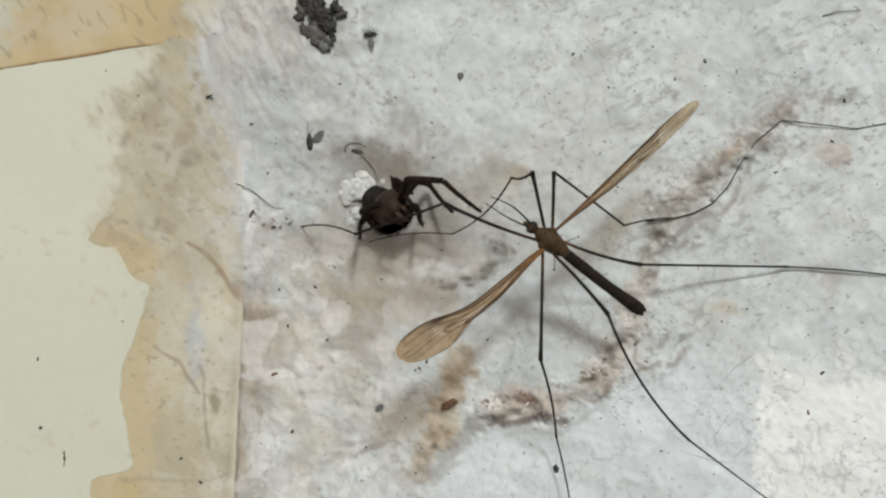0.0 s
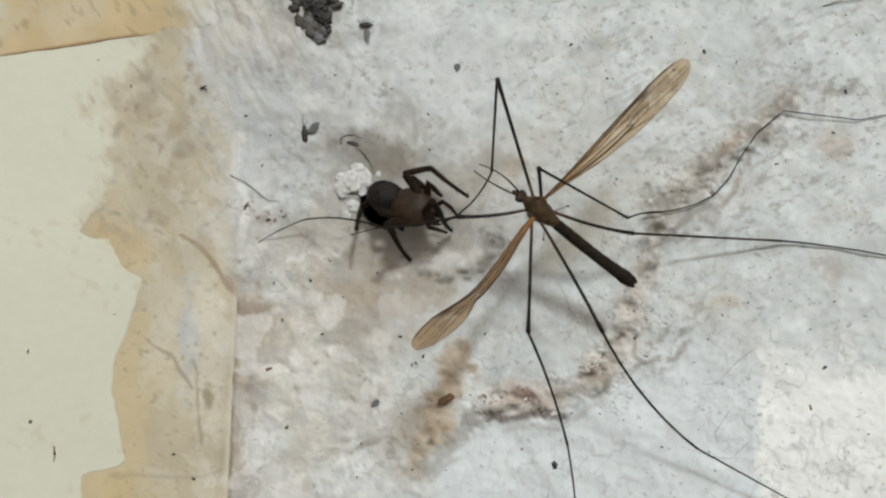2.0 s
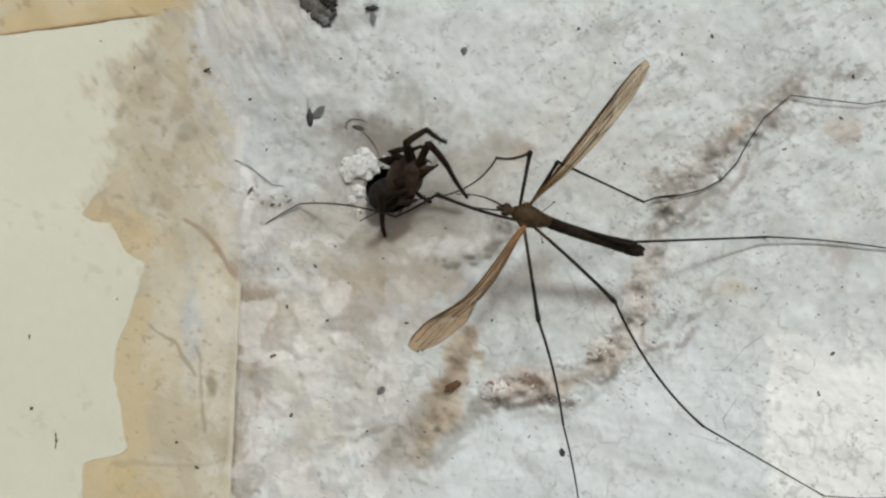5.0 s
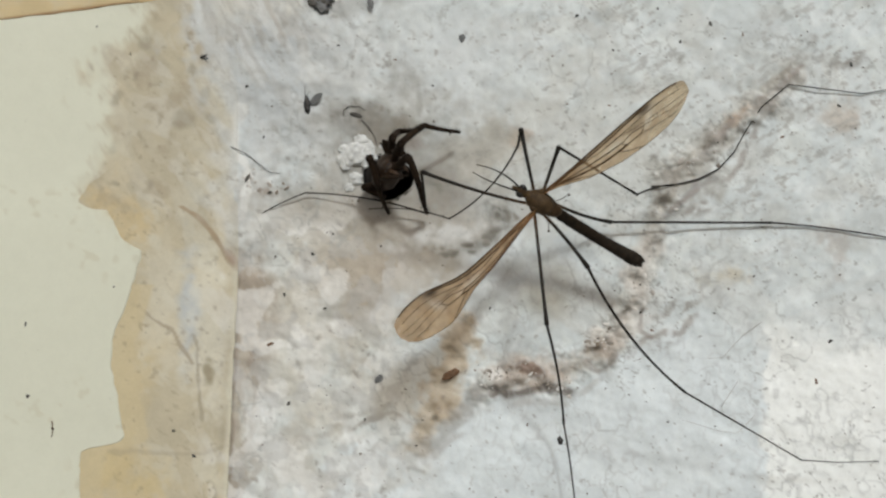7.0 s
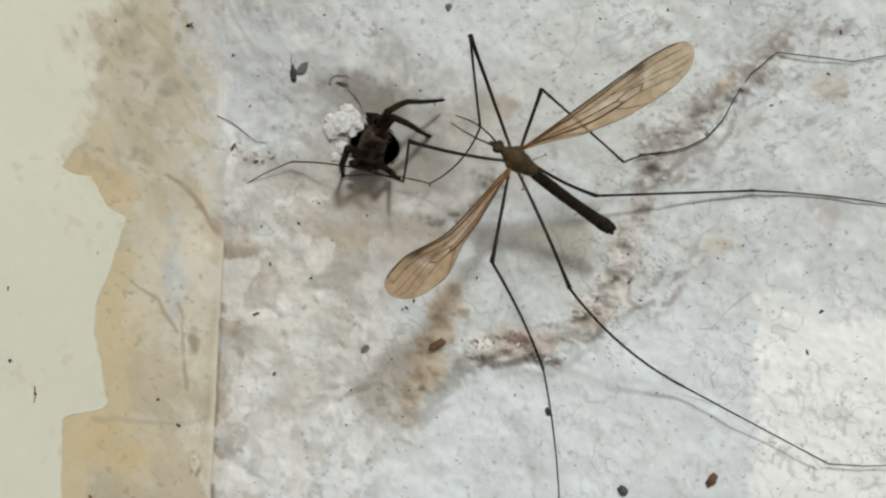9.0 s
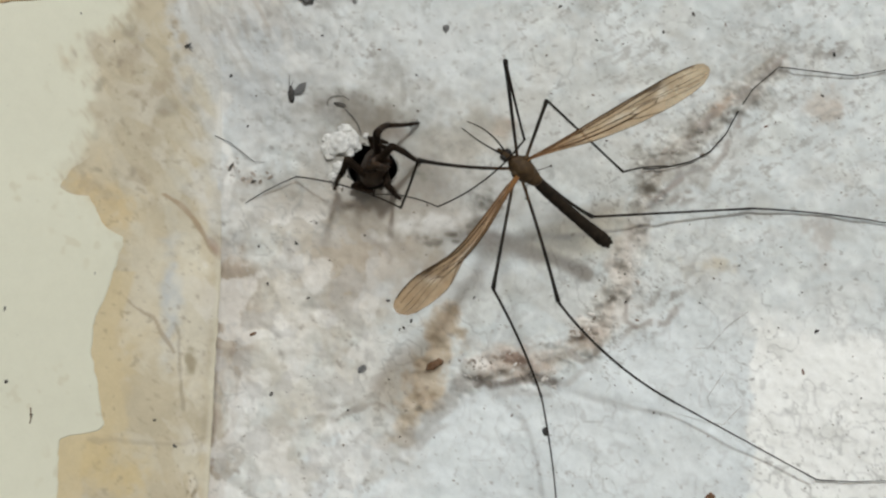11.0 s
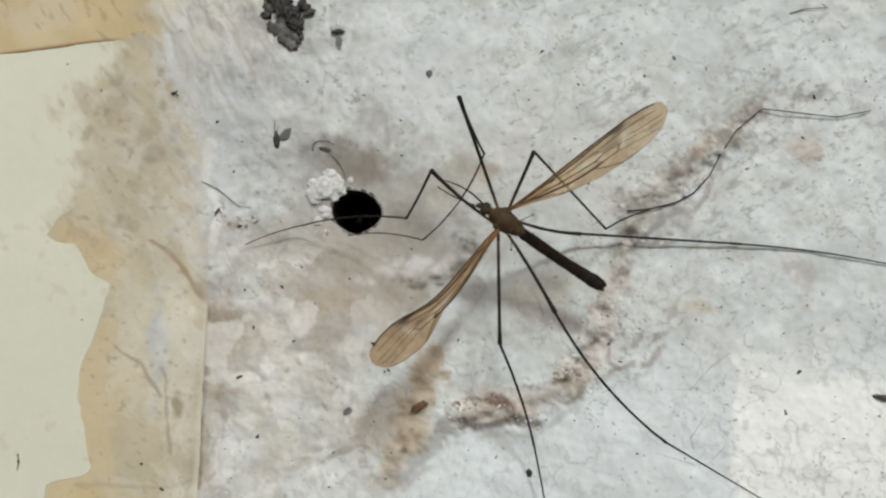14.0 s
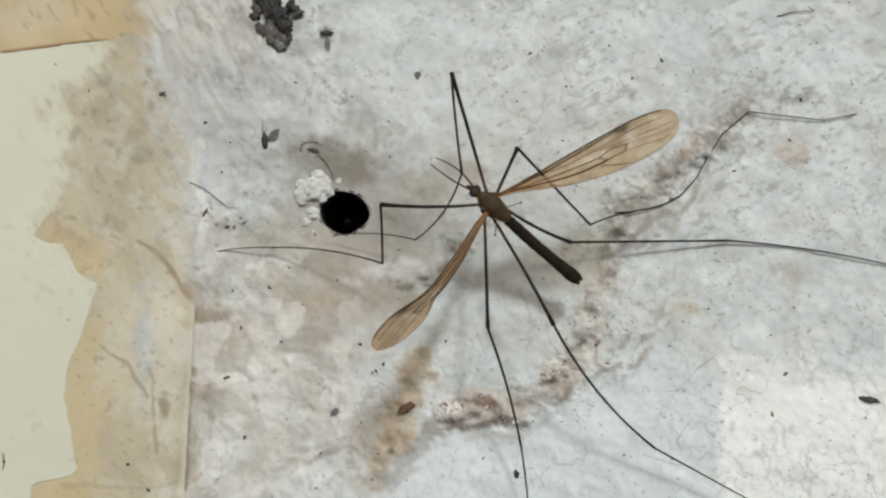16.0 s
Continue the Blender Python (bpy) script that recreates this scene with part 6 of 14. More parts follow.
    walk(moving['fr0'], [
        (0, pose(0.00120, -0.00070, -0.00090, -11.4, -50.3, -19.9)),
        (0.25, pose(0.00120, -0.00070, -0.00090, -10.1, -42.4, -21.6)),
        (0.5, pose(0.00120, -0.00070, -0.00090, -9.1, -31.0, -23.2)),
        (0.75, pose(0.00120, -0.00070, -0.00090, -9.2, -25.1, -23.1)),
        (1, pose(0.00120, -0.00070, -0.00090, -9.1, -19.4, -23.3)),
        (1.25, pose(0.00120, -0.00070, -0.00090, -7.9, -8.4, -28.3)),
        (1.5, pose(0.00120, -0.00070, -0.00090, -7.9, 6.1, -27.6)),
        (1.75, pose(0.00120, -0.00070, -0.00090, -8.1, 0.1, -30.0)),
        (2, pose(0.00120, -0.00070, -0.00090, -7.9, -6.6, -32.8)),
        (2.25, pose(0.00120, -0.00070, -0.00090, -7.4, -0.7, -41.2)),
        (2.5, pose(0.00120, -0.00070, -0.00090, -7.6, 5.2, -45.9)),
        (2.75, pose(0.00120, -0.00070, -0.00090, -7.6, 1.1, -46.0)),
        (3, pose(0.00120, -0.00070, -0.00090, -7.7, -6.7, -44.0)),
        (3.25, pose(0.00120, -0.00070, -0.00090, -10.0, -23.8, -35.2)),
        (3.5, pose(0.00120, -0.00070, -0.00090, -15.3, -40.9, -25.5)),
        (3.75, pose(0.00120, -0.00070, -0.00090, -2.8, -56.8, -41.8)),
        (4, pose(0.00120, -0.00070, -0.00090, 16.1, -66.0, -63.3)),
        (4.5, pose(0.00120, -0.00070, -0.00090, 10.4, -65.2, -56.9)),
        (5, pose(0.00120, -0.00070, -0.00090, -2.6, -62.1, -42.4)),
        (5.5, pose(0.00120, -0.00070, -0.00090, -14.4, -56.2, -28.8)),
        (6, pose(0.00120, -0.00070, -0.00090, -21.2, -50.9, -20.4)),
        (6.5, pose(0.00120, -0.00070, -0.00090, -23.6, -48.8, -17.2)),
        (6.75, pose(0.00120, -0.00070, -0.00090, -22.6, -49.1, -18.5)),
        (7, pose(0.00120, -0.00070, -0.00090, -20.4, -49.5, -21.4)),
        (7.25, pose(0.00120, -0.00070, -0.00090, -18.7, -44.7, -23.7)),
        (7.5, pose(0.00120, -0.00070, -0.00090, -17.8, -40.9, -25.1)),
        (7.75, pose(0.00120, -0.00070, -0.00090, -16.0, -47.0, -27.7)),
        (8, pose(0.00120, -0.00070, -0.00090, -14.9, -49.4, -29.2)),
        (8.25, pose(0.00120, -0.00070, -0.00090, -14.4, -26.8, -29.9)),
        (8.5, pose(0.00120, -0.00070, -0.00090, -14.9, -4.8, -28.2)),
        (8.75, pose(0.00120, -0.00070, -0.00090, -14.9, -9.5, -28.2)),
        (9, pose(0.00120, -0.00070, -0.00090, -14.9, -17.1, -27.9)),
        (9.5, pose(0.00120, -0.00070, -0.00090, -15.0, -18.9, -27.8)),
        (10, pose(0.00120, -0.00070, -0.00090, -15.1, -23.1, -27.4)),
        (10.5, pose(0.00120, -0.00070, -0.00090, -15.3, -28.3, -27.0)),
        (11, pose(0.00120, -0.00070, -0.00090, -15.4, -32.6, -26.7)),
        (11.5, pose(0.00120, -0.00070, -0.00090, -15.5, -34.4, -26.6)),
        (11.75, pose(0.00120, -0.00070, -0.00090, -16.2, -30.8, -25.2)),
        (12, pose(0.00120, -0.00070, -0.00090, -16.9, -26.3, -23.9)),
        (12.25, pose(0.00120, -0.00070, -0.00090, -16.2, -24.7, -25.5)),
        (12.5, pose(0.00120, -0.00070, -0.00090, -15.5, -25.8, -27.0)),
        (12.75, pose(0.00120, -0.00070, -0.00090, -16.1, -37.8, -25.9)),
        (13, pose(0.00120, -0.00070, -0.00090, -17.4, -46.9, -24.0)),
        (13.25, pose(0.00120, -0.00070, -0.00090, -14.0, -34.6, -29.2)),
        (13.5, pose(0.00120, -0.00070, -0.00090, -12.1, -19.6, -33.4)),
        (13.75, pose(0.00120, -0.00070, -0.00090, -12.1, -14.6, -33.4)),
        (14, pose(0.00120, -0.00070, -0.00090, -12.3, -14.4, -32.4)),
        (14.25, pose(0.00120, -0.00070, -0.00090, -13.1, -30.4, -30.4)),
        (14.5, pose(0.00120, -0.00070, -0.00090, -15.5, -45.0, -26.4)),
        (14.75, pose(0.00120, -0.00070, -0.00090, -19.1, -36.2, -21.0)),
        (15, pose(0.00120, -0.00070, -0.00090, -21.7, -25.0, -15.9)),
        (15.25, pose(0.00120, -0.00070, -0.00090, -22.9, -30.7, -13.4)),
        (15.5, pose(0.00120, -0.00070, -0.00090, -22.9, -36.2, -13.2)),
        (15.75, pose(0.00120, -0.00070, -0.00090, -17.9, -16.7, -24.5)),
        (16, pose(0.00120, -0.00070, -0.00090, -16.8, 0.4, -32.1)),
    ])
    walk(moving['fr1'], [
        (0, pose(0.00957, -0.00373, 0.00983, 124.5, 80.5, 156.2)),
        (0.25, pose(0.01077, -0.00450, 0.00850, 130.4, 66.4, 162.3)),
        (0.5, pose(0.01219, -0.00541, 0.00627, 129.3, 49.1, 161.0)),
        (0.75, pose(0.01281, -0.00565, 0.00501, 127.9, 48.7, 159.2)),
        (1, pose(0.01328, -0.00590, 0.00374, 125.4, 48.8, 155.9)),
        (1.25, pose(0.01335, -0.00723, 0.00114, 109.1, 27.0, 130.1)),
        (1.5, pose(0.01349, -0.00712, -0.00239, 104.7, 1.3, 112.9)),
        (1.75, pose(0.01327, -0.00768, -0.00092, 105.4, 7.9, 121.2)),
        (2, pose(0.01284, -0.00820, 0.00071, 107.4, 19.2, 129.7)),
        (2.25, pose(0.01170, -0.00988, -0.00074, 105.5, -2.5, 116.7)),
        (2.5, pose(0.01086, -0.01067, -0.00215, 107.8, -21.6, 105.6)),
        (2.75, pose(0.01088, -0.01073, -0.00116, 107.9, -11.7, 105.1)),
        (3, pose(0.01116, -0.01032, 0.00072, 107.6, 3.3, 109.6)),
        (3.25, pose(0.01163, -0.00805, 0.00472, 113.5, 25.0, 133.0)),
        (3.5, pose(0.01071, -0.00523, 0.00823, 128.9, 44.1, 159.4)),
        (3.75, pose(0.00689, -0.00579, 0.01077, 109.4, 73.5, 137.4)),
        (4, pose(0.00375, -0.00577, 0.01183, -15.8, 76.5, 10.7)),
        (4.5, pose(0.00439, -0.00560, 0.01176, -11.6, 80.2, 14.9)),
        (5, pose(0.00601, -0.00510, 0.01143, 110.4, 88.2, 137.1)),
        (5.5, pose(0.00799, -0.00444, 0.01069, 153.7, 75.1, -179.5)),
        (6, pose(0.00945, -0.00376, 0.00992, 155.0, 65.3, -178.1)),
        (6.5, pose(0.00996, -0.00342, 0.00960, 156.1, 61.6, -176.9)),
        (6.75, pose(0.00985, -0.00360, 0.00965, 153.9, 64.3, -179.4)),
        (7, pose(0.00963, -0.00401, 0.00970, 149.8, 68.1, 176.2)),
        (7.25, pose(0.01027, -0.00469, 0.00891, 139.0, 65.3, 164.4)),
        (7.5, pose(0.01074, -0.00516, 0.00823, 130.3, 61.6, 154.8)),
        (7.75, pose(0.00962, -0.00512, 0.00930, 107.7, 57.6, 128.6)),
        (8, pose(0.00913, -0.00513, 0.00968, 96.3, 48.6, 114.4)),
        (8.25, pose(0.01199, -0.00691, 0.00538, 112.3, 36.9, 137.8)),
        (8.5, pose(0.01345, -0.00726, 0.00026, 119.2, 27.0, 150.7)),
        (8.75, pose(0.01332, -0.00720, 0.00140, 118.3, 24.3, 148.5)),
        (9, pose(0.01297, -0.00694, 0.00320, 115.1, 24.4, 140.7)),
        (9.5, pose(0.01287, -0.00685, 0.00361, 116.1, 24.4, 143.1)),
        (10, pose(0.01259, -0.00659, 0.00458, 118.3, 25.1, 148.5)),
        (10.5, pose(0.01214, -0.00627, 0.00571, 120.6, 26.5, 153.7)),
        (11, pose(0.01169, -0.00599, 0.00661, 122.1, 27.6, 157.0)),
        (11.5, pose(0.01149, -0.00586, 0.00697, 123.2, 27.7, 159.5)),
        (11.75, pose(0.01203, -0.00581, 0.00624, 121.4, 26.7, 155.5)),
        (12, pose(0.01262, -0.00577, 0.00528, 120.4, 25.0, 153.3)),
        (12.25, pose(0.01264, -0.00614, 0.00493, 120.1, 24.6, 152.6)),
        (12.5, pose(0.01238, -0.00640, 0.00517, 120.9, 26.6, 154.4)),
        (12.75, pose(0.01111, -0.00551, 0.00764, 117.1, 41.6, 147.6)),
        (13, pose(0.00990, -0.00458, 0.00928, 102.9, 55.8, 128.9)),
        (13.25, pose(0.01122, -0.00630, 0.00701, 118.9, 53.5, 148.5)),
        (13.5, pose(0.01216, -0.00794, 0.00377, 129.7, 46.3, 162.6)),
        (13.75, pose(0.01246, -0.00814, 0.00260, 130.5, 43.7, 163.6)),
        (14, pose(0.01260, -0.00794, 0.00256, 129.3, 42.1, 161.9)),
        (14.25, pose(0.01158, -0.00678, 0.00615, 121.8, 41.7, 150.7)),
        (14.5, pose(0.01003, -0.00509, 0.00896, 110.5, 42.8, 134.0)),
        (14.75, pose(0.01170, -0.00473, 0.00733, 119.8, 49.2, 146.8)),
        (15, pose(0.01335, -0.00416, 0.00499, 131.8, 53.5, 162.2)),
        (15.25, pose(0.01286, -0.00347, 0.00622, 135.0, 52.9, 166.1)),
        (15.5, pose(0.01216, -0.00328, 0.00733, 135.4, 49.3, 166.7)),
        (15.75, pose(0.01336, -0.00623, 0.00310, 125.1, 17.4, 148.8)),
        (16, pose(0.01301, -0.00811, -0.00101, 123.9, -7.7, 134.5)),
    ])
    walk(moving['fr2'], [
        (0, pose(0.00795, -0.00301, -0.00074, 20.0, 42.7, 93.5)),
        (0.25, pose(0.00668, -0.00319, -0.00131, 18.6, 30.3, 91.2)),
        (0.5, pose(0.00555, -0.00313, -0.00183, 18.4, 16.6, 90.7)),
        (0.75, pose(0.00621, -0.00314, -0.00304, 17.9, 11.4, 88.4)),
        (1, pose(0.00684, -0.00301, -0.00433, 17.7, 9.7, 87.4)),
        (1.25, pose(0.00720, 0.00007, -0.00373, 20.9, 32.4, 96.2)),
        (1.5, pose(0.00931, 0.00275, -0.00263, 40.4, 53.0, 124.2)),
        (1.75, pose(0.00777, 0.00140, -0.00239, 29.2, 51.7, 110.0)),
        (2, pose(0.00638, -0.00042, -0.00282, 19.0, 47.7, 96.8)),
        (2.25, pose(0.00689, -0.00031, -0.00027, 12.6, 56.5, 88.7)),
        (2.5, pose(0.00818, -0.00107, 0.00179, 12.1, 60.8, 88.1)),
        (2.75, pose(0.00814, -0.00060, 0.00102, 15.9, 66.3, 92.4)),
        (3, pose(0.00757, -0.00024, 0.00011, 26.8, 71.6, 104.0)),
        (3.25, pose(0.00500, -0.00096, 0.00019, 1.9, 68.2, 77.5)),
        (3.5, pose(0.00351, -0.00252, 0.00078, -2.3, 65.0, 72.9)),
        (3.75, pose(0.00465, -0.00373, 0.00049, -20.9, 70.8, 53.0)),
        (4, pose(0.00622, -0.00531, 0.00141, -27.9, 80.0, 45.8)),
        (4.5, pose(0.00615, -0.00513, 0.00120, -15.9, 76.3, 58.0)),
        (5, pose(0.00576, -0.00487, 0.00071, -2.5, 65.0, 72.1)),
        (5.5, pose(0.00524, -0.00446, 0.00033, 4.3, 51.1, 80.1)),
        (6, pose(0.00497, -0.00391, 0.00018, 8.6, 41.4, 86.0)),
        (6.5, pose(0.00487, -0.00369, 0.00017, 10.4, 37.4, 88.9)),
        (6.75, pose(0.00520, -0.00365, -0.00001, 9.3, 35.9, 87.0)),
        (7, pose(0.00563, -0.00374, -0.00024, 8.9, 34.3, 86.2)),
        (7.25, pose(0.00596, -0.00349, -0.00083, 10.8, 32.9, 89.8)),
        (7.5, pose(0.00613, -0.00299, -0.00119, 13.5, 32.9, 94.7)),
        (7.75, pose(0.00604, -0.00064, 0.00024, 17.0, 47.9, 100.0)),
        (8, pose(0.00620, 0.00132, 0.00163, 24.0, 59.4, 108.7)),
        (8.25, pose(0.00565, -0.00115, -0.00106, 13.2, 33.2, 94.2)),
        (8.5, pose(0.00512, -0.00258, -0.00460, 11.3, 6.8, 88.6)),
        (8.75, pose(0.00499, -0.00209, -0.00300, 12.1, 28.4, 91.3)),
        (9, pose(0.00542, -0.00076, -0.00123, 18.7, 50.7, 101.4)),
        (9.5, pose(0.00506, -0.00099, -0.00082, 16.6, 47.6, 98.7)),
        (10, pose(0.00431, -0.00152, 0.00004, 12.1, 39.3, 92.1)),
        (10.5, pose(0.00354, -0.00202, 0.00093, 8.8, 29.6, 86.4)),
        (11, pose(0.00294, -0.00228, 0.00165, 7.1, 22.1, 82.5)),
        (11.5, pose(0.00260, -0.00253, 0.00200, 6.8, 16.8, 81.6)),
        (11.75, pose(0.00332, -0.00184, 0.00143, 6.5, 18.3, 80.3)),
        (12, pose(0.00394, -0.00141, 0.00075, 6.4, 16.1, 80.1)),
        (12.25, pose(0.00399, -0.00166, 0.00047, 6.0, 16.2, 78.7)),
        (12.5, pose(0.00374, -0.00226, 0.00037, 6.1, 15.2, 79.0)),
        (12.75, pose(0.00435, -0.00122, 0.00052, 11.0, 38.8, 89.5)),
        (13, pose(0.00611, 0.00011, 0.00042, 31.6, 59.1, 116.3)),
        (13.25, pose(0.00579, -0.00297, -0.00161, 21.4, 41.9, 103.2)),
        (13.5, pose(0.00510, -0.00573, -0.00398, 16.1, 19.5, 93.1)),
        (13.75, pose(0.00503, -0.00595, -0.00480, 15.2, 9.0, 89.4)),
        (14, pose(0.00504, -0.00547, -0.00462, 15.0, 5.0, 87.9)),
        (14.25, pose(0.00460, -0.00287, -0.00098, 15.1, 32.1, 88.2)),
        (14.5, pose(0.00456, 0.00057, 0.00168, 18.0, 58.2, 92.2)),
        (14.75, pose(0.00585, -0.00091, -0.00078, 25.4, 42.9, 101.6)),
        (15, pose(0.00728, -0.00221, -0.00362, 29.0, 22.6, 108.2)),
        (15.25, pose(0.00659, -0.00192, -0.00233, 27.4, 18.5, 103.6)),
        (15.5, pose(0.00536, -0.00167, -0.00080, 26.2, 15.8, 99.6)),
        (15.75, pose(0.00461, -0.00092, -0.00010, 26.3, 29.6, 99.9)),
        (16, pose(0.00556, -0.00054, 0.00042, 32.7, 40.1, 111.0)),
    ])
    walk(moving['fr3'], [
        (0, pose(0.00741, 0.00578, -0.00886, 11.1, 28.1, 46.2)),
        (0.25, pose(0.00646, 0.00715, -0.00735, 9.8, 35.6, 43.7)),
        (0.5, pose(0.00541, 0.00835, -0.00525, 9.3, 45.6, 42.8)),
        (0.75, pose(0.00652, 0.00859, -0.00542, 14.2, 51.6, 49.4)),
        (1, pose(0.00737, 0.00878, -0.00635, 18.4, 54.7, 54.7)),
        (1.25, pose(0.00610, 0.01013, -0.01015, 6.9, 41.3, 39.4)),
        (1.5, pose(0.00526, 0.00870, -0.01220, 8.5, 23.9, 42.2)),
        (1.75, pose(0.00523, 0.00839, -0.01179, 8.5, 18.6, 42.2)),
        (2, pose(0.00542, 0.00759, -0.01167, 8.9, 12.2, 43.9)),
        (2.25, pose(0.00705, 0.00630, -0.01026, 9.0, 18.7, 44.4)),
        (2.5, pose(0.00838, 0.00477, -0.00867, 9.1, 25.0, 44.6)),
        (2.75, pose(0.00794, 0.00422, -0.00994, 8.5, 18.7, 43.0)),
        (3, pose(0.00666, 0.00344, -0.01126, 8.2, 12.4, 41.9)),
        (3.25, pose(0.00596, 0.00339, -0.01093, 8.6, 11.8, 43.4)),
        (3.5, pose(0.00499, 0.00231, -0.01008, 8.8, 13.3, 44.5)),
        (3.75, pose(0.00702, -0.00058, -0.01082, 8.0, 13.9, 41.2)),
        (4, pose(0.00766, -0.00382, -0.01038, 7.7, 18.6, 39.9)),
        (4.5, pose(0.00765, -0.00272, -0.01044, 7.3, 20.0, 38.7)),
        (5, pose(0.00732, -0.00004, -0.01014, 5.8, 25.5, 35.0)),
        (5.5, pose(0.00653, 0.00294, -0.00900, 3.8, 34.6, 30.9)),
        (6, pose(0.00560, 0.00505, -0.00775, 2.8, 41.2, 29.2)),
        (6.5, pose(0.00506, 0.00582, -0.00710, 2.5, 43.5, 28.8)),
        (6.75, pose(0.00571, 0.00604, -0.00704, 1.6, 43.7, 27.6)),
        (7, pose(0.00628, 0.00613, -0.00699, 0.5, 42.7, 26.0)),
        (7.25, pose(0.00600, 0.00657, -0.00734, 2.0, 39.3, 28.2)),
        (7.5, pose(0.00530, 0.00703, -0.00771, 2.9, 35.5, 29.8)),
        (7.75, pose(0.00465, 0.00727, -0.00864, 2.7, 31.4, 29.3)),
        (8, pose(0.00425, 0.00710, -0.00867, 4.3, 31.2, 32.4)),
        (8.25, pose(0.00491, 0.00885, -0.00762, 6.1, 38.1, 35.7)),
        (8.5, pose(0.00541, 0.00931, -0.00603, 11.6, 43.4, 43.9)),
        (8.75, pose(0.00475, 0.00844, -0.00871, 5.7, 34.4, 34.7)),
        (9, pose(0.00392, 0.00667, -0.01050, 3.8, 24.4, 30.8)),
        (9.5, pose(0.00384, 0.00700, -0.00966, 3.7, 29.2, 30.6)),
        (10, pose(0.00396, 0.00773, -0.00756, 4.2, 40.9, 31.4)),
        (10.5, pose(0.00420, 0.00838, -0.00498, 6.4, 52.7, 34.5)),
        (11, pose(0.00439, 0.00873, -0.00285, 10.2, 59.9, 39.0)),
        (11.5, pose(0.00428, 0.00881, -0.00147, 11.4, 62.7, 40.4)),
        (11.75, pose(0.00523, 0.00938, -0.00233, 15.7, 63.1, 45.2)),
        (12, pose(0.00593, 0.00992, -0.00258, 18.5, 63.6, 48.3)),
        (12.25, pose(0.00624, 0.00962, -0.00288, 21.1, 64.2, 51.2)),
        (12.5, pose(0.00594, 0.00908, -0.00277, 18.2, 63.7, 48.0)),
        (12.75, pose(0.00443, 0.00811, -0.00699, 5.8, 44.1, 32.9)),
        (13, pose(0.00339, 0.00563, -0.00986, 6.0, 21.4, 33.3)),
        (13.25, pose(0.00375, 0.00570, -0.00961, 5.1, 23.4, 30.8)),
        (13.5, pose(0.00449, 0.00555, -0.00798, 5.7, 33.3, 32.1)),
        (13.75, pose(0.00515, 0.00588, -0.00668, 6.9, 41.0, 34.2)),
        (14, pose(0.00547, 0.00645, -0.00565, 7.2, 46.3, 34.5)),
        (14.25, pose(0.00492, 0.00727, -0.00735, 2.7, 38.8, 27.9)),
        (14.5, pose(0.00432, 0.00688, -0.00850, 4.0, 30.8, 30.2)),
        (14.75, pose(0.00408, 0.00769, -0.00894, 7.3, 32.7, 36.5)),
        (15, pose(0.00383, 0.00830, -0.00822, 13.6, 37.3, 47.4)),
        (15.25, pose(0.00392, 0.00912, -0.00614, 15.6, 44.3, 50.4)),
        (15.5, pose(0.00343, 0.00970, -0.00406, 14.2, 49.9, 48.5)),
        (15.75, pose(0.00281, 0.00934, -0.00601, 9.9, 43.7, 42.7)),
        (16, pose(0.00228, 0.00802, -0.00729, 9.7, 36.5, 42.3)),
    ])
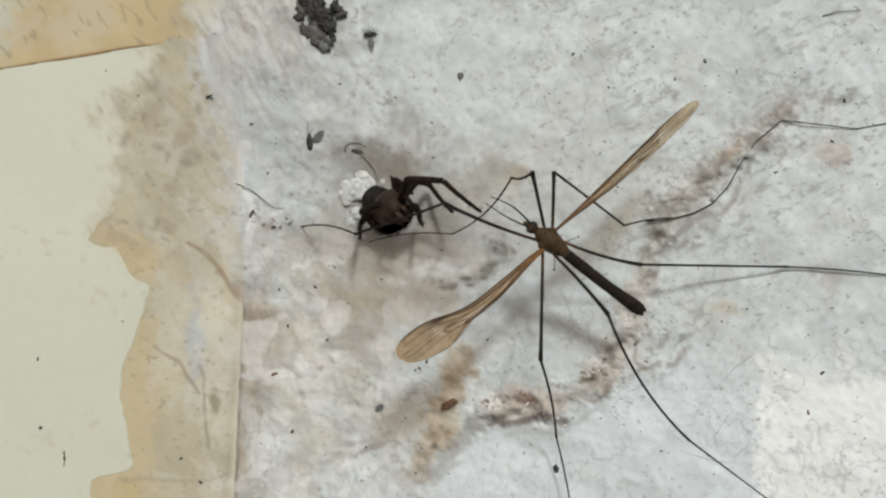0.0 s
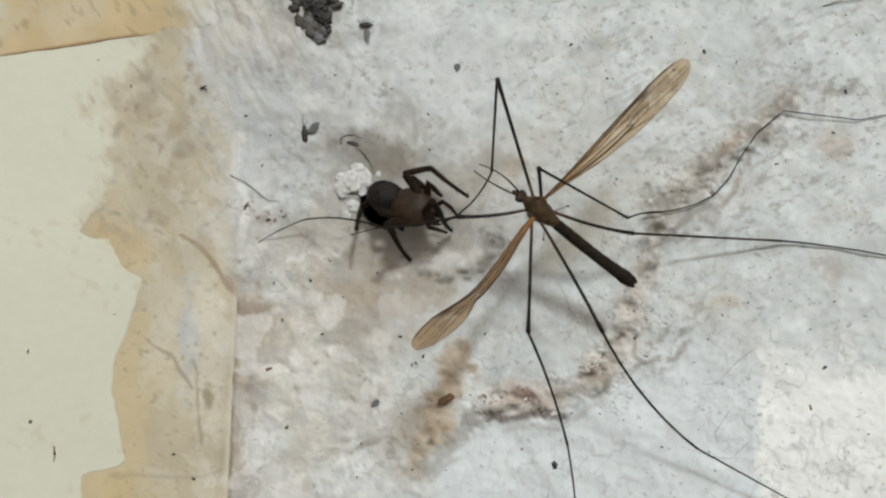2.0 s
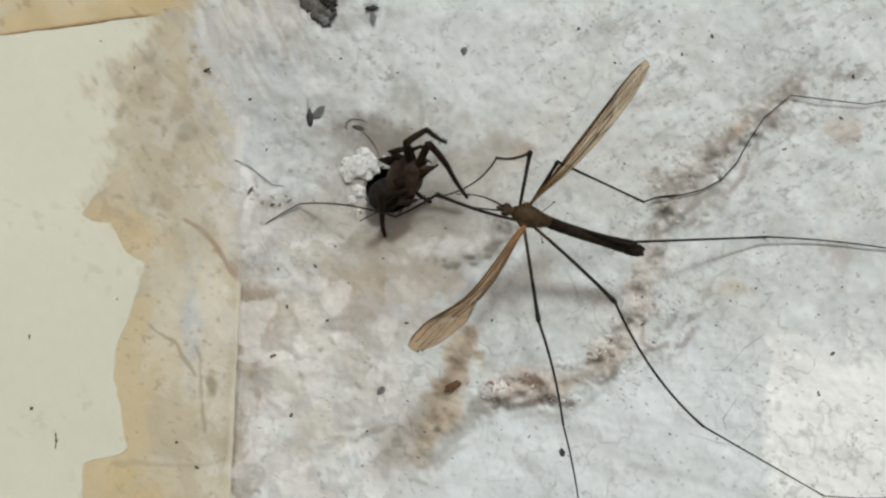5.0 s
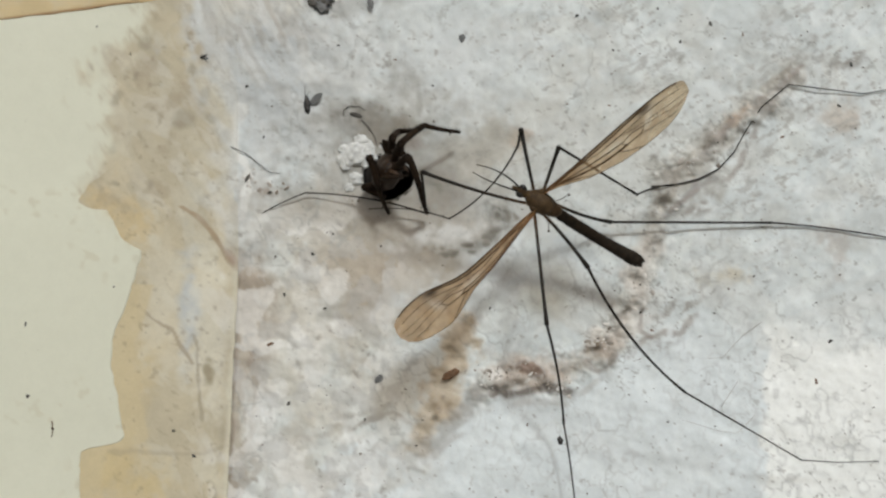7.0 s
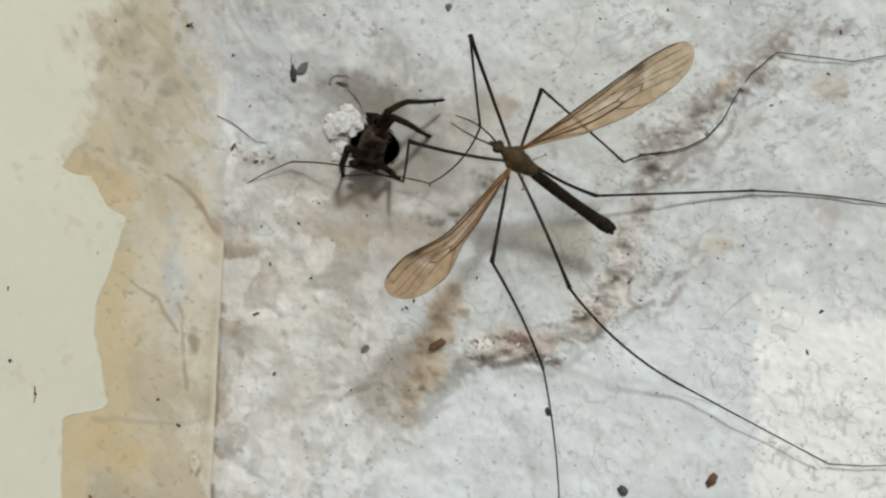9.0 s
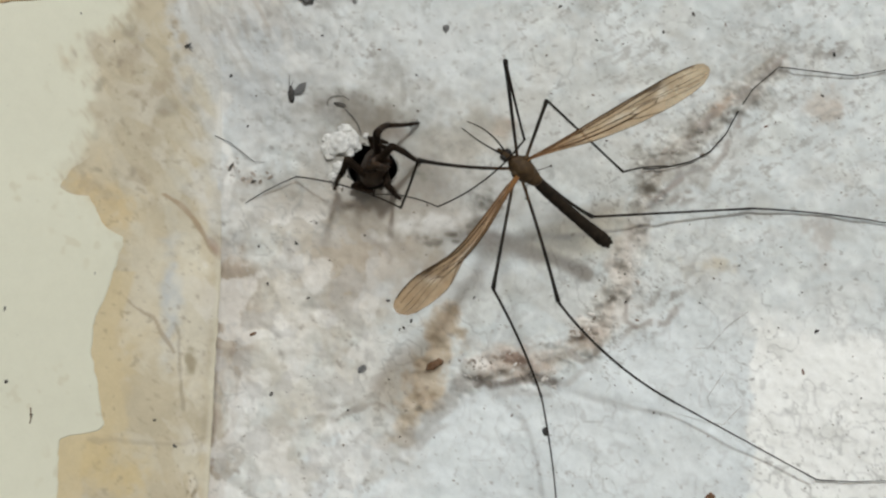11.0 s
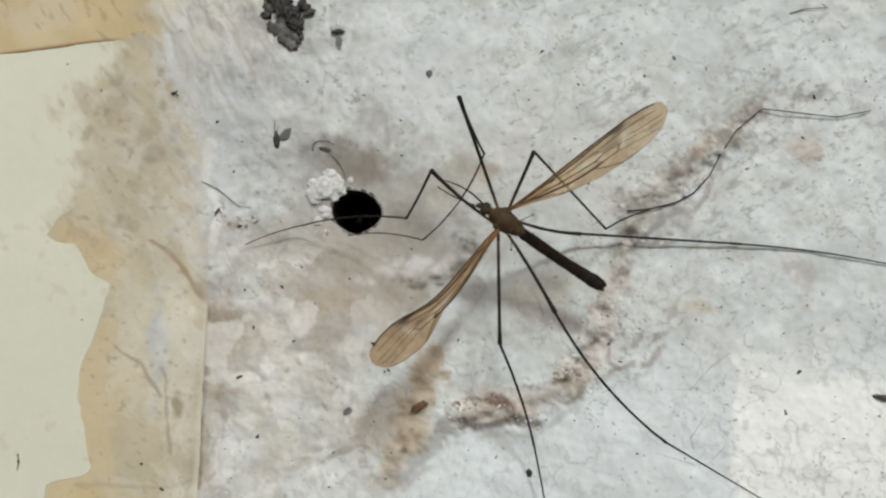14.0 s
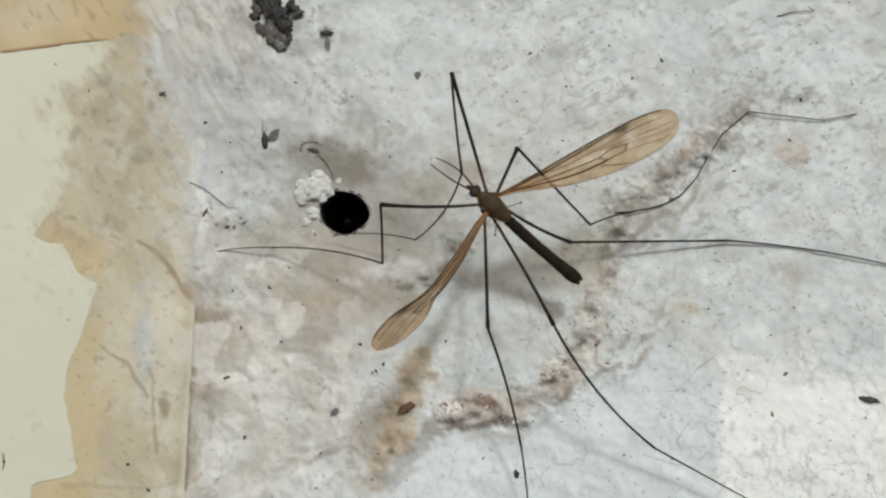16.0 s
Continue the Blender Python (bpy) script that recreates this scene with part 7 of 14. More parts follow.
    walk(moving['fl0'], [
        (0, pose(0.00120, 0.00070, -0.00090, 3.9, -9.0, 14.2)),
        (0.25, pose(0.00120, 0.00070, -0.00090, 2.6, -25.1, 18.6)),
        (0.5, pose(0.00120, 0.00070, -0.00090, -3.4, -36.6, 30.4)),
        (0.75, pose(0.00120, 0.00070, -0.00090, -2.7, -29.6, 29.1)),
        (1, pose(0.00120, 0.00070, -0.00090, -1.3, -23.3, 25.8)),
        (1.25, pose(0.00120, 0.00070, -0.00090, -2.0, -19.3, 27.9)),
        (1.5, pose(0.00120, 0.00070, -0.00090, -2.4, -21.7, 28.9)),
        (1.75, pose(0.00120, 0.00070, -0.00090, -3.8, -28.9, 32.1)),
        (2, pose(0.00120, 0.00070, -0.00090, -5.1, -38.8, 34.5)),
        (2.25, pose(0.00120, 0.00070, -0.00090, -3.0, -36.0, 31.0)),
        (2.5, pose(0.00120, 0.00070, -0.00090, -0.2, -34.3, 26.1)),
        (2.75, pose(0.00120, 0.00070, -0.00090, -0.1, -32.0, 26.1)),
        (3, pose(0.00120, 0.00070, -0.00090, 0.1, -33.6, 25.6)),
        (3.25, pose(0.00120, 0.00070, -0.00090, 0.3, -33.5, 25.2)),
        (3.5, pose(0.00120, 0.00070, -0.00090, 2.1, -35.9, 22.2)),
        (3.75, pose(0.00120, 0.00070, -0.00090, 9.5, -38.0, 9.8)),
        (4, pose(0.00120, 0.00070, -0.00090, 15.3, -35.9, 0.3)),
        (4.5, pose(0.00120, 0.00070, -0.00090, 15.2, -36.7, 0.4)),
        (5, pose(0.00120, 0.00070, -0.00090, 14.8, -27.8, 1.1)),
        (5.5, pose(0.00120, 0.00070, -0.00090, 13.4, -12.2, 5.3)),
        (6, pose(0.00120, 0.00070, -0.00090, 12.8, 0.3, 10.3)),
        (6.5, pose(0.00120, 0.00070, -0.00090, 12.9, 5.2, 12.7)),
        (6.75, pose(0.00120, 0.00070, -0.00090, 13.0, 9.4, 13.1)),
        (7, pose(0.00120, 0.00070, -0.00090, 12.9, 10.8, 12.8)),
        (7.25, pose(0.00120, 0.00070, -0.00090, 12.9, 0.4, 12.7)),
        (7.5, pose(0.00120, 0.00070, -0.00090, 12.9, -10.6, 13.0)),
        (7.75, pose(0.00120, 0.00070, -0.00090, 12.1, -11.1, 17.5)),
        (8, pose(0.00120, 0.00070, -0.00090, 11.3, -8.2, 21.9)),
        (8.25, pose(0.00120, 0.00070, -0.00090, 11.3, 4.6, 23.3)),
        (8.5, pose(0.00120, 0.00070, -0.00090, 11.5, 14.6, 24.8)),
        (8.75, pose(0.00120, 0.00070, -0.00090, 11.3, -0.3, 23.1)),
        (9, pose(0.00120, 0.00070, -0.00090, 11.4, -15.3, 22.6)),
        (9.5, pose(0.00120, 0.00070, -0.00090, 11.1, -15.2, 23.6)),
        (10, pose(0.00120, 0.00070, -0.00090, 10.6, -15.5, 25.7)),
        (10.5, pose(0.00120, 0.00070, -0.00090, 9.9, -15.9, 28.3)),
        (11, pose(0.00120, 0.00070, -0.00090, 9.3, -16.3, 30.5)),
        (11.5, pose(0.00120, 0.00070, -0.00090, 9.0, -16.7, 31.2)),
        (11.75, pose(0.00120, 0.00070, -0.00090, 8.9, -20.5, 31.8)),
        (12, pose(0.00120, 0.00070, -0.00090, 9.2, -26.0, 30.9)),
        (12.25, pose(0.00120, 0.00070, -0.00090, 8.4, -24.0, 32.8)),
        (12.5, pose(0.00120, 0.00070, -0.00090, 9.6, -25.1, 30.0)),
        (12.75, pose(0.00120, 0.00070, -0.00090, 13.6, -20.1, 19.5)),
        (13, pose(0.00120, 0.00070, -0.00090, 17.5, -18.3, 7.7)),
        (13.25, pose(0.00120, 0.00070, -0.00090, 18.5, -24.1, 5.0)),
        (13.5, pose(0.00120, 0.00070, -0.00090, 19.9, -33.5, 2.0)),
        (13.75, pose(0.00120, 0.00070, -0.00090, 20.1, -30.1, 1.7)),
        (14, pose(0.00120, 0.00070, -0.00090, 22.1, -31.3, -2.3)),
        (14.25, pose(0.00120, 0.00070, -0.00090, 20.3, -19.3, 1.9)),
        (14.5, pose(0.00120, 0.00070, -0.00090, 18.5, -5.4, 10.4)),
        (14.75, pose(0.00120, 0.00070, -0.00090, 17.5, -5.4, 20.5)),
        (15, pose(0.00120, 0.00070, -0.00090, 16.1, -7.1, 33.6)),
        (15.25, pose(0.00120, 0.00070, -0.00090, 15.7, -6.9, 36.8)),
        (15.5, pose(0.00120, 0.00070, -0.00090, 15.7, -7.8, 36.6)),
        (15.75, pose(0.00120, 0.00070, -0.00090, 15.7, -9.9, 36.6)),
        (16, pose(0.00120, 0.00070, -0.00090, 15.9, -12.1, 35.9)),
    ])
    walk(moving['fl1'], [
        (0, pose(0.01279, 0.00364, 0.00099, 13.5, 27.3, 60.0)),
        (0.25, pose(0.01159, 0.00421, 0.00423, 18.0, 39.3, 68.0)),
        (0.5, pose(0.00959, 0.00561, 0.00632, 18.8, 53.7, 69.1)),
        (0.75, pose(0.01040, 0.00581, 0.00508, 18.7, 53.8, 69.0)),
        (1, pose(0.01121, 0.00553, 0.00390, 19.1, 51.1, 69.5)),
        (1.25, pose(0.01130, 0.00605, 0.00310, 17.3, 52.5, 67.3)),
        (1.5, pose(0.01105, 0.00613, 0.00358, 16.6, 52.4, 66.3)),
        (1.75, pose(0.01018, 0.00634, 0.00495, 12.8, 53.9, 61.6)),
        (2, pose(0.00897, 0.00604, 0.00669, 9.4, 54.0, 57.4)),
        (2.25, pose(0.00959, 0.00575, 0.00622, 5.5, 55.2, 52.6)),
        (2.5, pose(0.01018, 0.00511, 0.00592, 2.7, 54.6, 49.2)),
        (2.75, pose(0.01043, 0.00521, 0.00551, -1.4, 50.5, 44.0)),
        (3, pose(0.01030, 0.00506, 0.00580, -2.6, 46.4, 42.4)),
        (3.25, pose(0.01033, 0.00500, 0.00579, -0.0, 49.1, 45.9)),
        (3.5, pose(0.01028, 0.00441, 0.00620, 1.8, 52.0, 48.2)),
        (3.75, pose(0.01060, 0.00232, 0.00655, -17.4, 53.2, 24.3)),
        (4, pose(0.01101, 0.00075, 0.00620, -34.3, 54.6, 3.3)),
        (4.5, pose(0.01091, 0.00076, 0.00634, -27.0, 59.8, 12.1)),
        (5, pose(0.01191, 0.00090, 0.00474, 25.8, 72.4, 68.7)),
        (5.5, pose(0.01298, 0.00180, 0.00167, 81.1, 62.9, 127.6)),
        (6, pose(0.01311, 0.00287, -0.00096, 94.2, 52.2, 143.1)),
        (6.5, pose(0.01296, 0.00336, -0.00199, 97.4, 48.1, 147.2)),
        (6.75, pose(0.01283, 0.00341, -0.00287, 97.6, 50.5, 147.5)),
        (7, pose(0.01280, 0.00334, -0.00317, 97.7, 54.7, 147.7)),
        (7.25, pose(0.01301, 0.00336, -0.00099, 97.2, 60.0, 147.1)),
        (7.5, pose(0.01279, 0.00338, 0.00134, 98.0, 63.1, 148.0)),
        (7.75, pose(0.01253, 0.00427, 0.00143, 92.9, 60.4, 142.3)),
        (8, pose(0.01232, 0.00516, 0.00082, 92.4, 54.0, 141.6)),
        (8.25, pose(0.01228, 0.00548, -0.00187, 88.7, 46.7, 136.8)),
        (8.5, pose(0.01184, 0.00561, -0.00394, 84.2, 42.5, 130.4)),
        (8.75, pose(0.01234, 0.00545, -0.00085, 90.1, 51.2, 138.5)),
        (9, pose(0.01198, 0.00519, 0.00230, 94.7, 60.4, 144.0)),
        (9.5, pose(0.01191, 0.00538, 0.00227, 92.4, 60.2, 141.4)),
        (10, pose(0.01171, 0.00577, 0.00234, 90.7, 58.1, 139.4)),
        (10.5, pose(0.01145, 0.00622, 0.00242, 88.9, 55.4, 137.2)),
        (11, pose(0.01121, 0.00660, 0.00250, 87.5, 53.2, 135.6)),
        (11.5, pose(0.01112, 0.00671, 0.00259, 87.9, 51.4, 136.0)),
        (11.75, pose(0.01084, 0.00668, 0.00335, 77.0, 55.3, 122.5)),
        (12, pose(0.01054, 0.00628, 0.00441, 68.7, 55.3, 112.4)),
        (12.25, pose(0.01049, 0.00670, 0.00403, 63.6, 59.3, 106.4)),
        (12.5, pose(0.01069, 0.00619, 0.00424, 72.1, 59.5, 116.2)),
        (12.75, pose(0.01192, 0.00449, 0.00326, 81.2, 61.3, 126.6)),
        (13, pose(0.01259, 0.00224, 0.00291, 90.5, 60.3, 137.3)),
        (13.25, pose(0.01221, 0.00166, 0.00405, 79.8, 64.1, 125.2)),
        (13.5, pose(0.01129, 0.00106, 0.00578, 78.0, 65.0, 123.2)),
        (13.75, pose(0.01167, 0.00100, 0.00518, 65.3, 64.5, 109.2)),
        (14, pose(0.01154, 0.00029, 0.00539, 73.0, 58.3, 118.0)),
        (14.25, pose(0.01262, 0.00109, 0.00311, 59.5, 38.5, 100.2)),
        (14.5, pose(0.01306, 0.00288, 0.00023, 53.8, 20.6, 88.9)),
        (14.75, pose(0.01249, 0.00492, 0.00023, 62.2, 31.2, 107.9)),
        (15, pose(0.01120, 0.00736, 0.00060, 76.4, 46.4, 130.1)),
        (15.25, pose(0.01083, 0.00790, 0.00056, 76.6, 44.5, 130.5)),
        (15.5, pose(0.01083, 0.00786, 0.00074, 80.2, 36.3, 136.1)),
        (15.75, pose(0.01077, 0.00782, 0.00117, 80.8, 41.9, 136.9)),
        (16, pose(0.01079, 0.00765, 0.00164, 85.6, 41.7, 144.1)),
    ])
    walk(moving['fl2'], [
        (0, pose(0.01768, 0.01209, -0.00404, 20.6, 68.4, 49.0)),
        (0.25, pose(0.01478, 0.01209, -0.00272, 12.6, 64.6, 40.2)),
        (0.5, pose(0.01190, 0.01169, -0.00253, 11.7, 59.3, 39.3)),
        (0.75, pose(0.01273, 0.01187, -0.00378, 17.4, 62.8, 45.7)),
        (1, pose(0.01362, 0.01199, -0.00465, 24.3, 66.7, 53.4)),
        (1.25, pose(0.01388, 0.01222, -0.00561, 24.5, 65.9, 53.6)),
        (1.5, pose(0.01375, 0.01227, -0.00512, 21.4, 64.8, 50.2)),
        (1.75, pose(0.01326, 0.01203, -0.00392, 17.4, 61.6, 45.6)),
        (2, pose(0.01246, 0.01148, -0.00218, 12.7, 58.3, 40.3)),
        (2.25, pose(0.01340, 0.01073, -0.00279, 7.2, 54.5, 33.6)),
        (2.5, pose(0.01434, 0.00992, -0.00303, 2.7, 51.7, 28.1)),
        (2.75, pose(0.01546, 0.01006, -0.00297, 3.7, 54.2, 29.3)),
        (3, pose(0.01588, 0.01016, -0.00215, 4.9, 57.4, 30.8)),
        (3.25, pose(0.01534, 0.01016, -0.00252, 6.0, 56.7, 32.0)),
        (3.5, pose(0.01479, 0.00944, -0.00246, 5.3, 56.7, 31.3)),
        (3.75, pose(0.01660, 0.00502, -0.00224, -3.4, 63.2, 21.2)),
        (4, pose(0.01736, 0.00112, -0.00275, -12.7, 67.5, 11.0)),
        (4.5, pose(0.01631, 0.00192, -0.00315, -13.0, 64.0, 10.7)),
        (5, pose(0.01312, 0.00400, -0.00572, -14.4, 50.6, 9.1)),
        (5.5, pose(0.00992, 0.00576, -0.00811, -11.6, 38.8, 13.0)),
        (6, pose(0.00773, 0.00691, -0.00964, -8.9, 31.8, 17.7)),
        (6.5, pose(0.00680, 0.00733, -0.01017, -7.9, 29.2, 19.6)),
        (6.75, pose(0.00695, 0.00716, -0.01135, -7.9, 23.4, 19.5)),
        (7, pose(0.00744, 0.00672, -0.01213, -7.6, 18.5, 20.3)),
        (7.25, pose(0.00840, 0.00634, -0.01050, -4.8, 23.6, 28.2)),
        (7.5, pose(0.00858, 0.00601, -0.00846, -1.7, 29.0, 35.1)),
        (7.75, pose(0.00824, 0.00759, -0.00812, -4.2, 32.1, 30.3)),
        (8, pose(0.00726, 0.00917, -0.00806, -7.6, 33.3, 24.0)),
        (8.25, pose(0.00679, 0.01064, -0.00986, -5.7, 26.9, 27.7)),
        (8.5, pose(0.00659, 0.01178, -0.01136, -4.0, 21.7, 31.9)),
        (8.75, pose(0.00718, 0.01001, -0.00941, -5.2, 30.4, 29.3)),
        (9, pose(0.00759, 0.00838, -0.00725, -6.9, 39.2, 26.1)),
        (9.5, pose(0.00765, 0.00878, -0.00727, -6.9, 40.1, 26.1)),
        (10, pose(0.00730, 0.00955, -0.00698, -7.1, 42.0, 26.0)),
        (10.5, pose(0.00687, 0.01045, -0.00662, -7.1, 44.3, 26.0)),
        (11, pose(0.00651, 0.01120, -0.00629, -7.1, 46.2, 25.9)),
        (11.5, pose(0.00619, 0.01146, -0.00600, -1.0, 43.5, 34.3)),
        (11.75, pose(0.00748, 0.01194, -0.00569, 3.1, 47.5, 39.2)),
        (12, pose(0.00816, 0.01206, -0.00462, 7.9, 51.2, 43.8)),
        (12.25, pose(0.00891, 0.01207, -0.00542, 8.7, 51.9, 45.4)),
        (12.5, pose(0.00823, 0.01119, -0.00523, 6.6, 49.9, 42.4)),
        (12.75, pose(0.00878, 0.00872, -0.00637, 4.1, 43.3, 40.8)),
        (13, pose(0.00859, 0.00593, -0.00663, 3.2, 36.2, 39.9)),
        (13.25, pose(0.00944, 0.00557, -0.00583, 3.5, 40.6, 40.2)),
        (13.5, pose(0.00875, 0.00494, -0.00417, 3.2, 44.2, 38.8)),
        (13.75, pose(0.01011, 0.00547, -0.00473, 6.4, 45.3, 43.6)),
        (14, pose(0.00883, 0.00539, -0.00396, 5.9, 43.6, 42.1)),
        (14.25, pose(0.01110, 0.00955, -0.00372, 1.0, 51.6, 36.0)),
        (14.5, pose(0.01326, 0.01316, -0.00362, -3.5, 60.0, 30.9)),
        (14.75, pose(0.00960, 0.01385, -0.00546, -1.7, 51.1, 34.4)),
        (15, pose(0.00632, 0.01315, -0.00735, 5.6, 40.2, 46.2)),
        (15.25, pose(0.00574, 0.01385, -0.00713, 6.2, 38.9, 47.8)),
        (15.5, pose(0.00446, 0.01400, -0.00576, 4.9, 39.6, 45.3)),
        (15.75, pose(0.00480, 0.01340, -0.00616, 2.5, 39.8, 42.0)),
        (16, pose(0.00414, 0.01245, -0.00567, -0.4, 40.3, 37.3)),
    ])
    walk(moving['fl3'], [
        (0, pose(0.02119, 0.01613, -0.01754, 13.8, -1.0, 68.1)),
        (0.25, pose(0.01954, 0.01611, -0.01583, 13.9, 12.3, 67.5)),
        (0.5, pose(0.01764, 0.01638, -0.01501, 15.2, 19.3, 67.2)),
        (0.75, pose(0.01737, 0.01662, -0.01668, 20.8, 22.2, 69.1)),
        (1, pose(0.01705, 0.01661, -0.01798, 26.9, 28.3, 70.8)),
        (1.25, pose(0.01740, 0.01699, -0.01886, 27.3, 24.9, 71.8)),
        (1.5, pose(0.01770, 0.01701, -0.01825, 25.3, 24.5, 69.9)),
        (1.75, pose(0.01809, 0.01697, -0.01669, 20.1, 21.8, 69.2)),
        (2, pose(0.01829, 0.01642, -0.01453, 14.9, 23.4, 66.6)),
        (2.25, pose(0.02042, 0.01540, -0.01461, 12.1, 18.9, 65.3)),
        (2.5, pose(0.02228, 0.01416, -0.01441, 10.2, 17.2, 62.4)),
        (2.75, pose(0.02286, 0.01421, -0.01474, 11.0, 17.7, 62.5)),
        (3, pose(0.02260, 0.01417, -0.01439, 11.9, 22.4, 60.7)),
        (3.25, pose(0.02210, 0.01438, -0.01465, 10.7, 16.3, 61.1)),
        (3.5, pose(0.02161, 0.01358, -0.01459, 9.5, 13.2, 59.4)),
        (3.75, pose(0.02270, 0.00739, -0.01520, 8.7, 13.6, 48.5)),
        (4, pose(0.02281, 0.00218, -0.01616, 8.1, 9.8, 41.2)),
        (4.5, pose(0.02257, 0.00310, -0.01620, 9.1, 11.7, 43.4)),
        (5, pose(0.02221, 0.00545, -0.01694, 12.0, 12.6, 50.2)),
        (5.5, pose(0.02095, 0.00830, -0.01721, 14.9, 15.8, 55.5)),
        (6, pose(0.01948, 0.01065, -0.01730, 17.3, 16.3, 59.1)),
        (6.5, pose(0.01873, 0.01158, -0.01726, 17.9, 16.1, 59.1)),
        (6.75, pose(0.01951, 0.01160, -0.01711, 16.9, 15.2, 59.3)),
        (7, pose(0.02035, 0.01149, -0.01674, 15.3, 14.4, 58.0)),
        (7.25, pose(0.02013, 0.01263, -0.01631, 14.8, 13.4, 59.9)),
        (7.5, pose(0.01897, 0.01332, -0.01549, 14.4, 14.5, 60.0)),
        (7.75, pose(0.01885, 0.01379, -0.01584, 15.1, 13.9, 62.2)),
        (8, pose(0.01835, 0.01410, -0.01603, 16.0, 14.8, 63.3)),
        (8.25, pose(0.01825, 0.01666, -0.01644, 17.9, 14.0, 69.2)),
        (8.5, pose(0.01804, 0.01890, -0.01672, 19.4, 14.1, 73.4)),
        (8.75, pose(0.01810, 0.01613, -0.01676, 19.0, 15.6, 69.1)),
        (9, pose(0.01769, 0.01333, -0.01642, 18.1, 18.3, 63.2)),
        (9.5, pose(0.01761, 0.01367, -0.01662, 18.7, 15.9, 65.0)),
        (10, pose(0.01699, 0.01428, -0.01670, 19.6, 15.2, 66.0)),
        (10.5, pose(0.01621, 0.01500, -0.01676, 20.8, 13.7, 67.5)),
        (11, pose(0.01555, 0.01559, -0.01677, 21.6, 13.0, 68.2)),
        (11.5, pose(0.01489, 0.01740, -0.01599, 20.2, 19.1, 60.2)),
        (11.75, pose(0.01508, 0.01815, -0.01639, 21.4, 18.3, 62.2)),
        (12, pose(0.01472, 0.01836, -0.01594, 24.4, 22.4, 61.9)),
        (12.25, pose(0.01521, 0.01845, -0.01684, 24.4, 20.1, 64.1)),
        (12.5, pose(0.01513, 0.01749, -0.01634, 25.6, 23.0, 62.4)),
        (12.75, pose(0.01678, 0.01562, -0.01633, 18.8, 14.4, 61.4)),
        (13, pose(0.01759, 0.01344, -0.01520, 13.8, 10.8, 58.2)),
        (13.25, pose(0.01786, 0.01269, -0.01528, 13.2, 10.3, 56.5)),
        (13.5, pose(0.01687, 0.01146, -0.01429, 14.0, 15.9, 53.3)),
        (13.75, pose(0.01751, 0.01251, -0.01505, 14.3, 13.9, 54.9)),
        (14, pose(0.01663, 0.01243, -0.01398, 15.0, 19.2, 53.4)),
        (14.25, pose(0.01839, 0.01485, -0.01510, 12.1, 15.1, 51.9)),
        (14.5, pose(0.01949, 0.01689, -0.01619, 13.2, 8.3, 49.9)),
        (14.75, pose(0.01712, 0.01900, -0.01676, 15.3, 17.2, 50.2)),
        (15, pose(0.01400, 0.02115, -0.01671, 20.3, 21.5, 53.2)),
        (15.25, pose(0.01333, 0.02222, -0.01625, 18.2, 20.0, 51.0)),
        (15.5, pose(0.01233, 0.02196, -0.01501, 16.0, 21.4, 46.5)),
        (15.75, pose(0.01308, 0.02086, -0.01546, 14.9, 19.0, 46.5)),
        (16, pose(0.01295, 0.01916, -0.01506, 15.8, 20.9, 46.2)),
    ])
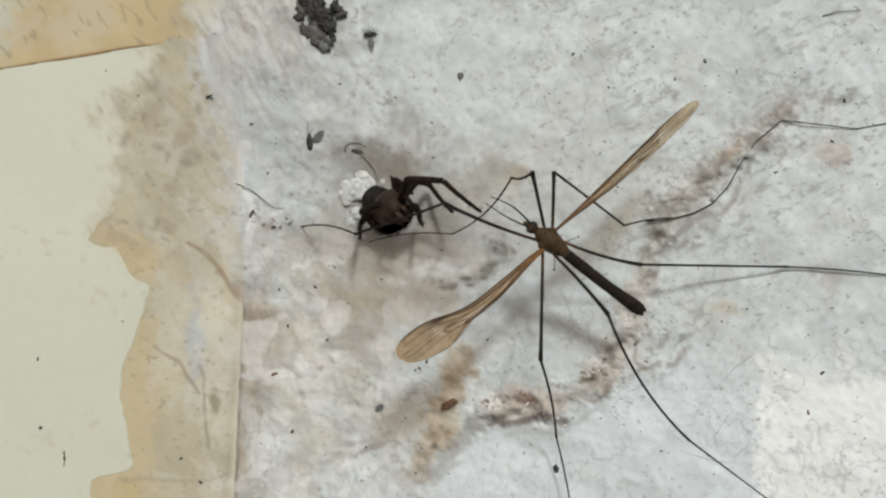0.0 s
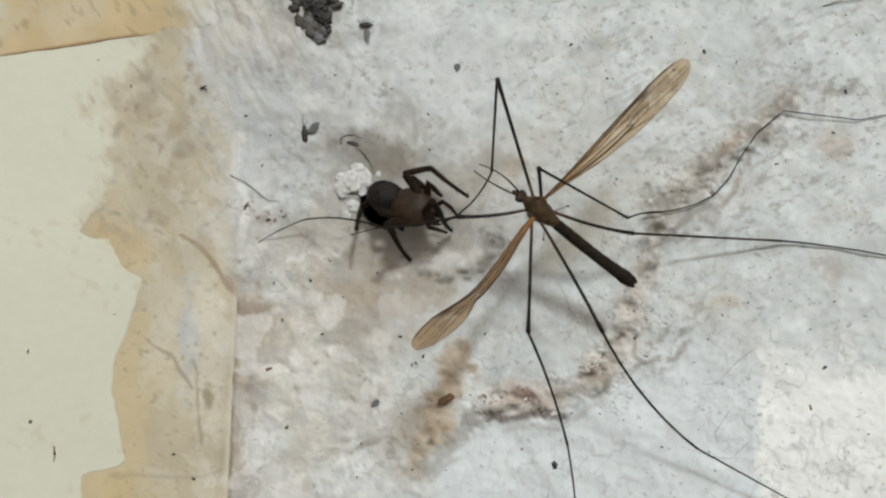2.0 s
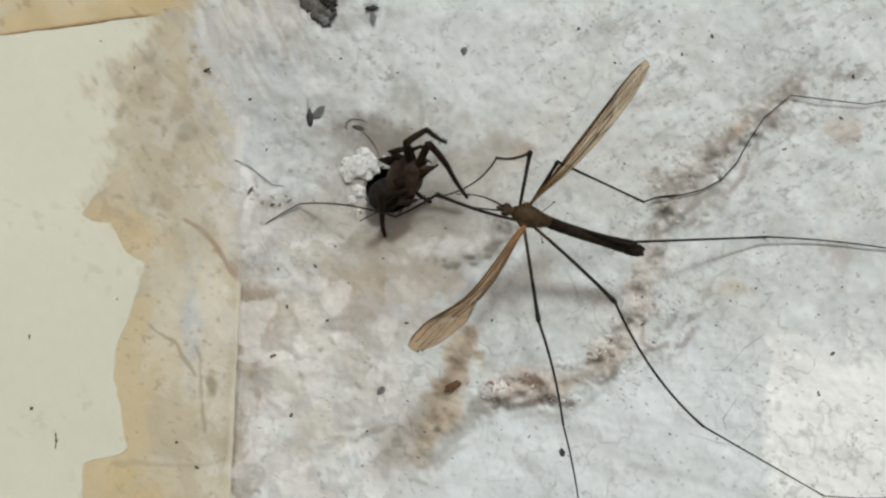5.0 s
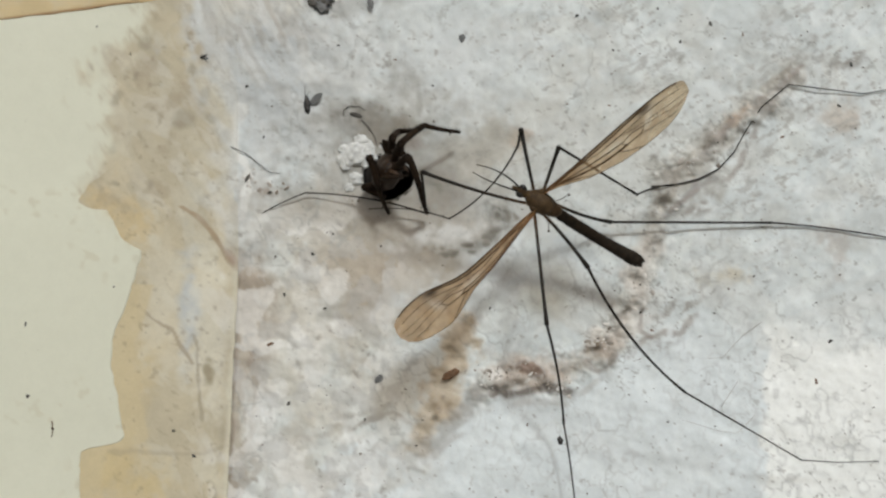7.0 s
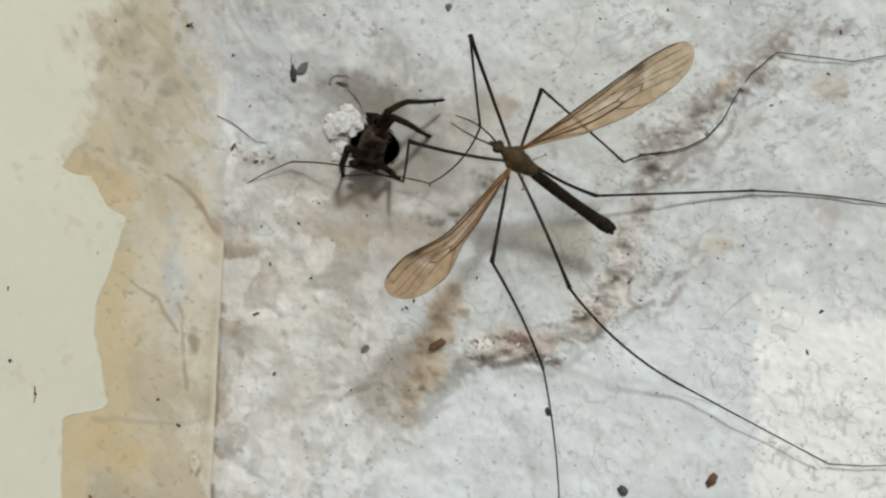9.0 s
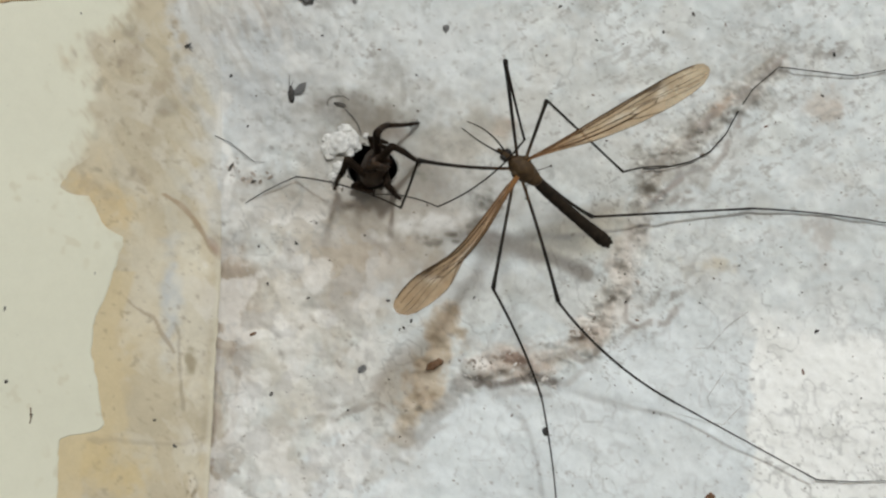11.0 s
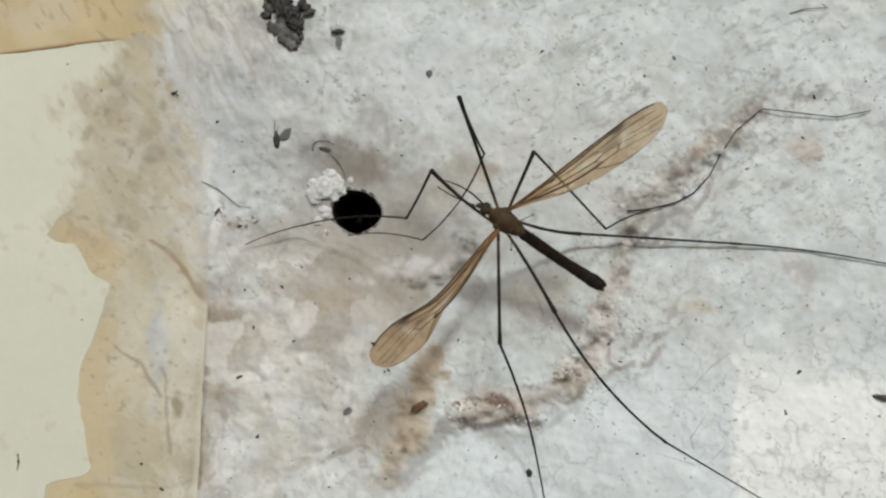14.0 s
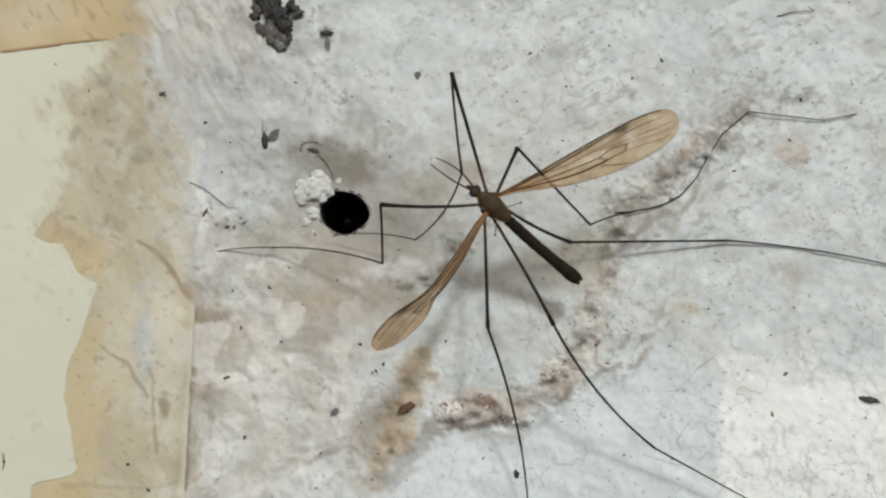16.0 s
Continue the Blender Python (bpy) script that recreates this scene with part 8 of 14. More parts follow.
    walk(moving['mr0'], [
        (0, pose(0.00020, -0.00090, -0.00100, -12.5, -24.2, -44.6)),
        (0.25, pose(0.00020, -0.00090, -0.00100, -10.3, -31.7, -49.5)),
        (0.5, pose(0.00020, -0.00090, -0.00100, -13.0, -37.3, -44.6)),
        (0.75, pose(0.00020, -0.00090, -0.00100, -13.5, -14.7, -43.4)),
        (1, pose(0.00020, -0.00090, -0.00100, -13.9, 9.7, -36.0)),
        (1.25, pose(0.00020, -0.00090, -0.00100, -13.9, 14.0, -36.1)),
        (1.5, pose(0.00020, -0.00090, -0.00100, -14.3, 11.3, -38.1)),
        (1.75, pose(0.00020, -0.00090, -0.00100, -14.3, -20.5, -38.6)),
        (2, pose(0.00020, -0.00090, -0.00100, -23.3, -51.8, -23.9)),
        (2.25, pose(0.00020, -0.00090, -0.00100, -11.5, -53.7, -38.7)),
        (2.5, pose(0.00020, -0.00090, -0.00100, -23.2, -43.4, -23.2)),
        (2.75, pose(0.00020, -0.00090, -0.00100, -20.4, -39.4, -27.5)),
        (3, pose(0.00020, -0.00090, -0.00100, -29.6, -35.8, -12.5)),
        (3.25, pose(0.00020, -0.00090, -0.00100, -20.3, -60.9, -24.6)),
        (3.5, pose(0.00020, -0.00090, -0.00100, -40.4, -70.1, -2.6)),
        (3.75, pose(0.00020, -0.00090, -0.00100, 37.0, -66.2, -84.2)),
        (4, pose(0.00020, -0.00090, -0.00100, 37.2, -53.2, -84.4)),
        (4.5, pose(0.00020, -0.00090, -0.00100, 44.1, -51.7, -93.1)),
        (5, pose(0.00020, -0.00090, -0.00100, 36.8, -51.2, -83.9)),
        (5.5, pose(0.00020, -0.00090, -0.00100, 29.2, -49.7, -73.9)),
        (6, pose(0.00020, -0.00090, -0.00100, 23.8, -48.1, -66.8)),
        (6.5, pose(0.00020, -0.00090, -0.00100, 19.5, -47.4, -61.0)),
        (6.75, pose(0.00020, -0.00090, -0.00100, 19.8, -46.8, -61.4)),
        (7, pose(0.00020, -0.00090, -0.00100, 14.1, -46.5, -53.6)),
        (7.25, pose(0.00020, -0.00090, -0.00100, 15.5, -47.9, -55.5)),
        (7.5, pose(0.00020, -0.00090, -0.00100, 8.7, -49.6, -46.4)),
        (7.75, pose(0.00020, -0.00090, -0.00100, 19.1, -54.1, -59.6)),
        (8, pose(0.00020, -0.00090, -0.00100, 14.7, -53.9, -54.2)),
        (8.25, pose(0.00020, -0.00090, -0.00100, 10.2, -28.9, -47.6)),
        (8.5, pose(0.00020, -0.00090, -0.00100, 7.2, -6.2, -37.8)),
        (8.75, pose(0.00020, -0.00090, -0.00100, 9.7, -16.3, -50.2)),
        (9, pose(0.00020, -0.00090, -0.00100, 14.5, -29.4, -62.6)),
        (9.5, pose(0.00020, -0.00090, -0.00100, 15.0, -29.3, -63.6)),
        (10, pose(0.00020, -0.00090, -0.00100, 13.8, -29.1, -61.1)),
        (10.5, pose(0.00020, -0.00090, -0.00100, 12.4, -28.9, -58.2)),
        (11, pose(0.00020, -0.00090, -0.00100, 11.2, -28.7, -55.8)),
        (11.5, pose(0.00020, -0.00090, -0.00100, 7.9, -28.2, -48.9)),
        (11.75, pose(0.00020, -0.00090, -0.00100, 8.2, -8.2, -49.8)),
        (12, pose(0.00020, -0.00090, -0.00100, 8.5, 13.9, -43.8)),
        (12.25, pose(0.00020, -0.00090, -0.00100, 7.7, 20.0, -46.6)),
        (12.5, pose(0.00020, -0.00090, -0.00100, 6.1, 18.4, -51.6)),
        (12.75, pose(0.00020, -0.00090, -0.00100, 5.7, -13.2, -59.4)),
        (13, pose(0.00020, -0.00090, -0.00100, 8.1, -45.4, -64.0)),
        (13.25, pose(0.00020, -0.00090, -0.00100, 15.3, -47.5, -74.0)),
        (13.5, pose(0.00020, -0.00090, -0.00100, 9.4, -44.8, -65.9)),
        (13.75, pose(0.00020, -0.00090, -0.00100, 14.1, -33.7, -73.3)),
        (14, pose(0.00020, -0.00090, -0.00100, 13.1, -26.3, -71.3)),
        (14.25, pose(0.00020, -0.00090, -0.00100, 15.2, -44.0, -74.9)),
        (14.5, pose(0.00020, -0.00090, -0.00100, 1.0, -58.5, -56.9)),
        (14.75, pose(0.00020, -0.00090, -0.00100, -3.4, -23.6, -50.5)),
        (15, pose(0.00020, -0.00090, -0.00100, -4.4, 14.4, -38.6)),
        (15.25, pose(0.00020, -0.00090, -0.00100, -5.1, 19.4, -41.2)),
        (15.5, pose(0.00020, -0.00090, -0.00100, -6.9, 16.1, -47.0)),
        (15.75, pose(0.00020, -0.00090, -0.00100, -7.1, -14.1, -56.6)),
        (16, pose(0.00020, -0.00090, -0.00100, -8.0, -40.2, -54.6)),
    ])
    walk(moving['mr1'], [
        (0, pose(0.00539, -0.00603, 0.00227, -1.4, 26.9, -175.8)),
        (0.25, pose(0.00462, -0.00607, 0.00321, -1.1, 24.5, -175.0)),
        (0.5, pose(0.00473, -0.00537, 0.00385, -1.4, 18.4, -176.0)),
        (0.75, pose(0.00582, -0.00622, 0.00102, -2.1, 11.2, -178.6)),
        (1, pose(0.00659, -0.00553, -0.00234, -2.2, 2.6, -179.2)),
        (1.25, pose(0.00647, -0.00548, -0.00293, -2.2, 3.1, 179.5)),
        (1.5, pose(0.00638, -0.00574, -0.00256, -2.2, 5.0, 179.2)),
        (1.75, pose(0.00606, -0.00557, 0.00180, -1.8, 15.1, -178.0)),
        (2, pose(0.00472, -0.00291, 0.00529, 0.9, 21.6, -169.6)),
        (2.25, pose(0.00390, -0.00386, 0.00545, 1.7, 29.0, -167.8)),
        (2.5, pose(0.00555, -0.00319, 0.00449, 1.3, 24.6, -168.7)),
        (2.75, pose(0.00569, -0.00376, 0.00408, 1.7, 27.2, -167.7)),
        (3, pose(0.00653, -0.00231, 0.00368, 2.0, 22.6, -166.9)),
        (3.25, pose(0.00374, -0.00252, 0.00599, 2.7, 31.2, -165.5)),
        (3.5, pose(0.00292, -0.00102, 0.00652, 2.1, 24.5, -166.8)),
        (3.75, pose(0.00053, -0.00412, 0.00632, -2.9, 29.4, -177.6)),
        (4, pose(0.00067, -0.00567, 0.00541, -7.8, 21.7, 171.0)),
        (4.5, pose(-0.00007, -0.00586, 0.00528, -6.4, 24.5, 174.5)),
        (5, pose(0.00074, -0.00589, 0.00523, -5.0, 23.5, 177.9)),
        (5.5, pose(0.00163, -0.00587, 0.00510, -3.5, 22.6, -178.2)),
        (6, pose(0.00231, -0.00581, 0.00496, -2.3, 22.3, -175.2)),
        (6.5, pose(0.00282, -0.00564, 0.00489, -2.2, 21.7, -174.7)),
        (6.75, pose(0.00282, -0.00571, 0.00483, -2.0, 23.4, -174.2)),
        (7, pose(0.00347, -0.00534, 0.00480, -2.3, 23.6, -175.2)),
        (7.25, pose(0.00324, -0.00532, 0.00494, -0.9, 25.6, -171.6)),
        (7.5, pose(0.00378, -0.00465, 0.00509, -0.3, 24.3, -170.3)),
        (7.75, pose(0.00257, -0.00494, 0.00549, -0.3, 26.1, -170.3)),
        (8, pose(0.00295, -0.00472, 0.00547, -1.8, 23.3, -173.9)),
        (8.25, pose(0.00492, -0.00607, 0.00287, -2.7, 21.1, -176.1)),
        (8.5, pose(0.00649, -0.00578, -0.00014, -2.2, 16.4, -174.8)),
        (8.75, pose(0.00512, -0.00680, 0.00125, -3.2, 15.1, -178.3)),
        (9, pose(0.00341, -0.00709, 0.00292, -3.7, 14.5, 179.7)),
        (9.5, pose(0.00330, -0.00715, 0.00291, -3.4, 15.1, -179.1)),
        (10, pose(0.00358, -0.00702, 0.00289, -3.3, 14.7, -178.6)),
        (10.5, pose(0.00389, -0.00685, 0.00287, -3.1, 14.1, -178.0)),
        (11, pose(0.00414, -0.00671, 0.00284, -3.0, 13.6, -177.4)),
        (11.5, pose(0.00483, -0.00621, 0.00278, -3.4, 11.8, -179.6)),
        (11.75, pose(0.00531, -0.00695, 0.00014, -3.3, 9.7, -179.0)),
        (12, pose(0.00581, -0.00628, -0.00292, -3.2, 6.6, -177.8)),
        (12.25, pose(0.00537, -0.00636, -0.00373, -3.2, 3.4, -178.6)),
        (12.5, pose(0.00492, -0.00685, -0.00353, -3.3, 1.4, 179.3)),
        (12.75, pose(0.00417, -0.00760, 0.00083, -3.6, 12.7, 177.4)),
        (13, pose(0.00266, -0.00595, 0.00469, -2.7, 22.6, -179.6)),
        (13.25, pose(0.00169, -0.00610, 0.00490, -1.1, 24.7, -175.8)),
        (13.5, pose(0.00252, -0.00608, 0.00463, -2.8, 21.0, 179.9)),
        (13.75, pose(0.00212, -0.00727, 0.00344, -3.5, 20.5, 177.8)),
        (14, pose(0.00250, -0.00769, 0.00255, -5.3, 18.2, 172.5)),
        (14.25, pose(0.00170, -0.00646, 0.00455, -2.7, 26.2, 179.3)),
        (14.5, pose(0.00248, -0.00440, 0.00582, -1.4, 28.4, -177.8)),
        (14.75, pose(0.00486, -0.00656, 0.00220, -2.1, 18.2, -179.6)),
        (15, pose(0.00626, -0.00573, -0.00299, -1.7, 3.9, -177.5)),
        (15.25, pose(0.00588, -0.00587, -0.00366, -1.7, 5.3, -178.2)),
        (15.5, pose(0.00545, -0.00652, -0.00322, -2.0, 7.9, 179.3)),
        (15.75, pose(0.00448, -0.00738, 0.00095, -2.4, 12.6, 177.1)),
        (16, pose(0.00374, -0.00589, 0.00416, -2.0, 14.8, 178.8)),
    ])
    walk(moving['mr2'], [
        (0, pose(-0.00762, -0.00698, -0.00434, -10.9, 18.9, -140.2)),
        (0.25, pose(-0.00863, -0.00722, -0.00287, -13.0, 26.6, -145.6)),
        (0.5, pose(-0.00911, -0.00634, -0.00077, -13.8, 31.2, -147.3)),
        (0.75, pose(-0.00852, -0.00657, -0.00181, -15.2, 17.5, -150.6)),
        (1, pose(-0.00803, -0.00574, -0.00300, -14.3, 1.1, -145.4)),
        (1.25, pose(-0.00813, -0.00536, -0.00374, -14.4, -4.3, -142.4)),
        (1.5, pose(-0.00819, -0.00553, -0.00383, -14.4, -1.9, -143.7)),
        (1.75, pose(-0.00805, -0.00606, -0.00201, -15.2, 19.2, -148.9)),
        (2, pose(-0.00865, -0.00537, -0.00010, -12.3, 35.8, -142.9)),
        (2.25, pose(-0.00860, -0.00657, -0.00165, -14.5, 37.2, -146.6)),
        (2.5, pose(-0.00749, -0.00579, -0.00160, -11.9, 38.1, -142.2)),
        (2.75, pose(-0.00702, -0.00653, -0.00262, -13.9, 35.3, -145.5)),
        (3, pose(-0.00662, -0.00537, -0.00195, -10.9, 35.2, -140.5)),
        (3.25, pose(-0.00837, -0.00565, -0.00159, -15.0, 39.1, -147.2)),
        (3.5, pose(-0.01003, -0.00406, 0.00045, -13.8, 44.8, -145.4)),
        (3.75, pose(-0.01221, -0.00465, -0.00085, -21.8, 39.9, -157.2)),
        (4, pose(-0.01275, -0.00355, -0.00000, -23.6, 36.8, -160.2)),
        (4.5, pose(-0.01331, -0.00457, -0.00080, -24.3, 34.7, -161.3)),
        (5, pose(-0.01266, -0.00540, -0.00061, -22.0, 31.5, -157.2)),
        (5.5, pose(-0.01186, -0.00629, -0.00053, -19.5, 28.0, -152.0)),
        (6, pose(-0.01118, -0.00694, -0.00059, -17.4, 25.1, -147.4)),
        (6.5, pose(-0.01071, -0.00688, -0.00051, -16.1, 24.0, -144.4)),
        (6.75, pose(-0.01053, -0.00706, -0.00099, -16.6, 25.4, -145.6)),
        (7, pose(-0.00988, -0.00647, -0.00107, -16.0, 27.9, -144.1)),
        (7.25, pose(-0.00981, -0.00724, -0.00139, -15.9, 30.7, -143.9)),
        (7.5, pose(-0.00937, -0.00690, -0.00092, -13.8, 33.2, -139.9)),
        (7.75, pose(-0.01038, -0.00716, -0.00095, -16.0, 32.3, -144.1)),
        (8, pose(-0.01040, -0.00616, -0.00032, -15.6, 30.3, -143.3)),
        (8.25, pose(-0.00869, -0.00699, -0.00239, -15.3, 22.0, -142.6)),
        (8.5, pose(-0.00748, -0.00706, -0.00428, -13.6, 12.5, -136.7)),
        (8.75, pose(-0.00900, -0.00721, -0.00256, -14.0, 19.4, -138.1)),
        (9, pose(-0.01075, -0.00703, -0.00073, -14.4, 25.7, -139.3)),
        (9.5, pose(-0.01082, -0.00737, -0.00090, -14.9, 24.7, -140.5)),
        (10, pose(-0.01057, -0.00736, -0.00081, -14.9, 22.8, -140.6)),
        (10.5, pose(-0.01029, -0.00735, -0.00070, -14.9, 20.8, -140.5)),
        (11, pose(-0.01006, -0.00734, -0.00061, -14.9, 19.2, -140.3)),
        (11.5, pose(-0.00949, -0.00633, -0.00020, -13.9, 18.7, -137.2)),
        (11.75, pose(-0.00910, -0.00719, -0.00232, -14.1, 8.5, -138.4)),
        (12, pose(-0.00871, -0.00682, -0.00461, -14.0, -5.8, -132.9)),
        (12.25, pose(-0.00923, -0.00671, -0.00461, -14.5, -7.8, -128.4)),
        (12.5, pose(-0.00970, -0.00666, -0.00390, -14.7, -3.8, -126.9)),
        (12.75, pose(-0.01009, -0.00695, -0.00239, -15.3, 14.0, -134.2)),
        (13, pose(-0.01085, -0.00604, -0.00092, -15.1, 28.6, -133.7)),
        (13.25, pose(-0.01156, -0.00706, -0.00122, -17.4, 30.4, -138.3)),
        (13.5, pose(-0.01113, -0.00606, -0.00062, -16.5, 29.3, -136.5)),
        (13.75, pose(-0.01157, -0.00674, -0.00168, -16.4, 25.6, -136.3)),
        (14, pose(-0.01128, -0.00587, -0.00201, -14.7, 21.6, -132.1)),
        (14.25, pose(-0.01142, -0.00629, -0.00191, -17.3, 24.5, -138.8)),
        (14.5, pose(-0.01037, -0.00490, -0.00114, -17.1, 24.9, -138.2)),
        (14.75, pose(-0.00903, -0.00666, -0.00237, -15.6, 15.8, -133.9)),
        (15, pose(-0.00832, -0.00637, -0.00398, -12.8, 3.7, -117.7)),
        (15.25, pose(-0.00868, -0.00632, -0.00500, -12.8, -4.5, -122.7)),
        (15.5, pose(-0.00904, -0.00635, -0.00523, -11.8, -6.3, -132.7)),
        (15.75, pose(-0.00978, -0.00666, -0.00225, -12.1, 12.1, -138.1)),
        (16, pose(-0.01040, -0.00560, 0.00041, -11.1, 24.4, -134.8)),
    ])
    walk(moving['mr3'], [
        (0, pose(-0.01334, -0.01175, -0.00690, -98.9, -11.9, -142.7)),
        (0.25, pose(-0.01470, -0.01138, -0.00655, -98.9, -11.8, -142.7)),
        (0.5, pose(-0.01615, -0.01086, -0.00584, -99.5, -12.7, -142.6)),
        (0.75, pose(-0.01541, -0.01045, -0.00430, -103.0, -17.2, -141.9)),
        (1, pose(-0.01433, -0.01009, -0.00315, -106.6, -21.5, -140.9)),
        (1.25, pose(-0.01403, -0.00989, -0.00317, -106.9, -21.9, -140.8)),
        (1.5, pose(-0.01403, -0.00982, -0.00359, -105.9, -20.7, -141.2)),
        (1.75, pose(-0.01483, -0.01015, -0.00477, -102.6, -16.5, -141.9)),
        (2, pose(-0.01544, -0.01052, -0.00624, -99.1, -12.1, -142.8)),
        (2.25, pose(-0.01474, -0.01062, -0.00723, -97.1, -10.2, -145.0)),
        (2.5, pose(-0.01382, -0.01071, -0.00788, -95.9, -9.1, -146.9)),
        (2.75, pose(-0.01308, -0.01069, -0.00782, -96.3, -9.8, -146.8)),
        (3, pose(-0.01282, -0.01049, -0.00762, -96.9, -10.6, -146.7)),
        (3.25, pose(-0.01451, -0.00961, -0.00753, -96.1, -9.9, -148.2)),
        (3.5, pose(-0.01656, -0.00856, -0.00743, -95.1, -9.4, -151.4)),
        (3.75, pose(-0.01871, -0.00738, -0.00675, -93.5, -10.8, -161.9)),
        (4, pose(-0.02040, -0.00631, -0.00609, -92.0, -12.0, -170.4)),
        (4.5, pose(-0.02012, -0.00688, -0.00576, -92.6, -12.9, -168.3)),
        (5, pose(-0.01935, -0.00821, -0.00506, -94.4, -14.8, -163.2)),
        (5.5, pose(-0.01831, -0.00972, -0.00440, -97.0, -16.7, -156.7)),
        (6, pose(-0.01734, -0.01088, -0.00402, -99.5, -17.8, -151.1)),
        (6.5, pose(-0.01691, -0.01132, -0.00391, -100.6, -18.1, -148.8)),
        (6.75, pose(-0.01654, -0.01118, -0.00445, -99.9, -17.1, -149.2)),
        (7, pose(-0.01613, -0.01099, -0.00515, -98.9, -15.6, -149.9)),
        (7.25, pose(-0.01557, -0.01144, -0.00562, -99.0, -14.5, -147.5)),
        (7.5, pose(-0.01521, -0.01182, -0.00591, -99.3, -13.6, -145.2)),
        (7.75, pose(-0.01617, -0.01136, -0.00547, -99.4, -14.1, -145.8)),
        (8, pose(-0.01682, -0.01093, -0.00500, -99.8, -14.8, -146.0)),
        (8.25, pose(-0.01454, -0.01147, -0.00536, -101.9, -14.9, -140.8)),
        (8.5, pose(-0.01251, -0.01179, -0.00581, -103.7, -14.7, -136.3)),
        (8.75, pose(-0.01438, -0.01203, -0.00510, -102.6, -15.7, -140.5)),
        (9, pose(-0.01648, -0.01196, -0.00437, -101.3, -16.6, -145.0)),
        (9.5, pose(-0.01645, -0.01201, -0.00426, -101.7, -16.8, -144.5)),
        (10, pose(-0.01638, -0.01215, -0.00398, -102.6, -17.3, -143.1)),
        (10.5, pose(-0.01629, -0.01231, -0.00366, -103.7, -17.8, -141.4)),
        (11, pose(-0.01621, -0.01245, -0.00340, -104.7, -18.2, -140.0)),
        (11.5, pose(-0.01618, -0.01251, -0.00329, -105.1, -18.4, -139.4)),
        (11.75, pose(-0.01512, -0.01253, -0.00353, -106.1, -18.5, -137.7)),
        (12, pose(-0.01399, -0.01250, -0.00383, -107.1, -18.7, -136.1)),
        (12.25, pose(-0.01393, -0.01263, -0.00357, -107.8, -19.5, -136.1)),
        (12.5, pose(-0.01428, -0.01274, -0.00339, -107.4, -19.8, -137.2)),
        (12.75, pose(-0.01554, -0.01254, -0.00433, -103.0, -16.9, -141.4)),
        (13, pose(-0.01674, -0.01221, -0.00556, -99.1, -13.3, -145.2)),
        (13.25, pose(-0.01711, -0.01200, -0.00558, -98.6, -13.3, -146.7)),
        (13.5, pose(-0.01724, -0.01186, -0.00534, -98.7, -13.9, -147.5)),
        (13.75, pose(-0.01695, -0.01187, -0.00524, -99.1, -14.3, -146.9)),
        (14, pose(-0.01668, -0.01186, -0.00520, -99.5, -14.5, -146.1)),
        (14.25, pose(-0.01723, -0.01139, -0.00543, -98.6, -13.6, -147.1)),
        (14.5, pose(-0.01736, -0.01116, -0.00550, -98.5, -13.3, -147.1)),
        (14.75, pose(-0.01459, -0.01244, -0.00464, -103.5, -16.7, -140.0)),
        (15, pose(-0.01189, -0.01317, -0.00447, -109.3, -18.6, -132.3)),
        (15.25, pose(-0.01278, -0.01270, -0.00440, -108.2, -17.5, -132.4)),
        (15.5, pose(-0.01436, -0.01211, -0.00436, -106.0, -16.2, -134.2)),
        (15.75, pose(-0.01571, -0.01199, -0.00396, -104.9, -16.6, -136.9)),
        (16, pose(-0.01667, -0.01191, -0.00363, -104.2, -17.0, -139.1)),
    ])
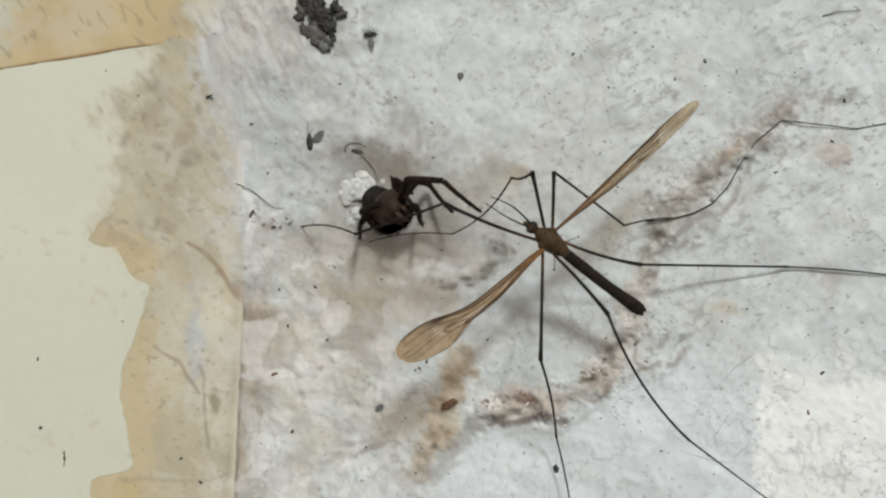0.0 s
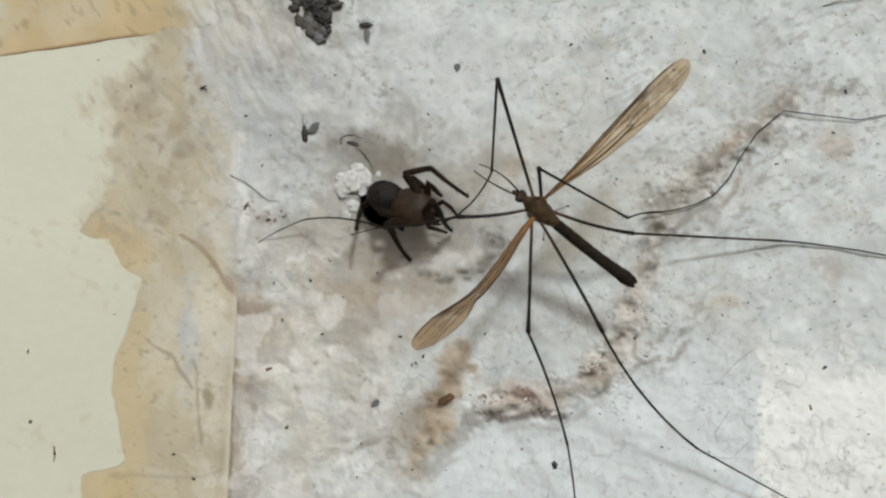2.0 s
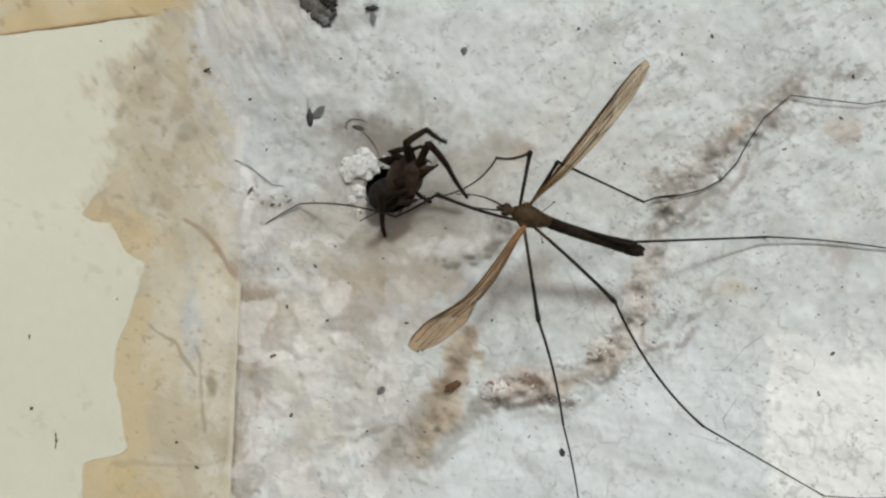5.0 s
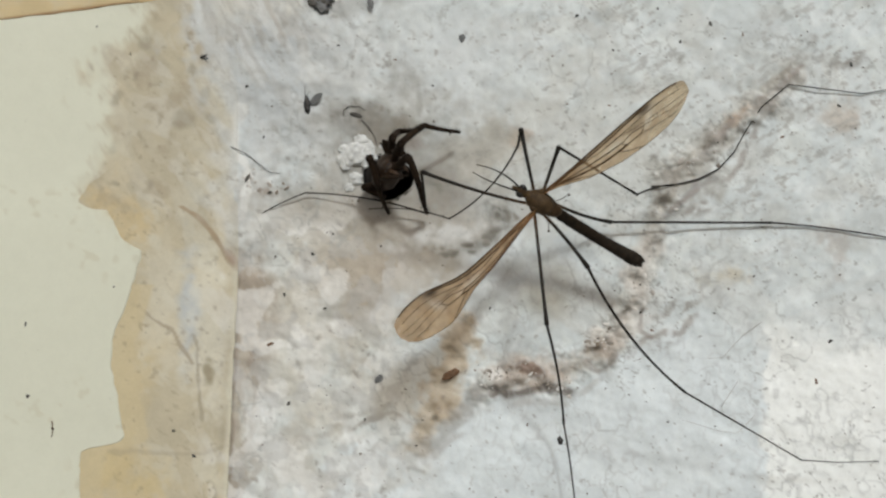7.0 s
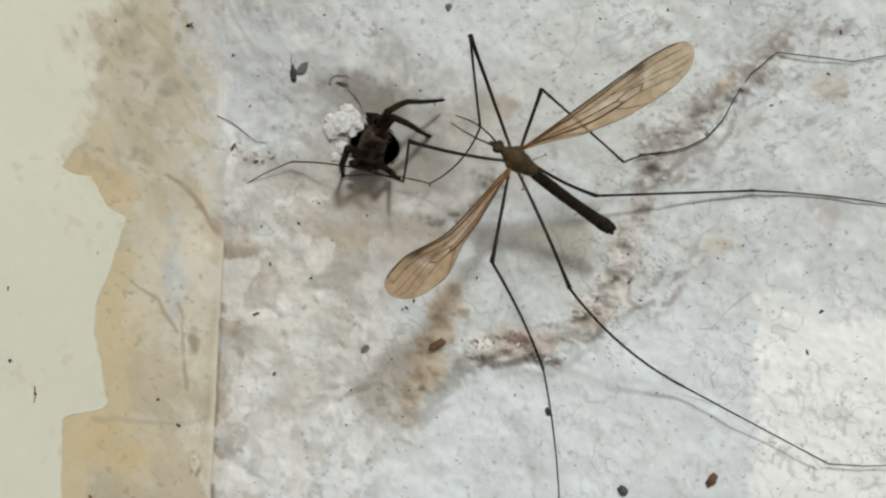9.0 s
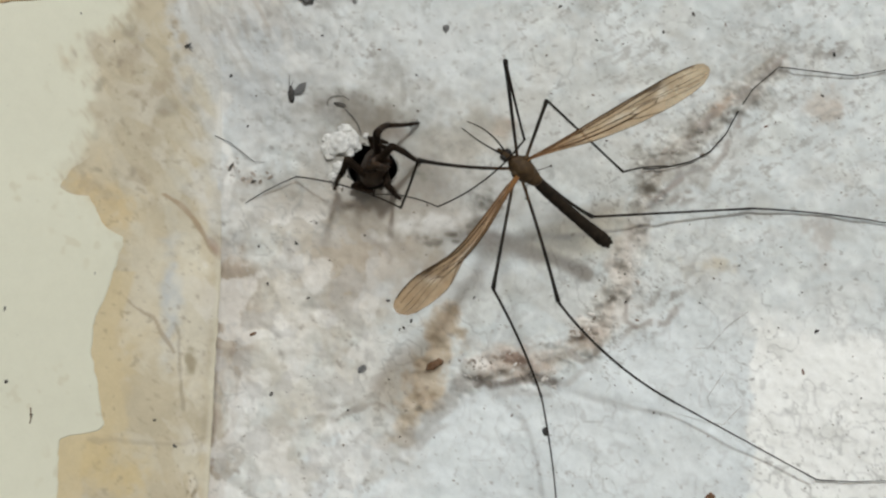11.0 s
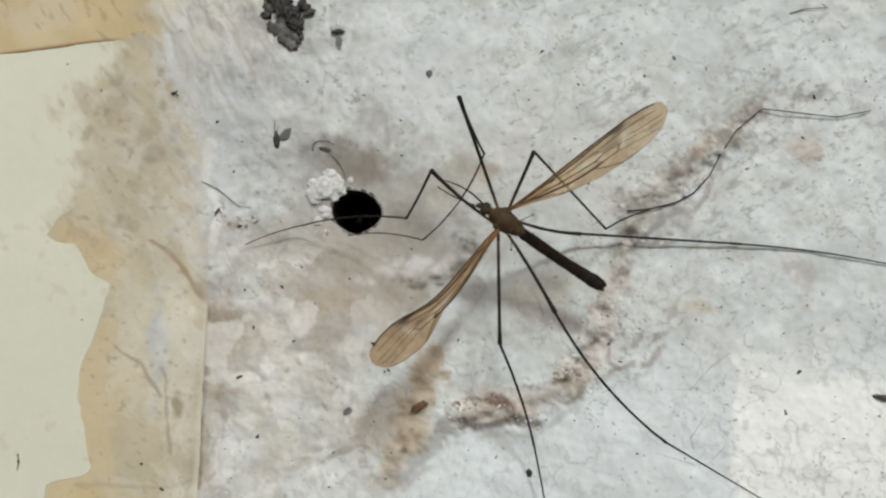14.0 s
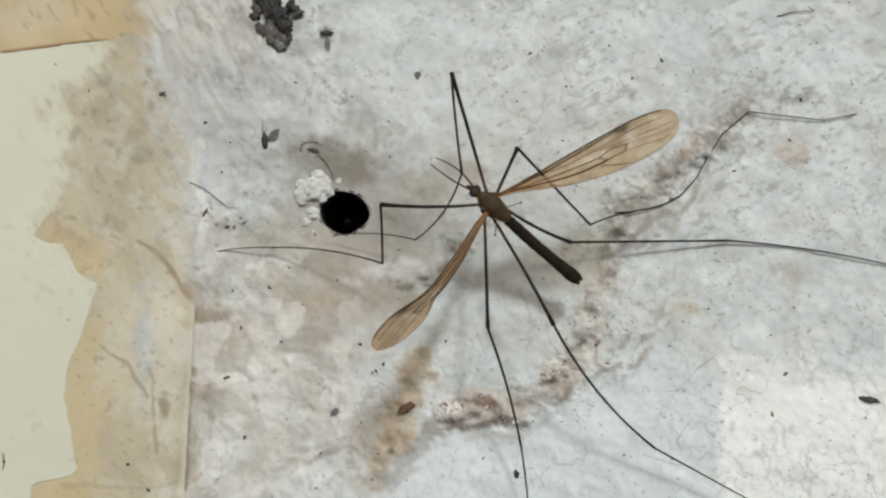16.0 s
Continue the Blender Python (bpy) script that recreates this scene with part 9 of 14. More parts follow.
    walk(moving['ml0'], [
        (0, pose(0.00020, 0.00090, -0.00100, 14.0, -27.6, 117.5)),
        (0.25, pose(0.00020, 0.00090, -0.00100, 16.4, -32.7, 112.6)),
        (0.5, pose(0.00020, 0.00090, -0.00100, 20.6, -38.7, 105.4)),
        (0.75, pose(0.00020, 0.00090, -0.00100, 26.6, -43.1, 96.4)),
        (1, pose(0.00020, 0.00090, -0.00100, 34.3, -45.9, 85.4)),
        (1.25, pose(0.00020, 0.00090, -0.00100, 35.0, -44.6, 84.4)),
        (1.5, pose(0.00020, 0.00090, -0.00100, 33.8, -43.1, 86.1)),
        (1.75, pose(0.00020, 0.00090, -0.00100, 21.8, -35.2, 105.0)),
        (2, pose(0.00020, 0.00090, -0.00100, 15.2, -23.5, 118.3)),
        (2.25, pose(0.00020, 0.00090, -0.00100, 16.7, -24.0, 114.7)),
        (2.5, pose(0.00020, 0.00090, -0.00100, 18.4, -25.5, 110.4)),
        (2.75, pose(0.00020, 0.00090, -0.00100, 19.3, -25.3, 108.4)),
        (3, pose(0.00020, 0.00090, -0.00100, 19.2, -23.1, 108.8)),
        (3.25, pose(0.00020, 0.00090, -0.00100, 20.3, -23.6, 105.9)),
        (3.5, pose(0.00020, 0.00090, -0.00100, 21.8, -26.0, 102.4)),
        (3.75, pose(0.00020, 0.00090, -0.00100, 27.2, -39.8, 92.6)),
        (4, pose(0.00020, 0.00090, -0.00100, 33.4, -52.8, 84.0)),
        (4.5, pose(0.00020, 0.00090, -0.00100, 29.4, -48.7, 89.1)),
        (5, pose(0.00020, 0.00090, -0.00100, 23.5, -43.4, 97.3)),
        (5.5, pose(0.00020, 0.00090, -0.00100, 16.7, -37.1, 107.9)),
        (6, pose(0.00020, 0.00090, -0.00100, 11.4, -31.9, 117.1)),
        (6.5, pose(0.00020, 0.00090, -0.00100, 9.3, -29.0, 121.4)),
        (6.75, pose(0.00020, 0.00090, -0.00100, 10.4, -28.4, 119.1)),
        (7, pose(0.00020, 0.00090, -0.00100, 11.4, -26.7, 116.9)),
        (7.25, pose(0.00020, 0.00090, -0.00100, 8.8, -17.6, 123.8)),
        (7.5, pose(0.00020, 0.00090, -0.00100, 7.6, -10.3, 128.4)),
        (7.75, pose(0.00020, 0.00090, -0.00100, 10.4, -20.0, 118.0)),
        (8, pose(0.00020, 0.00090, -0.00100, 17.0, -31.6, 103.0)),
        (8.25, pose(0.00020, 0.00090, -0.00100, 17.4, -31.3, 102.3)),
        (8.5, pose(0.00020, 0.00090, -0.00100, 20.1, -33.4, 97.1)),
        (8.75, pose(0.00020, 0.00090, -0.00100, 18.6, -35.0, 99.9)),
        (9, pose(0.00020, 0.00090, -0.00100, 21.2, -39.7, 95.6)),
        (9.5, pose(0.00020, 0.00090, -0.00100, 17.8, -35.6, 101.1)),
        (10, pose(0.00020, 0.00090, -0.00100, 16.6, -31.5, 103.2)),
        (10.5, pose(0.00020, 0.00090, -0.00100, 15.3, -26.6, 106.0)),
        (11, pose(0.00020, 0.00090, -0.00100, 14.2, -22.4, 108.6)),
        (11.5, pose(0.00020, 0.00090, -0.00100, 14.6, -21.7, 107.5)),
        (11.75, pose(0.00020, 0.00090, -0.00100, 16.2, -25.7, 103.7)),
        (12, pose(0.00020, 0.00090, -0.00100, 20.5, -31.6, 94.7)),
        (12.25, pose(0.00020, 0.00090, -0.00100, 21.5, -31.9, 92.8)),
        (12.5, pose(0.00020, 0.00090, -0.00100, 21.7, -31.4, 92.5)),
        (12.75, pose(0.00020, 0.00090, -0.00100, 16.7, -25.6, 102.9)),
        (13, pose(0.00020, 0.00090, -0.00100, 12.9, -17.2, 113.3)),
        (13.25, pose(0.00020, 0.00090, -0.00100, 12.8, -20.4, 113.6)),
        (13.5, pose(0.00020, 0.00090, -0.00100, 12.0, -22.4, 115.8)),
        (13.75, pose(0.00020, 0.00090, -0.00100, 12.0, -23.4, 115.6)),
        (14, pose(0.00020, 0.00090, -0.00100, 11.2, -21.1, 117.7)),
        (14.25, pose(0.00020, 0.00090, -0.00100, 11.5, -20.9, 116.9)),
        (14.5, pose(0.00020, 0.00090, -0.00100, 11.2, -20.6, 117.7)),
        (14.75, pose(0.00020, 0.00090, -0.00100, 12.2, -32.5, 115.5)),
        (15, pose(0.00020, 0.00090, -0.00100, 12.0, -40.3, 115.9)),
        (15.25, pose(0.00020, 0.00090, -0.00100, 9.5, -36.7, 120.0)),
        (15.5, pose(0.00020, 0.00090, -0.00100, 6.4, -27.8, 125.8)),
        (15.75, pose(0.00020, 0.00090, -0.00100, 6.7, -24.2, 125.0)),
        (16, pose(0.00020, 0.00090, -0.00100, 6.6, -20.8, 125.2)),
    ])
    walk(moving['ml1'], [
        (0, pose(-0.00509, 0.01108, 0.00501, 10.8, 32.6, 148.6)),
        (0.25, pose(-0.00399, 0.01096, 0.00600, 11.8, 26.8, 150.7)),
        (0.5, pose(-0.00249, 0.01064, 0.00710, 12.3, 18.0, 151.9)),
        (0.75, pose(-0.00085, 0.01029, 0.00786, 11.9, 13.0, 150.3)),
        (1, pose(0.00091, 0.00988, 0.00831, 11.6, 10.1, 149.1)),
        (1.25, pose(0.00110, 0.01008, 0.00809, 11.8, 10.9, 150.0)),
        (1.5, pose(0.00084, 0.01033, 0.00786, 12.2, 13.3, 152.1)),
        (1.75, pose(-0.00253, 0.01112, 0.00647, 12.1, 13.3, 151.6)),
        (2, pose(-0.00544, 0.01135, 0.00416, 11.6, 11.5, 149.4)),
        (2.25, pose(-0.00474, 0.01165, 0.00427, 11.5, 14.7, 148.9)),
        (2.5, pose(-0.00388, 0.01185, 0.00458, 11.0, 17.7, 146.9)),
        (2.75, pose(-0.00350, 0.01201, 0.00454, 11.0, 19.3, 146.9)),
        (3, pose(-0.00363, 0.01218, 0.00408, 10.3, 19.9, 145.0)),
        (3.25, pose(-0.00306, 0.01231, 0.00418, 10.3, 21.4, 145.0)),
        (3.5, pose(-0.00231, 0.01227, 0.00467, 9.6, 22.8, 143.1)),
        (3.75, pose(-0.00025, 0.01083, 0.00730, 5.3, 26.1, 132.7)),
        (4, pose(0.00102, 0.00868, 0.00932, 1.0, 27.6, 123.2)),
        (4.5, pose(0.00033, 0.00944, 0.00873, 1.9, 27.3, 125.3)),
        (5, pose(-0.00100, 0.01023, 0.00790, 4.3, 26.7, 130.5)),
        (5.5, pose(-0.00297, 0.01072, 0.00682, 6.7, 24.7, 136.1)),
        (6, pose(-0.00482, 0.01069, 0.00584, 8.3, 21.9, 140.1)),
        (6.5, pose(-0.00569, 0.01057, 0.00528, 8.7, 19.8, 141.1)),
        (6.75, pose(-0.00534, 0.01085, 0.00517, 8.7, 21.9, 141.0)),
        (7, pose(-0.00504, 0.01122, 0.00482, 8.4, 23.9, 140.3)),
        (7.25, pose(-0.00667, 0.01116, 0.00291, 8.7, 22.3, 141.2)),
        (7.5, pose(-0.00772, 0.01088, 0.00132, 9.4, 19.8, 143.1)),
        (7.75, pose(-0.00551, 0.01164, 0.00343, 10.8, 17.3, 147.4)),
        (8, pose(-0.00229, 0.01164, 0.00579, 12.3, 15.4, 152.8)),
        (8.25, pose(-0.00216, 0.01172, 0.00572, 12.8, 12.3, 154.7)),
        (8.5, pose(-0.00114, 0.01163, 0.00613, 14.2, 13.8, 161.0)),
        (8.75, pose(-0.00162, 0.01135, 0.00643, 12.8, 12.2, 155.0)),
        (9, pose(-0.00076, 0.01081, 0.00728, 12.7, 14.7, 154.6)),
        (9.5, pose(-0.00182, 0.01124, 0.00653, 12.1, 12.0, 152.1)),
        (10, pose(-0.00233, 0.01165, 0.00576, 12.4, 10.7, 153.6)),
        (10.5, pose(-0.00300, 0.01203, 0.00479, 12.7, 8.9, 155.1)),
        (11, pose(-0.00361, 0.01225, 0.00394, 12.8, 7.1, 156.1)),
        (11.5, pose(-0.00342, 0.01237, 0.00379, 13.2, 7.9, 158.8)),
        (11.75, pose(-0.00256, 0.01223, 0.00462, 13.1, 6.8, 158.3)),
        (12, pose(-0.00071, 0.01190, 0.00578, 13.4, 7.3, 160.2)),
        (12.25, pose(-0.00033, 0.01187, 0.00585, 13.4, 6.5, 160.5)),
        (12.5, pose(-0.00028, 0.01195, 0.00574, 13.5, 7.0, 161.1)),
        (12.75, pose(-0.00242, 0.01229, 0.00459, 13.0, 10.6, 157.9)),
        (13, pose(-0.00469, 0.01226, 0.00283, 11.7, 12.7, 151.4)),
        (13.25, pose(-0.00466, 0.01203, 0.00350, 11.4, 15.7, 150.3)),
        (13.5, pose(-0.00501, 0.01168, 0.00393, 10.4, 16.6, 146.7)),
        (13.75, pose(-0.00495, 0.01162, 0.00413, 10.8, 19.6, 148.1)),
        (14, pose(-0.00542, 0.01159, 0.00366, 10.4, 18.9, 146.9)),
        (14.25, pose(-0.00528, 0.01169, 0.00362, 10.3, 18.2, 146.4)),
        (14.5, pose(-0.00544, 0.01163, 0.00355, 9.7, 14.6, 144.5)),
        (14.75, pose(-0.00450, 0.01075, 0.00596, 10.9, 11.6, 149.5)),
        (15, pose(-0.00411, 0.00978, 0.00738, 11.2, 6.8, 151.7)),
        (15.25, pose(-0.00499, 0.00990, 0.00673, 11.3, 8.4, 152.2)),
        (15.5, pose(-0.00650, 0.01019, 0.00504, 10.9, 8.4, 149.8)),
        (15.75, pose(-0.00658, 0.01057, 0.00432, 10.9, 7.3, 149.7)),
        (16, pose(-0.00677, 0.01080, 0.00360, 10.8, 4.9, 148.1)),
    ])
    walk(moving['ml2'], [
        (0, pose(-0.01629, 0.01790, -0.00338, 10.1, -1.5, 137.3)),
        (0.25, pose(-0.01611, 0.01776, -0.00102, 10.2, 5.6, 140.6)),
        (0.5, pose(-0.01555, 0.01761, 0.00229, 10.7, 12.2, 143.8)),
        (0.75, pose(-0.01403, 0.01780, 0.00434, 10.6, 9.4, 142.9)),
        (1, pose(-0.01223, 0.01775, 0.00557, 10.3, 5.6, 141.0)),
        (1.25, pose(-0.01214, 0.01772, 0.00513, 10.2, 3.6, 139.2)),
        (1.5, pose(-0.01255, 0.01743, 0.00428, 10.1, 3.0, 137.6)),
        (1.75, pose(-0.01586, 0.01832, 0.00289, 10.1, 7.3, 137.5)),
        (2, pose(-0.01857, 0.01911, 0.00105, 10.1, 13.3, 137.5)),
        (2.25, pose(-0.01763, 0.01943, 0.00032, 9.7, 18.5, 136.0)),
        (2.5, pose(-0.01631, 0.01994, -0.00016, 9.3, 22.3, 135.1)),
        (2.75, pose(-0.01580, 0.02003, -0.00062, 9.3, 20.7, 135.1)),
        (3, pose(-0.01562, 0.02058, -0.00121, 9.6, 17.3, 135.8)),
        (3.25, pose(-0.01493, 0.02062, -0.00150, 9.4, 13.4, 135.3)),
        (3.5, pose(-0.01379, 0.02088, -0.00137, 9.0, 12.5, 133.3)),
        (3.75, pose(-0.00974, 0.02110, 0.00046, 6.9, 18.1, 125.5)),
        (4, pose(-0.00654, 0.02022, 0.00211, 4.7, 22.3, 119.1)),
        (4.5, pose(-0.00766, 0.02074, 0.00160, 5.2, 20.7, 120.4)),
        (5, pose(-0.01004, 0.02081, 0.00090, 6.0, 16.3, 123.0)),
        (5.5, pose(-0.01316, 0.02053, 0.00032, 6.5, 9.9, 125.3)),
        (6, pose(-0.01590, 0.01995, 0.00002, 6.6, 3.7, 126.1)),
        (6.5, pose(-0.01710, 0.01976, 0.00002, 6.6, 1.1, 126.4)),
        (6.75, pose(-0.01657, 0.01994, -0.00064, 6.6, 0.4, 127.0)),
        (7, pose(-0.01599, 0.02031, -0.00149, 6.6, -0.0, 127.5)),
        (7.25, pose(-0.01789, 0.02019, -0.00299, 6.6, -5.1, 127.5)),
        (7.5, pose(-0.01943, 0.01968, -0.00395, 6.6, -8.7, 128.2)),
        (7.75, pose(-0.01804, 0.01965, -0.00118, 6.3, -2.1, 131.0)),
        (8, pose(-0.01564, 0.01851, 0.00165, 6.3, 2.2, 133.0)),
        (8.25, pose(-0.01592, 0.01821, 0.00241, 6.4, 0.6, 137.0)),
        (8.5, pose(-0.01544, 0.01654, 0.00241, 6.4, -1.9, 139.4)),
        (8.75, pose(-0.01541, 0.01779, 0.00315, 6.4, 0.0, 136.9)),
        (9, pose(-0.01437, 0.01727, 0.00332, 6.4, 1.2, 133.2)),
        (9.5, pose(-0.01527, 0.01837, 0.00329, 6.4, 0.7, 134.1)),
        (10, pose(-0.01603, 0.01845, 0.00286, 6.4, -1.5, 134.6)),
        (10.5, pose(-0.01695, 0.01851, 0.00239, 6.4, -4.3, 135.1)),
        (11, pose(-0.01773, 0.01851, 0.00202, 6.3, -6.8, 135.5)),
        (11.5, pose(-0.01780, 0.01795, 0.00164, 6.4, -8.2, 135.1)),
        (11.75, pose(-0.01693, 0.01794, 0.00277, 6.0, -5.4, 138.4)),
        (12, pose(-0.01524, 0.01712, 0.00379, 5.8, -1.5, 141.8)),
        (12.25, pose(-0.01491, 0.01705, 0.00409, 5.8, -1.2, 142.3)),
        (12.5, pose(-0.01490, 0.01694, 0.00384, 5.8, -1.0, 141.5)),
        (12.75, pose(-0.01659, 0.01805, 0.00173, 5.7, 3.6, 139.2)),
        (13, pose(-0.01803, 0.01952, -0.00061, 5.5, 8.5, 137.5)),
        (13.25, pose(-0.01767, 0.01945, -0.00072, 5.3, 11.4, 135.8)),
        (13.5, pose(-0.01748, 0.01988, -0.00052, 5.2, 13.1, 135.7)),
        (13.75, pose(-0.01741, 0.01936, -0.00108, 4.9, 6.5, 133.5)),
        (14, pose(-0.01775, 0.01964, -0.00139, 4.8, 2.5, 132.9)),
        (14.25, pose(-0.01760, 0.01986, -0.00124, 4.7, 6.0, 131.0)),
        (14.5, pose(-0.01770, 0.02039, -0.00037, 4.7, 11.1, 131.2)),
        (14.75, pose(-0.01764, 0.01850, 0.00284, 6.2, 12.5, 138.5)),
        (15, pose(-0.01773, 0.01711, 0.00554, 7.9, 12.4, 146.6)),
        (15.25, pose(-0.01862, 0.01709, 0.00447, 7.2, 5.6, 142.0)),
        (15.5, pose(-0.01982, 0.01793, 0.00278, 7.0, 0.9, 138.1)),
        (15.75, pose(-0.01991, 0.01835, 0.00234, 7.0, 1.1, 136.6)),
        (16, pose(-0.01994, 0.01899, 0.00227, 7.0, 2.4, 136.8)),
    ])
    walk(moving['hr0'], [
        (0, pose(-0.00090, -0.00080, -0.00100, -5.0, 6.4, -161.2)),
        (0.25, pose(-0.00090, -0.00080, -0.00100, -5.2, 0.3, -164.5)),
        (0.5, pose(-0.00090, -0.00080, -0.00100, -5.1, -7.0, -166.1)),
        (0.75, pose(-0.00090, -0.00080, -0.00100, -4.4, -8.0, -171.7)),
        (1, pose(-0.00090, -0.00080, -0.00100, -4.3, -6.6, -172.3)),
        (1.25, pose(-0.00090, -0.00080, -0.00100, -4.5, 0.1, -170.3)),
        (1.5, pose(-0.00090, -0.00080, -0.00100, -4.1, 4.7, -163.0)),
        (1.75, pose(-0.00090, -0.00080, -0.00100, -4.0, 6.6, -161.1)),
        (2, pose(-0.00090, -0.00080, -0.00100, -3.8, 5.4, -159.3)),
        (2.25, pose(-0.00090, -0.00080, -0.00100, -4.7, 7.5, -167.8)),
        (2.5, pose(-0.00090, -0.00080, -0.00100, -5.6, 9.1, -174.0)),
        (2.75, pose(-0.00090, -0.00080, -0.00100, -6.2, 12.2, -177.1)),
        (3, pose(-0.00090, -0.00080, -0.00100, -5.8, 13.3, -175.2)),
        (3.25, pose(-0.00090, -0.00080, -0.00100, -6.0, 9.8, -176.2)),
        (3.5, pose(-0.00090, -0.00080, -0.00100, -5.8, 2.8, -174.1)),
        (3.75, pose(-0.00090, -0.00080, -0.00100, -5.1, -13.7, 178.8)),
        (4, pose(-0.00090, -0.00080, -0.00100, -3.8, -24.2, 174.9)),
        (4.5, pose(-0.00090, -0.00080, -0.00100, -4.2, -21.7, 175.9)),
        (5, pose(-0.00090, -0.00080, -0.00100, -5.1, -12.8, 178.8)),
        (5.5, pose(-0.00090, -0.00080, -0.00100, -5.5, 0.7, -176.6)),
        (6, pose(-0.00090, -0.00080, -0.00100, -5.1, 10.1, -172.2)),
        (6.5, pose(-0.00090, -0.00080, -0.00100, -4.7, 13.0, -170.3)),
        (6.75, pose(-0.00090, -0.00080, -0.00100, -4.6, 18.5, -169.7)),
        (7, pose(-0.00090, -0.00080, -0.00100, -4.1, 23.3, -168.4)),
        (7.25, pose(-0.00090, -0.00080, -0.00100, -3.8, 25.7, -167.7)),
        (7.5, pose(-0.00090, -0.00080, -0.00100, -3.1, 25.5, -166.1)),
        (7.75, pose(-0.00090, -0.00080, -0.00100, -2.6, 22.2, -164.8)),
        (8, pose(-0.00090, -0.00080, -0.00100, -2.0, 19.0, -163.0)),
        (8.25, pose(-0.00090, -0.00080, -0.00100, -1.2, 28.1, -161.1)),
        (8.5, pose(-0.00090, -0.00080, -0.00100, -1.3, 35.8, -161.3)),
        (8.75, pose(-0.00090, -0.00080, -0.00100, -3.8, 24.9, -166.1)),
        (9, pose(-0.00090, -0.00080, -0.00100, -5.2, 13.2, -170.4)),
        (9.5, pose(-0.00090, -0.00080, -0.00100, -5.3, 12.8, -171.1)),
        (10, pose(-0.00090, -0.00080, -0.00100, -5.7, 12.2, -172.6)),
        (10.5, pose(-0.00090, -0.00080, -0.00100, -6.0, 11.4, -174.4)),
        (11, pose(-0.00090, -0.00080, -0.00100, -6.3, 10.6, -175.8)),
        (11.5, pose(-0.00090, -0.00080, -0.00100, -6.5, 10.6, -176.9)),
        (11.75, pose(-0.00090, -0.00080, -0.00100, -7.0, 5.9, 179.7)),
        (12, pose(-0.00090, -0.00080, -0.00100, -7.3, 2.0, 175.3)),
        (12.25, pose(-0.00090, -0.00080, -0.00100, -7.2, 4.9, 176.6)),
        (12.5, pose(-0.00090, -0.00080, -0.00100, -7.0, 11.0, 177.7)),
        (12.75, pose(-0.00090, -0.00080, -0.00100, -4.3, 17.5, -171.0)),
        (13, pose(-0.00090, -0.00080, -0.00100, -0.8, 23.3, -161.1)),
        (13.25, pose(-0.00090, -0.00080, -0.00100, -1.5, 20.6, -163.0)),
        (13.5, pose(-0.00090, -0.00080, -0.00100, -3.1, 20.7, -167.6)),
        (13.75, pose(-0.00090, -0.00080, -0.00100, -1.7, 21.0, -163.6)),
        (14, pose(-0.00090, -0.00080, -0.00100, -0.5, 24.3, -160.4)),
        (14.25, pose(-0.00090, -0.00080, -0.00100, 0.1, 23.6, -158.9)),
        (14.5, pose(-0.00090, -0.00080, -0.00100, -1.1, 23.8, -162.0)),
        (14.75, pose(-0.00090, -0.00080, -0.00100, -6.0, 4.0, 178.1)),
        (15, pose(-0.00090, -0.00080, -0.00100, -4.7, -15.3, 165.2)),
        (15.25, pose(-0.00090, -0.00080, -0.00100, -6.1, -2.1, 174.3)),
        (15.5, pose(-0.00090, -0.00080, -0.00100, -5.0, 14.8, -176.0)),
        (15.75, pose(-0.00090, -0.00080, -0.00100, -3.3, 12.4, -169.0)),
        (16, pose(-0.00090, -0.00080, -0.00100, -3.1, 10.2, -167.7)),
    ])
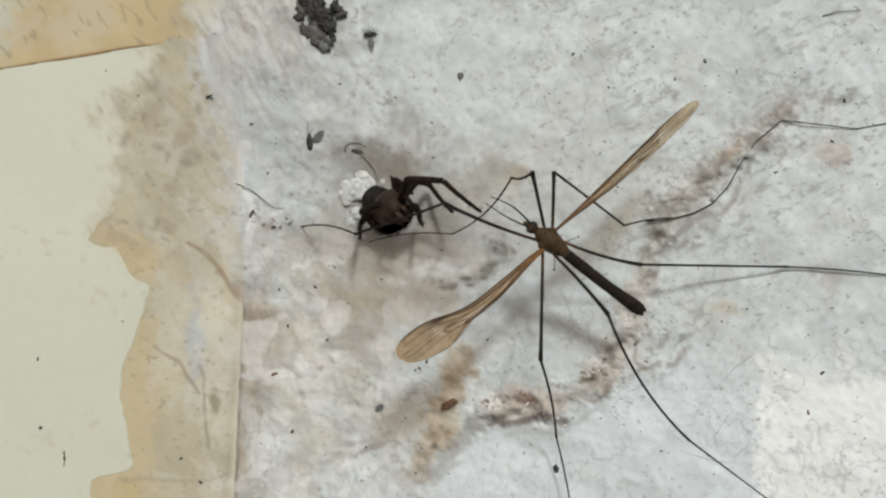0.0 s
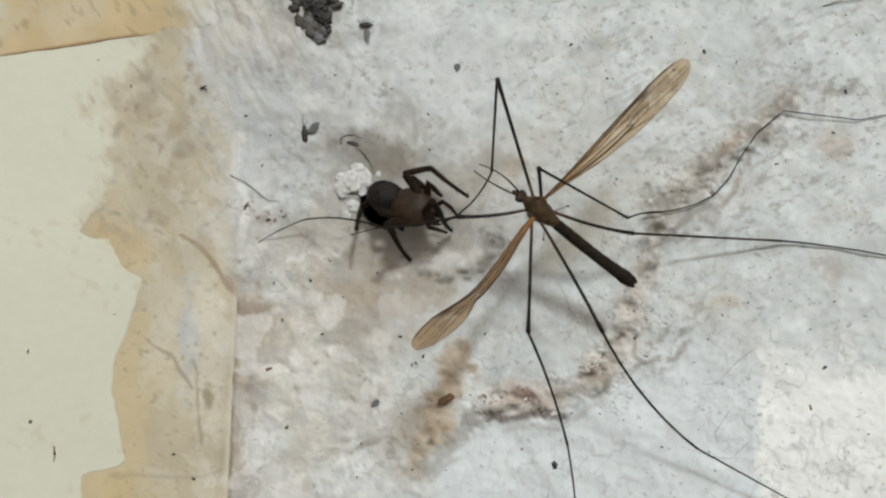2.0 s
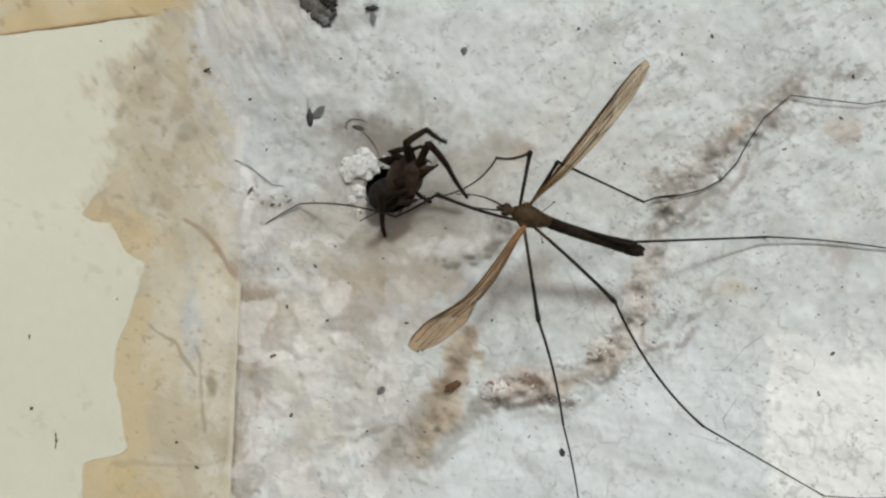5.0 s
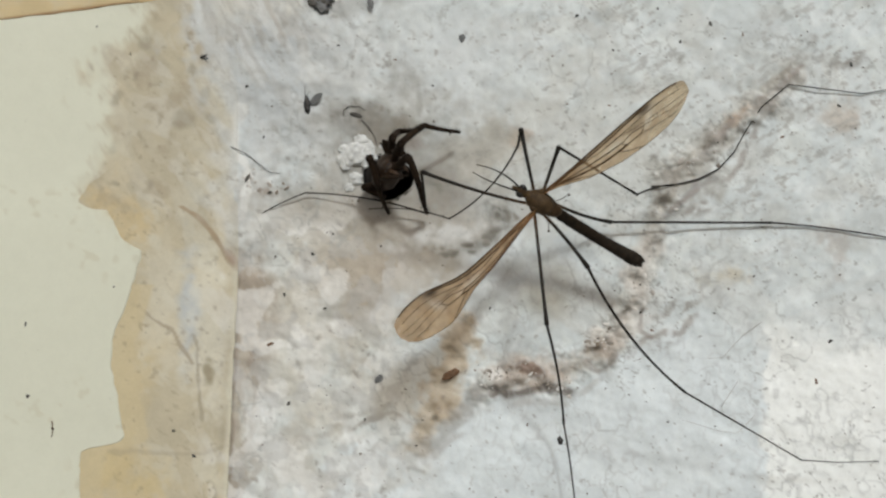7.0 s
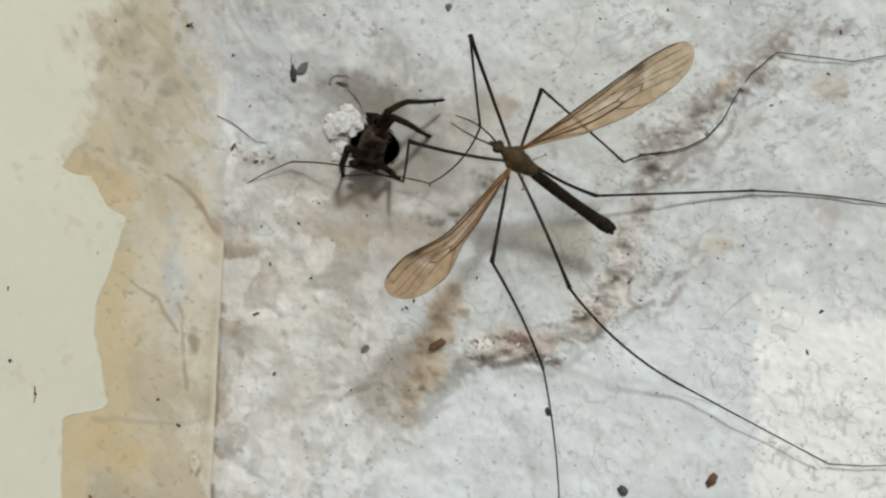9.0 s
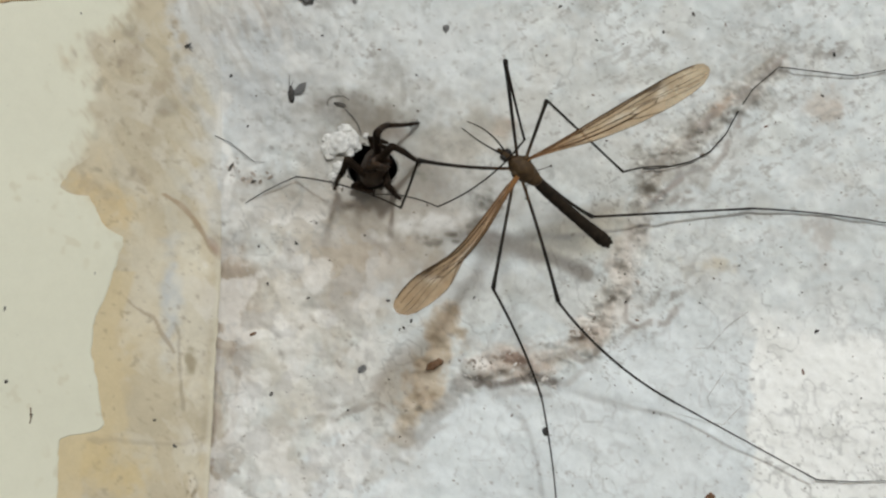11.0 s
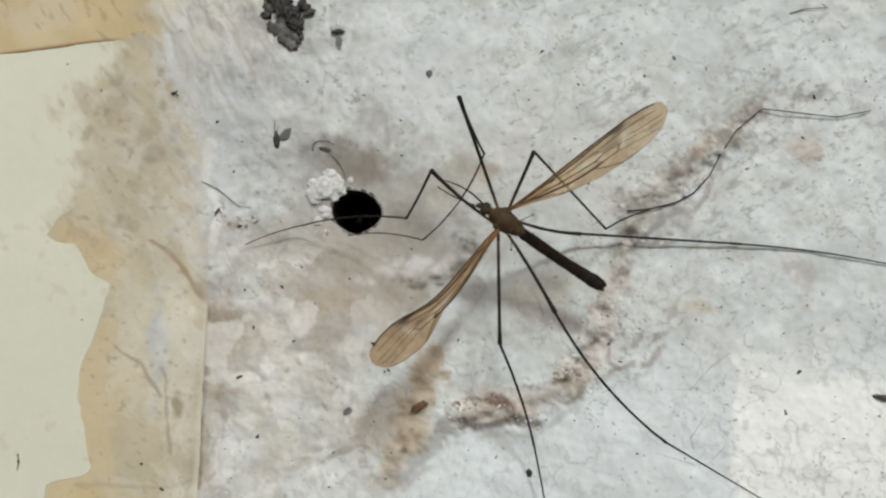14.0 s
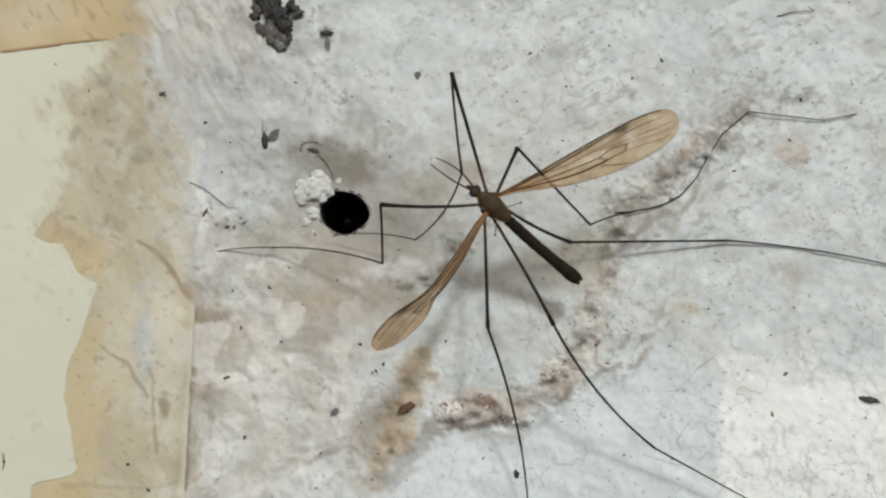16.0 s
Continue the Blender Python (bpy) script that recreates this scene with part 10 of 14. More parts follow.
    walk(moving['hr1'], [
        (0, pose(-0.01126, -0.00433, -0.00223, -8.4, 3.3, -146.5)),
        (0.25, pose(-0.01151, -0.00375, -0.00105, -8.4, 6.9, -146.0)),
        (0.5, pose(-0.01151, -0.00343, 0.00034, -8.6, 9.0, -146.9)),
        (0.75, pose(-0.01169, -0.00238, 0.00053, -8.5, 1.3, -143.8)),
        (1, pose(-0.01174, -0.00226, 0.00027, -8.6, -7.7, -142.5)),
        (1.25, pose(-0.01175, -0.00266, -0.00101, -8.8, -11.7, -141.4)),
        (1.5, pose(-0.01140, -0.00401, -0.00190, -7.9, -12.2, -144.8)),
        (1.75, pose(-0.01125, -0.00435, -0.00227, -7.7, -5.0, -145.9)),
        (2, pose(-0.01115, -0.00468, -0.00204, -7.6, 3.9, -147.8)),
        (2.25, pose(-0.01157, -0.00311, -0.00244, -7.7, 6.8, -145.2)),
        (2.5, pose(-0.01171, -0.00194, -0.00274, -7.8, 8.4, -144.5)),
        (2.75, pose(-0.01165, -0.00134, -0.00333, -7.7, 6.4, -142.6)),
        (3, pose(-0.01158, -0.00169, -0.00353, -7.7, 4.8, -144.4)),
        (3.25, pose(-0.01173, -0.00152, -0.00288, -7.7, 7.4, -146.6)),
        (3.5, pose(-0.01184, -0.00193, -0.00153, -7.9, 11.3, -153.0)),
        (3.75, pose(-0.01160, -0.00058, 0.00161, -8.2, 18.4, -162.6)),
        (4, pose(-0.01091, 0.00009, 0.00352, -8.1, 21.9, -171.4)),
        (4.5, pose(-0.01110, -0.00006, 0.00307, -8.2, 19.2, -169.0)),
        (5, pose(-0.01164, -0.00058, 0.00145, -8.5, 11.1, -163.2)),
        (5.5, pose(-0.01189, -0.00145, -0.00114, -9.3, -0.0, -156.5)),
        (6, pose(-0.01164, -0.00227, -0.00292, -10.2, -7.4, -151.5)),
        (6.5, pose(-0.01148, -0.00261, -0.00347, -10.6, -9.9, -149.6)),
        (6.75, pose(-0.01118, -0.00267, -0.00449, -10.5, -10.5, -149.8)),
        (7, pose(-0.01081, -0.00283, -0.00535, -10.3, -10.0, -150.8)),
        (7.25, pose(-0.01060, -0.00292, -0.00577, -10.9, -9.1, -147.9)),
        (7.5, pose(-0.01055, -0.00319, -0.00574, -11.4, -7.8, -145.8)),
        (7.75, pose(-0.01074, -0.00347, -0.00515, -10.9, -7.2, -147.7)),
        (8, pose(-0.01086, -0.00385, -0.00459, -10.2, -7.3, -149.5)),
        (8.25, pose(-0.01009, -0.00394, -0.00619, -12.0, -12.0, -144.7)),
        (8.5, pose(-0.00937, -0.00366, -0.00744, -13.5, -15.3, -139.9)),
        (8.75, pose(-0.01060, -0.00320, -0.00563, -13.1, -11.9, -141.7)),
        (9, pose(-0.01148, -0.00258, -0.00351, -12.4, -7.1, -144.4)),
        (9.5, pose(-0.01151, -0.00247, -0.00344, -12.6, -7.5, -143.8)),
        (10, pose(-0.01158, -0.00219, -0.00333, -12.9, -8.6, -142.2)),
        (10.5, pose(-0.01165, -0.00185, -0.00317, -13.3, -9.5, -140.4)),
        (11, pose(-0.01170, -0.00159, -0.00302, -13.6, -10.2, -138.9)),
        (11.5, pose(-0.01171, -0.00138, -0.00302, -13.8, -10.6, -137.9)),
        (11.75, pose(-0.01185, -0.00074, -0.00213, -14.4, -8.5, -135.6)),
        (12, pose(-0.01187, 0.00011, -0.00139, -14.9, -6.7, -132.6)),
        (12.25, pose(-0.01185, -0.00015, -0.00195, -14.8, -9.6, -132.9)),
        (12.5, pose(-0.01170, -0.00037, -0.00309, -14.6, -12.5, -133.5)),
        (12.75, pose(-0.01127, -0.00244, -0.00432, -12.6, -10.9, -141.7)),
        (13, pose(-0.01047, -0.00407, -0.00535, -11.1, -7.0, -149.0)),
        (13.25, pose(-0.01076, -0.00382, -0.00487, -10.9, -5.7, -150.5)),
        (13.5, pose(-0.01096, -0.00301, -0.00490, -11.0, -6.7, -149.7)),
        (13.75, pose(-0.01077, -0.00370, -0.00494, -10.7, -7.6, -150.7)),
        (14, pose(-0.01035, -0.00417, -0.00554, -10.7, -9.7, -150.9)),
        (14.25, pose(-0.01032, -0.00443, -0.00542, -10.2, -7.5, -152.9)),
        (14.5, pose(-0.01048, -0.00392, -0.00544, -10.5, -7.0, -151.9)),
        (14.75, pose(-0.01188, -0.00043, -0.00177, -12.6, -3.6, -137.0)),
        (15, pose(-0.01117, 0.00191, 0.00191, -13.2, 2.9, -128.6)),
        (15.25, pose(-0.01185, 0.00030, -0.00059, -13.0, -3.5, -129.6)),
        (15.5, pose(-0.01152, -0.00154, -0.00381, -12.2, -10.1, -133.9)),
        (15.75, pose(-0.01146, -0.00286, -0.00336, -11.2, -9.4, -138.9)),
        (16, pose(-0.01149, -0.00310, -0.00295, -10.9, -8.6, -140.6)),
    ])
    walk(moving['hr2'], [
        (0, pose(-0.02762, -0.01514, -0.00337, -7.5, -12.9, -149.3)),
        (0.25, pose(-0.02767, -0.01466, -0.00342, -7.4, -12.7, -150.2)),
        (0.5, pose(-0.02777, -0.01402, -0.00273, -7.4, -13.4, -150.7)),
        (0.75, pose(-0.02752, -0.01399, 0.00007, -7.7, -18.7, -150.5)),
        (1, pose(-0.02719, -0.01411, 0.00289, -8.0, -23.8, -149.5)),
        (1.25, pose(-0.02678, -0.01466, 0.00297, -7.4, -24.6, -151.0)),
        (1.5, pose(-0.02709, -0.01508, 0.00224, -7.3, -23.2, -151.4)),
        (1.75, pose(-0.02745, -0.01531, -0.00055, -6.9, -18.6, -152.6)),
        (2, pose(-0.02772, -0.01513, -0.00339, -6.7, -13.5, -152.6)),
        (2.25, pose(-0.02759, -0.01423, -0.00477, -6.6, -11.3, -154.3)),
        (2.5, pose(-0.02753, -0.01321, -0.00562, -6.5, -9.8, -155.1)),
        (2.75, pose(-0.02715, -0.01320, -0.00553, -6.5, -10.3, -155.1)),
        (3, pose(-0.02750, -0.01307, -0.00518, -6.7, -10.9, -154.2)),
        (3.25, pose(-0.02800, -0.01224, -0.00540, -6.3, -10.2, -156.8)),
        (3.5, pose(-0.02901, -0.01066, -0.00537, -6.1, -9.4, -160.0)),
        (3.75, pose(-0.02938, -0.00615, -0.00459, -6.6, -8.9, -169.1)),
        (4, pose(-0.02893, -0.00265, -0.00380, -7.5, -8.2, -176.0)),
        (4.5, pose(-0.02931, -0.00361, -0.00338, -7.3, -9.8, -174.2)),
        (5, pose(-0.03009, -0.00617, -0.00232, -7.4, -13.5, -170.0)),
        (5.5, pose(-0.02990, -0.00928, -0.00113, -8.0, -16.7, -164.5)),
        (6, pose(-0.02876, -0.01155, -0.00040, -9.0, -18.3, -159.2)),
        (6.5, pose(-0.02817, -0.01240, -0.00010, -9.8, -18.8, -157.0)),
        (6.75, pose(-0.02787, -0.01238, -0.00091, -9.5, -17.8, -157.7)),
        (7, pose(-0.02769, -0.01227, -0.00193, -9.2, -16.2, -158.7)),
        (7.25, pose(-0.02702, -0.01323, -0.00266, -9.8, -15.1, -156.4)),
        (7.5, pose(-0.02664, -0.01412, -0.00307, -10.4, -14.2, -153.8)),
        (7.75, pose(-0.02722, -0.01387, -0.00269, -10.2, -14.8, -154.8)),
        (8, pose(-0.02765, -0.01373, -0.00208, -10.1, -15.7, -155.1)),
        (8.25, pose(-0.02576, -0.01505, -0.00210, -11.0, -16.0, -148.8)),
        (8.5, pose(-0.02387, -0.01586, -0.00226, -12.3, -16.0, -143.2)),
        (8.75, pose(-0.02568, -0.01512, -0.00159, -11.2, -16.8, -147.6)),
        (9, pose(-0.02733, -0.01391, -0.00107, -9.8, -17.4, -152.1)),
        (9.5, pose(-0.02723, -0.01396, -0.00086, -10.0, -17.6, -151.7)),
        (10, pose(-0.02693, -0.01408, -0.00040, -10.3, -18.3, -150.4)),
        (10.5, pose(-0.02657, -0.01421, 0.00007, -10.8, -18.9, -148.8)),
        (11, pose(-0.02625, -0.01431, 0.00047, -11.2, -19.4, -147.5)),
        (11.5, pose(-0.02604, -0.01432, 0.00058, -11.4, -19.5, -147.1)),
        (11.75, pose(-0.02573, -0.01433, 0.00078, -12.4, -19.4, -144.0)),
        (12, pose(-0.02508, -0.01424, 0.00089, -13.3, -19.5, -141.4)),
        (12.25, pose(-0.02504, -0.01433, 0.00133, -13.4, -20.1, -140.9)),
        (12.5, pose(-0.02490, -0.01428, 0.00117, -12.9, -20.5, -142.7)),
        (12.75, pose(-0.02640, -0.01440, -0.00062, -11.0, -17.6, -148.2)),
        (13, pose(-0.02719, -0.01410, -0.00294, -9.5, -14.0, -153.6)),
        (13.25, pose(-0.02777, -0.01345, -0.00293, -9.2, -13.9, -154.9)),
        (13.5, pose(-0.02780, -0.01286, -0.00260, -9.2, -14.4, -155.5)),
        (13.75, pose(-0.02775, -0.01322, -0.00233, -9.3, -14.9, -155.1)),
        (14, pose(-0.02727, -0.01357, -0.00222, -9.3, -15.3, -155.0)),
        (14.25, pose(-0.02766, -0.01329, -0.00285, -8.9, -14.3, -156.6)),
        (14.5, pose(-0.02768, -0.01310, -0.00304, -8.9, -14.0, -156.4)),
        (14.75, pose(-0.02622, -0.01379, -0.00052, -11.9, -17.2, -145.3)),
        (15, pose(-0.02341, -0.01342, 0.00093, -15.3, -18.3, -134.2)),
        (15.25, pose(-0.02436, -0.01480, 0.00061, -14.6, -18.1, -136.3)),
        (15.5, pose(-0.02492, -0.01548, -0.00036, -13.0, -17.7, -141.5)),
        (15.75, pose(-0.02605, -0.01561, -0.00015, -11.9, -18.1, -145.4)),
        (16, pose(-0.02650, -0.01542, -0.00002, -10.9, -18.6, -148.3)),
    ])
    walk(moving['hl0'], [
        (0, pose(-0.00090, 0.00080, -0.00100, 13.5, -71.1, 150.5)),
        (0.25, pose(-0.00090, 0.00080, -0.00100, 17.5, -55.0, 146.1)),
        (0.5, pose(-0.00090, 0.00080, -0.00100, 19.2, -35.8, 143.7)),
        (0.75, pose(-0.00090, 0.00080, -0.00100, 20.8, -37.0, 141.1)),
        (1, pose(-0.00090, 0.00080, -0.00100, 22.3, -40.5, 138.6)),
        (1.25, pose(-0.00090, 0.00080, -0.00100, 23.9, -41.6, 136.1)),
        (1.5, pose(-0.00090, 0.00080, -0.00100, 23.5, -40.5, 136.7)),
        (1.75, pose(-0.00090, 0.00080, -0.00100, 18.2, -31.1, 145.8)),
        (2, pose(-0.00090, 0.00080, -0.00100, 15.0, -22.6, 152.9)),
        (2.25, pose(-0.00090, 0.00080, -0.00100, 14.4, -35.9, 154.2)),
        (2.5, pose(-0.00090, 0.00080, -0.00100, 13.3, -51.8, 155.8)),
        (2.75, pose(-0.00090, 0.00080, -0.00100, 13.9, -59.5, 154.9)),
        (3, pose(-0.00090, 0.00080, -0.00100, 17.0, -65.5, 151.5)),
        (3.25, pose(-0.00090, 0.00080, -0.00100, 18.6, -48.7, 149.6)),
        (3.5, pose(-0.00090, 0.00080, -0.00100, 20.0, -32.8, 147.5)),
        (3.75, pose(-0.00090, 0.00080, -0.00100, 21.7, -34.1, 144.3)),
        (4, pose(-0.00090, 0.00080, -0.00100, 22.8, -39.8, 142.6)),
        (4.5, pose(-0.00090, 0.00080, -0.00100, 23.0, -42.3, 142.2)),
        (5, pose(-0.00090, 0.00080, -0.00100, 24.3, -51.6, 140.4)),
        (5.5, pose(-0.00090, 0.00080, -0.00100, 28.9, -61.6, 135.0)),
        (6, pose(-0.00090, 0.00080, -0.00100, 37.5, -68.6, 125.5)),
        (6.5, pose(-0.00090, 0.00080, -0.00100, 48.9, -72.6, 113.4)),
        (6.75, pose(-0.00090, 0.00080, -0.00100, 45.9, -72.2, 116.6)),
        (7, pose(-0.00090, 0.00080, -0.00100, 52.0, -74.4, 110.2)),
        (7.25, pose(-0.00090, 0.00080, -0.00100, 36.6, -71.5, 126.3)),
        (7.5, pose(-0.00090, 0.00080, -0.00100, 30.2, -68.7, 133.1)),
        (7.75, pose(-0.00090, 0.00080, -0.00100, 25.2, -51.7, 138.8)),
        (8, pose(-0.00090, 0.00080, -0.00100, 24.9, -35.6, 139.2)),
        (8.25, pose(-0.00090, 0.00080, -0.00100, 28.5, -35.2, 133.0)),
        (8.5, pose(-0.00090, 0.00080, -0.00100, 31.3, -35.4, 128.2)),
        (8.75, pose(-0.00090, 0.00080, -0.00100, 27.1, -29.0, 136.1)),
        (9, pose(-0.00090, 0.00080, -0.00100, 23.8, -21.9, 143.7)),
        (9.5, pose(-0.00090, 0.00080, -0.00100, 24.1, -22.3, 142.9)),
        (10, pose(-0.00090, 0.00080, -0.00100, 24.5, -22.6, 141.8)),
        (10.5, pose(-0.00090, 0.00080, -0.00100, 25.0, -22.9, 140.6)),
        (11, pose(-0.00090, 0.00080, -0.00100, 25.4, -23.1, 139.6)),
        (11.5, pose(-0.00090, 0.00080, -0.00100, 25.5, -23.1, 139.4)),
        (11.75, pose(-0.00090, 0.00080, -0.00100, 26.8, -21.6, 135.9)),
        (12, pose(-0.00090, 0.00080, -0.00100, 28.5, -20.2, 131.1)),
        (12.25, pose(-0.00090, 0.00080, -0.00100, 28.8, -20.9, 130.3)),
        (12.5, pose(-0.00090, 0.00080, -0.00100, 29.2, -22.3, 129.3)),
        (12.75, pose(-0.00090, 0.00080, -0.00100, 24.9, -22.2, 140.4)),
        (13, pose(-0.00090, 0.00080, -0.00100, 20.6, -22.0, 152.0)),
        (13.25, pose(-0.00090, 0.00080, -0.00100, 22.3, -38.5, 148.6)),
        (13.5, pose(-0.00090, 0.00080, -0.00100, 28.1, -54.8, 140.7)),
        (13.75, pose(-0.00090, 0.00080, -0.00100, 31.1, -58.5, 137.1)),
        (14, pose(-0.00090, 0.00080, -0.00100, 34.5, -60.8, 133.1)),
        (14.25, pose(-0.00090, 0.00080, -0.00100, 28.6, -53.2, 140.2)),
        (14.5, pose(-0.00090, 0.00080, -0.00100, 26.5, -49.6, 142.9)),
        (14.75, pose(-0.00090, 0.00080, -0.00100, 28.4, -59.9, 140.6)),
        (15, pose(-0.00090, 0.00080, -0.00100, 35.8, -68.7, 132.3)),
        (15.25, pose(-0.00090, 0.00080, -0.00100, 29.1, -53.0, 140.0)),
        (15.5, pose(-0.00090, 0.00080, -0.00100, 25.6, -34.2, 145.0)),
        (15.75, pose(-0.00090, 0.00080, -0.00100, 23.2, -31.6, 149.4)),
        (16, pose(-0.00090, 0.00080, -0.00100, 21.2, -31.7, 153.2)),
    ])
    walk(moving['hl1'], [
        (0, pose(-0.00480, 0.00301, 0.01211, 4.7, 13.9, 163.7)),
        (0.25, pose(-0.00749, 0.00524, 0.01035, 5.6, 13.5, 167.8)),
        (0.5, pose(-0.00996, 0.00745, 0.00709, 6.3, 8.5, 171.4)),
        (0.75, pose(-0.00951, 0.00775, 0.00733, 6.3, 5.1, 170.9)),
        (1, pose(-0.00880, 0.00777, 0.00799, 6.2, 2.2, 170.2)),
        (1.25, pose(-0.00836, 0.00798, 0.00820, 6.2, 2.9, 170.0)),
        (1.5, pose(-0.00857, 0.00802, 0.00800, 6.2, 3.8, 170.0)),
        (1.75, pose(-0.01072, 0.00746, 0.00615, 6.1, 6.0, 169.4)),
        (2, pose(-0.01228, 0.00663, 0.00432, 6.0, 8.5, 168.1)),
        (2.25, pose(-0.01099, 0.00568, 0.00713, 5.1, 16.1, 164.2)),
        (2.5, pose(-0.00872, 0.00432, 0.00988, 3.5, 20.7, 159.0)),
        (2.75, pose(-0.00727, 0.00378, 0.01093, 3.2, 19.3, 158.1)),
        (3, pose(-0.00594, 0.00354, 0.01161, 2.6, 18.2, 156.3)),
        (3.25, pose(-0.00879, 0.00543, 0.00940, 2.9, 17.5, 157.3)),
        (3.5, pose(-0.01072, 0.00706, 0.00651, 2.4, 15.2, 155.4)),
        (3.75, pose(-0.01022, 0.00749, 0.00676, -0.1, 15.7, 146.1)),
        (4, pose(-0.00935, 0.00727, 0.00786, -2.5, 17.7, 137.7)),
        (4.5, pose(-0.00899, 0.00708, 0.00833, -1.4, 16.4, 141.4)),
        (5, pose(-0.00753, 0.00628, 0.00985, 0.4, 14.8, 148.4)),
        (5.5, pose(-0.00555, 0.00546, 0.01119, 2.4, 11.9, 156.6)),
        (6, pose(-0.00383, 0.00491, 0.01190, 3.6, 8.9, 163.2)),
        (6.5, pose(-0.00255, 0.00459, 0.01222, 3.8, 8.0, 165.1)),
        (6.75, pose(-0.00280, 0.00460, 0.01219, 3.8, 9.1, 165.0)),
        (7, pose(-0.00219, 0.00430, 0.01234, 3.4, 11.5, 162.5)),
        (7.25, pose(-0.00351, 0.00435, 0.01213, 3.8, 11.8, 164.9)),
        (7.5, pose(-0.00433, 0.00447, 0.01191, 4.2, 12.4, 166.4)),
        (7.75, pose(-0.00737, 0.00646, 0.00986, 4.7, 12.0, 169.1)),
        (8, pose(-0.00943, 0.00815, 0.00707, 5.1, 8.7, 171.3)),
        (8.25, pose(-0.00863, 0.00907, 0.00698, 6.2, 7.3, 178.9)),
        (8.5, pose(-0.00788, 0.00967, 0.00702, 6.9, 6.5, -174.9)),
        (8.75, pose(-0.00963, 0.00921, 0.00571, 6.4, 7.2, -179.1)),
        (9, pose(-0.01125, 0.00841, 0.00417, 5.7, 6.5, 175.0)),
        (9.5, pose(-0.01112, 0.00853, 0.00426, 5.8, 6.1, 175.3)),
        (10, pose(-0.01095, 0.00870, 0.00432, 5.9, 4.3, 176.2)),
        (10.5, pose(-0.01076, 0.00890, 0.00439, 5.9, 2.0, 177.3)),
        (11, pose(-0.01060, 0.00906, 0.00443, 5.9, 0.1, 178.2)),
        (11.5, pose(-0.01057, 0.00910, 0.00443, 5.9, -0.9, 178.6)),
        (11.75, pose(-0.01015, 0.00976, 0.00410, 5.8, -3.5, -178.2)),
        (12, pose(-0.00945, 0.01059, 0.00378, 5.5, -5.8, -174.8)),
        (12.25, pose(-0.00927, 0.01067, 0.00394, 5.4, -8.4, -174.1)),
        (12.5, pose(-0.00901, 0.01072, 0.00426, 5.5, -7.9, -174.6)),
        (12.75, pose(-0.01078, 0.00897, 0.00424, 5.9, 2.6, 177.8)),
        (13, pose(-0.01224, 0.00684, 0.00418, 4.7, 12.0, 169.0)),
        (13.25, pose(-0.01016, 0.00644, 0.00762, 4.3, 12.4, 167.0)),
        (13.5, pose(-0.00708, 0.00587, 0.01031, 4.1, 8.1, 165.6)),
        (13.75, pose(-0.00621, 0.00573, 0.01081, 4.1, 5.8, 165.5)),
        (14, pose(-0.00553, 0.00574, 0.01109, 4.0, 4.8, 165.1)),
        (14.25, pose(-0.00727, 0.00611, 0.01009, 4.0, 6.4, 164.6)),
        (14.5, pose(-0.00806, 0.00622, 0.00955, 3.9, 8.4, 164.0)),
        (14.75, pose(-0.00627, 0.00522, 0.01098, 4.7, 7.4, 169.7)),
        (15, pose(-0.00429, 0.00452, 0.01190, 5.3, 6.4, 175.0)),
        (15.25, pose(-0.00729, 0.00616, 0.01006, 5.6, 5.8, 177.7)),
        (15.5, pose(-0.01029, 0.00738, 0.00678, 5.6, 2.1, 177.6)),
        (15.75, pose(-0.01106, 0.00680, 0.00626, 5.5, 1.1, 173.5)),
        (16, pose(-0.01142, 0.00611, 0.00628, 5.4, 0.5, 170.0)),
    ])
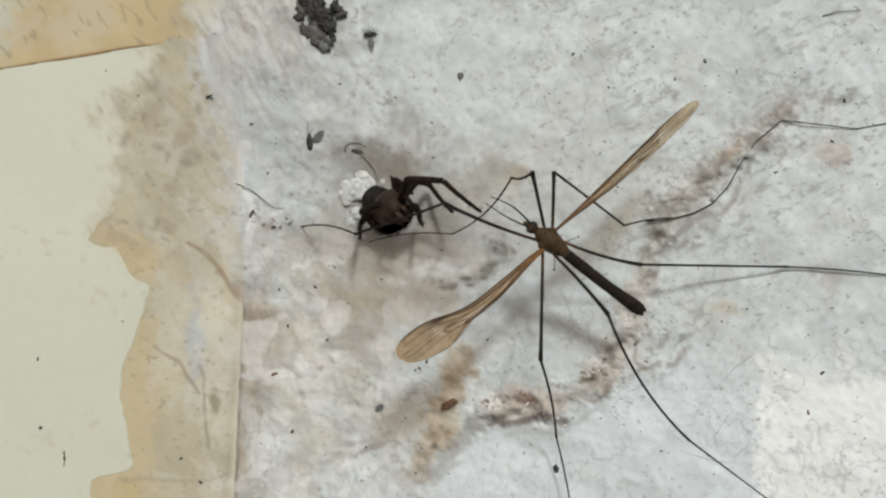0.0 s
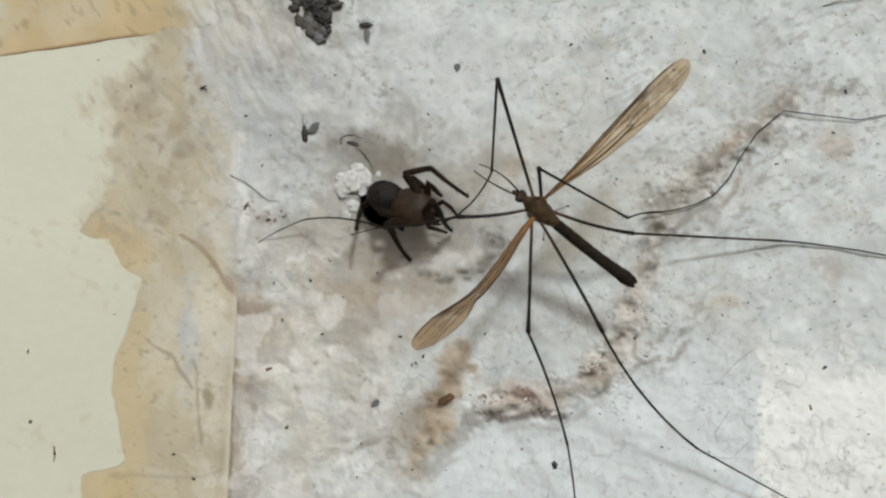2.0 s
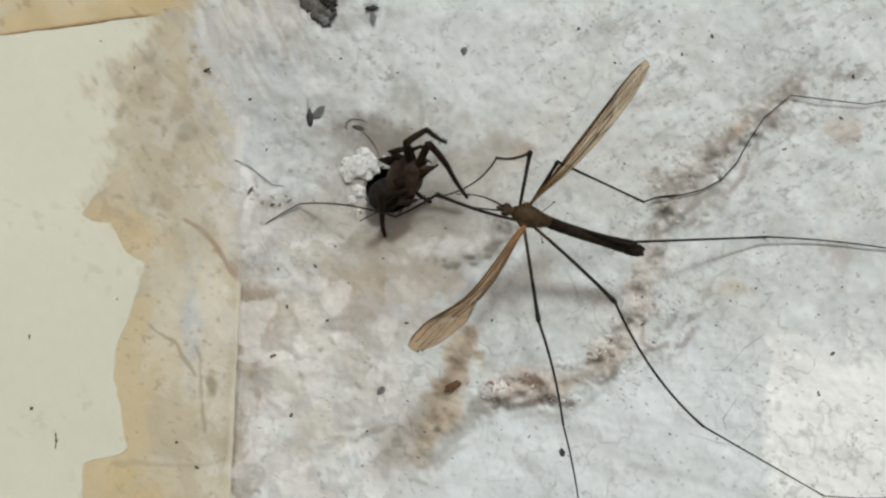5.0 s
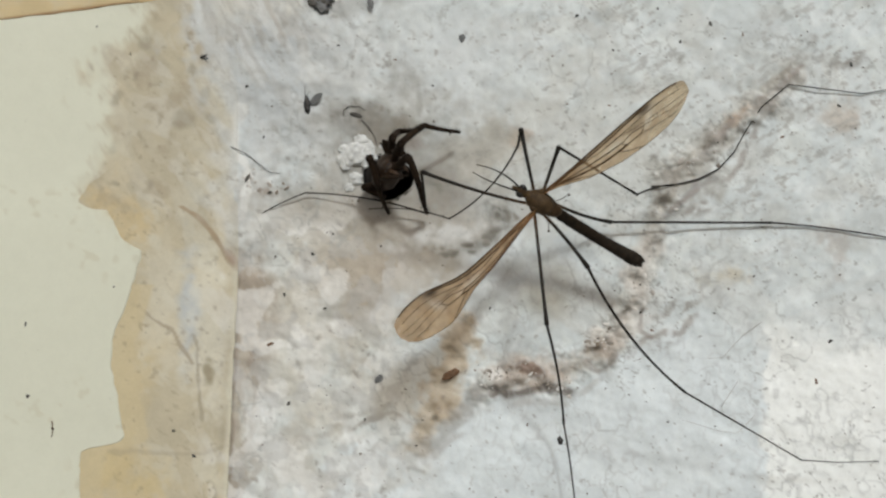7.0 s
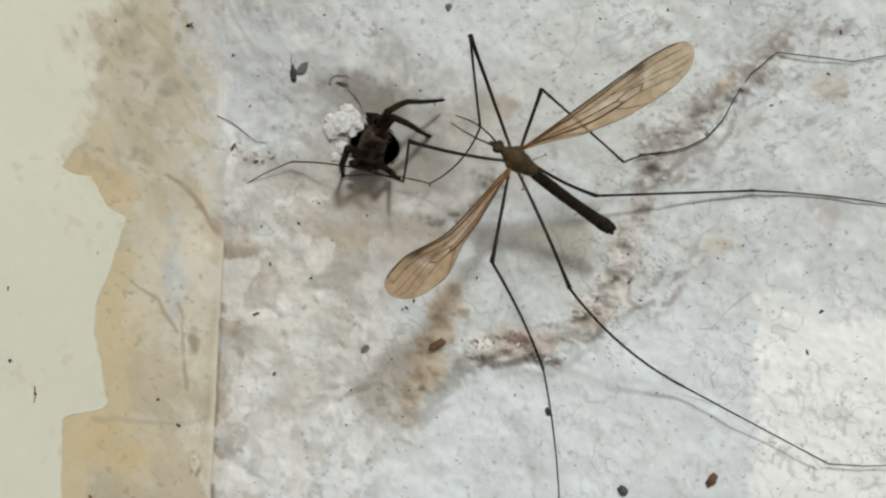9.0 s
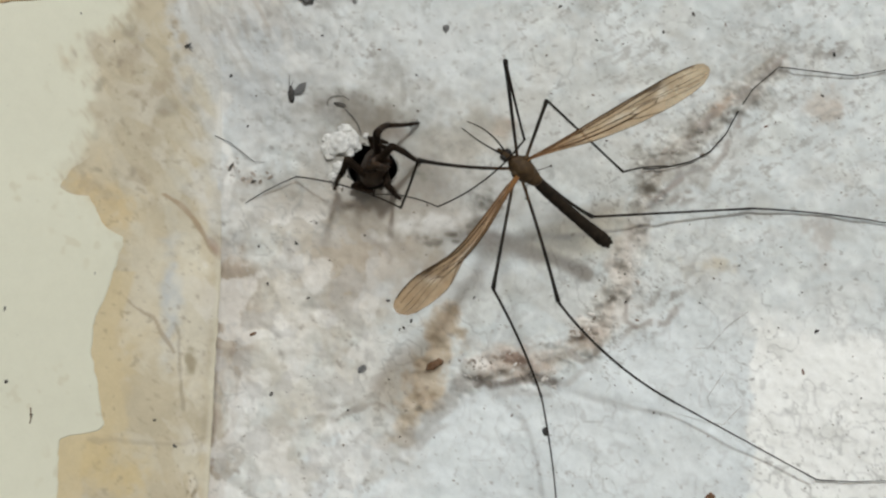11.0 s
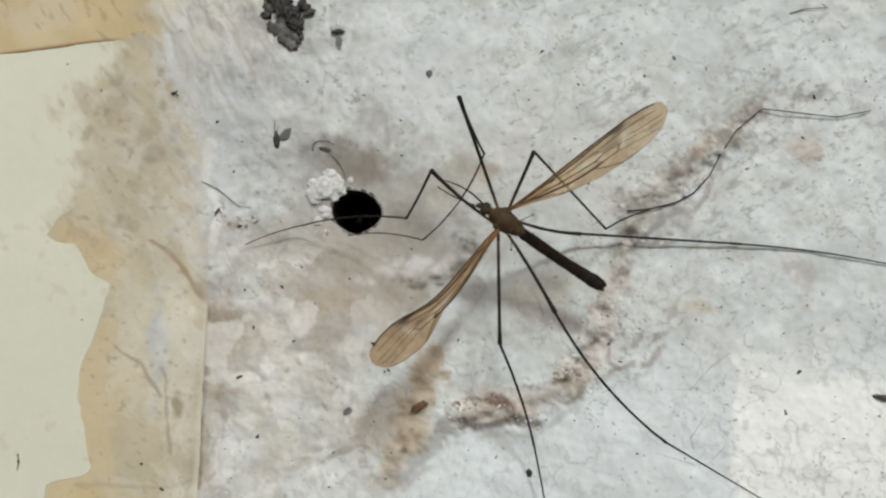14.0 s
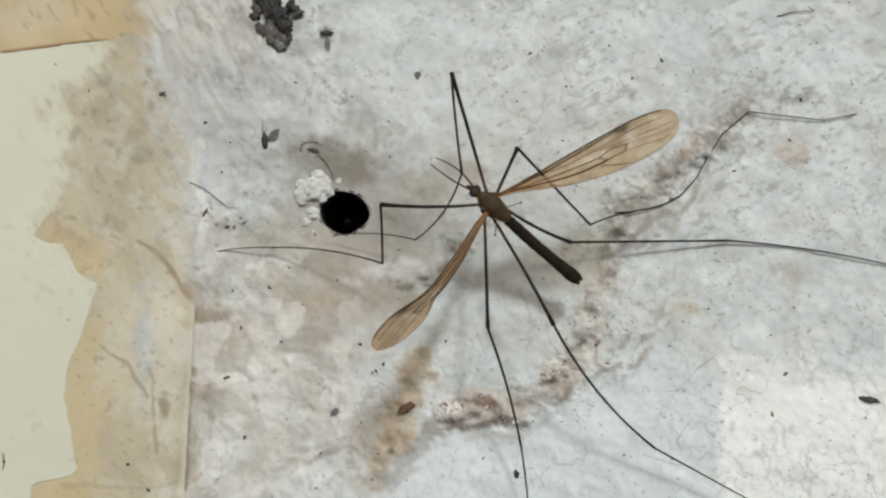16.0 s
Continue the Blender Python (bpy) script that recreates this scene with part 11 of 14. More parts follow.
    walk(moving['hl2'], [
        (0, pose(-0.02401, 0.00862, 0.00716, 0.4, 14.4, 178.7)),
        (0.25, pose(-0.02709, 0.00946, 0.00554, 1.0, 9.6, -178.3)),
        (0.5, pose(-0.03012, 0.01051, 0.00405, 1.4, 1.3, -174.4)),
        (0.75, pose(-0.02979, 0.01099, 0.00551, 1.3, -9.5, -173.7)),
        (1, pose(-0.02910, 0.01127, 0.00718, 1.3, -19.0, -173.6)),
        (1.25, pose(-0.02864, 0.01156, 0.00714, 1.2, -19.9, -173.3)),
        (1.5, pose(-0.02883, 0.01160, 0.00663, 1.2, -17.6, -173.4)),
        (1.75, pose(-0.03087, 0.01123, 0.00401, 1.1, -13.2, -172.8)),
        (2, pose(-0.03224, 0.01082, 0.00126, 1.2, -7.1, -173.2)),
        (2.25, pose(-0.03006, 0.01107, 0.00142, 1.4, 1.3, -177.0)),
        (2.5, pose(-0.02672, 0.01123, 0.00259, 1.1, 8.3, 179.5)),
        (2.75, pose(-0.02532, 0.01104, 0.00411, 0.9, 10.6, 178.8)),
        (3, pose(-0.02388, 0.01141, 0.00516, 1.0, 11.0, 179.1)),
        (3.25, pose(-0.02693, 0.01303, 0.00320, 1.0, 8.7, 179.1)),
        (3.5, pose(-0.02881, 0.01533, 0.00110, 0.9, 5.4, 178.0)),
        (3.75, pose(-0.02670, 0.01854, 0.00119, -0.0, 4.4, 167.7)),
        (4, pose(-0.02388, 0.02049, 0.00160, -0.6, 4.4, 159.7)),
        (4.5, pose(-0.02445, 0.01942, 0.00251, -0.5, 4.3, 161.5)),
        (5, pose(-0.02450, 0.01673, 0.00458, -0.2, 3.4, 166.5)),
        (5.5, pose(-0.02407, 0.01347, 0.00693, 0.1, 2.5, 172.5)),
        (6, pose(-0.02333, 0.01080, 0.00870, 0.3, 1.8, 177.5)),
        (6.5, pose(-0.02227, 0.00986, 0.00935, 0.4, 1.5, 179.8)),
        (6.75, pose(-0.02246, 0.00987, 0.00893, 0.4, 3.1, 179.1)),
        (7, pose(-0.02146, 0.01038, 0.00824, 0.3, 5.1, 178.8)),
        (7.25, pose(-0.02299, 0.00962, 0.00793, 0.5, 7.6, 180.0)),
        (7.5, pose(-0.02390, 0.00920, 0.00748, 0.7, 9.0, -178.2)),
        (7.75, pose(-0.02717, 0.01026, 0.00559, 0.8, 3.2, -177.5)),
        (8, pose(-0.02957, 0.01123, 0.00396, 0.8, -4.2, -176.0)),
        (8.25, pose(-0.02907, 0.00946, 0.00436, 0.3, -5.8, -170.8)),
        (8.5, pose(-0.02829, 0.00786, 0.00470, -0.1, -6.5, -166.4)),
        (8.75, pose(-0.03008, 0.00888, 0.00312, 0.5, -12.9, -170.0)),
        (9, pose(-0.03166, 0.01019, 0.00185, 1.7, -18.3, -174.5)),
        (9.5, pose(-0.03155, 0.01019, 0.00207, 1.5, -18.6, -173.9)),
        (10, pose(-0.03147, 0.01005, 0.00277, 1.2, -19.1, -172.9)),
        (10.5, pose(-0.03134, 0.00987, 0.00366, 0.8, -19.4, -171.7)),
        (11, pose(-0.03121, 0.00971, 0.00441, 0.4, -19.7, -170.7)),
        (11.5, pose(-0.03118, 0.00962, 0.00476, 0.3, -19.7, -170.4)),
        (11.75, pose(-0.03072, 0.00913, 0.00536, -0.3, -19.8, -168.6)),
        (12, pose(-0.02988, 0.00872, 0.00586, -0.9, -20.1, -166.9)),
        (12.25, pose(-0.02956, 0.00857, 0.00693, -0.8, -19.5, -167.1)),
        (12.5, pose(-0.02934, 0.00882, 0.00708, -0.4, -18.6, -168.2)),
        (12.75, pose(-0.03136, 0.00976, 0.00333, 0.8, -17.4, -172.2)),
        (13, pose(-0.03203, 0.01069, -0.00011, 2.1, -13.6, -176.9)),
        (13.25, pose(-0.02978, 0.01098, 0.00318, 2.4, -0.7, -179.9)),
        (13.5, pose(-0.02685, 0.01093, 0.00740, 2.3, 10.8, 178.0)),
        (13.75, pose(-0.02607, 0.01086, 0.00873, 2.5, 10.8, 179.0)),
        (14, pose(-0.02538, 0.01100, 0.00936, 2.7, 9.2, -179.4)),
        (14.25, pose(-0.02703, 0.01155, 0.00780, 2.6, 8.0, 179.8)),
        (14.5, pose(-0.02766, 0.01185, 0.00653, 2.7, 5.7, -179.9)),
        (14.75, pose(-0.02638, 0.00888, 0.00834, 2.8, -1.0, -175.5)),
        (15, pose(-0.02471, 0.00630, 0.00962, 2.4, -7.3, -170.2)),
        (15.25, pose(-0.02778, 0.00698, 0.00798, 2.1, -10.0, -167.7)),
        (15.5, pose(-0.03087, 0.00822, 0.00600, 1.8, -12.0, -166.3)),
        (15.75, pose(-0.03154, 0.00913, 0.00586, 2.2, -12.5, -168.4)),
        (16, pose(-0.03172, 0.00969, 0.00611, 2.7, -12.3, -170.6)),
    ])
    walk(moving['hl3'], [
        (0, pose(-0.04261, 0.00904, 0.00238, -98.9, -11.9, -142.7)),
        (0.25, pose(-0.04602, 0.00889, 0.00234, -98.9, -11.8, -142.7)),
        (0.5, pose(-0.04923, 0.00863, 0.00363, -99.5, -12.7, -142.6)),
        (0.75, pose(-0.04862, 0.00890, 0.00869, -103.0, -17.2, -141.9)),
        (1, pose(-0.04715, 0.00925, 0.01344, -106.6, -21.5, -140.9)),
        (1.25, pose(-0.04659, 0.00946, 0.01367, -106.9, -21.9, -140.8)),
        (1.5, pose(-0.04701, 0.00950, 0.01245, -105.9, -20.7, -141.2)),
        (1.75, pose(-0.04943, 0.00890, 0.00838, -102.6, -16.5, -141.9)),
        (2, pose(-0.05117, 0.00858, 0.00362, -99.1, -12.1, -142.8)),
        (2.25, pose(-0.04923, 0.01006, 0.00098, -97.1, -10.2, -145.0)),
        (2.5, pose(-0.04573, 0.01140, -0.00018, -95.9, -9.1, -146.9)),
        (2.75, pose(-0.04420, 0.01145, 0.00059, -96.3, -9.8, -146.8)),
        (3, pose(-0.04273, 0.01171, 0.00151, -96.9, -10.6, -146.7)),
        (3.25, pose(-0.04591, 0.01334, 0.00029, -96.1, -9.9, -148.2)),
        (3.5, pose(-0.04793, 0.01600, -0.00070, -95.1, -9.4, -151.4)),
        (3.75, pose(-0.04542, 0.02262, -0.00029, -93.5, -10.8, -161.9)),
        (4, pose(-0.04184, 0.02713, 0.00012, -92.0, -12.0, -170.4)),
        (4.5, pose(-0.04262, 0.02550, 0.00109, -92.6, -12.9, -168.3)),
        (5, pose(-0.04315, 0.02120, 0.00344, -94.4, -14.8, -163.2)),
        (5.5, pose(-0.04309, 0.01597, 0.00610, -97.0, -16.7, -156.7)),
        (6, pose(-0.04251, 0.01165, 0.00808, -99.5, -17.8, -151.1)),
        (6.5, pose(-0.04147, 0.00992, 0.00883, -100.6, -18.1, -148.8)),
        (6.75, pose(-0.04164, 0.01016, 0.00788, -99.9, -17.1, -149.2)),
        (7, pose(-0.04059, 0.01079, 0.00652, -98.9, -15.6, -149.9)),
        (7.25, pose(-0.04203, 0.00963, 0.00540, -99.0, -14.5, -147.5)),
        (7.5, pose(-0.04287, 0.00860, 0.00449, -99.3, -13.6, -145.2)),
        (7.75, pose(-0.04633, 0.00943, 0.00451, -99.4, -14.1, -145.8)),
        (8, pose(-0.04869, 0.00991, 0.00538, -99.8, -14.8, -146.0)),
        (8.25, pose(-0.04794, 0.00640, 0.00629, -101.9, -14.9, -140.8)),
        (8.5, pose(-0.04684, 0.00339, 0.00686, -103.7, -14.7, -136.3)),
        (8.75, pose(-0.04852, 0.00564, 0.00740, -102.6, -15.7, -140.5)),
        (9, pose(-0.04982, 0.00844, 0.00787, -101.3, -16.6, -145.0)),
        (9.5, pose(-0.04966, 0.00826, 0.00820, -101.7, -16.8, -144.5)),
        (10, pose(-0.04948, 0.00781, 0.00905, -102.6, -17.3, -143.1)),
        (10.5, pose(-0.04927, 0.00726, 0.01005, -103.7, -17.8, -141.4)),
        (11, pose(-0.04906, 0.00679, 0.01088, -104.7, -18.2, -140.0)),
        (11.5, pose(-0.04901, 0.00659, 0.01123, -105.1, -18.4, -139.4)),
        (11.75, pose(-0.04843, 0.00557, 0.01188, -106.1, -18.5, -137.7)),
        (12, pose(-0.04745, 0.00463, 0.01244, -107.1, -18.7, -136.1)),
        (12.25, pose(-0.04721, 0.00453, 0.01334, -107.8, -19.5, -136.1)),
        (12.5, pose(-0.04717, 0.00510, 0.01320, -107.4, -19.8, -137.2)),
        (12.75, pose(-0.04953, 0.00729, 0.00906, -103.0, -16.9, -141.4)),
        (13, pose(-0.05068, 0.00969, 0.00440, -99.1, -13.3, -145.2)),
        (13.25, pose(-0.04898, 0.01095, 0.00341, -98.6, -13.3, -146.7)),
        (13.5, pose(-0.04571, 0.01161, 0.00381, -98.7, -13.9, -147.5)),
        (13.75, pose(-0.04494, 0.01119, 0.00514, -99.1, -14.3, -146.9)),
        (14, pose(-0.04435, 0.01080, 0.00631, -99.5, -14.5, -146.1)),
        (14.25, pose(-0.04605, 0.01161, 0.00514, -98.6, -13.6, -147.1)),
        (14.5, pose(-0.04677, 0.01180, 0.00462, -98.5, -13.3, -147.1)),
        (14.75, pose(-0.04553, 0.00739, 0.00867, -103.5, -16.7, -140.0)),
        (15, pose(-0.04348, 0.00306, 0.01206, -109.3, -18.6, -132.3)),
        (15.25, pose(-0.04626, 0.00294, 0.01130, -108.2, -17.5, -132.4)),
        (15.5, pose(-0.04913, 0.00378, 0.01000, -106.0, -16.2, -134.2)),
        (15.75, pose(-0.04990, 0.00536, 0.01003, -104.9, -16.6, -136.9)),
        (16, pose(-0.05024, 0.00664, 0.01021, -104.2, -17.0, -139.1)),
    ])
    walk(moving['sp'], [
        (0, pose(-0.00619, -0.00360, 0.00538, 55.6, 11.7, -62.1)),
        (0.25, pose(-0.00614, -0.00370, 0.00530, 54.5, 16.2, -62.6)),
        (0.5, pose(-0.00609, -0.00380, 0.00522, 53.2, 20.6, -63.2)),
        (0.75, pose(-0.00581, -0.00380, 0.00519, 53.2, 20.6, -63.2)),
        (1, pose(-0.00553, -0.00380, 0.00517, 53.2, 20.6, -63.2)),
        (1.25, pose(-0.00498, -0.00400, 0.00486, 54.9, 19.5, -56.3)),
        (1.5, pose(-0.00442, -0.00420, 0.00455, 56.7, 18.0, -49.4)),
        (1.75, pose(-0.00361, -0.00450, 0.00440, 62.0, 20.0, -35.9)),
        (2, pose(-0.00281, -0.00480, 0.00424, 68.4, 20.8, -22.4)),
        (2.25, pose(-0.00282, -0.00500, 0.00406, 71.9, 17.7, -18.6)),
        (2.5, pose(-0.00284, -0.00520, 0.00387, 75.2, 14.6, -15.0)),
        (2.75, pose(-0.00163, -0.00535, 0.00430, 78.1, 8.7, -11.8)),
        (3, pose(-0.00042, -0.00550, 0.00472, 81.1, 2.9, -8.7)),
        (3.25, pose(-0.00066, -0.00550, 0.00520, 82.8, -1.4, -10.2)),
        (3.5, pose(-0.00091, -0.00550, 0.00567, 84.5, -5.8, -11.7)),
        (3.75, pose(-0.00219, -0.00535, 0.00613, 93.6, -21.7, -16.5)),
        (4, pose(-0.00347, -0.00520, 0.00660, 103.5, -37.6, -22.6)),
        (4.5, pose(-0.00407, -0.00484, 0.00625, 99.8, -33.1, -34.1)),
        (5, pose(-0.00467, -0.00448, 0.00590, 92.7, -27.0, -45.4)),
        (5.5, pose(-0.00528, -0.00412, 0.00554, 83.4, -19.8, -55.9)),
        (6, pose(-0.00590, -0.00376, 0.00518, 74.4, -12.5, -64.9)),
        (6.5, pose(-0.00652, -0.00340, 0.00482, 68.1, -5.7, -72.5)),
        (6.75, pose(-0.00652, -0.00340, 0.00501, 67.9, -4.3, -72.5)),
        (7, pose(-0.00652, -0.00340, 0.00520, 67.9, -2.9, -72.5)),
        (7.25, pose(-0.00624, -0.00340, 0.00532, 68.3, -7.2, -73.9)),
        (7.5, pose(-0.00596, -0.00340, 0.00544, 69.0, -11.5, -75.3)),
        (7.75, pose(-0.00612, -0.00340, 0.00549, 69.2, -11.6, -76.7)),
        (8, pose(-0.00627, -0.00340, 0.00554, 69.4, -11.6, -78.1)),
        (8.25, pose(-0.00623, -0.00340, 0.00549, 69.4, -11.6, -78.1)),
        (8.5, pose(-0.00619, -0.00340, 0.00543, 69.4, -11.6, -78.1)),
        (8.75, pose(-0.00637, -0.00335, 0.00507, 69.4, -11.6, -78.1)),
        (9, pose(-0.00654, -0.00330, 0.00470, 69.4, -11.6, -78.1)),
        (9.5, pose(-0.00645, -0.00308, 0.00463, 69.4, -11.1, -78.7)),
        (10, pose(-0.00635, -0.00286, 0.00455, 69.3, -10.5, -79.4)),
        (10.5, pose(-0.00625, -0.00264, 0.00448, 69.3, -9.9, -80.0)),
        (11, pose(-0.00614, -0.00242, 0.00440, 69.2, -9.3, -80.6)),
        (11.5, pose(-0.00604, -0.00220, 0.00433, 69.1, -8.7, -81.2)),
        (11.75, pose(-0.00637, -0.00160, 0.00447, 68.8, -7.2, -82.1)),
        (12, pose(-0.00671, -0.00100, 0.00460, 68.4, -5.8, -83.0)),
        (12.25, pose(-0.00675, -0.00010, 0.00453, 68.1, -4.4, -84.2)),
        (12.5, pose(-0.00679, 0.00080, 0.00444, 67.7, -2.9, -85.3)),
        (12.75, pose(-0.00693, 0.00290, 0.00466, 67.2, -1.5, -86.2)),
        (13, pose(-0.00711, 0.00500, 0.00488, 66.7, -0.0, -87.1)),
        (13.25, pose(-0.00693, 0.00900, 0.00538, 66.7, -0.0, -87.1)),
        (13.5, pose(-0.00673, 0.01500, 0.00587, 66.7, -0.0, -87.1)),
        (14, pose(-0.00673, 0.01700, 0.00587, 66.7, -0.0, -87.1)),
        (16, pose(-0.00673, 0.01700, 0.00587, 66.7, -0.0, -87.1)),
    ])
    walk(moving['s00'], [
        (0, pose(0.00160, 0.00090, 0.00000, 76.5, -31.8, 35.5)),
        (0.25, pose(0.00160, 0.00090, 0.00000, 80.4, -38.1, 44.9)),
        (0.5, pose(0.00160, 0.00090, 0.00000, 80.7, -43.9, 56.4)),
        (0.75, pose(0.00160, 0.00090, -0.00000, 85.1, -45.1, 51.5)),
        (1, pose(0.00160, 0.00090, 0.00000, 89.7, -46.0, 46.8)),
        (1.25, pose(0.00160, 0.00090, 0.00000, 86.9, -53.9, 52.3)),
        (1.5, pose(0.00160, 0.00090, 0.00000, 76.4, -59.8, 63.5)),
        (1.75, pose(0.00160, 0.00090, 0.00000, 28.7, -65.0, 122.6)),
        (2, pose(0.00160, 0.00090, 0.00000, 3.0, -29.8, 152.9)),
        (2.25, pose(0.00160, 0.00090, 0.00000, 5.0, -26.8, 144.0)),
        (2.5, pose(0.00160, 0.00090, 0.00000, 6.4, -23.3, 135.4)),
        (2.75, pose(0.00160, 0.00090, 0.00000, 4.4, -31.8, 143.5)),
        (3, pose(0.00160, 0.00090, 0.00000, 3.3, -24.3, 151.0)),
        (3.25, pose(0.00160, 0.00090, 0.00000, 11.5, -46.7, 122.5)),
        (3.5, pose(0.00160, 0.00090, 0.00000, 16.5, -42.0, 88.6)),
        (3.75, pose(0.00160, 0.00090, 0.00000, 30.2, -51.0, 72.6)),
        (4, pose(0.00160, 0.00090, -0.00000, 43.1, -55.3, 60.6)),
        (4.5, pose(0.00160, 0.00090, 0.00000, 65.7, -54.0, 30.2)),
        (5, pose(0.00160, 0.00090, 0.00000, 76.1, -43.2, 11.3)),
        (5.5, pose(0.00160, 0.00090, 0.00000, 76.1, -29.6, 7.5)),
        (6, pose(0.00160, 0.00090, 0.00000, 73.7, -17.7, 13.9)),
        (6.5, pose(0.00160, 0.00090, 0.00000, 71.3, -8.5, 25.8)),
        (6.75, pose(0.00160, 0.00090, 0.00000, 69.9, -9.7, 21.8)),
        (7, pose(0.00160, 0.00090, -0.00000, 67.7, -10.8, 18.0)),
        (7.25, pose(0.00160, 0.00090, 0.00000, 77.1, -11.1, 15.9)),
        (7.5, pose(0.00160, 0.00090, 0.00000, 85.5, -11.4, 14.1)),
        (7.75, pose(0.00160, 0.00090, -0.00000, 78.6, -7.4, 12.6)),
        (8, pose(0.00160, 0.00090, 0.00000, 70.6, -3.2, 11.2)),
        (8.25, pose(0.00160, 0.00090, -0.00000, 65.1, -1.3, 10.6)),
        (8.5, pose(0.00160, 0.00090, -0.00000, 59.7, 0.7, 10.0)),
        (8.75, pose(0.00160, 0.00090, 0.00000, 59.2, 1.6, 11.2)),
        (9, pose(0.00160, 0.00090, -0.00000, 58.9, 2.6, 12.5)),
        (9.5, pose(0.00160, 0.00090, 0.00000, 68.6, -1.6, 13.0)),
        (10, pose(0.00160, 0.00090, -0.00000, 80.4, -5.9, 13.6)),
        (10.5, pose(0.00160, 0.00090, 0.00000, 93.3, -10.2, 14.5)),
        (11, pose(0.00160, 0.00090, -0.00000, 105.7, -14.6, 15.6)),
        (11.5, pose(0.00160, 0.00090, 0.00000, 116.2, -19.2, 17.0)),
        (11.75, pose(0.00160, 0.00090, 0.00000, 104.5, -12.7, 16.0)),
        (12, pose(0.00160, 0.00090, -0.00000, 86.5, -6.3, 15.7)),
        (12.25, pose(0.00160, 0.00090, 0.00000, 63.0, 1.5, 16.6)),
        (12.5, pose(0.00160, 0.00090, 0.00000, 46.0, 9.5, 18.2)),
        (12.75, pose(0.00160, 0.00090, 0.00000, 3.0, 6.3, 4.7)),
        (13, pose(0.00160, 0.00090, 0.00000, -58.5, 3.1, -8.4)),
        (13.25, pose(0.00160, 0.00090, 0.00000, -60.7, 2.2, -8.1)),
        (13.5, pose(0.00160, 0.00090, 0.00000, -63.2, 1.2, -7.8)),
        (16, pose(0.00160, 0.00090, 0.00000, -63.2, 1.2, -7.8)),
    ])
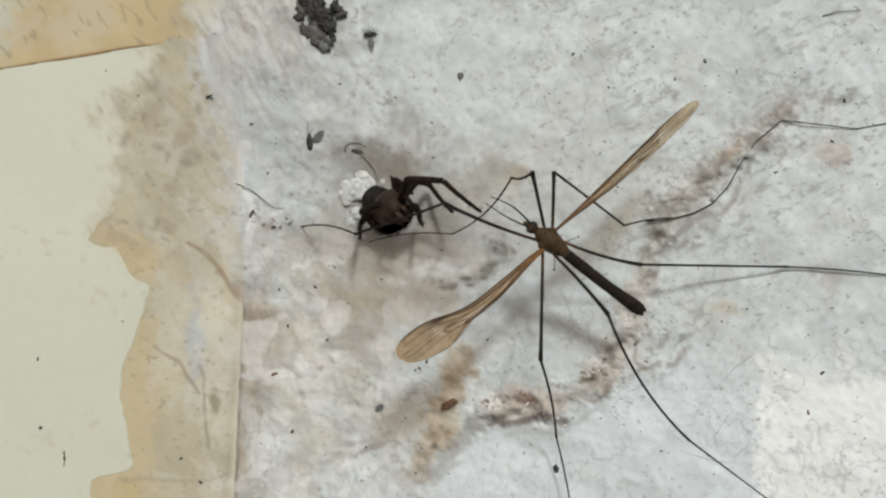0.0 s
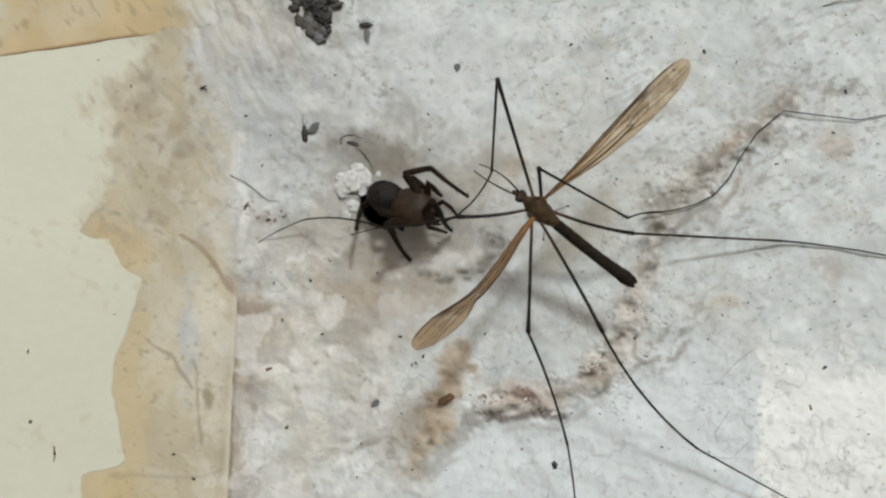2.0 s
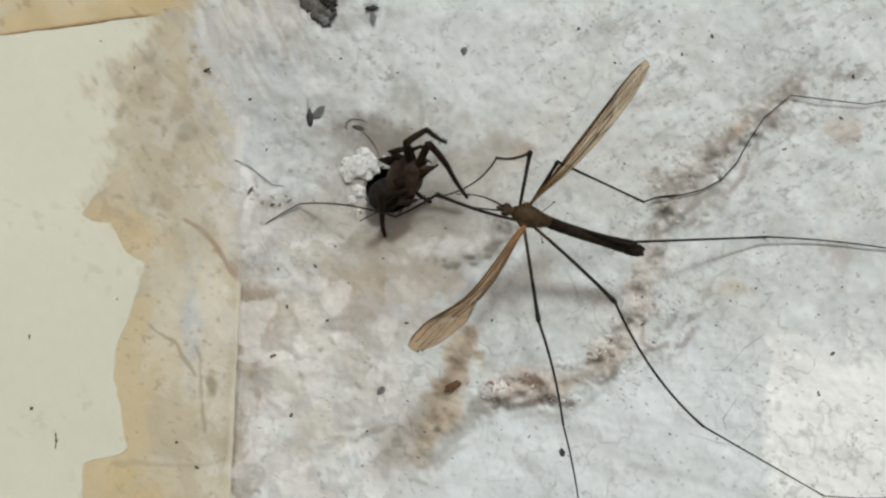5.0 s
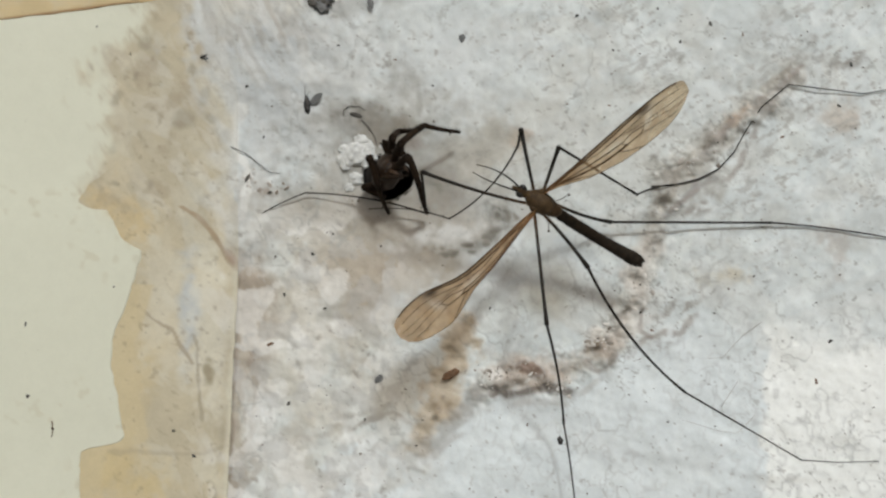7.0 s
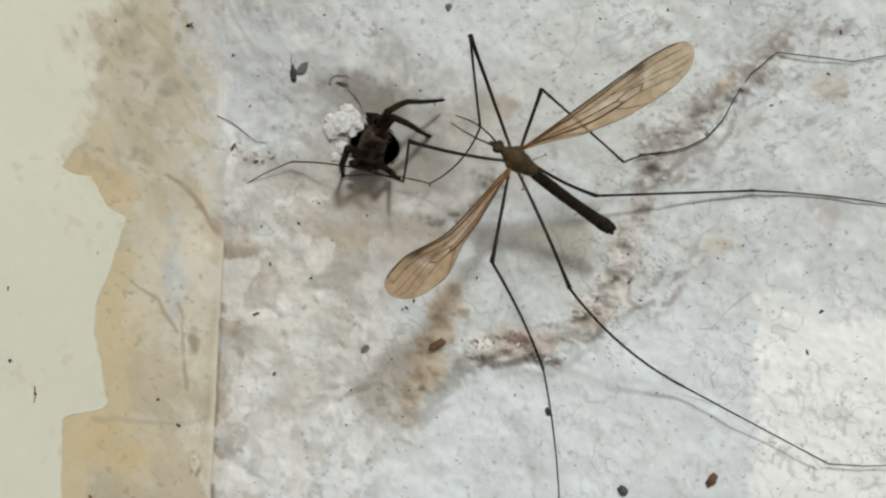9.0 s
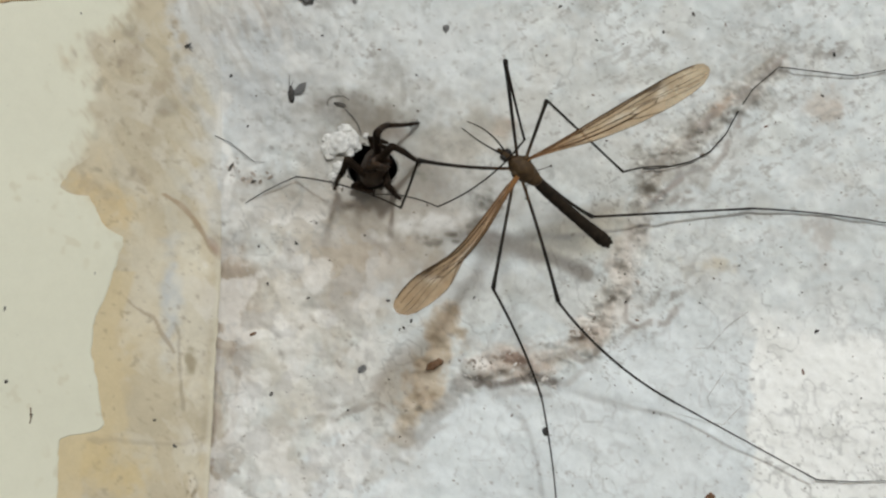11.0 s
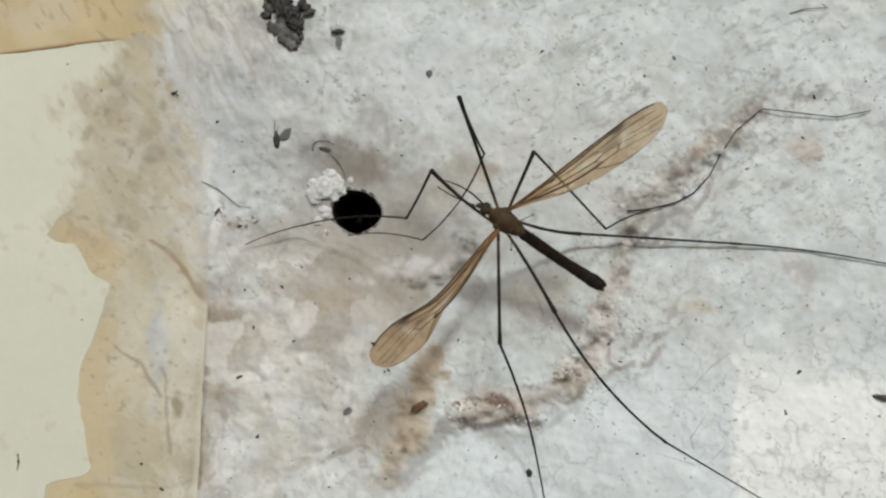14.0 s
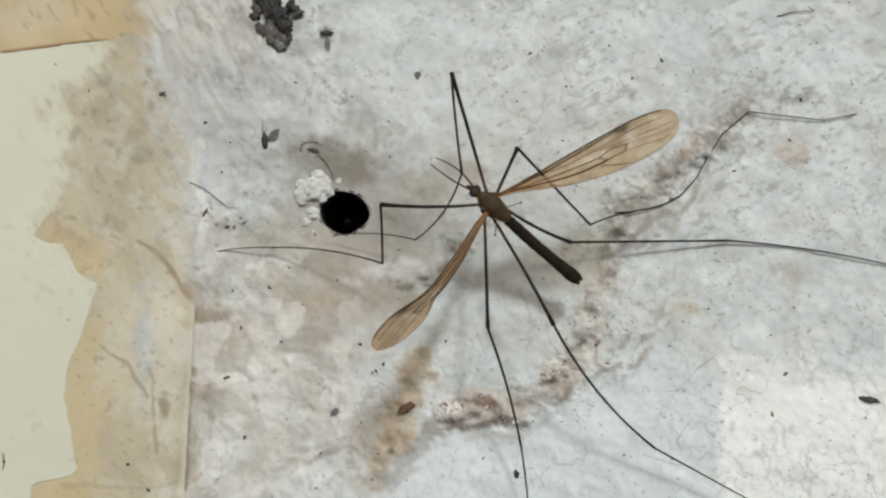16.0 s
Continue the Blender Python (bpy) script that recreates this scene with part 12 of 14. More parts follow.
    walk(moving['s01'], [
        (0, pose(0.00478, 0.00317, 0.00242, 39.9, 44.5, 49.7)),
        (0.25, pose(0.00416, 0.00346, 0.00284, 74.7, 60.2, 98.3)),
        (0.5, pose(0.00343, 0.00366, 0.00319, 117.1, 57.3, 152.5)),
        (0.75, pose(0.00362, 0.00344, 0.00326, 109.8, 51.2, 155.3)),
        (1, pose(0.00379, 0.00323, 0.00331, 98.9, 45.4, 157.2)),
        (1.25, pose(0.00326, 0.00304, 0.00372, 100.1, 54.4, 143.2)),
        (1.5, pose(0.00263, 0.00297, 0.00398, 91.7, 61.9, 122.3)),
        (1.75, pose(0.00055, 0.00253, 0.00417, 50.2, 57.3, 84.5)),
        (2, pose(-0.00195, 0.00272, 0.00229, 23.8, 42.9, 63.4)),
        (2.25, pose(-0.00172, 0.00331, 0.00207, 19.3, 45.1, 52.7)),
        (2.5, pose(-0.00141, 0.00387, 0.00182, 14.0, 46.3, 41.6)),
        (2.75, pose(-0.00155, 0.00322, 0.00242, 8.9, 42.3, 28.9)),
        (3, pose(-0.00207, 0.00293, 0.00189, 4.0, 36.7, 18.4)),
        (3.25, pose(-0.00010, 0.00356, 0.00335, 5.2, 37.0, 27.2)),
        (3.5, pose(0.00169, 0.00432, 0.00308, 6.4, 32.1, 33.1)),
        (3.75, pose(0.00246, 0.00366, 0.00358, 2.0, 51.5, 19.2)),
        (4, pose(0.00289, 0.00318, 0.00378, -7.1, 64.7, -0.7)),
        (4.5, pose(0.00394, 0.00226, 0.00372, 26.9, 71.0, 33.5)),
        (5, pose(0.00489, 0.00156, 0.00315, 69.1, 65.6, 77.8)),
        (5.5, pose(0.00557, 0.00142, 0.00227, 86.4, 51.9, 99.9)),
        (6, pose(0.00585, 0.00195, 0.00140, 90.9, 39.0, 111.5)),
        (6.5, pose(0.00570, 0.00288, 0.00068, 91.7, 30.1, 119.9)),
        (6.75, pose(0.00581, 0.00258, 0.00077, 88.2, 29.7, 115.9)),
        (7, pose(0.00590, 0.00230, 0.00086, 84.8, 29.2, 111.7)),
        (7.25, pose(0.00594, 0.00214, 0.00089, 95.2, 32.5, 118.5)),
        (7.5, pose(0.00597, 0.00200, 0.00091, 107.0, 35.1, 125.0)),
        (7.75, pose(0.00605, 0.00189, 0.00059, 104.1, 32.3, 122.8)),
        (8, pose(0.00610, 0.00179, 0.00026, 101.7, 29.7, 120.5)),
        (8.25, pose(0.00612, 0.00174, 0.00010, 103.4, 28.2, 125.2)),
        (8.5, pose(0.00613, 0.00170, -0.00005, 104.9, 26.7, 129.5)),
        (8.75, pose(0.00611, 0.00180, -0.00013, 103.6, 26.3, 128.2)),
        (9, pose(0.00609, 0.00190, -0.00021, 102.3, 25.8, 126.8)),
        (9.5, pose(0.00608, 0.00193, 0.00013, 101.2, 21.9, 131.6)),
        (10, pose(0.00605, 0.00198, 0.00047, 99.0, 18.0, 135.9)),
        (10.5, pose(0.00598, 0.00203, 0.00082, 95.8, 14.1, 139.9)),
        (11, pose(0.00589, 0.00210, 0.00116, 91.4, 10.3, 143.7)),
        (11.5, pose(0.00575, 0.00217, 0.00151, 85.8, 6.5, 147.2)),
        (11.75, pose(0.00591, 0.00214, 0.00101, 94.8, 11.3, 147.0)),
        (12, pose(0.00600, 0.00214, 0.00051, 102.3, 16.3, 146.4)),
        (12.25, pose(0.00601, 0.00222, -0.00012, 106.9, 16.4, 153.1)),
        (12.5, pose(0.00591, 0.00232, -0.00076, 113.0, 16.6, 159.8)),
        (12.75, pose(0.00616, 0.00127, -0.00051, 92.8, 7.0, 166.0)),
        (13, pose(0.00614, 0.00023, -0.00025, 59.0, -2.6, 172.1)),
        (13.25, pose(0.00615, 0.00025, -0.00017, 61.9, -1.9, 171.7)),
        (13.5, pose(0.00616, 0.00028, -0.00009, 64.9, -1.1, 171.3)),
        (16, pose(0.00616, 0.00028, -0.00009, 64.9, -1.1, 171.3)),
    ])
    walk(moving['s02'], [
        (0, pose(0.00663, 0.00535, -0.00038, -6.0, 63.4, -7.8)),
        (0.25, pose(0.00388, 0.00542, -0.00063, 3.1, 71.2, 6.2)),
        (0.5, pose(0.00151, 0.00466, -0.00017, 9.0, 55.2, 17.1)),
        (0.75, pose(0.00134, 0.00449, 0.00014, 27.9, 64.9, 40.5)),
        (1, pose(0.00120, 0.00432, 0.00046, 58.2, 67.6, 77.4)),
        (1.25, pose(0.00139, 0.00444, 0.00046, 101.6, 83.5, 108.3)),
        (1.5, pose(0.00163, 0.00456, 0.00045, -93.3, 80.0, -109.1)),
        (1.75, pose(0.00076, 0.00468, 0.00080, -2.0, 66.6, -13.9)),
        (2, pose(-0.00064, 0.00534, -0.00044, 2.3, 24.2, -11.0)),
        (2.25, pose(-0.00001, 0.00556, -0.00076, 0.1, 21.5, -17.4)),
        (2.5, pose(0.00066, 0.00570, -0.00107, -1.8, 18.4, -23.5)),
        (2.75, pose(0.00105, 0.00465, -0.00027, -4.8, 16.3, -40.5)),
        (3, pose(0.00098, 0.00394, -0.00050, -6.4, 12.7, -57.0)),
        (3.25, pose(0.00274, 0.00502, 0.00094, -7.3, 41.7, -36.4)),
        (3.5, pose(0.00452, 0.00617, 0.00095, -3.7, 39.1, -11.8)),
        (3.75, pose(0.00482, 0.00448, 0.00045, -34.9, 68.1, -59.5)),
        (4, pose(0.00460, 0.00316, 0.00016, -67.0, 64.9, -141.3)),
        (4.5, pose(0.00502, 0.00298, -0.00006, -111.0, 66.6, -157.0)),
        (5, pose(0.00524, 0.00318, -0.00049, -150.1, 66.0, -178.2)),
        (5.5, pose(0.00514, 0.00385, -0.00088, 176.5, 62.7, 162.8)),
        (6, pose(0.00472, 0.00484, -0.00112, 152.0, 59.2, 150.3)),
        (6.5, pose(0.00397, 0.00588, -0.00133, 133.9, 58.1, 140.9)),
        (6.75, pose(0.00429, 0.00571, -0.00121, 134.1, 58.1, 142.6)),
        (7, pose(0.00461, 0.00554, -0.00109, 134.2, 58.2, 144.2)),
        (7.25, pose(0.00433, 0.00510, -0.00126, 138.0, 56.2, 143.8)),
        (7.5, pose(0.00410, 0.00468, -0.00139, 141.9, 54.3, 143.4)),
        (7.75, pose(0.00422, 0.00473, -0.00155, 141.1, 51.0, 144.2)),
        (8, pose(0.00434, 0.00479, -0.00172, 140.0, 47.8, 144.8)),
        (8.25, pose(0.00409, 0.00463, -0.00179, 134.9, 46.8, 141.2)),
        (8.5, pose(0.00386, 0.00445, -0.00185, 129.9, 45.8, 137.6)),
        (8.75, pose(0.00389, 0.00462, -0.00190, 126.4, 45.7, 134.5)),
        (9, pose(0.00393, 0.00478, -0.00195, 123.0, 45.5, 131.4)),
        (9.5, pose(0.00362, 0.00471, -0.00136, 123.4, 43.7, 133.5)),
        (10, pose(0.00331, 0.00463, -0.00076, 123.7, 41.8, 135.5)),
        (10.5, pose(0.00301, 0.00453, -0.00016, 123.8, 40.0, 137.4)),
        (11, pose(0.00272, 0.00443, 0.00045, 123.7, 38.2, 139.2)),
        (11.5, pose(0.00241, 0.00432, 0.00106, 123.6, 36.4, 141.0)),
        (11.75, pose(0.00262, 0.00427, 0.00023, 119.8, 32.5, 142.2)),
        (12, pose(0.00280, 0.00426, -0.00061, 16.8, 28.0, 8.9)),
        (12.25, pose(0.00258, 0.00395, -0.00125, 6.1, 20.8, 3.5)),
        (12.5, pose(0.00231, 0.00364, -0.00190, 108.0, 12.8, 163.3)),
        (12.75, pose(0.00230, 0.00223, -0.00099, -16.0, 10.5, -0.6)),
        (13, pose(0.00219, 0.00077, -0.00007, -25.8, 7.0, -0.3)),
        (13.25, pose(0.00219, 0.00083, -0.00004, -26.0, 6.8, -0.3)),
        (13.5, pose(0.00220, 0.00088, -0.00002, -26.3, 6.6, -0.3)),
        (16, pose(0.00220, 0.00088, -0.00002, -26.3, 6.6, -0.3)),
    ])
    walk(moving['s10'], [
        (0, pose(0.00150, -0.00050, 0.00000, 56.2, -1.8, 81.8)),
        (0.25, pose(0.00150, -0.00050, 0.00000, 54.4, -4.4, 86.2)),
        (0.5, pose(0.00150, -0.00050, 0.00000, 52.3, -6.9, 90.6)),
        (0.75, pose(0.00150, -0.00050, 0.00000, 52.5, -8.5, 91.6)),
        (1, pose(0.00150, -0.00050, 0.00000, 52.6, -10.1, 92.5)),
        (1.25, pose(0.00150, -0.00050, -0.00000, 59.9, -32.0, 52.4)),
        (1.5, pose(0.00150, -0.00050, 0.00000, 70.9, -44.2, 25.6)),
        (1.75, pose(0.00150, -0.00050, 0.00000, 58.2, -53.1, 23.0)),
        (2, pose(0.00150, -0.00050, -0.00000, 41.3, -61.3, 22.6)),
        (2.25, pose(0.00150, -0.00050, 0.00000, 25.1, -49.8, 59.2)),
        (2.5, pose(0.00150, -0.00050, -0.00000, 13.2, -12.5, 80.8)),
        (2.75, pose(0.00150, -0.00050, 0.00000, 17.3, -51.5, 53.9)),
        (3, pose(0.00150, -0.00050, 0.00000, 15.0, -69.6, 17.7)),
        (3.25, pose(0.00150, -0.00050, 0.00000, 16.6, -60.8, 36.6)),
        (3.5, pose(0.00150, -0.00050, 0.00000, 14.9, -48.2, 45.8)),
        (3.75, pose(0.00150, -0.00050, 0.00000, 10.7, -34.8, 35.1)),
        (4, pose(0.00150, -0.00050, -0.00000, 4.9, -22.1, 21.7)),
        (4.5, pose(0.00150, -0.00050, 0.00000, 18.4, -17.3, 18.3)),
        (5, pose(0.00150, -0.00050, -0.00000, 32.9, -10.0, 18.6)),
        (5.5, pose(0.00150, -0.00050, 0.00000, 47.1, -3.1, 24.5)),
        (6, pose(0.00150, -0.00050, 0.00000, 58.9, 1.0, 34.5)),
        (6.5, pose(0.00150, -0.00050, 0.00000, 66.7, 2.5, 45.2)),
        (6.75, pose(0.00150, -0.00050, 0.00000, 57.8, 3.7, 31.8)),
        (7, pose(0.00150, -0.00050, 0.00000, 44.7, 5.6, 21.7)),
        (7.25, pose(0.00150, -0.00050, 0.00000, 56.6, 4.5, 25.0)),
        (7.5, pose(0.00150, -0.00050, 0.00000, 66.8, 3.5, 29.4)),
        (7.75, pose(0.00150, -0.00050, 0.00000, 67.5, 4.9, 30.3)),
        (8, pose(0.00150, -0.00050, 0.00000, 68.3, 6.2, 31.2)),
        (8.25, pose(0.00150, -0.00050, -0.00000, 67.2, 6.2, 29.3)),
        (8.5, pose(0.00150, -0.00050, 0.00000, 66.0, 6.3, 27.4)),
        (8.75, pose(0.00150, -0.00050, 0.00000, 63.6, 9.5, 29.0)),
        (9, pose(0.00150, -0.00050, -0.00000, 61.9, 12.8, 31.1)),
        (9.5, pose(0.00150, -0.00050, 0.00000, 60.6, 12.5, 29.1)),
        (10, pose(0.00150, -0.00050, -0.00000, 59.3, 12.3, 27.2)),
        (10.5, pose(0.00150, -0.00050, 0.00000, 58.0, 12.1, 25.5)),
        (11, pose(0.00150, -0.00050, -0.00000, 56.6, 11.8, 23.9)),
        (11.5, pose(0.00150, -0.00050, 0.00000, 55.1, 11.6, 22.4)),
        (11.75, pose(0.00150, -0.00050, 0.00000, 49.9, 21.5, 28.4)),
        (12, pose(0.00150, -0.00050, -0.00000, 50.2, 32.2, 37.7)),
        (12.25, pose(0.00150, -0.00050, 0.00000, 46.7, 33.5, 36.0)),
        (12.5, pose(0.00150, -0.00050, 0.00000, 43.0, 34.8, 34.5)),
        (12.75, pose(0.00150, -0.00050, 0.00000, 41.6, 29.1, 31.5)),
        (13, pose(0.00150, -0.00050, 0.00000, 41.7, 23.5, 29.6)),
        (13.25, pose(0.00150, -0.00050, 0.00000, 26.4, 17.3, 16.7)),
        (13.5, pose(0.00150, -0.00050, 0.00000, -1.2, 10.8, 5.4)),
        (16, pose(0.00150, -0.00050, 0.00000, -1.2, 10.8, 5.4)),
    ])
    walk(moving['s11'], [
        (0, pose(0.00215, 0.00405, 0.00015, 121.3, 47.7, 156.7)),
        (0.25, pose(0.00181, 0.00408, 0.00035, 123.7, 57.5, 152.1)),
        (0.5, pose(0.00145, 0.00407, 0.00056, 113.5, 67.0, 138.4)),
        (0.75, pose(0.00138, 0.00405, 0.00068, 120.6, 60.3, 151.7)),
        (1, pose(0.00130, 0.00403, 0.00080, 119.3, 53.2, 159.4)),
        (1.25, pose(0.00388, 0.00259, 0.00244, 129.5, 54.8, 163.2)),
        (1.5, pose(0.00447, 0.00093, 0.00321, 130.0, 55.9, 161.5)),
        (1.75, pose(0.00404, 0.00058, 0.00368, 162.6, 73.4, 160.9)),
        (2, pose(0.00354, 0.00035, 0.00404, -56.8, 87.7, -80.5)),
        (2.25, pose(0.00302, 0.00205, 0.00351, 8.2, 70.2, -0.4)),
        (2.5, pose(0.00222, 0.00393, 0.00099, 4.4, 41.1, 1.8)),
        (2.75, pose(0.00319, 0.00182, 0.00360, 9.8, 61.2, 20.1)),
        (3, pose(0.00303, -0.00001, 0.00431, 12.7, 61.8, 50.3)),
        (3.25, pose(0.00330, 0.00084, 0.00402, 14.3, 62.2, 52.8)),
        (3.5, pose(0.00364, 0.00170, 0.00343, 15.9, 62.0, 54.7)),
        (3.75, pose(0.00459, 0.00167, 0.00262, -25.9, 68.5, -39.2)),
        (4, pose(0.00546, 0.00108, 0.00173, -27.7, 34.3, -82.8)),
        (4.5, pose(0.00567, 0.00088, 0.00137, -44.7, 47.3, -99.8)),
        (5, pose(0.00579, 0.00094, 0.00080, -70.8, 53.1, -123.7)),
        (5.5, pose(0.00568, 0.00140, 0.00025, -94.7, 50.3, -142.7)),
        (6, pose(0.00529, 0.00211, -0.00008, -106.0, 43.9, -147.5)),
        (6.5, pose(0.00474, 0.00276, -0.00020, -107.2, 37.8, -142.0)),
        (6.75, pose(0.00540, 0.00192, -0.00029, -104.8, 41.5, -134.5)),
        (7, pose(0.00575, 0.00119, -0.00045, -99.7, 44.8, -124.3)),
        (7.25, pose(0.00566, 0.00144, -0.00036, -129.8, 51.5, -150.8)),
        (7.5, pose(0.00550, 0.00176, -0.00028, -160.4, 56.9, -174.6)),
        (7.75, pose(0.00546, 0.00181, -0.00039, 177.5, 41.9, 170.3)),
        (8, pose(0.00541, 0.00187, -0.00049, 152.0, 28.6, 162.1)),
        (8.25, pose(0.00549, 0.00174, -0.00050, 164.7, 40.5, 163.9)),
        (8.5, pose(0.00556, 0.00161, -0.00051, 173.3, 54.5, 167.2)),
        (8.75, pose(0.00547, 0.00170, -0.00076, 167.4, 46.8, 164.3)),
        (9, pose(0.00534, 0.00181, -0.00102, 161.0, 39.8, 162.1)),
        (9.5, pose(0.00543, 0.00168, -0.00100, 159.8, 37.2, 162.9)),
        (10, pose(0.00550, 0.00156, -0.00098, 158.4, 34.7, 163.6)),
        (10.5, pose(0.00556, 0.00144, -0.00096, 156.9, 32.2, 164.4)),
        (11, pose(0.00561, 0.00133, -0.00094, 155.1, 29.8, 165.2)),
        (11.5, pose(0.00566, 0.00122, -0.00093, 153.2, 27.4, 166.0)),
        (11.75, pose(0.00526, 0.00154, -0.00169, 149.7, 24.4, 167.6)),
        (12, pose(0.00458, 0.00188, -0.00245, 145.4, 21.5, 169.2)),
        (12.25, pose(0.00461, 0.00176, -0.00254, 138.2, 21.5, 167.8)),
        (12.5, pose(0.00461, 0.00164, -0.00263, 132.3, 21.5, 166.2)),
        (12.75, pose(0.00493, 0.00160, -0.00224, 120.1, 16.6, 166.4)),
        (13, pose(0.00517, 0.00158, -0.00184, 106.5, 11.7, 166.5)),
        (13.25, pose(0.00571, 0.00076, -0.00137, 94.1, 6.9, 170.7)),
        (13.5, pose(0.00600, -0.00008, -0.00086, 70.6, 1.8, 174.9)),
        (16, pose(0.00600, -0.00008, -0.00086, 70.6, 1.8, 174.9)),
    ])
    walk(moving['s12'], [
        (0, pose(-0.00032, 0.00512, -0.00281, -16.4, 20.5, -17.2)),
        (0.25, pose(-0.00009, 0.00508, -0.00302, -17.4, 11.7, -13.9)),
        (0.5, pose(0.00028, 0.00510, -0.00313, -19.1, 3.5, -11.3)),
        (0.75, pose(-0.00037, 0.00499, -0.00279, -17.0, 9.5, -10.9)),
        (1, pose(-0.00094, 0.00487, -0.00240, -15.4, 16.2, -10.7)),
        (1.25, pose(0.00167, 0.00326, -0.00083, 164.2, 66.1, 172.0)),
        (1.5, pose(0.00235, 0.00164, -0.00011, 113.7, 55.3, 154.7)),
        (1.75, pose(0.00296, 0.00096, -0.00016, 134.5, 70.3, 150.2)),
        (2, pose(0.00356, 0.00019, 0.00004, 149.8, 85.4, 138.6)),
        (2.25, pose(0.00437, 0.00204, -0.00025, 15.8, 76.1, 10.7)),
        (2.5, pose(0.00523, 0.00403, -0.00163, 3.8, 56.2, -3.3)),
        (2.75, pose(0.00500, 0.00248, 0.00009, -3.7, 52.7, -29.2)),
        (3, pose(0.00424, 0.00144, 0.00079, -7.1, 42.6, -50.3)),
        (3.25, pose(0.00443, 0.00233, 0.00048, -6.6, 35.4, -34.9)),
        (3.5, pose(0.00472, 0.00323, -0.00010, -6.2, 10.5, -26.7)),
        (3.75, pose(0.00573, 0.00075, -0.00110, -19.8, 34.5, -57.3)),
        (4, pose(0.00587, -0.00220, -0.00052, -30.1, 38.9, -95.2)),
        (4.5, pose(0.00521, -0.00179, -0.00157, -47.9, 46.6, -112.3)),
        (5, pose(0.00446, -0.00106, -0.00240, -70.9, 48.6, -131.9)),
        (5.5, pose(0.00365, -0.00015, -0.00283, -90.7, 45.1, -145.1)),
        (6, pose(0.00286, 0.00056, -0.00285, -101.4, 39.6, -147.6)),
        (6.5, pose(0.00225, 0.00082, -0.00265, -104.1, 34.6, -142.2)),
        (6.75, pose(0.00330, -0.00022, -0.00295, -113.3, 33.6, -153.2)),
        (7, pose(0.00416, -0.00115, -0.00327, -123.6, 32.3, -162.1)),
        (7.25, pose(0.00348, 0.00022, -0.00349, -142.0, 33.8, -171.3)),
        (7.5, pose(0.00332, 0.00155, -0.00363, -159.0, 35.3, 179.8)),
        (7.75, pose(0.00252, 0.00231, -0.00306, 173.9, 30.1, 169.5)),
        (8, pose(0.00207, 0.00295, -0.00241, 141.8, 24.6, 160.5)),
        (8.25, pose(0.00256, 0.00258, -0.00309, 150.0, 24.6, 163.5)),
        (8.5, pose(0.00329, 0.00212, -0.00376, 159.4, 24.6, 166.4)),
        (8.75, pose(0.00283, 0.00245, -0.00368, 155.9, 27.3, 164.2)),
        (9, pose(0.00242, 0.00276, -0.00358, 153.1, 30.0, 161.9)),
        (9.5, pose(0.00238, 0.00262, -0.00342, 152.7, 28.9, 162.9)),
        (10, pose(0.00234, 0.00248, -0.00326, 152.2, 27.7, 163.8)),
        (10.5, pose(0.00230, 0.00235, -0.00310, 151.6, 26.5, 164.7)),
        (11, pose(0.00226, 0.00221, -0.00293, 151.0, 25.3, 165.6)),
        (11.5, pose(0.00222, 0.00208, -0.00277, 150.4, 24.2, 166.6)),
        (11.75, pose(0.00171, 0.00232, -0.00334, -29.5, 18.5, -16.7)),
        (12, pose(0.00092, 0.00258, -0.00391, -26.8, 17.7, -13.1)),
        (12.25, pose(0.00097, 0.00254, -0.00400, -21.5, 16.8, -8.3)),
        (12.5, pose(0.00100, 0.00253, -0.00409, -15.2, 15.8, -3.4)),
        (12.75, pose(0.00120, 0.00251, -0.00338, -11.7, 16.5, -0.5)),
        (13, pose(0.00136, 0.00249, -0.00265, -8.1, 17.1, 2.5)),
        (13.25, pose(0.00179, 0.00140, -0.00185, -16.6, 12.5, 0.4)),
        (13.5, pose(0.00202, 0.00027, -0.00099, -29.3, 7.7, -1.7)),
        (16, pose(0.00202, 0.00027, -0.00099, -29.3, 7.7, -1.7)),
    ])
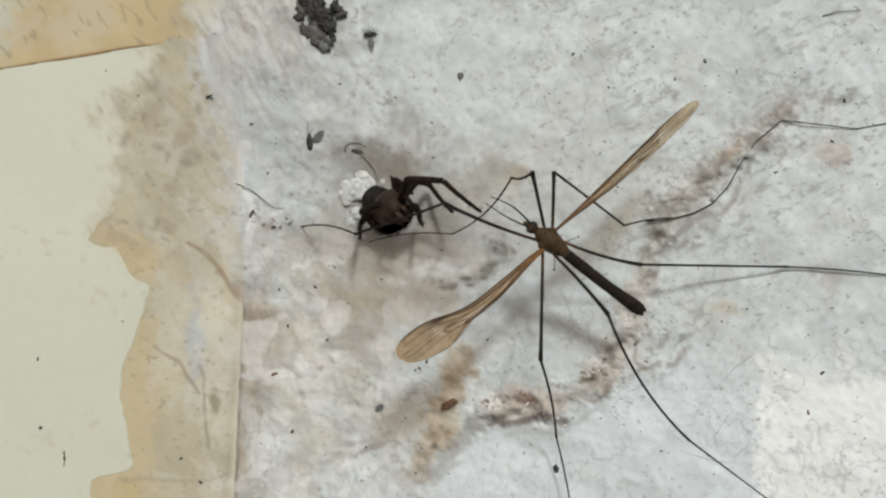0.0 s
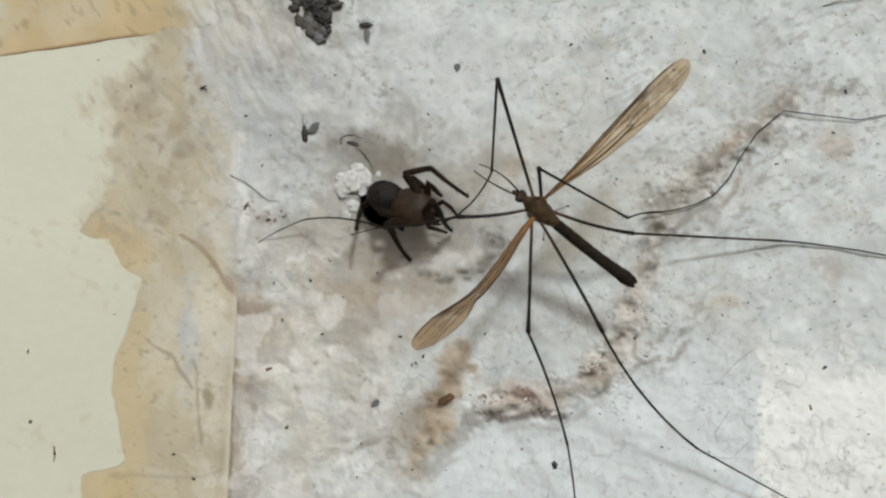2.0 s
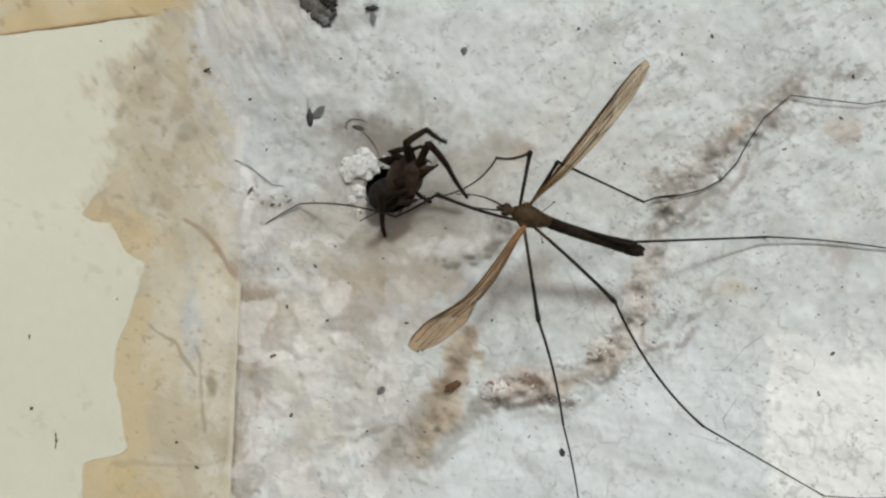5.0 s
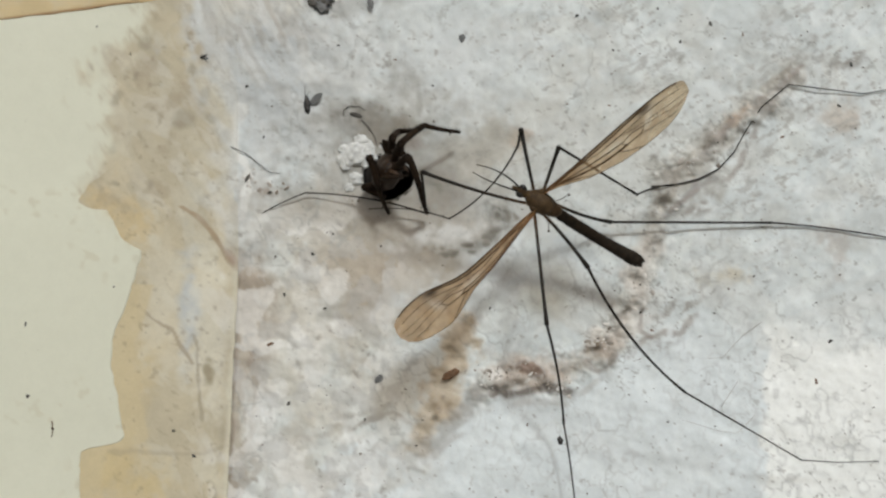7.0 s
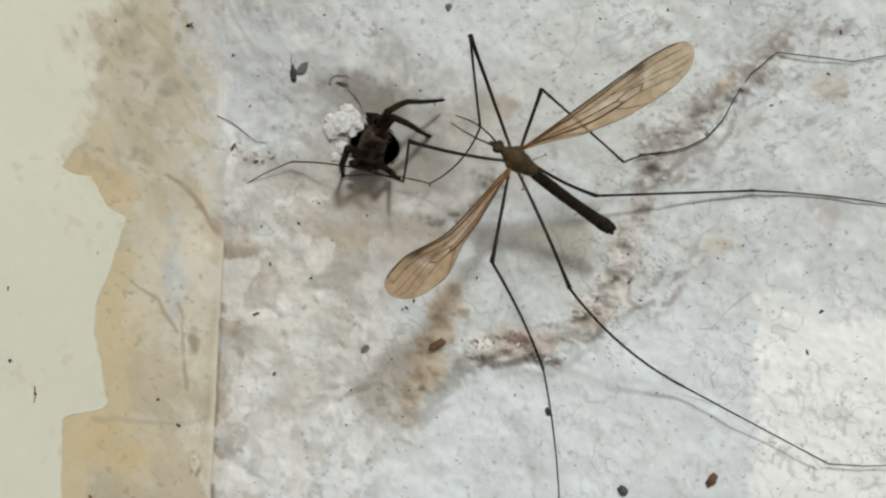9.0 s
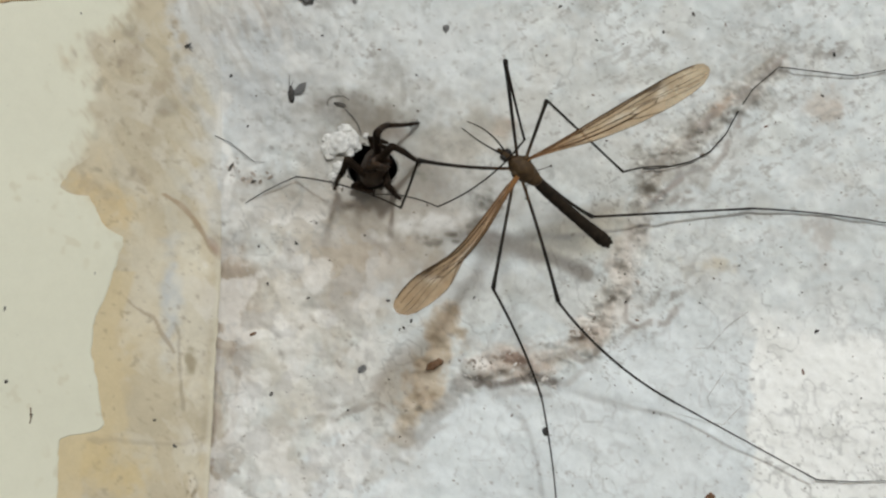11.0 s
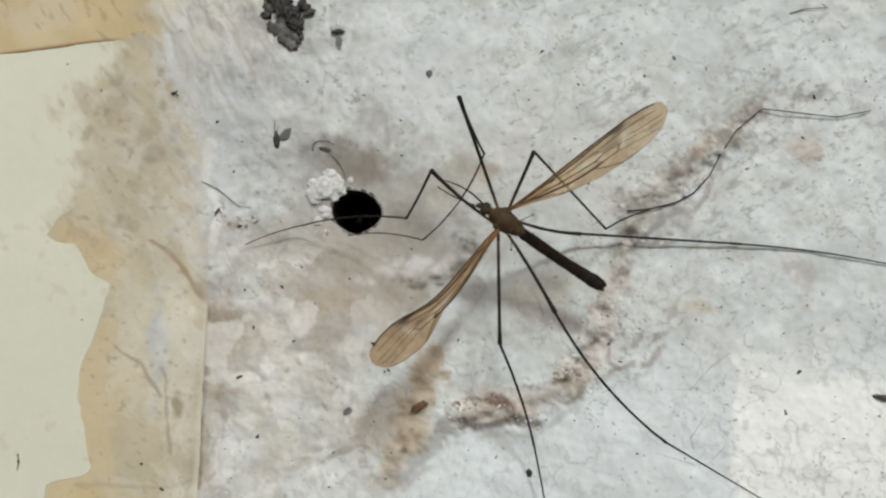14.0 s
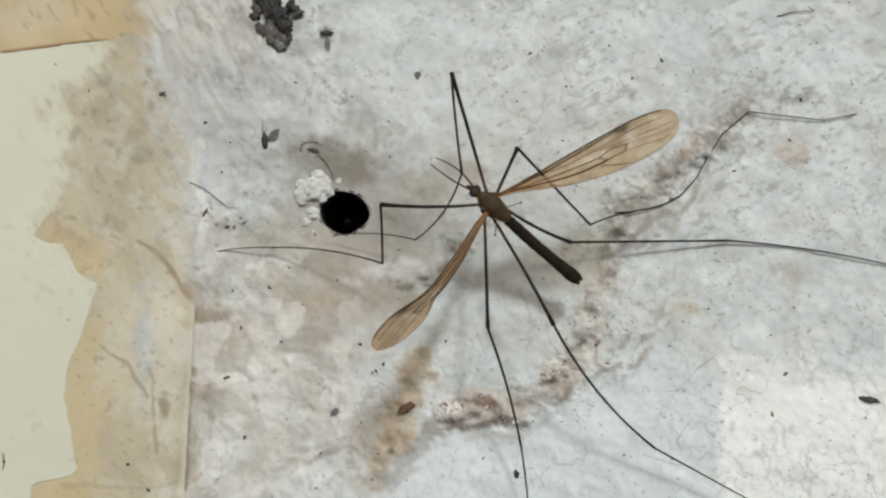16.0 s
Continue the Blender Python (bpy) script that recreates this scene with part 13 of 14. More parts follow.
    walk(moving['s20'], [
        (0, pose(0.00030, -0.00150, -0.00020, 41.1, 7.6, 40.8)),
        (0.25, pose(0.00030, -0.00150, -0.00020, 33.5, -10.2, 23.7)),
        (0.5, pose(0.00030, -0.00150, -0.00020, 12.4, -23.1, 9.8)),
        (0.75, pose(0.00030, -0.00150, -0.00020, 26.5, -25.5, 13.8)),
        (1, pose(0.00030, -0.00150, -0.00020, 41.5, -27.7, 17.9)),
        (1.25, pose(0.00030, -0.00150, -0.00020, -111.3, -45.8, -8.9)),
        (1.5, pose(0.00030, -0.00150, -0.00020, -86.8, -57.1, -54.2)),
        (1.75, pose(0.00030, -0.00150, -0.00020, -59.9, -59.5, -79.3)),
        (2, pose(0.00030, -0.00150, -0.00020, -33.2, -57.2, -103.8)),
        (2.25, pose(0.00030, -0.00150, -0.00020, 93.4, -74.1, -12.8)),
        (2.5, pose(0.00030, -0.00150, -0.00020, 16.1, -42.9, 37.2)),
        (2.75, pose(0.00030, -0.00150, -0.00020, 10.2, -49.3, 15.8)),
        (3, pose(0.00030, -0.00150, -0.00020, 0.1, -53.1, -6.4)),
        (3.25, pose(0.00030, -0.00150, -0.00020, -13.4, -61.5, -25.7)),
        (3.5, pose(0.00030, -0.00150, -0.00020, -32.9, -67.0, -52.3)),
        (3.75, pose(0.00030, -0.00150, -0.00020, -12.8, -64.7, -138.0)),
        (4, pose(0.00030, -0.00150, -0.00020, 6.2, -18.3, 176.9)),
        (4.5, pose(0.00030, -0.00150, -0.00020, -0.1, -43.7, 174.5)),
        (5, pose(0.00030, -0.00150, -0.00020, -29.4, -78.4, -159.5)),
        (5.5, pose(0.00030, -0.00150, -0.00020, -163.5, -73.7, -28.0)),
        (6, pose(0.00030, -0.00150, -0.00020, 166.1, -59.5, -2.1)),
        (6.5, pose(0.00030, -0.00150, -0.00020, 138.5, -55.0, 24.0)),
        (6.75, pose(0.00030, -0.00150, -0.00020, 133.8, -51.0, 26.3)),
        (7, pose(0.00030, -0.00150, -0.00020, 128.3, -47.2, 28.9)),
        (7.25, pose(0.00030, -0.00150, -0.00020, 167.2, -46.0, 1.3)),
        (7.5, pose(0.00030, -0.00150, -0.00020, -156.2, -44.0, -22.1)),
        (7.75, pose(0.00030, -0.00150, -0.00020, -158.6, -38.9, -19.0)),
        (8, pose(0.00030, -0.00150, -0.00020, -160.7, -33.9, -16.3)),
        (8.25, pose(0.00030, -0.00150, -0.00020, -154.2, -35.3, -19.9)),
        (8.5, pose(0.00030, -0.00150, -0.00020, -148.5, -36.8, -23.7)),
        (8.75, pose(0.00030, -0.00150, -0.00020, -150.4, -36.7, -22.5)),
        (9, pose(0.00030, -0.00150, -0.00020, -152.4, -36.5, -21.4)),
        (9.5, pose(0.00030, -0.00150, -0.00020, -163.4, -39.1, -15.8)),
        (10, pose(0.00030, -0.00150, -0.00020, -174.0, -41.9, -9.8)),
        (10.5, pose(0.00030, -0.00150, -0.00020, 175.7, -45.0, -3.1)),
        (11, pose(0.00030, -0.00150, -0.00020, 165.5, -48.3, 4.6)),
        (11.5, pose(0.00030, -0.00150, -0.00020, 154.8, -52.0, 14.0)),
        (11.75, pose(0.00030, -0.00150, -0.00020, 179.4, -41.0, -2.3)),
        (12, pose(0.00030, -0.00150, -0.00020, -154.8, -31.5, -12.0)),
        (12.25, pose(0.00030, -0.00150, -0.00020, -151.8, -27.9, -10.4)),
        (12.5, pose(0.00030, -0.00150, -0.00020, -148.2, -24.5, -8.7)),
        (12.75, pose(0.00030, -0.00150, -0.00020, -152.4, -15.0, -0.7)),
        (13, pose(0.00030, -0.00150, -0.00020, 102.7, -5.9, 7.1)),
        (13.25, pose(0.00030, -0.00150, -0.00020, 73.7, -4.9, 7.9)),
        (13.5, pose(0.00030, -0.00150, -0.00020, 61.1, -3.9, 8.8)),
        (16, pose(0.00030, -0.00150, -0.00020, 61.1, -3.9, 8.8)),
    ])
    walk(moving['s21'], [
        (0, pose(0.00375, 0.00148, -0.00081, -153.5, 41.8, -175.9)),
        (0.25, pose(0.00444, 0.00032, 0.00062, -165.7, 50.8, -172.8)),
        (0.5, pose(0.00447, -0.00078, 0.00161, -171.1, 60.3, -170.0)),
        (0.75, pose(0.00433, -0.00051, 0.00178, -152.2, 59.9, -160.7)),
        (1, pose(0.00417, -0.00025, 0.00194, -134.8, 59.1, -151.4)),
        (1.25, pose(0.00347, -0.00200, 0.00310, -142.6, 60.2, -162.8)),
        (1.5, pose(0.00176, -0.00353, 0.00366, -152.8, 61.5, -174.5)),
        (1.75, pose(0.00073, -0.00380, 0.00376, -149.6, 73.3, -175.6)),
        (2, pose(-0.00029, -0.00392, 0.00367, -129.9, 84.8, -159.8)),
        (2.25, pose(0.00153, -0.00178, 0.00422, 19.4, 73.7, 19.9)),
        (2.5, pose(0.00299, 0.00054, 0.00293, 6.8, 46.0, 10.2)),
        (2.75, pose(0.00319, -0.00069, 0.00329, 1.7, 46.7, -6.8)),
        (3, pose(0.00304, -0.00181, 0.00348, -3.1, 44.3, -24.0)),
        (3.25, pose(0.00228, -0.00245, 0.00384, -4.1, 54.9, -16.4)),
        (3.5, pose(0.00140, -0.00292, 0.00403, -2.7, 61.5, -4.5)),
        (3.75, pose(-0.00116, -0.00282, 0.00396, -51.9, 69.6, -94.4)),
        (4, pose(-0.00406, -0.00126, 0.00124, -14.0, 38.7, -149.0)),
        (4.5, pose(-0.00301, -0.00118, 0.00298, -42.1, 43.0, -155.7)),
        (5, pose(-0.00056, -0.00182, 0.00431, -60.4, 36.5, -164.2)),
        (5.5, pose(0.00144, -0.00211, 0.00421, -76.6, 29.8, -166.3)),
        (6, pose(0.00263, -0.00158, 0.00376, -88.9, 24.9, -163.0)),
        (6.5, pose(0.00271, -0.00043, 0.00357, -96.4, 22.2, -156.5)),
        (6.75, pose(0.00290, -0.00022, 0.00337, -103.6, 32.0, -145.2)),
        (7, pose(0.00303, 0.00001, 0.00318, -97.8, 41.0, -125.4)),
        (7.25, pose(0.00350, -0.00143, 0.00311, -97.8, 21.6, -155.5)),
        (7.5, pose(0.00337, -0.00275, 0.00299, -59.6, 1.4, -169.6)),
        (7.75, pose(0.00369, -0.00267, 0.00269, -62.8, 1.3, -168.9)),
        (8, pose(0.00397, -0.00257, 0.00237, -66.1, 1.2, -168.1)),
        (8.25, pose(0.00383, -0.00278, 0.00246, -60.2, 0.1, -170.9)),
        (8.5, pose(0.00367, -0.00298, 0.00256, -53.1, -1.0, -173.6)),
        (8.75, pose(0.00371, -0.00291, 0.00255, -56.7, -0.6, -172.1)),
        (9, pose(0.00374, -0.00285, 0.00253, -60.0, -0.2, -170.6)),
        (9.5, pose(0.00373, -0.00247, 0.00270, -60.0, -0.7, -169.7)),
        (10, pose(0.00367, -0.00208, 0.00287, -60.0, -1.3, -168.7)),
        (10.5, pose(0.00355, -0.00168, 0.00305, -60.1, -1.8, -167.7)),
        (11, pose(0.00335, -0.00126, 0.00323, -60.1, -2.3, -166.6)),
        (11.5, pose(0.00305, -0.00081, 0.00342, -60.3, -2.9, -165.6)),
        (11.75, pose(0.00377, -0.00164, 0.00282, -42.2, -7.1, -169.6)),
        (12, pose(0.00414, -0.00232, 0.00220, -23.3, -11.5, -173.1)),
        (12.25, pose(0.00430, -0.00223, 0.00195, -13.7, -8.9, -175.6)),
        (12.5, pose(0.00444, -0.00213, 0.00170, 1.6, -6.3, -177.9)),
        (12.75, pose(0.00474, -0.00156, 0.00099, 10.0, -5.3, -177.9)),
        (13, pose(0.00484, -0.00093, 0.00027, 20.1, -4.3, -177.9)),
        (13.25, pose(0.00484, -0.00087, 0.00019, 16.0, -3.6, -176.9)),
        (13.5, pose(0.00484, -0.00080, 0.00011, -57.1, 3.9, -8.9)),
        (16, pose(0.00484, -0.00080, 0.00011, -57.1, 3.9, -8.9)),
    ])
    walk(moving['s22'], [
        (0, pose(0.00078, 0.00127, -0.00348, -31.8, -16.6, -13.6)),
        (0.25, pose(0.00194, 0.00000, -0.00248, -162.6, 49.8, -172.1)),
        (0.5, pose(0.00252, -0.00112, -0.00187, -160.8, 62.4, -164.1)),
        (0.75, pose(0.00244, -0.00118, -0.00168, -154.5, 63.9, -159.9)),
        (1, pose(0.00237, -0.00123, -0.00149, -148.1, 65.3, -155.1)),
        (1.25, pose(0.00157, -0.00258, -0.00037, -160.9, 69.6, -167.4)),
        (1.5, pose(-0.00014, -0.00371, 0.00015, -178.4, 73.8, 176.2)),
        (1.75, pose(-0.00041, -0.00389, -0.00007, -131.3, 85.5, -147.8)),
        (2, pose(-0.00063, -0.00404, -0.00032, -17.2, 78.9, -44.5)),
        (2.25, pose(0.00258, -0.00140, 0.00039, 20.6, 77.6, 17.6)),
        (2.5, pose(0.00572, 0.00103, 0.00005, 18.5, 66.2, 35.4)),
        (2.75, pose(0.00591, -0.00101, 0.00038, 1.8, 50.4, -6.7)),
        (3, pose(0.00566, -0.00297, 0.00069, -3.2, 7.1, -29.1)),
        (3.25, pose(0.00448, -0.00310, 0.00057, -4.7, 47.0, -21.4)),
        (3.5, pose(0.00330, -0.00307, 0.00052, -3.1, 64.5, -5.1)),
        (3.75, pose(-0.00127, -0.00421, 0.00021, -56.0, 71.2, -96.2)),
        (4, pose(-0.00674, -0.00287, -0.00126, -42.4, -63.6, -80.0)),
        (4.5, pose(-0.00567, -0.00239, 0.00025, -53.8, -50.3, -69.2)),
        (5, pose(-0.00366, -0.00270, 0.00193, -62.9, 38.1, -167.1)),
        (5.5, pose(-0.00193, -0.00293, 0.00223, -78.4, 30.4, -168.8)),
        (6, pose(-0.00084, -0.00264, 0.00208, -90.0, 25.1, -165.0)),
        (6.5, pose(-0.00069, -0.00190, 0.00206, -97.1, 22.2, -157.9)),
        (6.75, pose(0.00011, -0.00215, 0.00126, -111.0, 28.0, -159.9)),
        (7, pose(0.00129, -0.00245, 0.00055, -125.9, 33.8, -161.8)),
        (7.25, pose(0.00011, -0.00297, 0.00164, -118.2, 25.4, -167.6)),
        (7.5, pose(-0.00057, -0.00347, 0.00290, -104.7, 17.0, -172.7)),
        (7.75, pose(-0.00024, -0.00344, 0.00260, -96.0, 13.4, -170.3)),
        (8, pose(0.00005, -0.00339, 0.00228, -89.1, 9.9, -167.9)),
        (8.25, pose(-0.00012, -0.00341, 0.00246, -87.1, 9.2, -171.8)),
        (8.5, pose(-0.00030, -0.00343, 0.00263, -83.7, 8.5, -175.6)),
        (8.75, pose(-0.00025, -0.00346, 0.00259, -81.7, 8.4, -178.8)),
        (9, pose(-0.00020, -0.00350, 0.00255, -77.6, 8.3, 178.1)),
        (9.5, pose(-0.00020, -0.00319, 0.00275, -61.1, 5.7, 179.4)),
        (10, pose(-0.00025, -0.00287, 0.00296, -50.4, 3.0, -179.3)),
        (10.5, pose(-0.00036, -0.00253, 0.00318, -67.1, 2.8, -32.7)),
        (11, pose(-0.00054, -0.00218, 0.00340, -71.5, 0.8, -32.6)),
        (11.5, pose(-0.00082, -0.00181, 0.00363, -76.0, -1.1, -32.7)),
        (11.75, pose(-0.00013, -0.00236, 0.00331, -75.6, -1.9, -25.1)),
        (12, pose(0.00025, -0.00279, 0.00300, -75.3, -2.9, -17.6)),
        (12.25, pose(0.00036, -0.00254, 0.00257, -66.6, -0.1, -14.4)),
        (12.5, pose(0.00047, -0.00228, 0.00214, -57.2, 2.8, -11.3)),
        (12.75, pose(0.00076, -0.00170, 0.00136, -56.1, 2.7, -8.6)),
        (13, pose(0.00085, -0.00108, 0.00057, -54.8, 2.6, -5.9)),
        (13.25, pose(0.00085, -0.00108, 0.00044, -56.9, 2.5, -6.7)),
        (13.5, pose(0.00878, -0.00142, -0.00016, -57.9, 2.5, -7.2)),
        (16, pose(0.00878, -0.00142, -0.00016, -57.9, 2.5, -7.2)),
    ])
    walk(moving['s30'], [
        (0, pose(-0.00060, 0.00150, -0.00020, -73.0, -38.2, -67.4)),
        (0.25, pose(-0.00060, 0.00150, -0.00020, -72.2, -42.1, -66.8)),
        (0.5, pose(-0.00060, 0.00150, -0.00020, -70.4, -45.9, -67.8)),
        (0.75, pose(-0.00060, 0.00150, -0.00020, -69.2, -45.9, -70.0)),
        (1, pose(-0.00060, 0.00150, -0.00020, -67.9, -45.8, -72.3)),
        (1.25, pose(-0.00060, 0.00150, -0.00020, -60.4, -52.6, -89.9)),
        (1.5, pose(-0.00060, 0.00150, -0.00020, -46.3, -55.4, -115.0)),
        (1.75, pose(-0.00060, 0.00150, -0.00020, -20.2, -30.0, -148.6)),
        (2, pose(-0.00060, 0.00150, -0.00020, -12.8, -20.0, -155.1)),
        (2.25, pose(-0.00060, 0.00150, -0.00020, -10.3, -17.6, -157.5)),
        (2.5, pose(-0.00060, 0.00150, -0.00020, -7.6, -15.2, -159.8)),
        (2.75, pose(-0.00060, 0.00150, -0.00020, -12.8, -38.6, -118.6)),
        (3, pose(-0.00060, 0.00150, -0.00020, -8.7, -17.8, -89.0)),
        (3.25, pose(-0.00060, 0.00150, -0.00020, -24.3, -65.6, -84.9)),
        (3.5, pose(-0.00060, 0.00150, -0.00020, 51.3, -76.4, 74.5)),
        (3.75, pose(-0.00060, 0.00150, -0.00020, -37.8, -70.4, -91.3)),
        (4, pose(-0.00060, 0.00150, -0.00020, -11.6, -14.3, -136.3)),
        (4.5, pose(-0.00060, 0.00150, -0.00020, -43.5, -48.3, -96.7)),
        (5, pose(-0.00060, 0.00150, -0.00020, -72.3, -43.3, -55.7)),
        (5.5, pose(-0.00060, 0.00150, -0.00020, -78.6, -30.8, -27.0)),
        (6, pose(-0.00060, 0.00150, -0.00020, 90.5, -23.2, -0.1)),
        (6.5, pose(-0.00060, 0.00150, -0.00020, 91.5, -21.8, 32.3)),
        (6.75, pose(-0.00060, 0.00150, -0.00020, 93.8, -22.0, 27.1)),
        (7, pose(-0.00060, 0.00150, -0.00020, 96.0, -22.2, 22.4)),
        (7.25, pose(-0.00060, 0.00150, -0.00020, -64.6, -7.4, -23.2)),
        (7.5, pose(-0.00060, 0.00150, -0.00020, -72.1, 9.6, -72.4)),
        (7.75, pose(-0.00060, 0.00150, -0.00020, -71.1, 16.4, -72.7)),
        (8, pose(-0.00060, 0.00150, -0.00020, -71.1, 23.5, -74.5)),
        (8.25, pose(-0.00060, 0.00150, -0.00020, -72.5, 21.5, -76.2)),
        (8.5, pose(-0.00060, 0.00150, -0.00020, -73.9, 19.4, -78.2)),
        (8.75, pose(-0.00060, 0.00150, -0.00020, -71.7, 18.1, -71.9)),
        (9, pose(-0.00060, 0.00150, -0.00020, -69.9, 16.8, -66.7)),
        (9.5, pose(-0.00060, 0.00150, -0.00020, -68.6, 18.8, -64.3)),
        (10, pose(-0.00060, 0.00150, -0.00020, -67.2, 20.9, -62.0)),
        (10.5, pose(-0.00060, 0.00150, -0.00020, -65.7, 23.0, -59.8)),
        (11, pose(-0.00060, 0.00150, -0.00020, -64.1, 25.1, -57.6)),
        (11.5, pose(-0.00060, 0.00150, -0.00020, -62.4, 27.3, -55.4)),
        (11.75, pose(-0.00060, 0.00150, -0.00020, -66.1, 29.6, -60.4)),
        (12, pose(-0.00060, 0.00150, -0.00020, -70.9, 31.9, -67.4)),
        (12.25, pose(-0.00060, 0.00150, -0.00020, -67.9, 31.7, -60.1)),
        (12.5, pose(-0.00060, 0.00150, -0.00020, -65.0, 31.6, -53.3)),
        (12.75, pose(-0.00060, 0.00150, -0.00020, -64.9, 18.4, -39.7)),
        (13, pose(-0.00060, 0.00150, -0.00020, -73.4, 5.9, -31.2)),
        (13.25, pose(-0.00060, 0.00150, -0.00020, -73.5, 5.0, -29.1)),
        (13.5, pose(-0.00060, 0.00150, -0.00020, -73.8, 4.1, -27.0)),
        (16, pose(-0.00060, 0.00150, -0.00020, -73.8, 4.1, -27.0)),
    ])
    walk(moving['s31'], [
        (0, pose(0.00079, -0.00184, 0.00264, -71.1, 28.7, -152.5)),
        (0.25, pose(0.00074, -0.00164, 0.00289, -71.2, 31.2, -147.6)),
        (0.5, pose(0.00061, -0.00146, 0.00311, -71.1, 33.7, -142.6)),
        (0.75, pose(0.00049, -0.00151, 0.00310, -60.6, 28.7, -146.5)),
        (1, pose(0.00037, -0.00155, 0.00310, -49.5, 23.6, -149.6)),
        (1.25, pose(-0.00059, -0.00130, 0.00345, -50.6, 29.3, -152.9)),
        (1.5, pose(-0.00170, -0.00087, 0.00359, -51.6, 35.1, -156.0)),
        (1.75, pose(-0.00400, -0.00057, 0.00210, -43.2, 43.8, -151.2)),
        (2, pose(-0.00452, -0.00032, 0.00137, -26.3, 45.1, -142.9)),
        (2.25, pose(-0.00465, -0.00018, 0.00119, -22.7, 47.4, -143.9)),
        (2.5, pose(-0.00476, -0.00004, 0.00101, -18.5, 49.5, -144.1)),
        (2.75, pose(-0.00232, -0.00165, 0.00267, -32.4, 79.8, -76.4)),
        (3, pose(-0.00053, -0.00288, 0.00121, -2.9, 53.7, -21.0)),
        (3.25, pose(-0.00043, -0.00039, 0.00399, -126.7, 81.9, -165.3)),
        (3.5, pose(-0.00031, 0.00254, 0.00427, 6.0, 44.6, 168.0)),
        (3.75, pose(-0.00064, -0.00004, 0.00413, 9.3, 66.3, -168.8)),
        (4, pose(-0.00382, -0.00158, 0.00093, -43.5, 55.6, -109.7)),
        (4.5, pose(-0.00096, -0.00154, 0.00324, -93.2, 66.9, -140.8)),
        (5, pose(0.00129, -0.00127, 0.00295, -164.5, 63.7, 173.1)),
        (5.5, pose(0.00292, -0.00029, 0.00216, 145.1, 48.9, 152.0)),
        (6, pose(0.00363, 0.00149, 0.00161, 113.4, 33.4, 147.0)),
        (6.5, pose(0.00301, 0.00378, 0.00151, 93.9, 20.9, 147.2)),
        (6.75, pose(0.00320, 0.00344, 0.00153, 89.1, 19.0, 148.8)),
        (7, pose(0.00334, 0.00312, 0.00153, 84.2, 17.1, 150.3)),
        (7.25, pose(0.00359, -0.00029, 0.00039, 96.4, 17.2, 159.3)),
        (7.5, pose(0.00077, -0.00282, -0.00097, 150.1, 16.8, 168.5)),
        (7.75, pose(0.00072, -0.00271, -0.00150, 155.7, 17.6, 168.5)),
        (8, pose(0.00053, -0.00256, -0.00203, 159.0, 18.4, 168.6)),
        (8.25, pose(0.00042, -0.00266, -0.00188, 167.0, 21.1, 169.3)),
        (8.5, pose(0.00029, -0.00275, -0.00173, 172.4, 23.8, 170.1)),
        (8.75, pose(0.00076, -0.00266, -0.00163, 165.3, 24.5, 168.1)),
        (9, pose(0.00114, -0.00254, -0.00153, 159.2, 25.3, 166.1)),
        (9.5, pose(0.00129, -0.00242, -0.00168, 158.7, 23.0, 167.4)),
        (10, pose(0.00142, -0.00230, -0.00184, 158.1, 20.8, 168.7)),
        (10.5, pose(0.00153, -0.00216, -0.00199, 157.2, 18.6, 170.0)),
        (11, pose(0.00163, -0.00202, -0.00215, 155.9, 16.5, 171.3)),
        (11.5, pose(0.00172, -0.00187, -0.00231, -43.9, 11.2, -22.0)),
        (11.75, pose(0.00138, -0.00198, -0.00247, -39.2, 11.2, -17.5)),
        (12, pose(0.00090, -0.00211, -0.00263, -33.6, 11.3, -13.0)),
        (12.25, pose(0.00135, -0.00189, -0.00262, -31.3, 12.7, -10.8)),
        (12.5, pose(0.00174, -0.00164, -0.00261, 144.6, 13.3, 177.2)),
        (12.75, pose(0.00276, -0.00129, -0.00165, 107.6, 7.6, 178.4)),
        (13, pose(0.00331, -0.00087, -0.00067, 57.9, 1.9, 179.7)),
        (13.25, pose(0.00340, -0.00073, -0.00060, -39.9, 9.2, -6.5)),
        (13.5, pose(0.00349, -0.00059, -0.00053, -43.2, 9.9, -8.6)),
        (16, pose(0.00349, -0.00059, -0.00053, -43.2, 9.9, -8.6)),
    ])
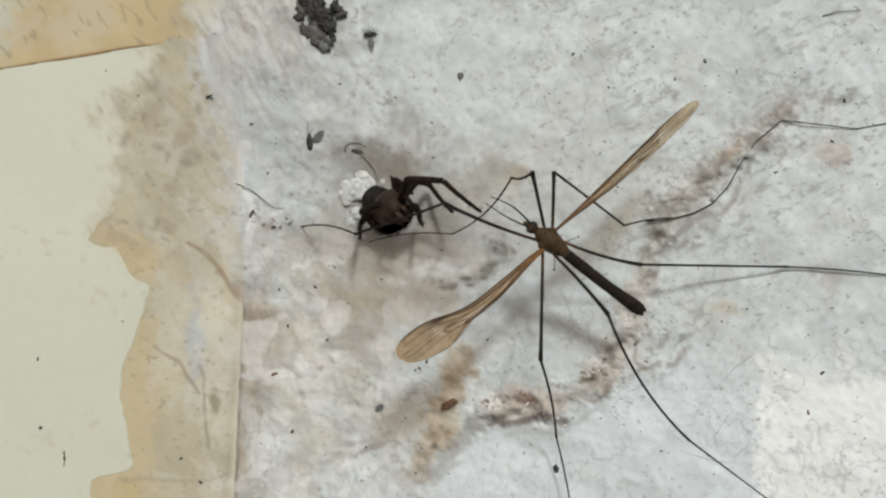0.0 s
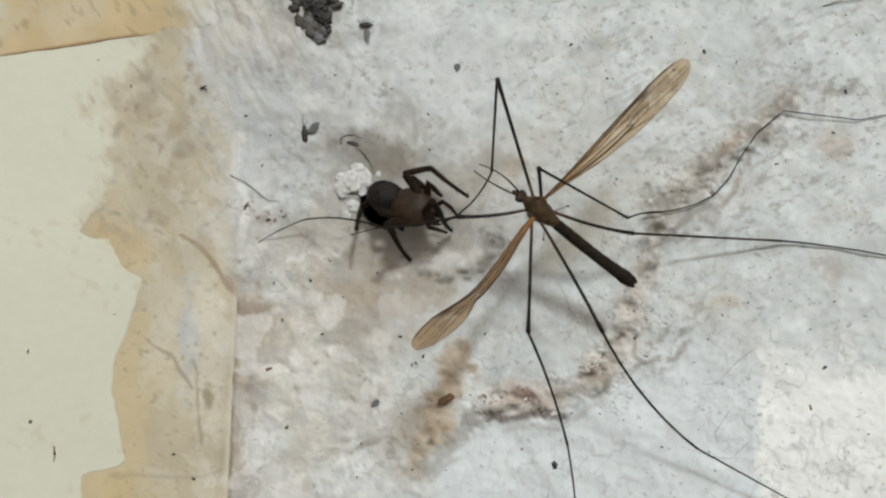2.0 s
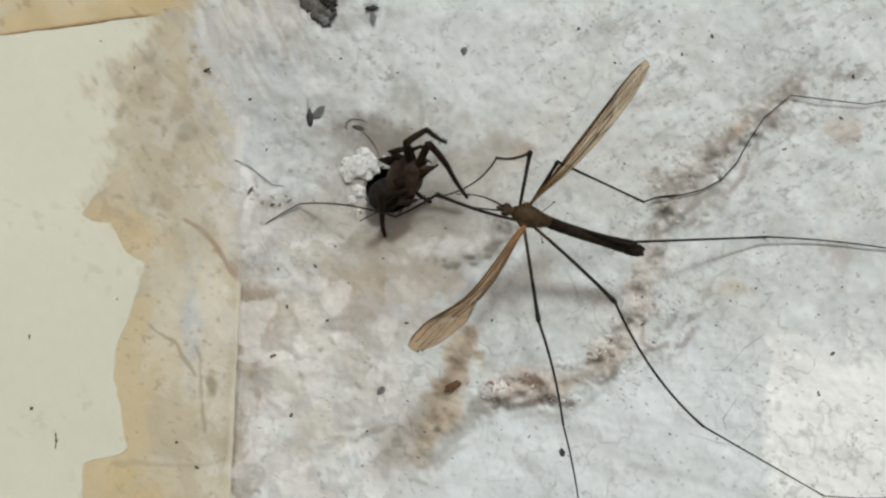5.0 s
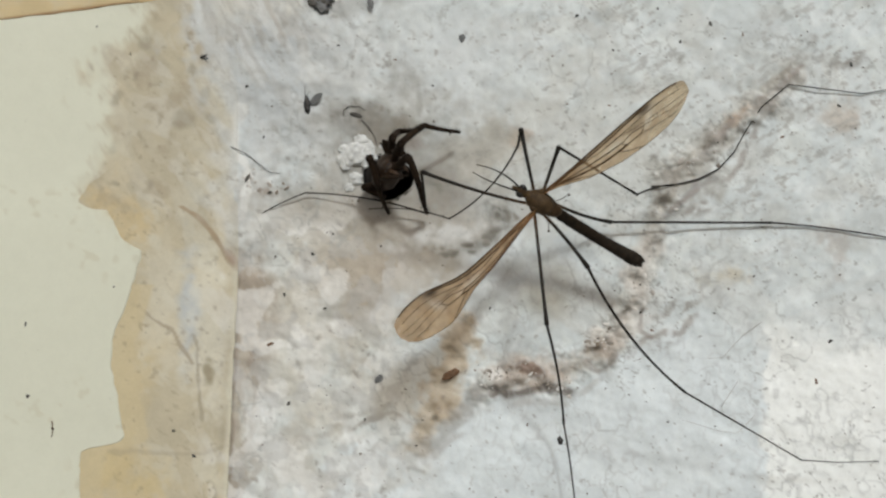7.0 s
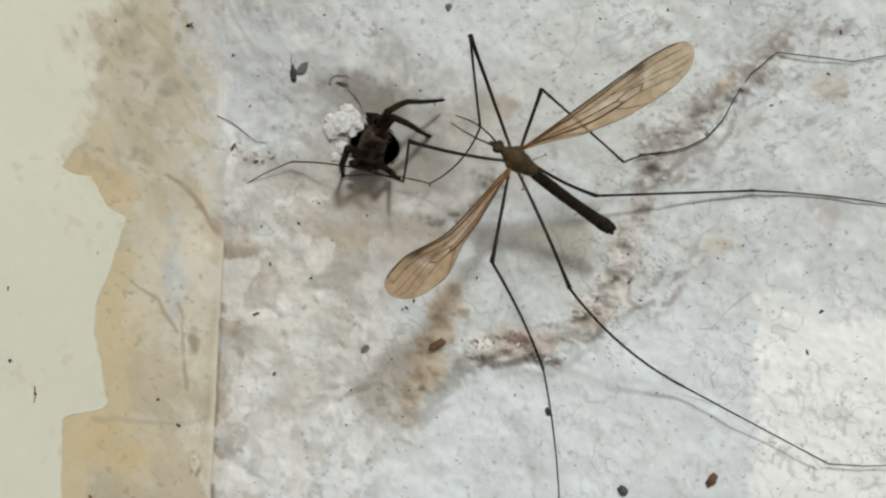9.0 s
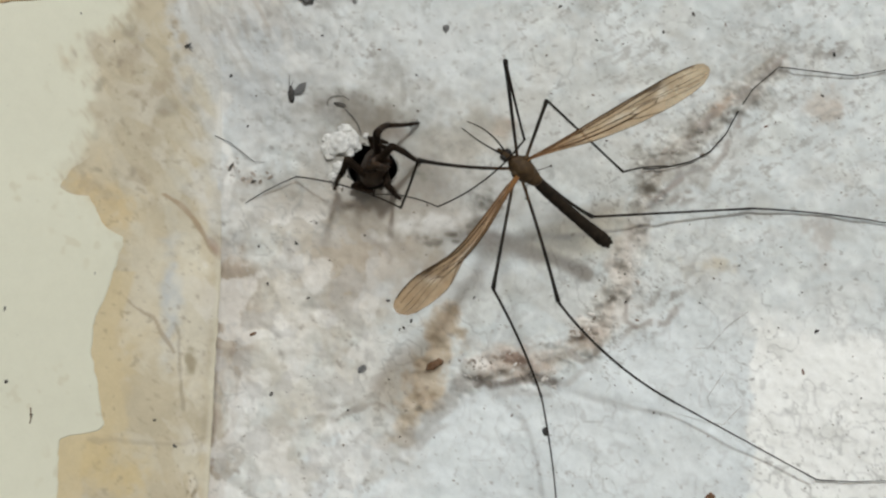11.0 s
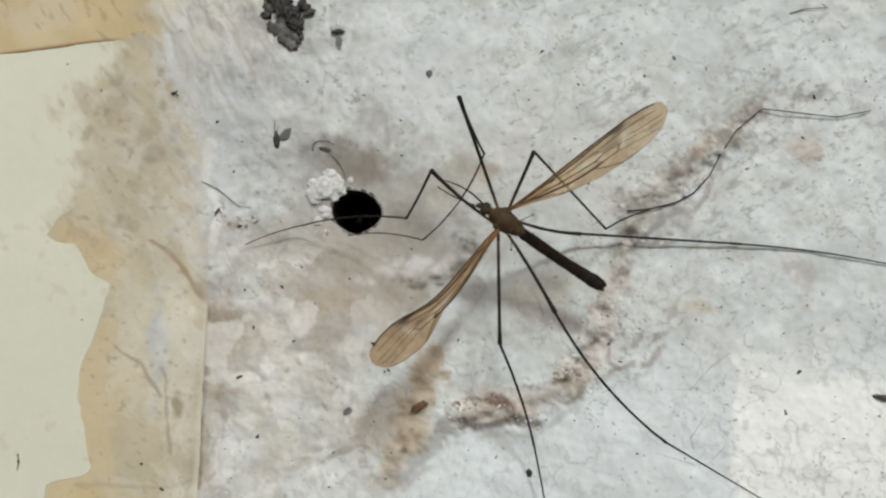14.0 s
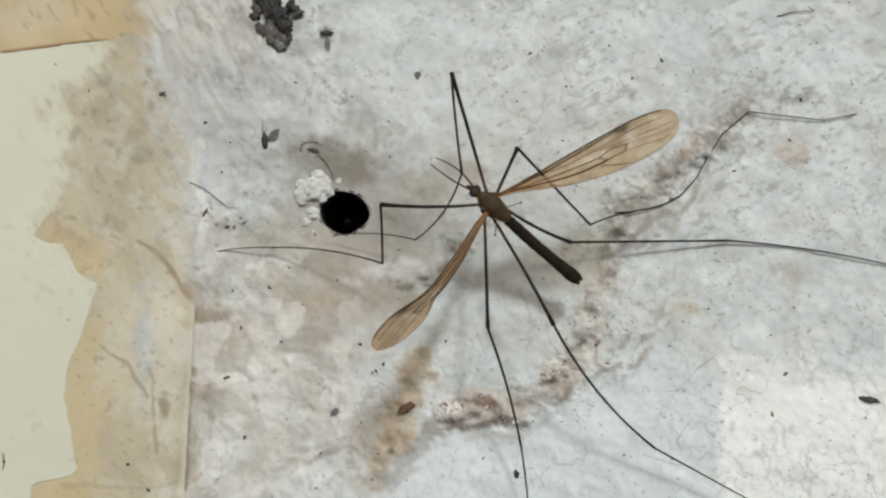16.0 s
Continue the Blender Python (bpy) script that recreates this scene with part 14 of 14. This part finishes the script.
    walk(moving['s32'], [
        (0, pose(-0.00232, -0.00346, 0.00072, -37.7, -13.7, -19.9)),
        (0.25, pose(-0.00215, -0.00347, 0.00081, -38.8, -14.6, -19.4)),
        (0.5, pose(-0.00203, -0.00348, 0.00088, -39.1, -15.4, -19.1)),
        (0.75, pose(-0.00243, -0.00345, 0.00118, -36.5, -12.1, -19.6)),
        (1, pose(-0.00279, -0.00341, 0.00150, -34.3, -8.7, -20.2)),
        (1.25, pose(-0.00370, -0.00288, 0.00149, -34.6, -12.5, -28.8)),
        (1.5, pose(-0.00469, -0.00220, 0.00128, -33.8, -15.7, -38.0)),
        (1.75, pose(-0.00653, -0.00197, -0.00067, -26.7, -27.4, -44.5)),
        (2, pose(-0.00677, -0.00203, -0.00146, -18.1, -39.4, -52.8)),
        (2.25, pose(-0.00684, -0.00177, -0.00175, -17.6, -45.3, -54.4)),
        (2.5, pose(-0.00687, -0.00156, -0.00203, -16.9, -51.3, -55.6)),
        (2.75, pose(-0.00215, -0.00234, -0.00126, -3.7, 71.1, -23.9)),
        (3, pose(0.00169, -0.00373, -0.00201, -1.8, 7.7, -19.0)),
        (3.25, pose(-0.00097, -0.00054, 0.00003, -8.6, 63.0, -29.6)),
        (3.5, pose(-0.00310, 0.00313, 0.00146, -79.3, 80.2, -126.4)),
        (3.75, pose(-0.00222, -0.00035, 0.00047, -44.5, 63.7, -104.1)),
        (4, pose(-0.00458, -0.00371, -0.00237, -29.1, -39.0, -73.3)),
        (4.5, pose(-0.00217, -0.00253, -0.00044, -62.2, 57.9, -120.2)),
        (5, pose(-0.00047, -0.00105, -0.00063, -117.9, 65.6, -157.2)),
        (5.5, pose(0.00060, 0.00094, -0.00086, -177.2, 58.5, 166.4)),
        (6, pose(0.00083, 0.00331, -0.00059, -17.1, 8.2, -21.0)),
        (6.5, pose(-0.00013, 0.00580, 0.00009, -2.3, 12.8, -6.0)),
        (6.75, pose(-0.00004, 0.00540, 0.00023, -1.5, 11.7, -4.3)),
        (7, pose(0.00002, 0.00502, 0.00036, -0.8, 10.6, -2.6)),
        (7.25, pose(0.00002, 0.00106, -0.00079, -21.3, 5.6, -13.7)),
        (7.5, pose(-0.00298, -0.00206, -0.00213, -49.1, 0.8, -24.3)),
        (7.75, pose(-0.00302, -0.00195, -0.00271, -45.6, 2.9, -22.7)),
        (8, pose(-0.00319, -0.00181, -0.00330, -41.9, 5.0, -21.1)),
        (8.25, pose(-0.00325, -0.00197, -0.00332, -40.7, 6.0, -21.4)),
        (8.5, pose(-0.00332, -0.00212, -0.00335, -39.6, 7.0, -21.6)),
        (8.75, pose(-0.00280, -0.00191, -0.00329, -38.6, 7.6, -21.6)),
        (9, pose(-0.00237, -0.00168, -0.00324, -37.6, 8.3, -21.6)),
        (9.5, pose(-0.00231, -0.00162, -0.00325, -39.0, 7.8, -21.0)),
        (10, pose(-0.00225, -0.00156, -0.00326, -40.5, 7.4, -20.3)),
        (10.5, pose(-0.00220, -0.00150, -0.00327, -42.1, 6.9, -19.6)),
        (11, pose(-0.00216, -0.00143, -0.00328, -43.8, 6.5, -18.9)),
        (11.5, pose(0.00536, -0.00334, -0.00308, 103.4, 9.4, 168.8)),
        (11.75, pose(0.00512, -0.00316, -0.00325, 112.2, 10.1, 170.7)),
        (12, pose(0.00473, -0.00299, -0.00341, 120.9, 10.9, 172.6)),
        (12.25, pose(0.00519, -0.00262, -0.00350, 118.3, 10.1, 174.2)),
        (12.5, pose(-0.00214, -0.00145, -0.00353, -31.0, 9.8, -7.0)),
        (12.75, pose(-0.00121, -0.00118, -0.00218, -35.2, 8.7, -6.0)),
        (13, pose(-0.00068, -0.00085, -0.00080, -39.9, 7.5, -5.1)),
        (13.25, pose(0.00733, -0.00118, -0.00124, -41.6, 7.4, -5.7)),
        (13.5, pose(0.00738, -0.00117, -0.00122, -43.3, 7.5, -6.5)),
        (16, pose(0.00738, -0.00117, -0.00122, -43.3, 7.5, -6.5)),
    ])


motions()
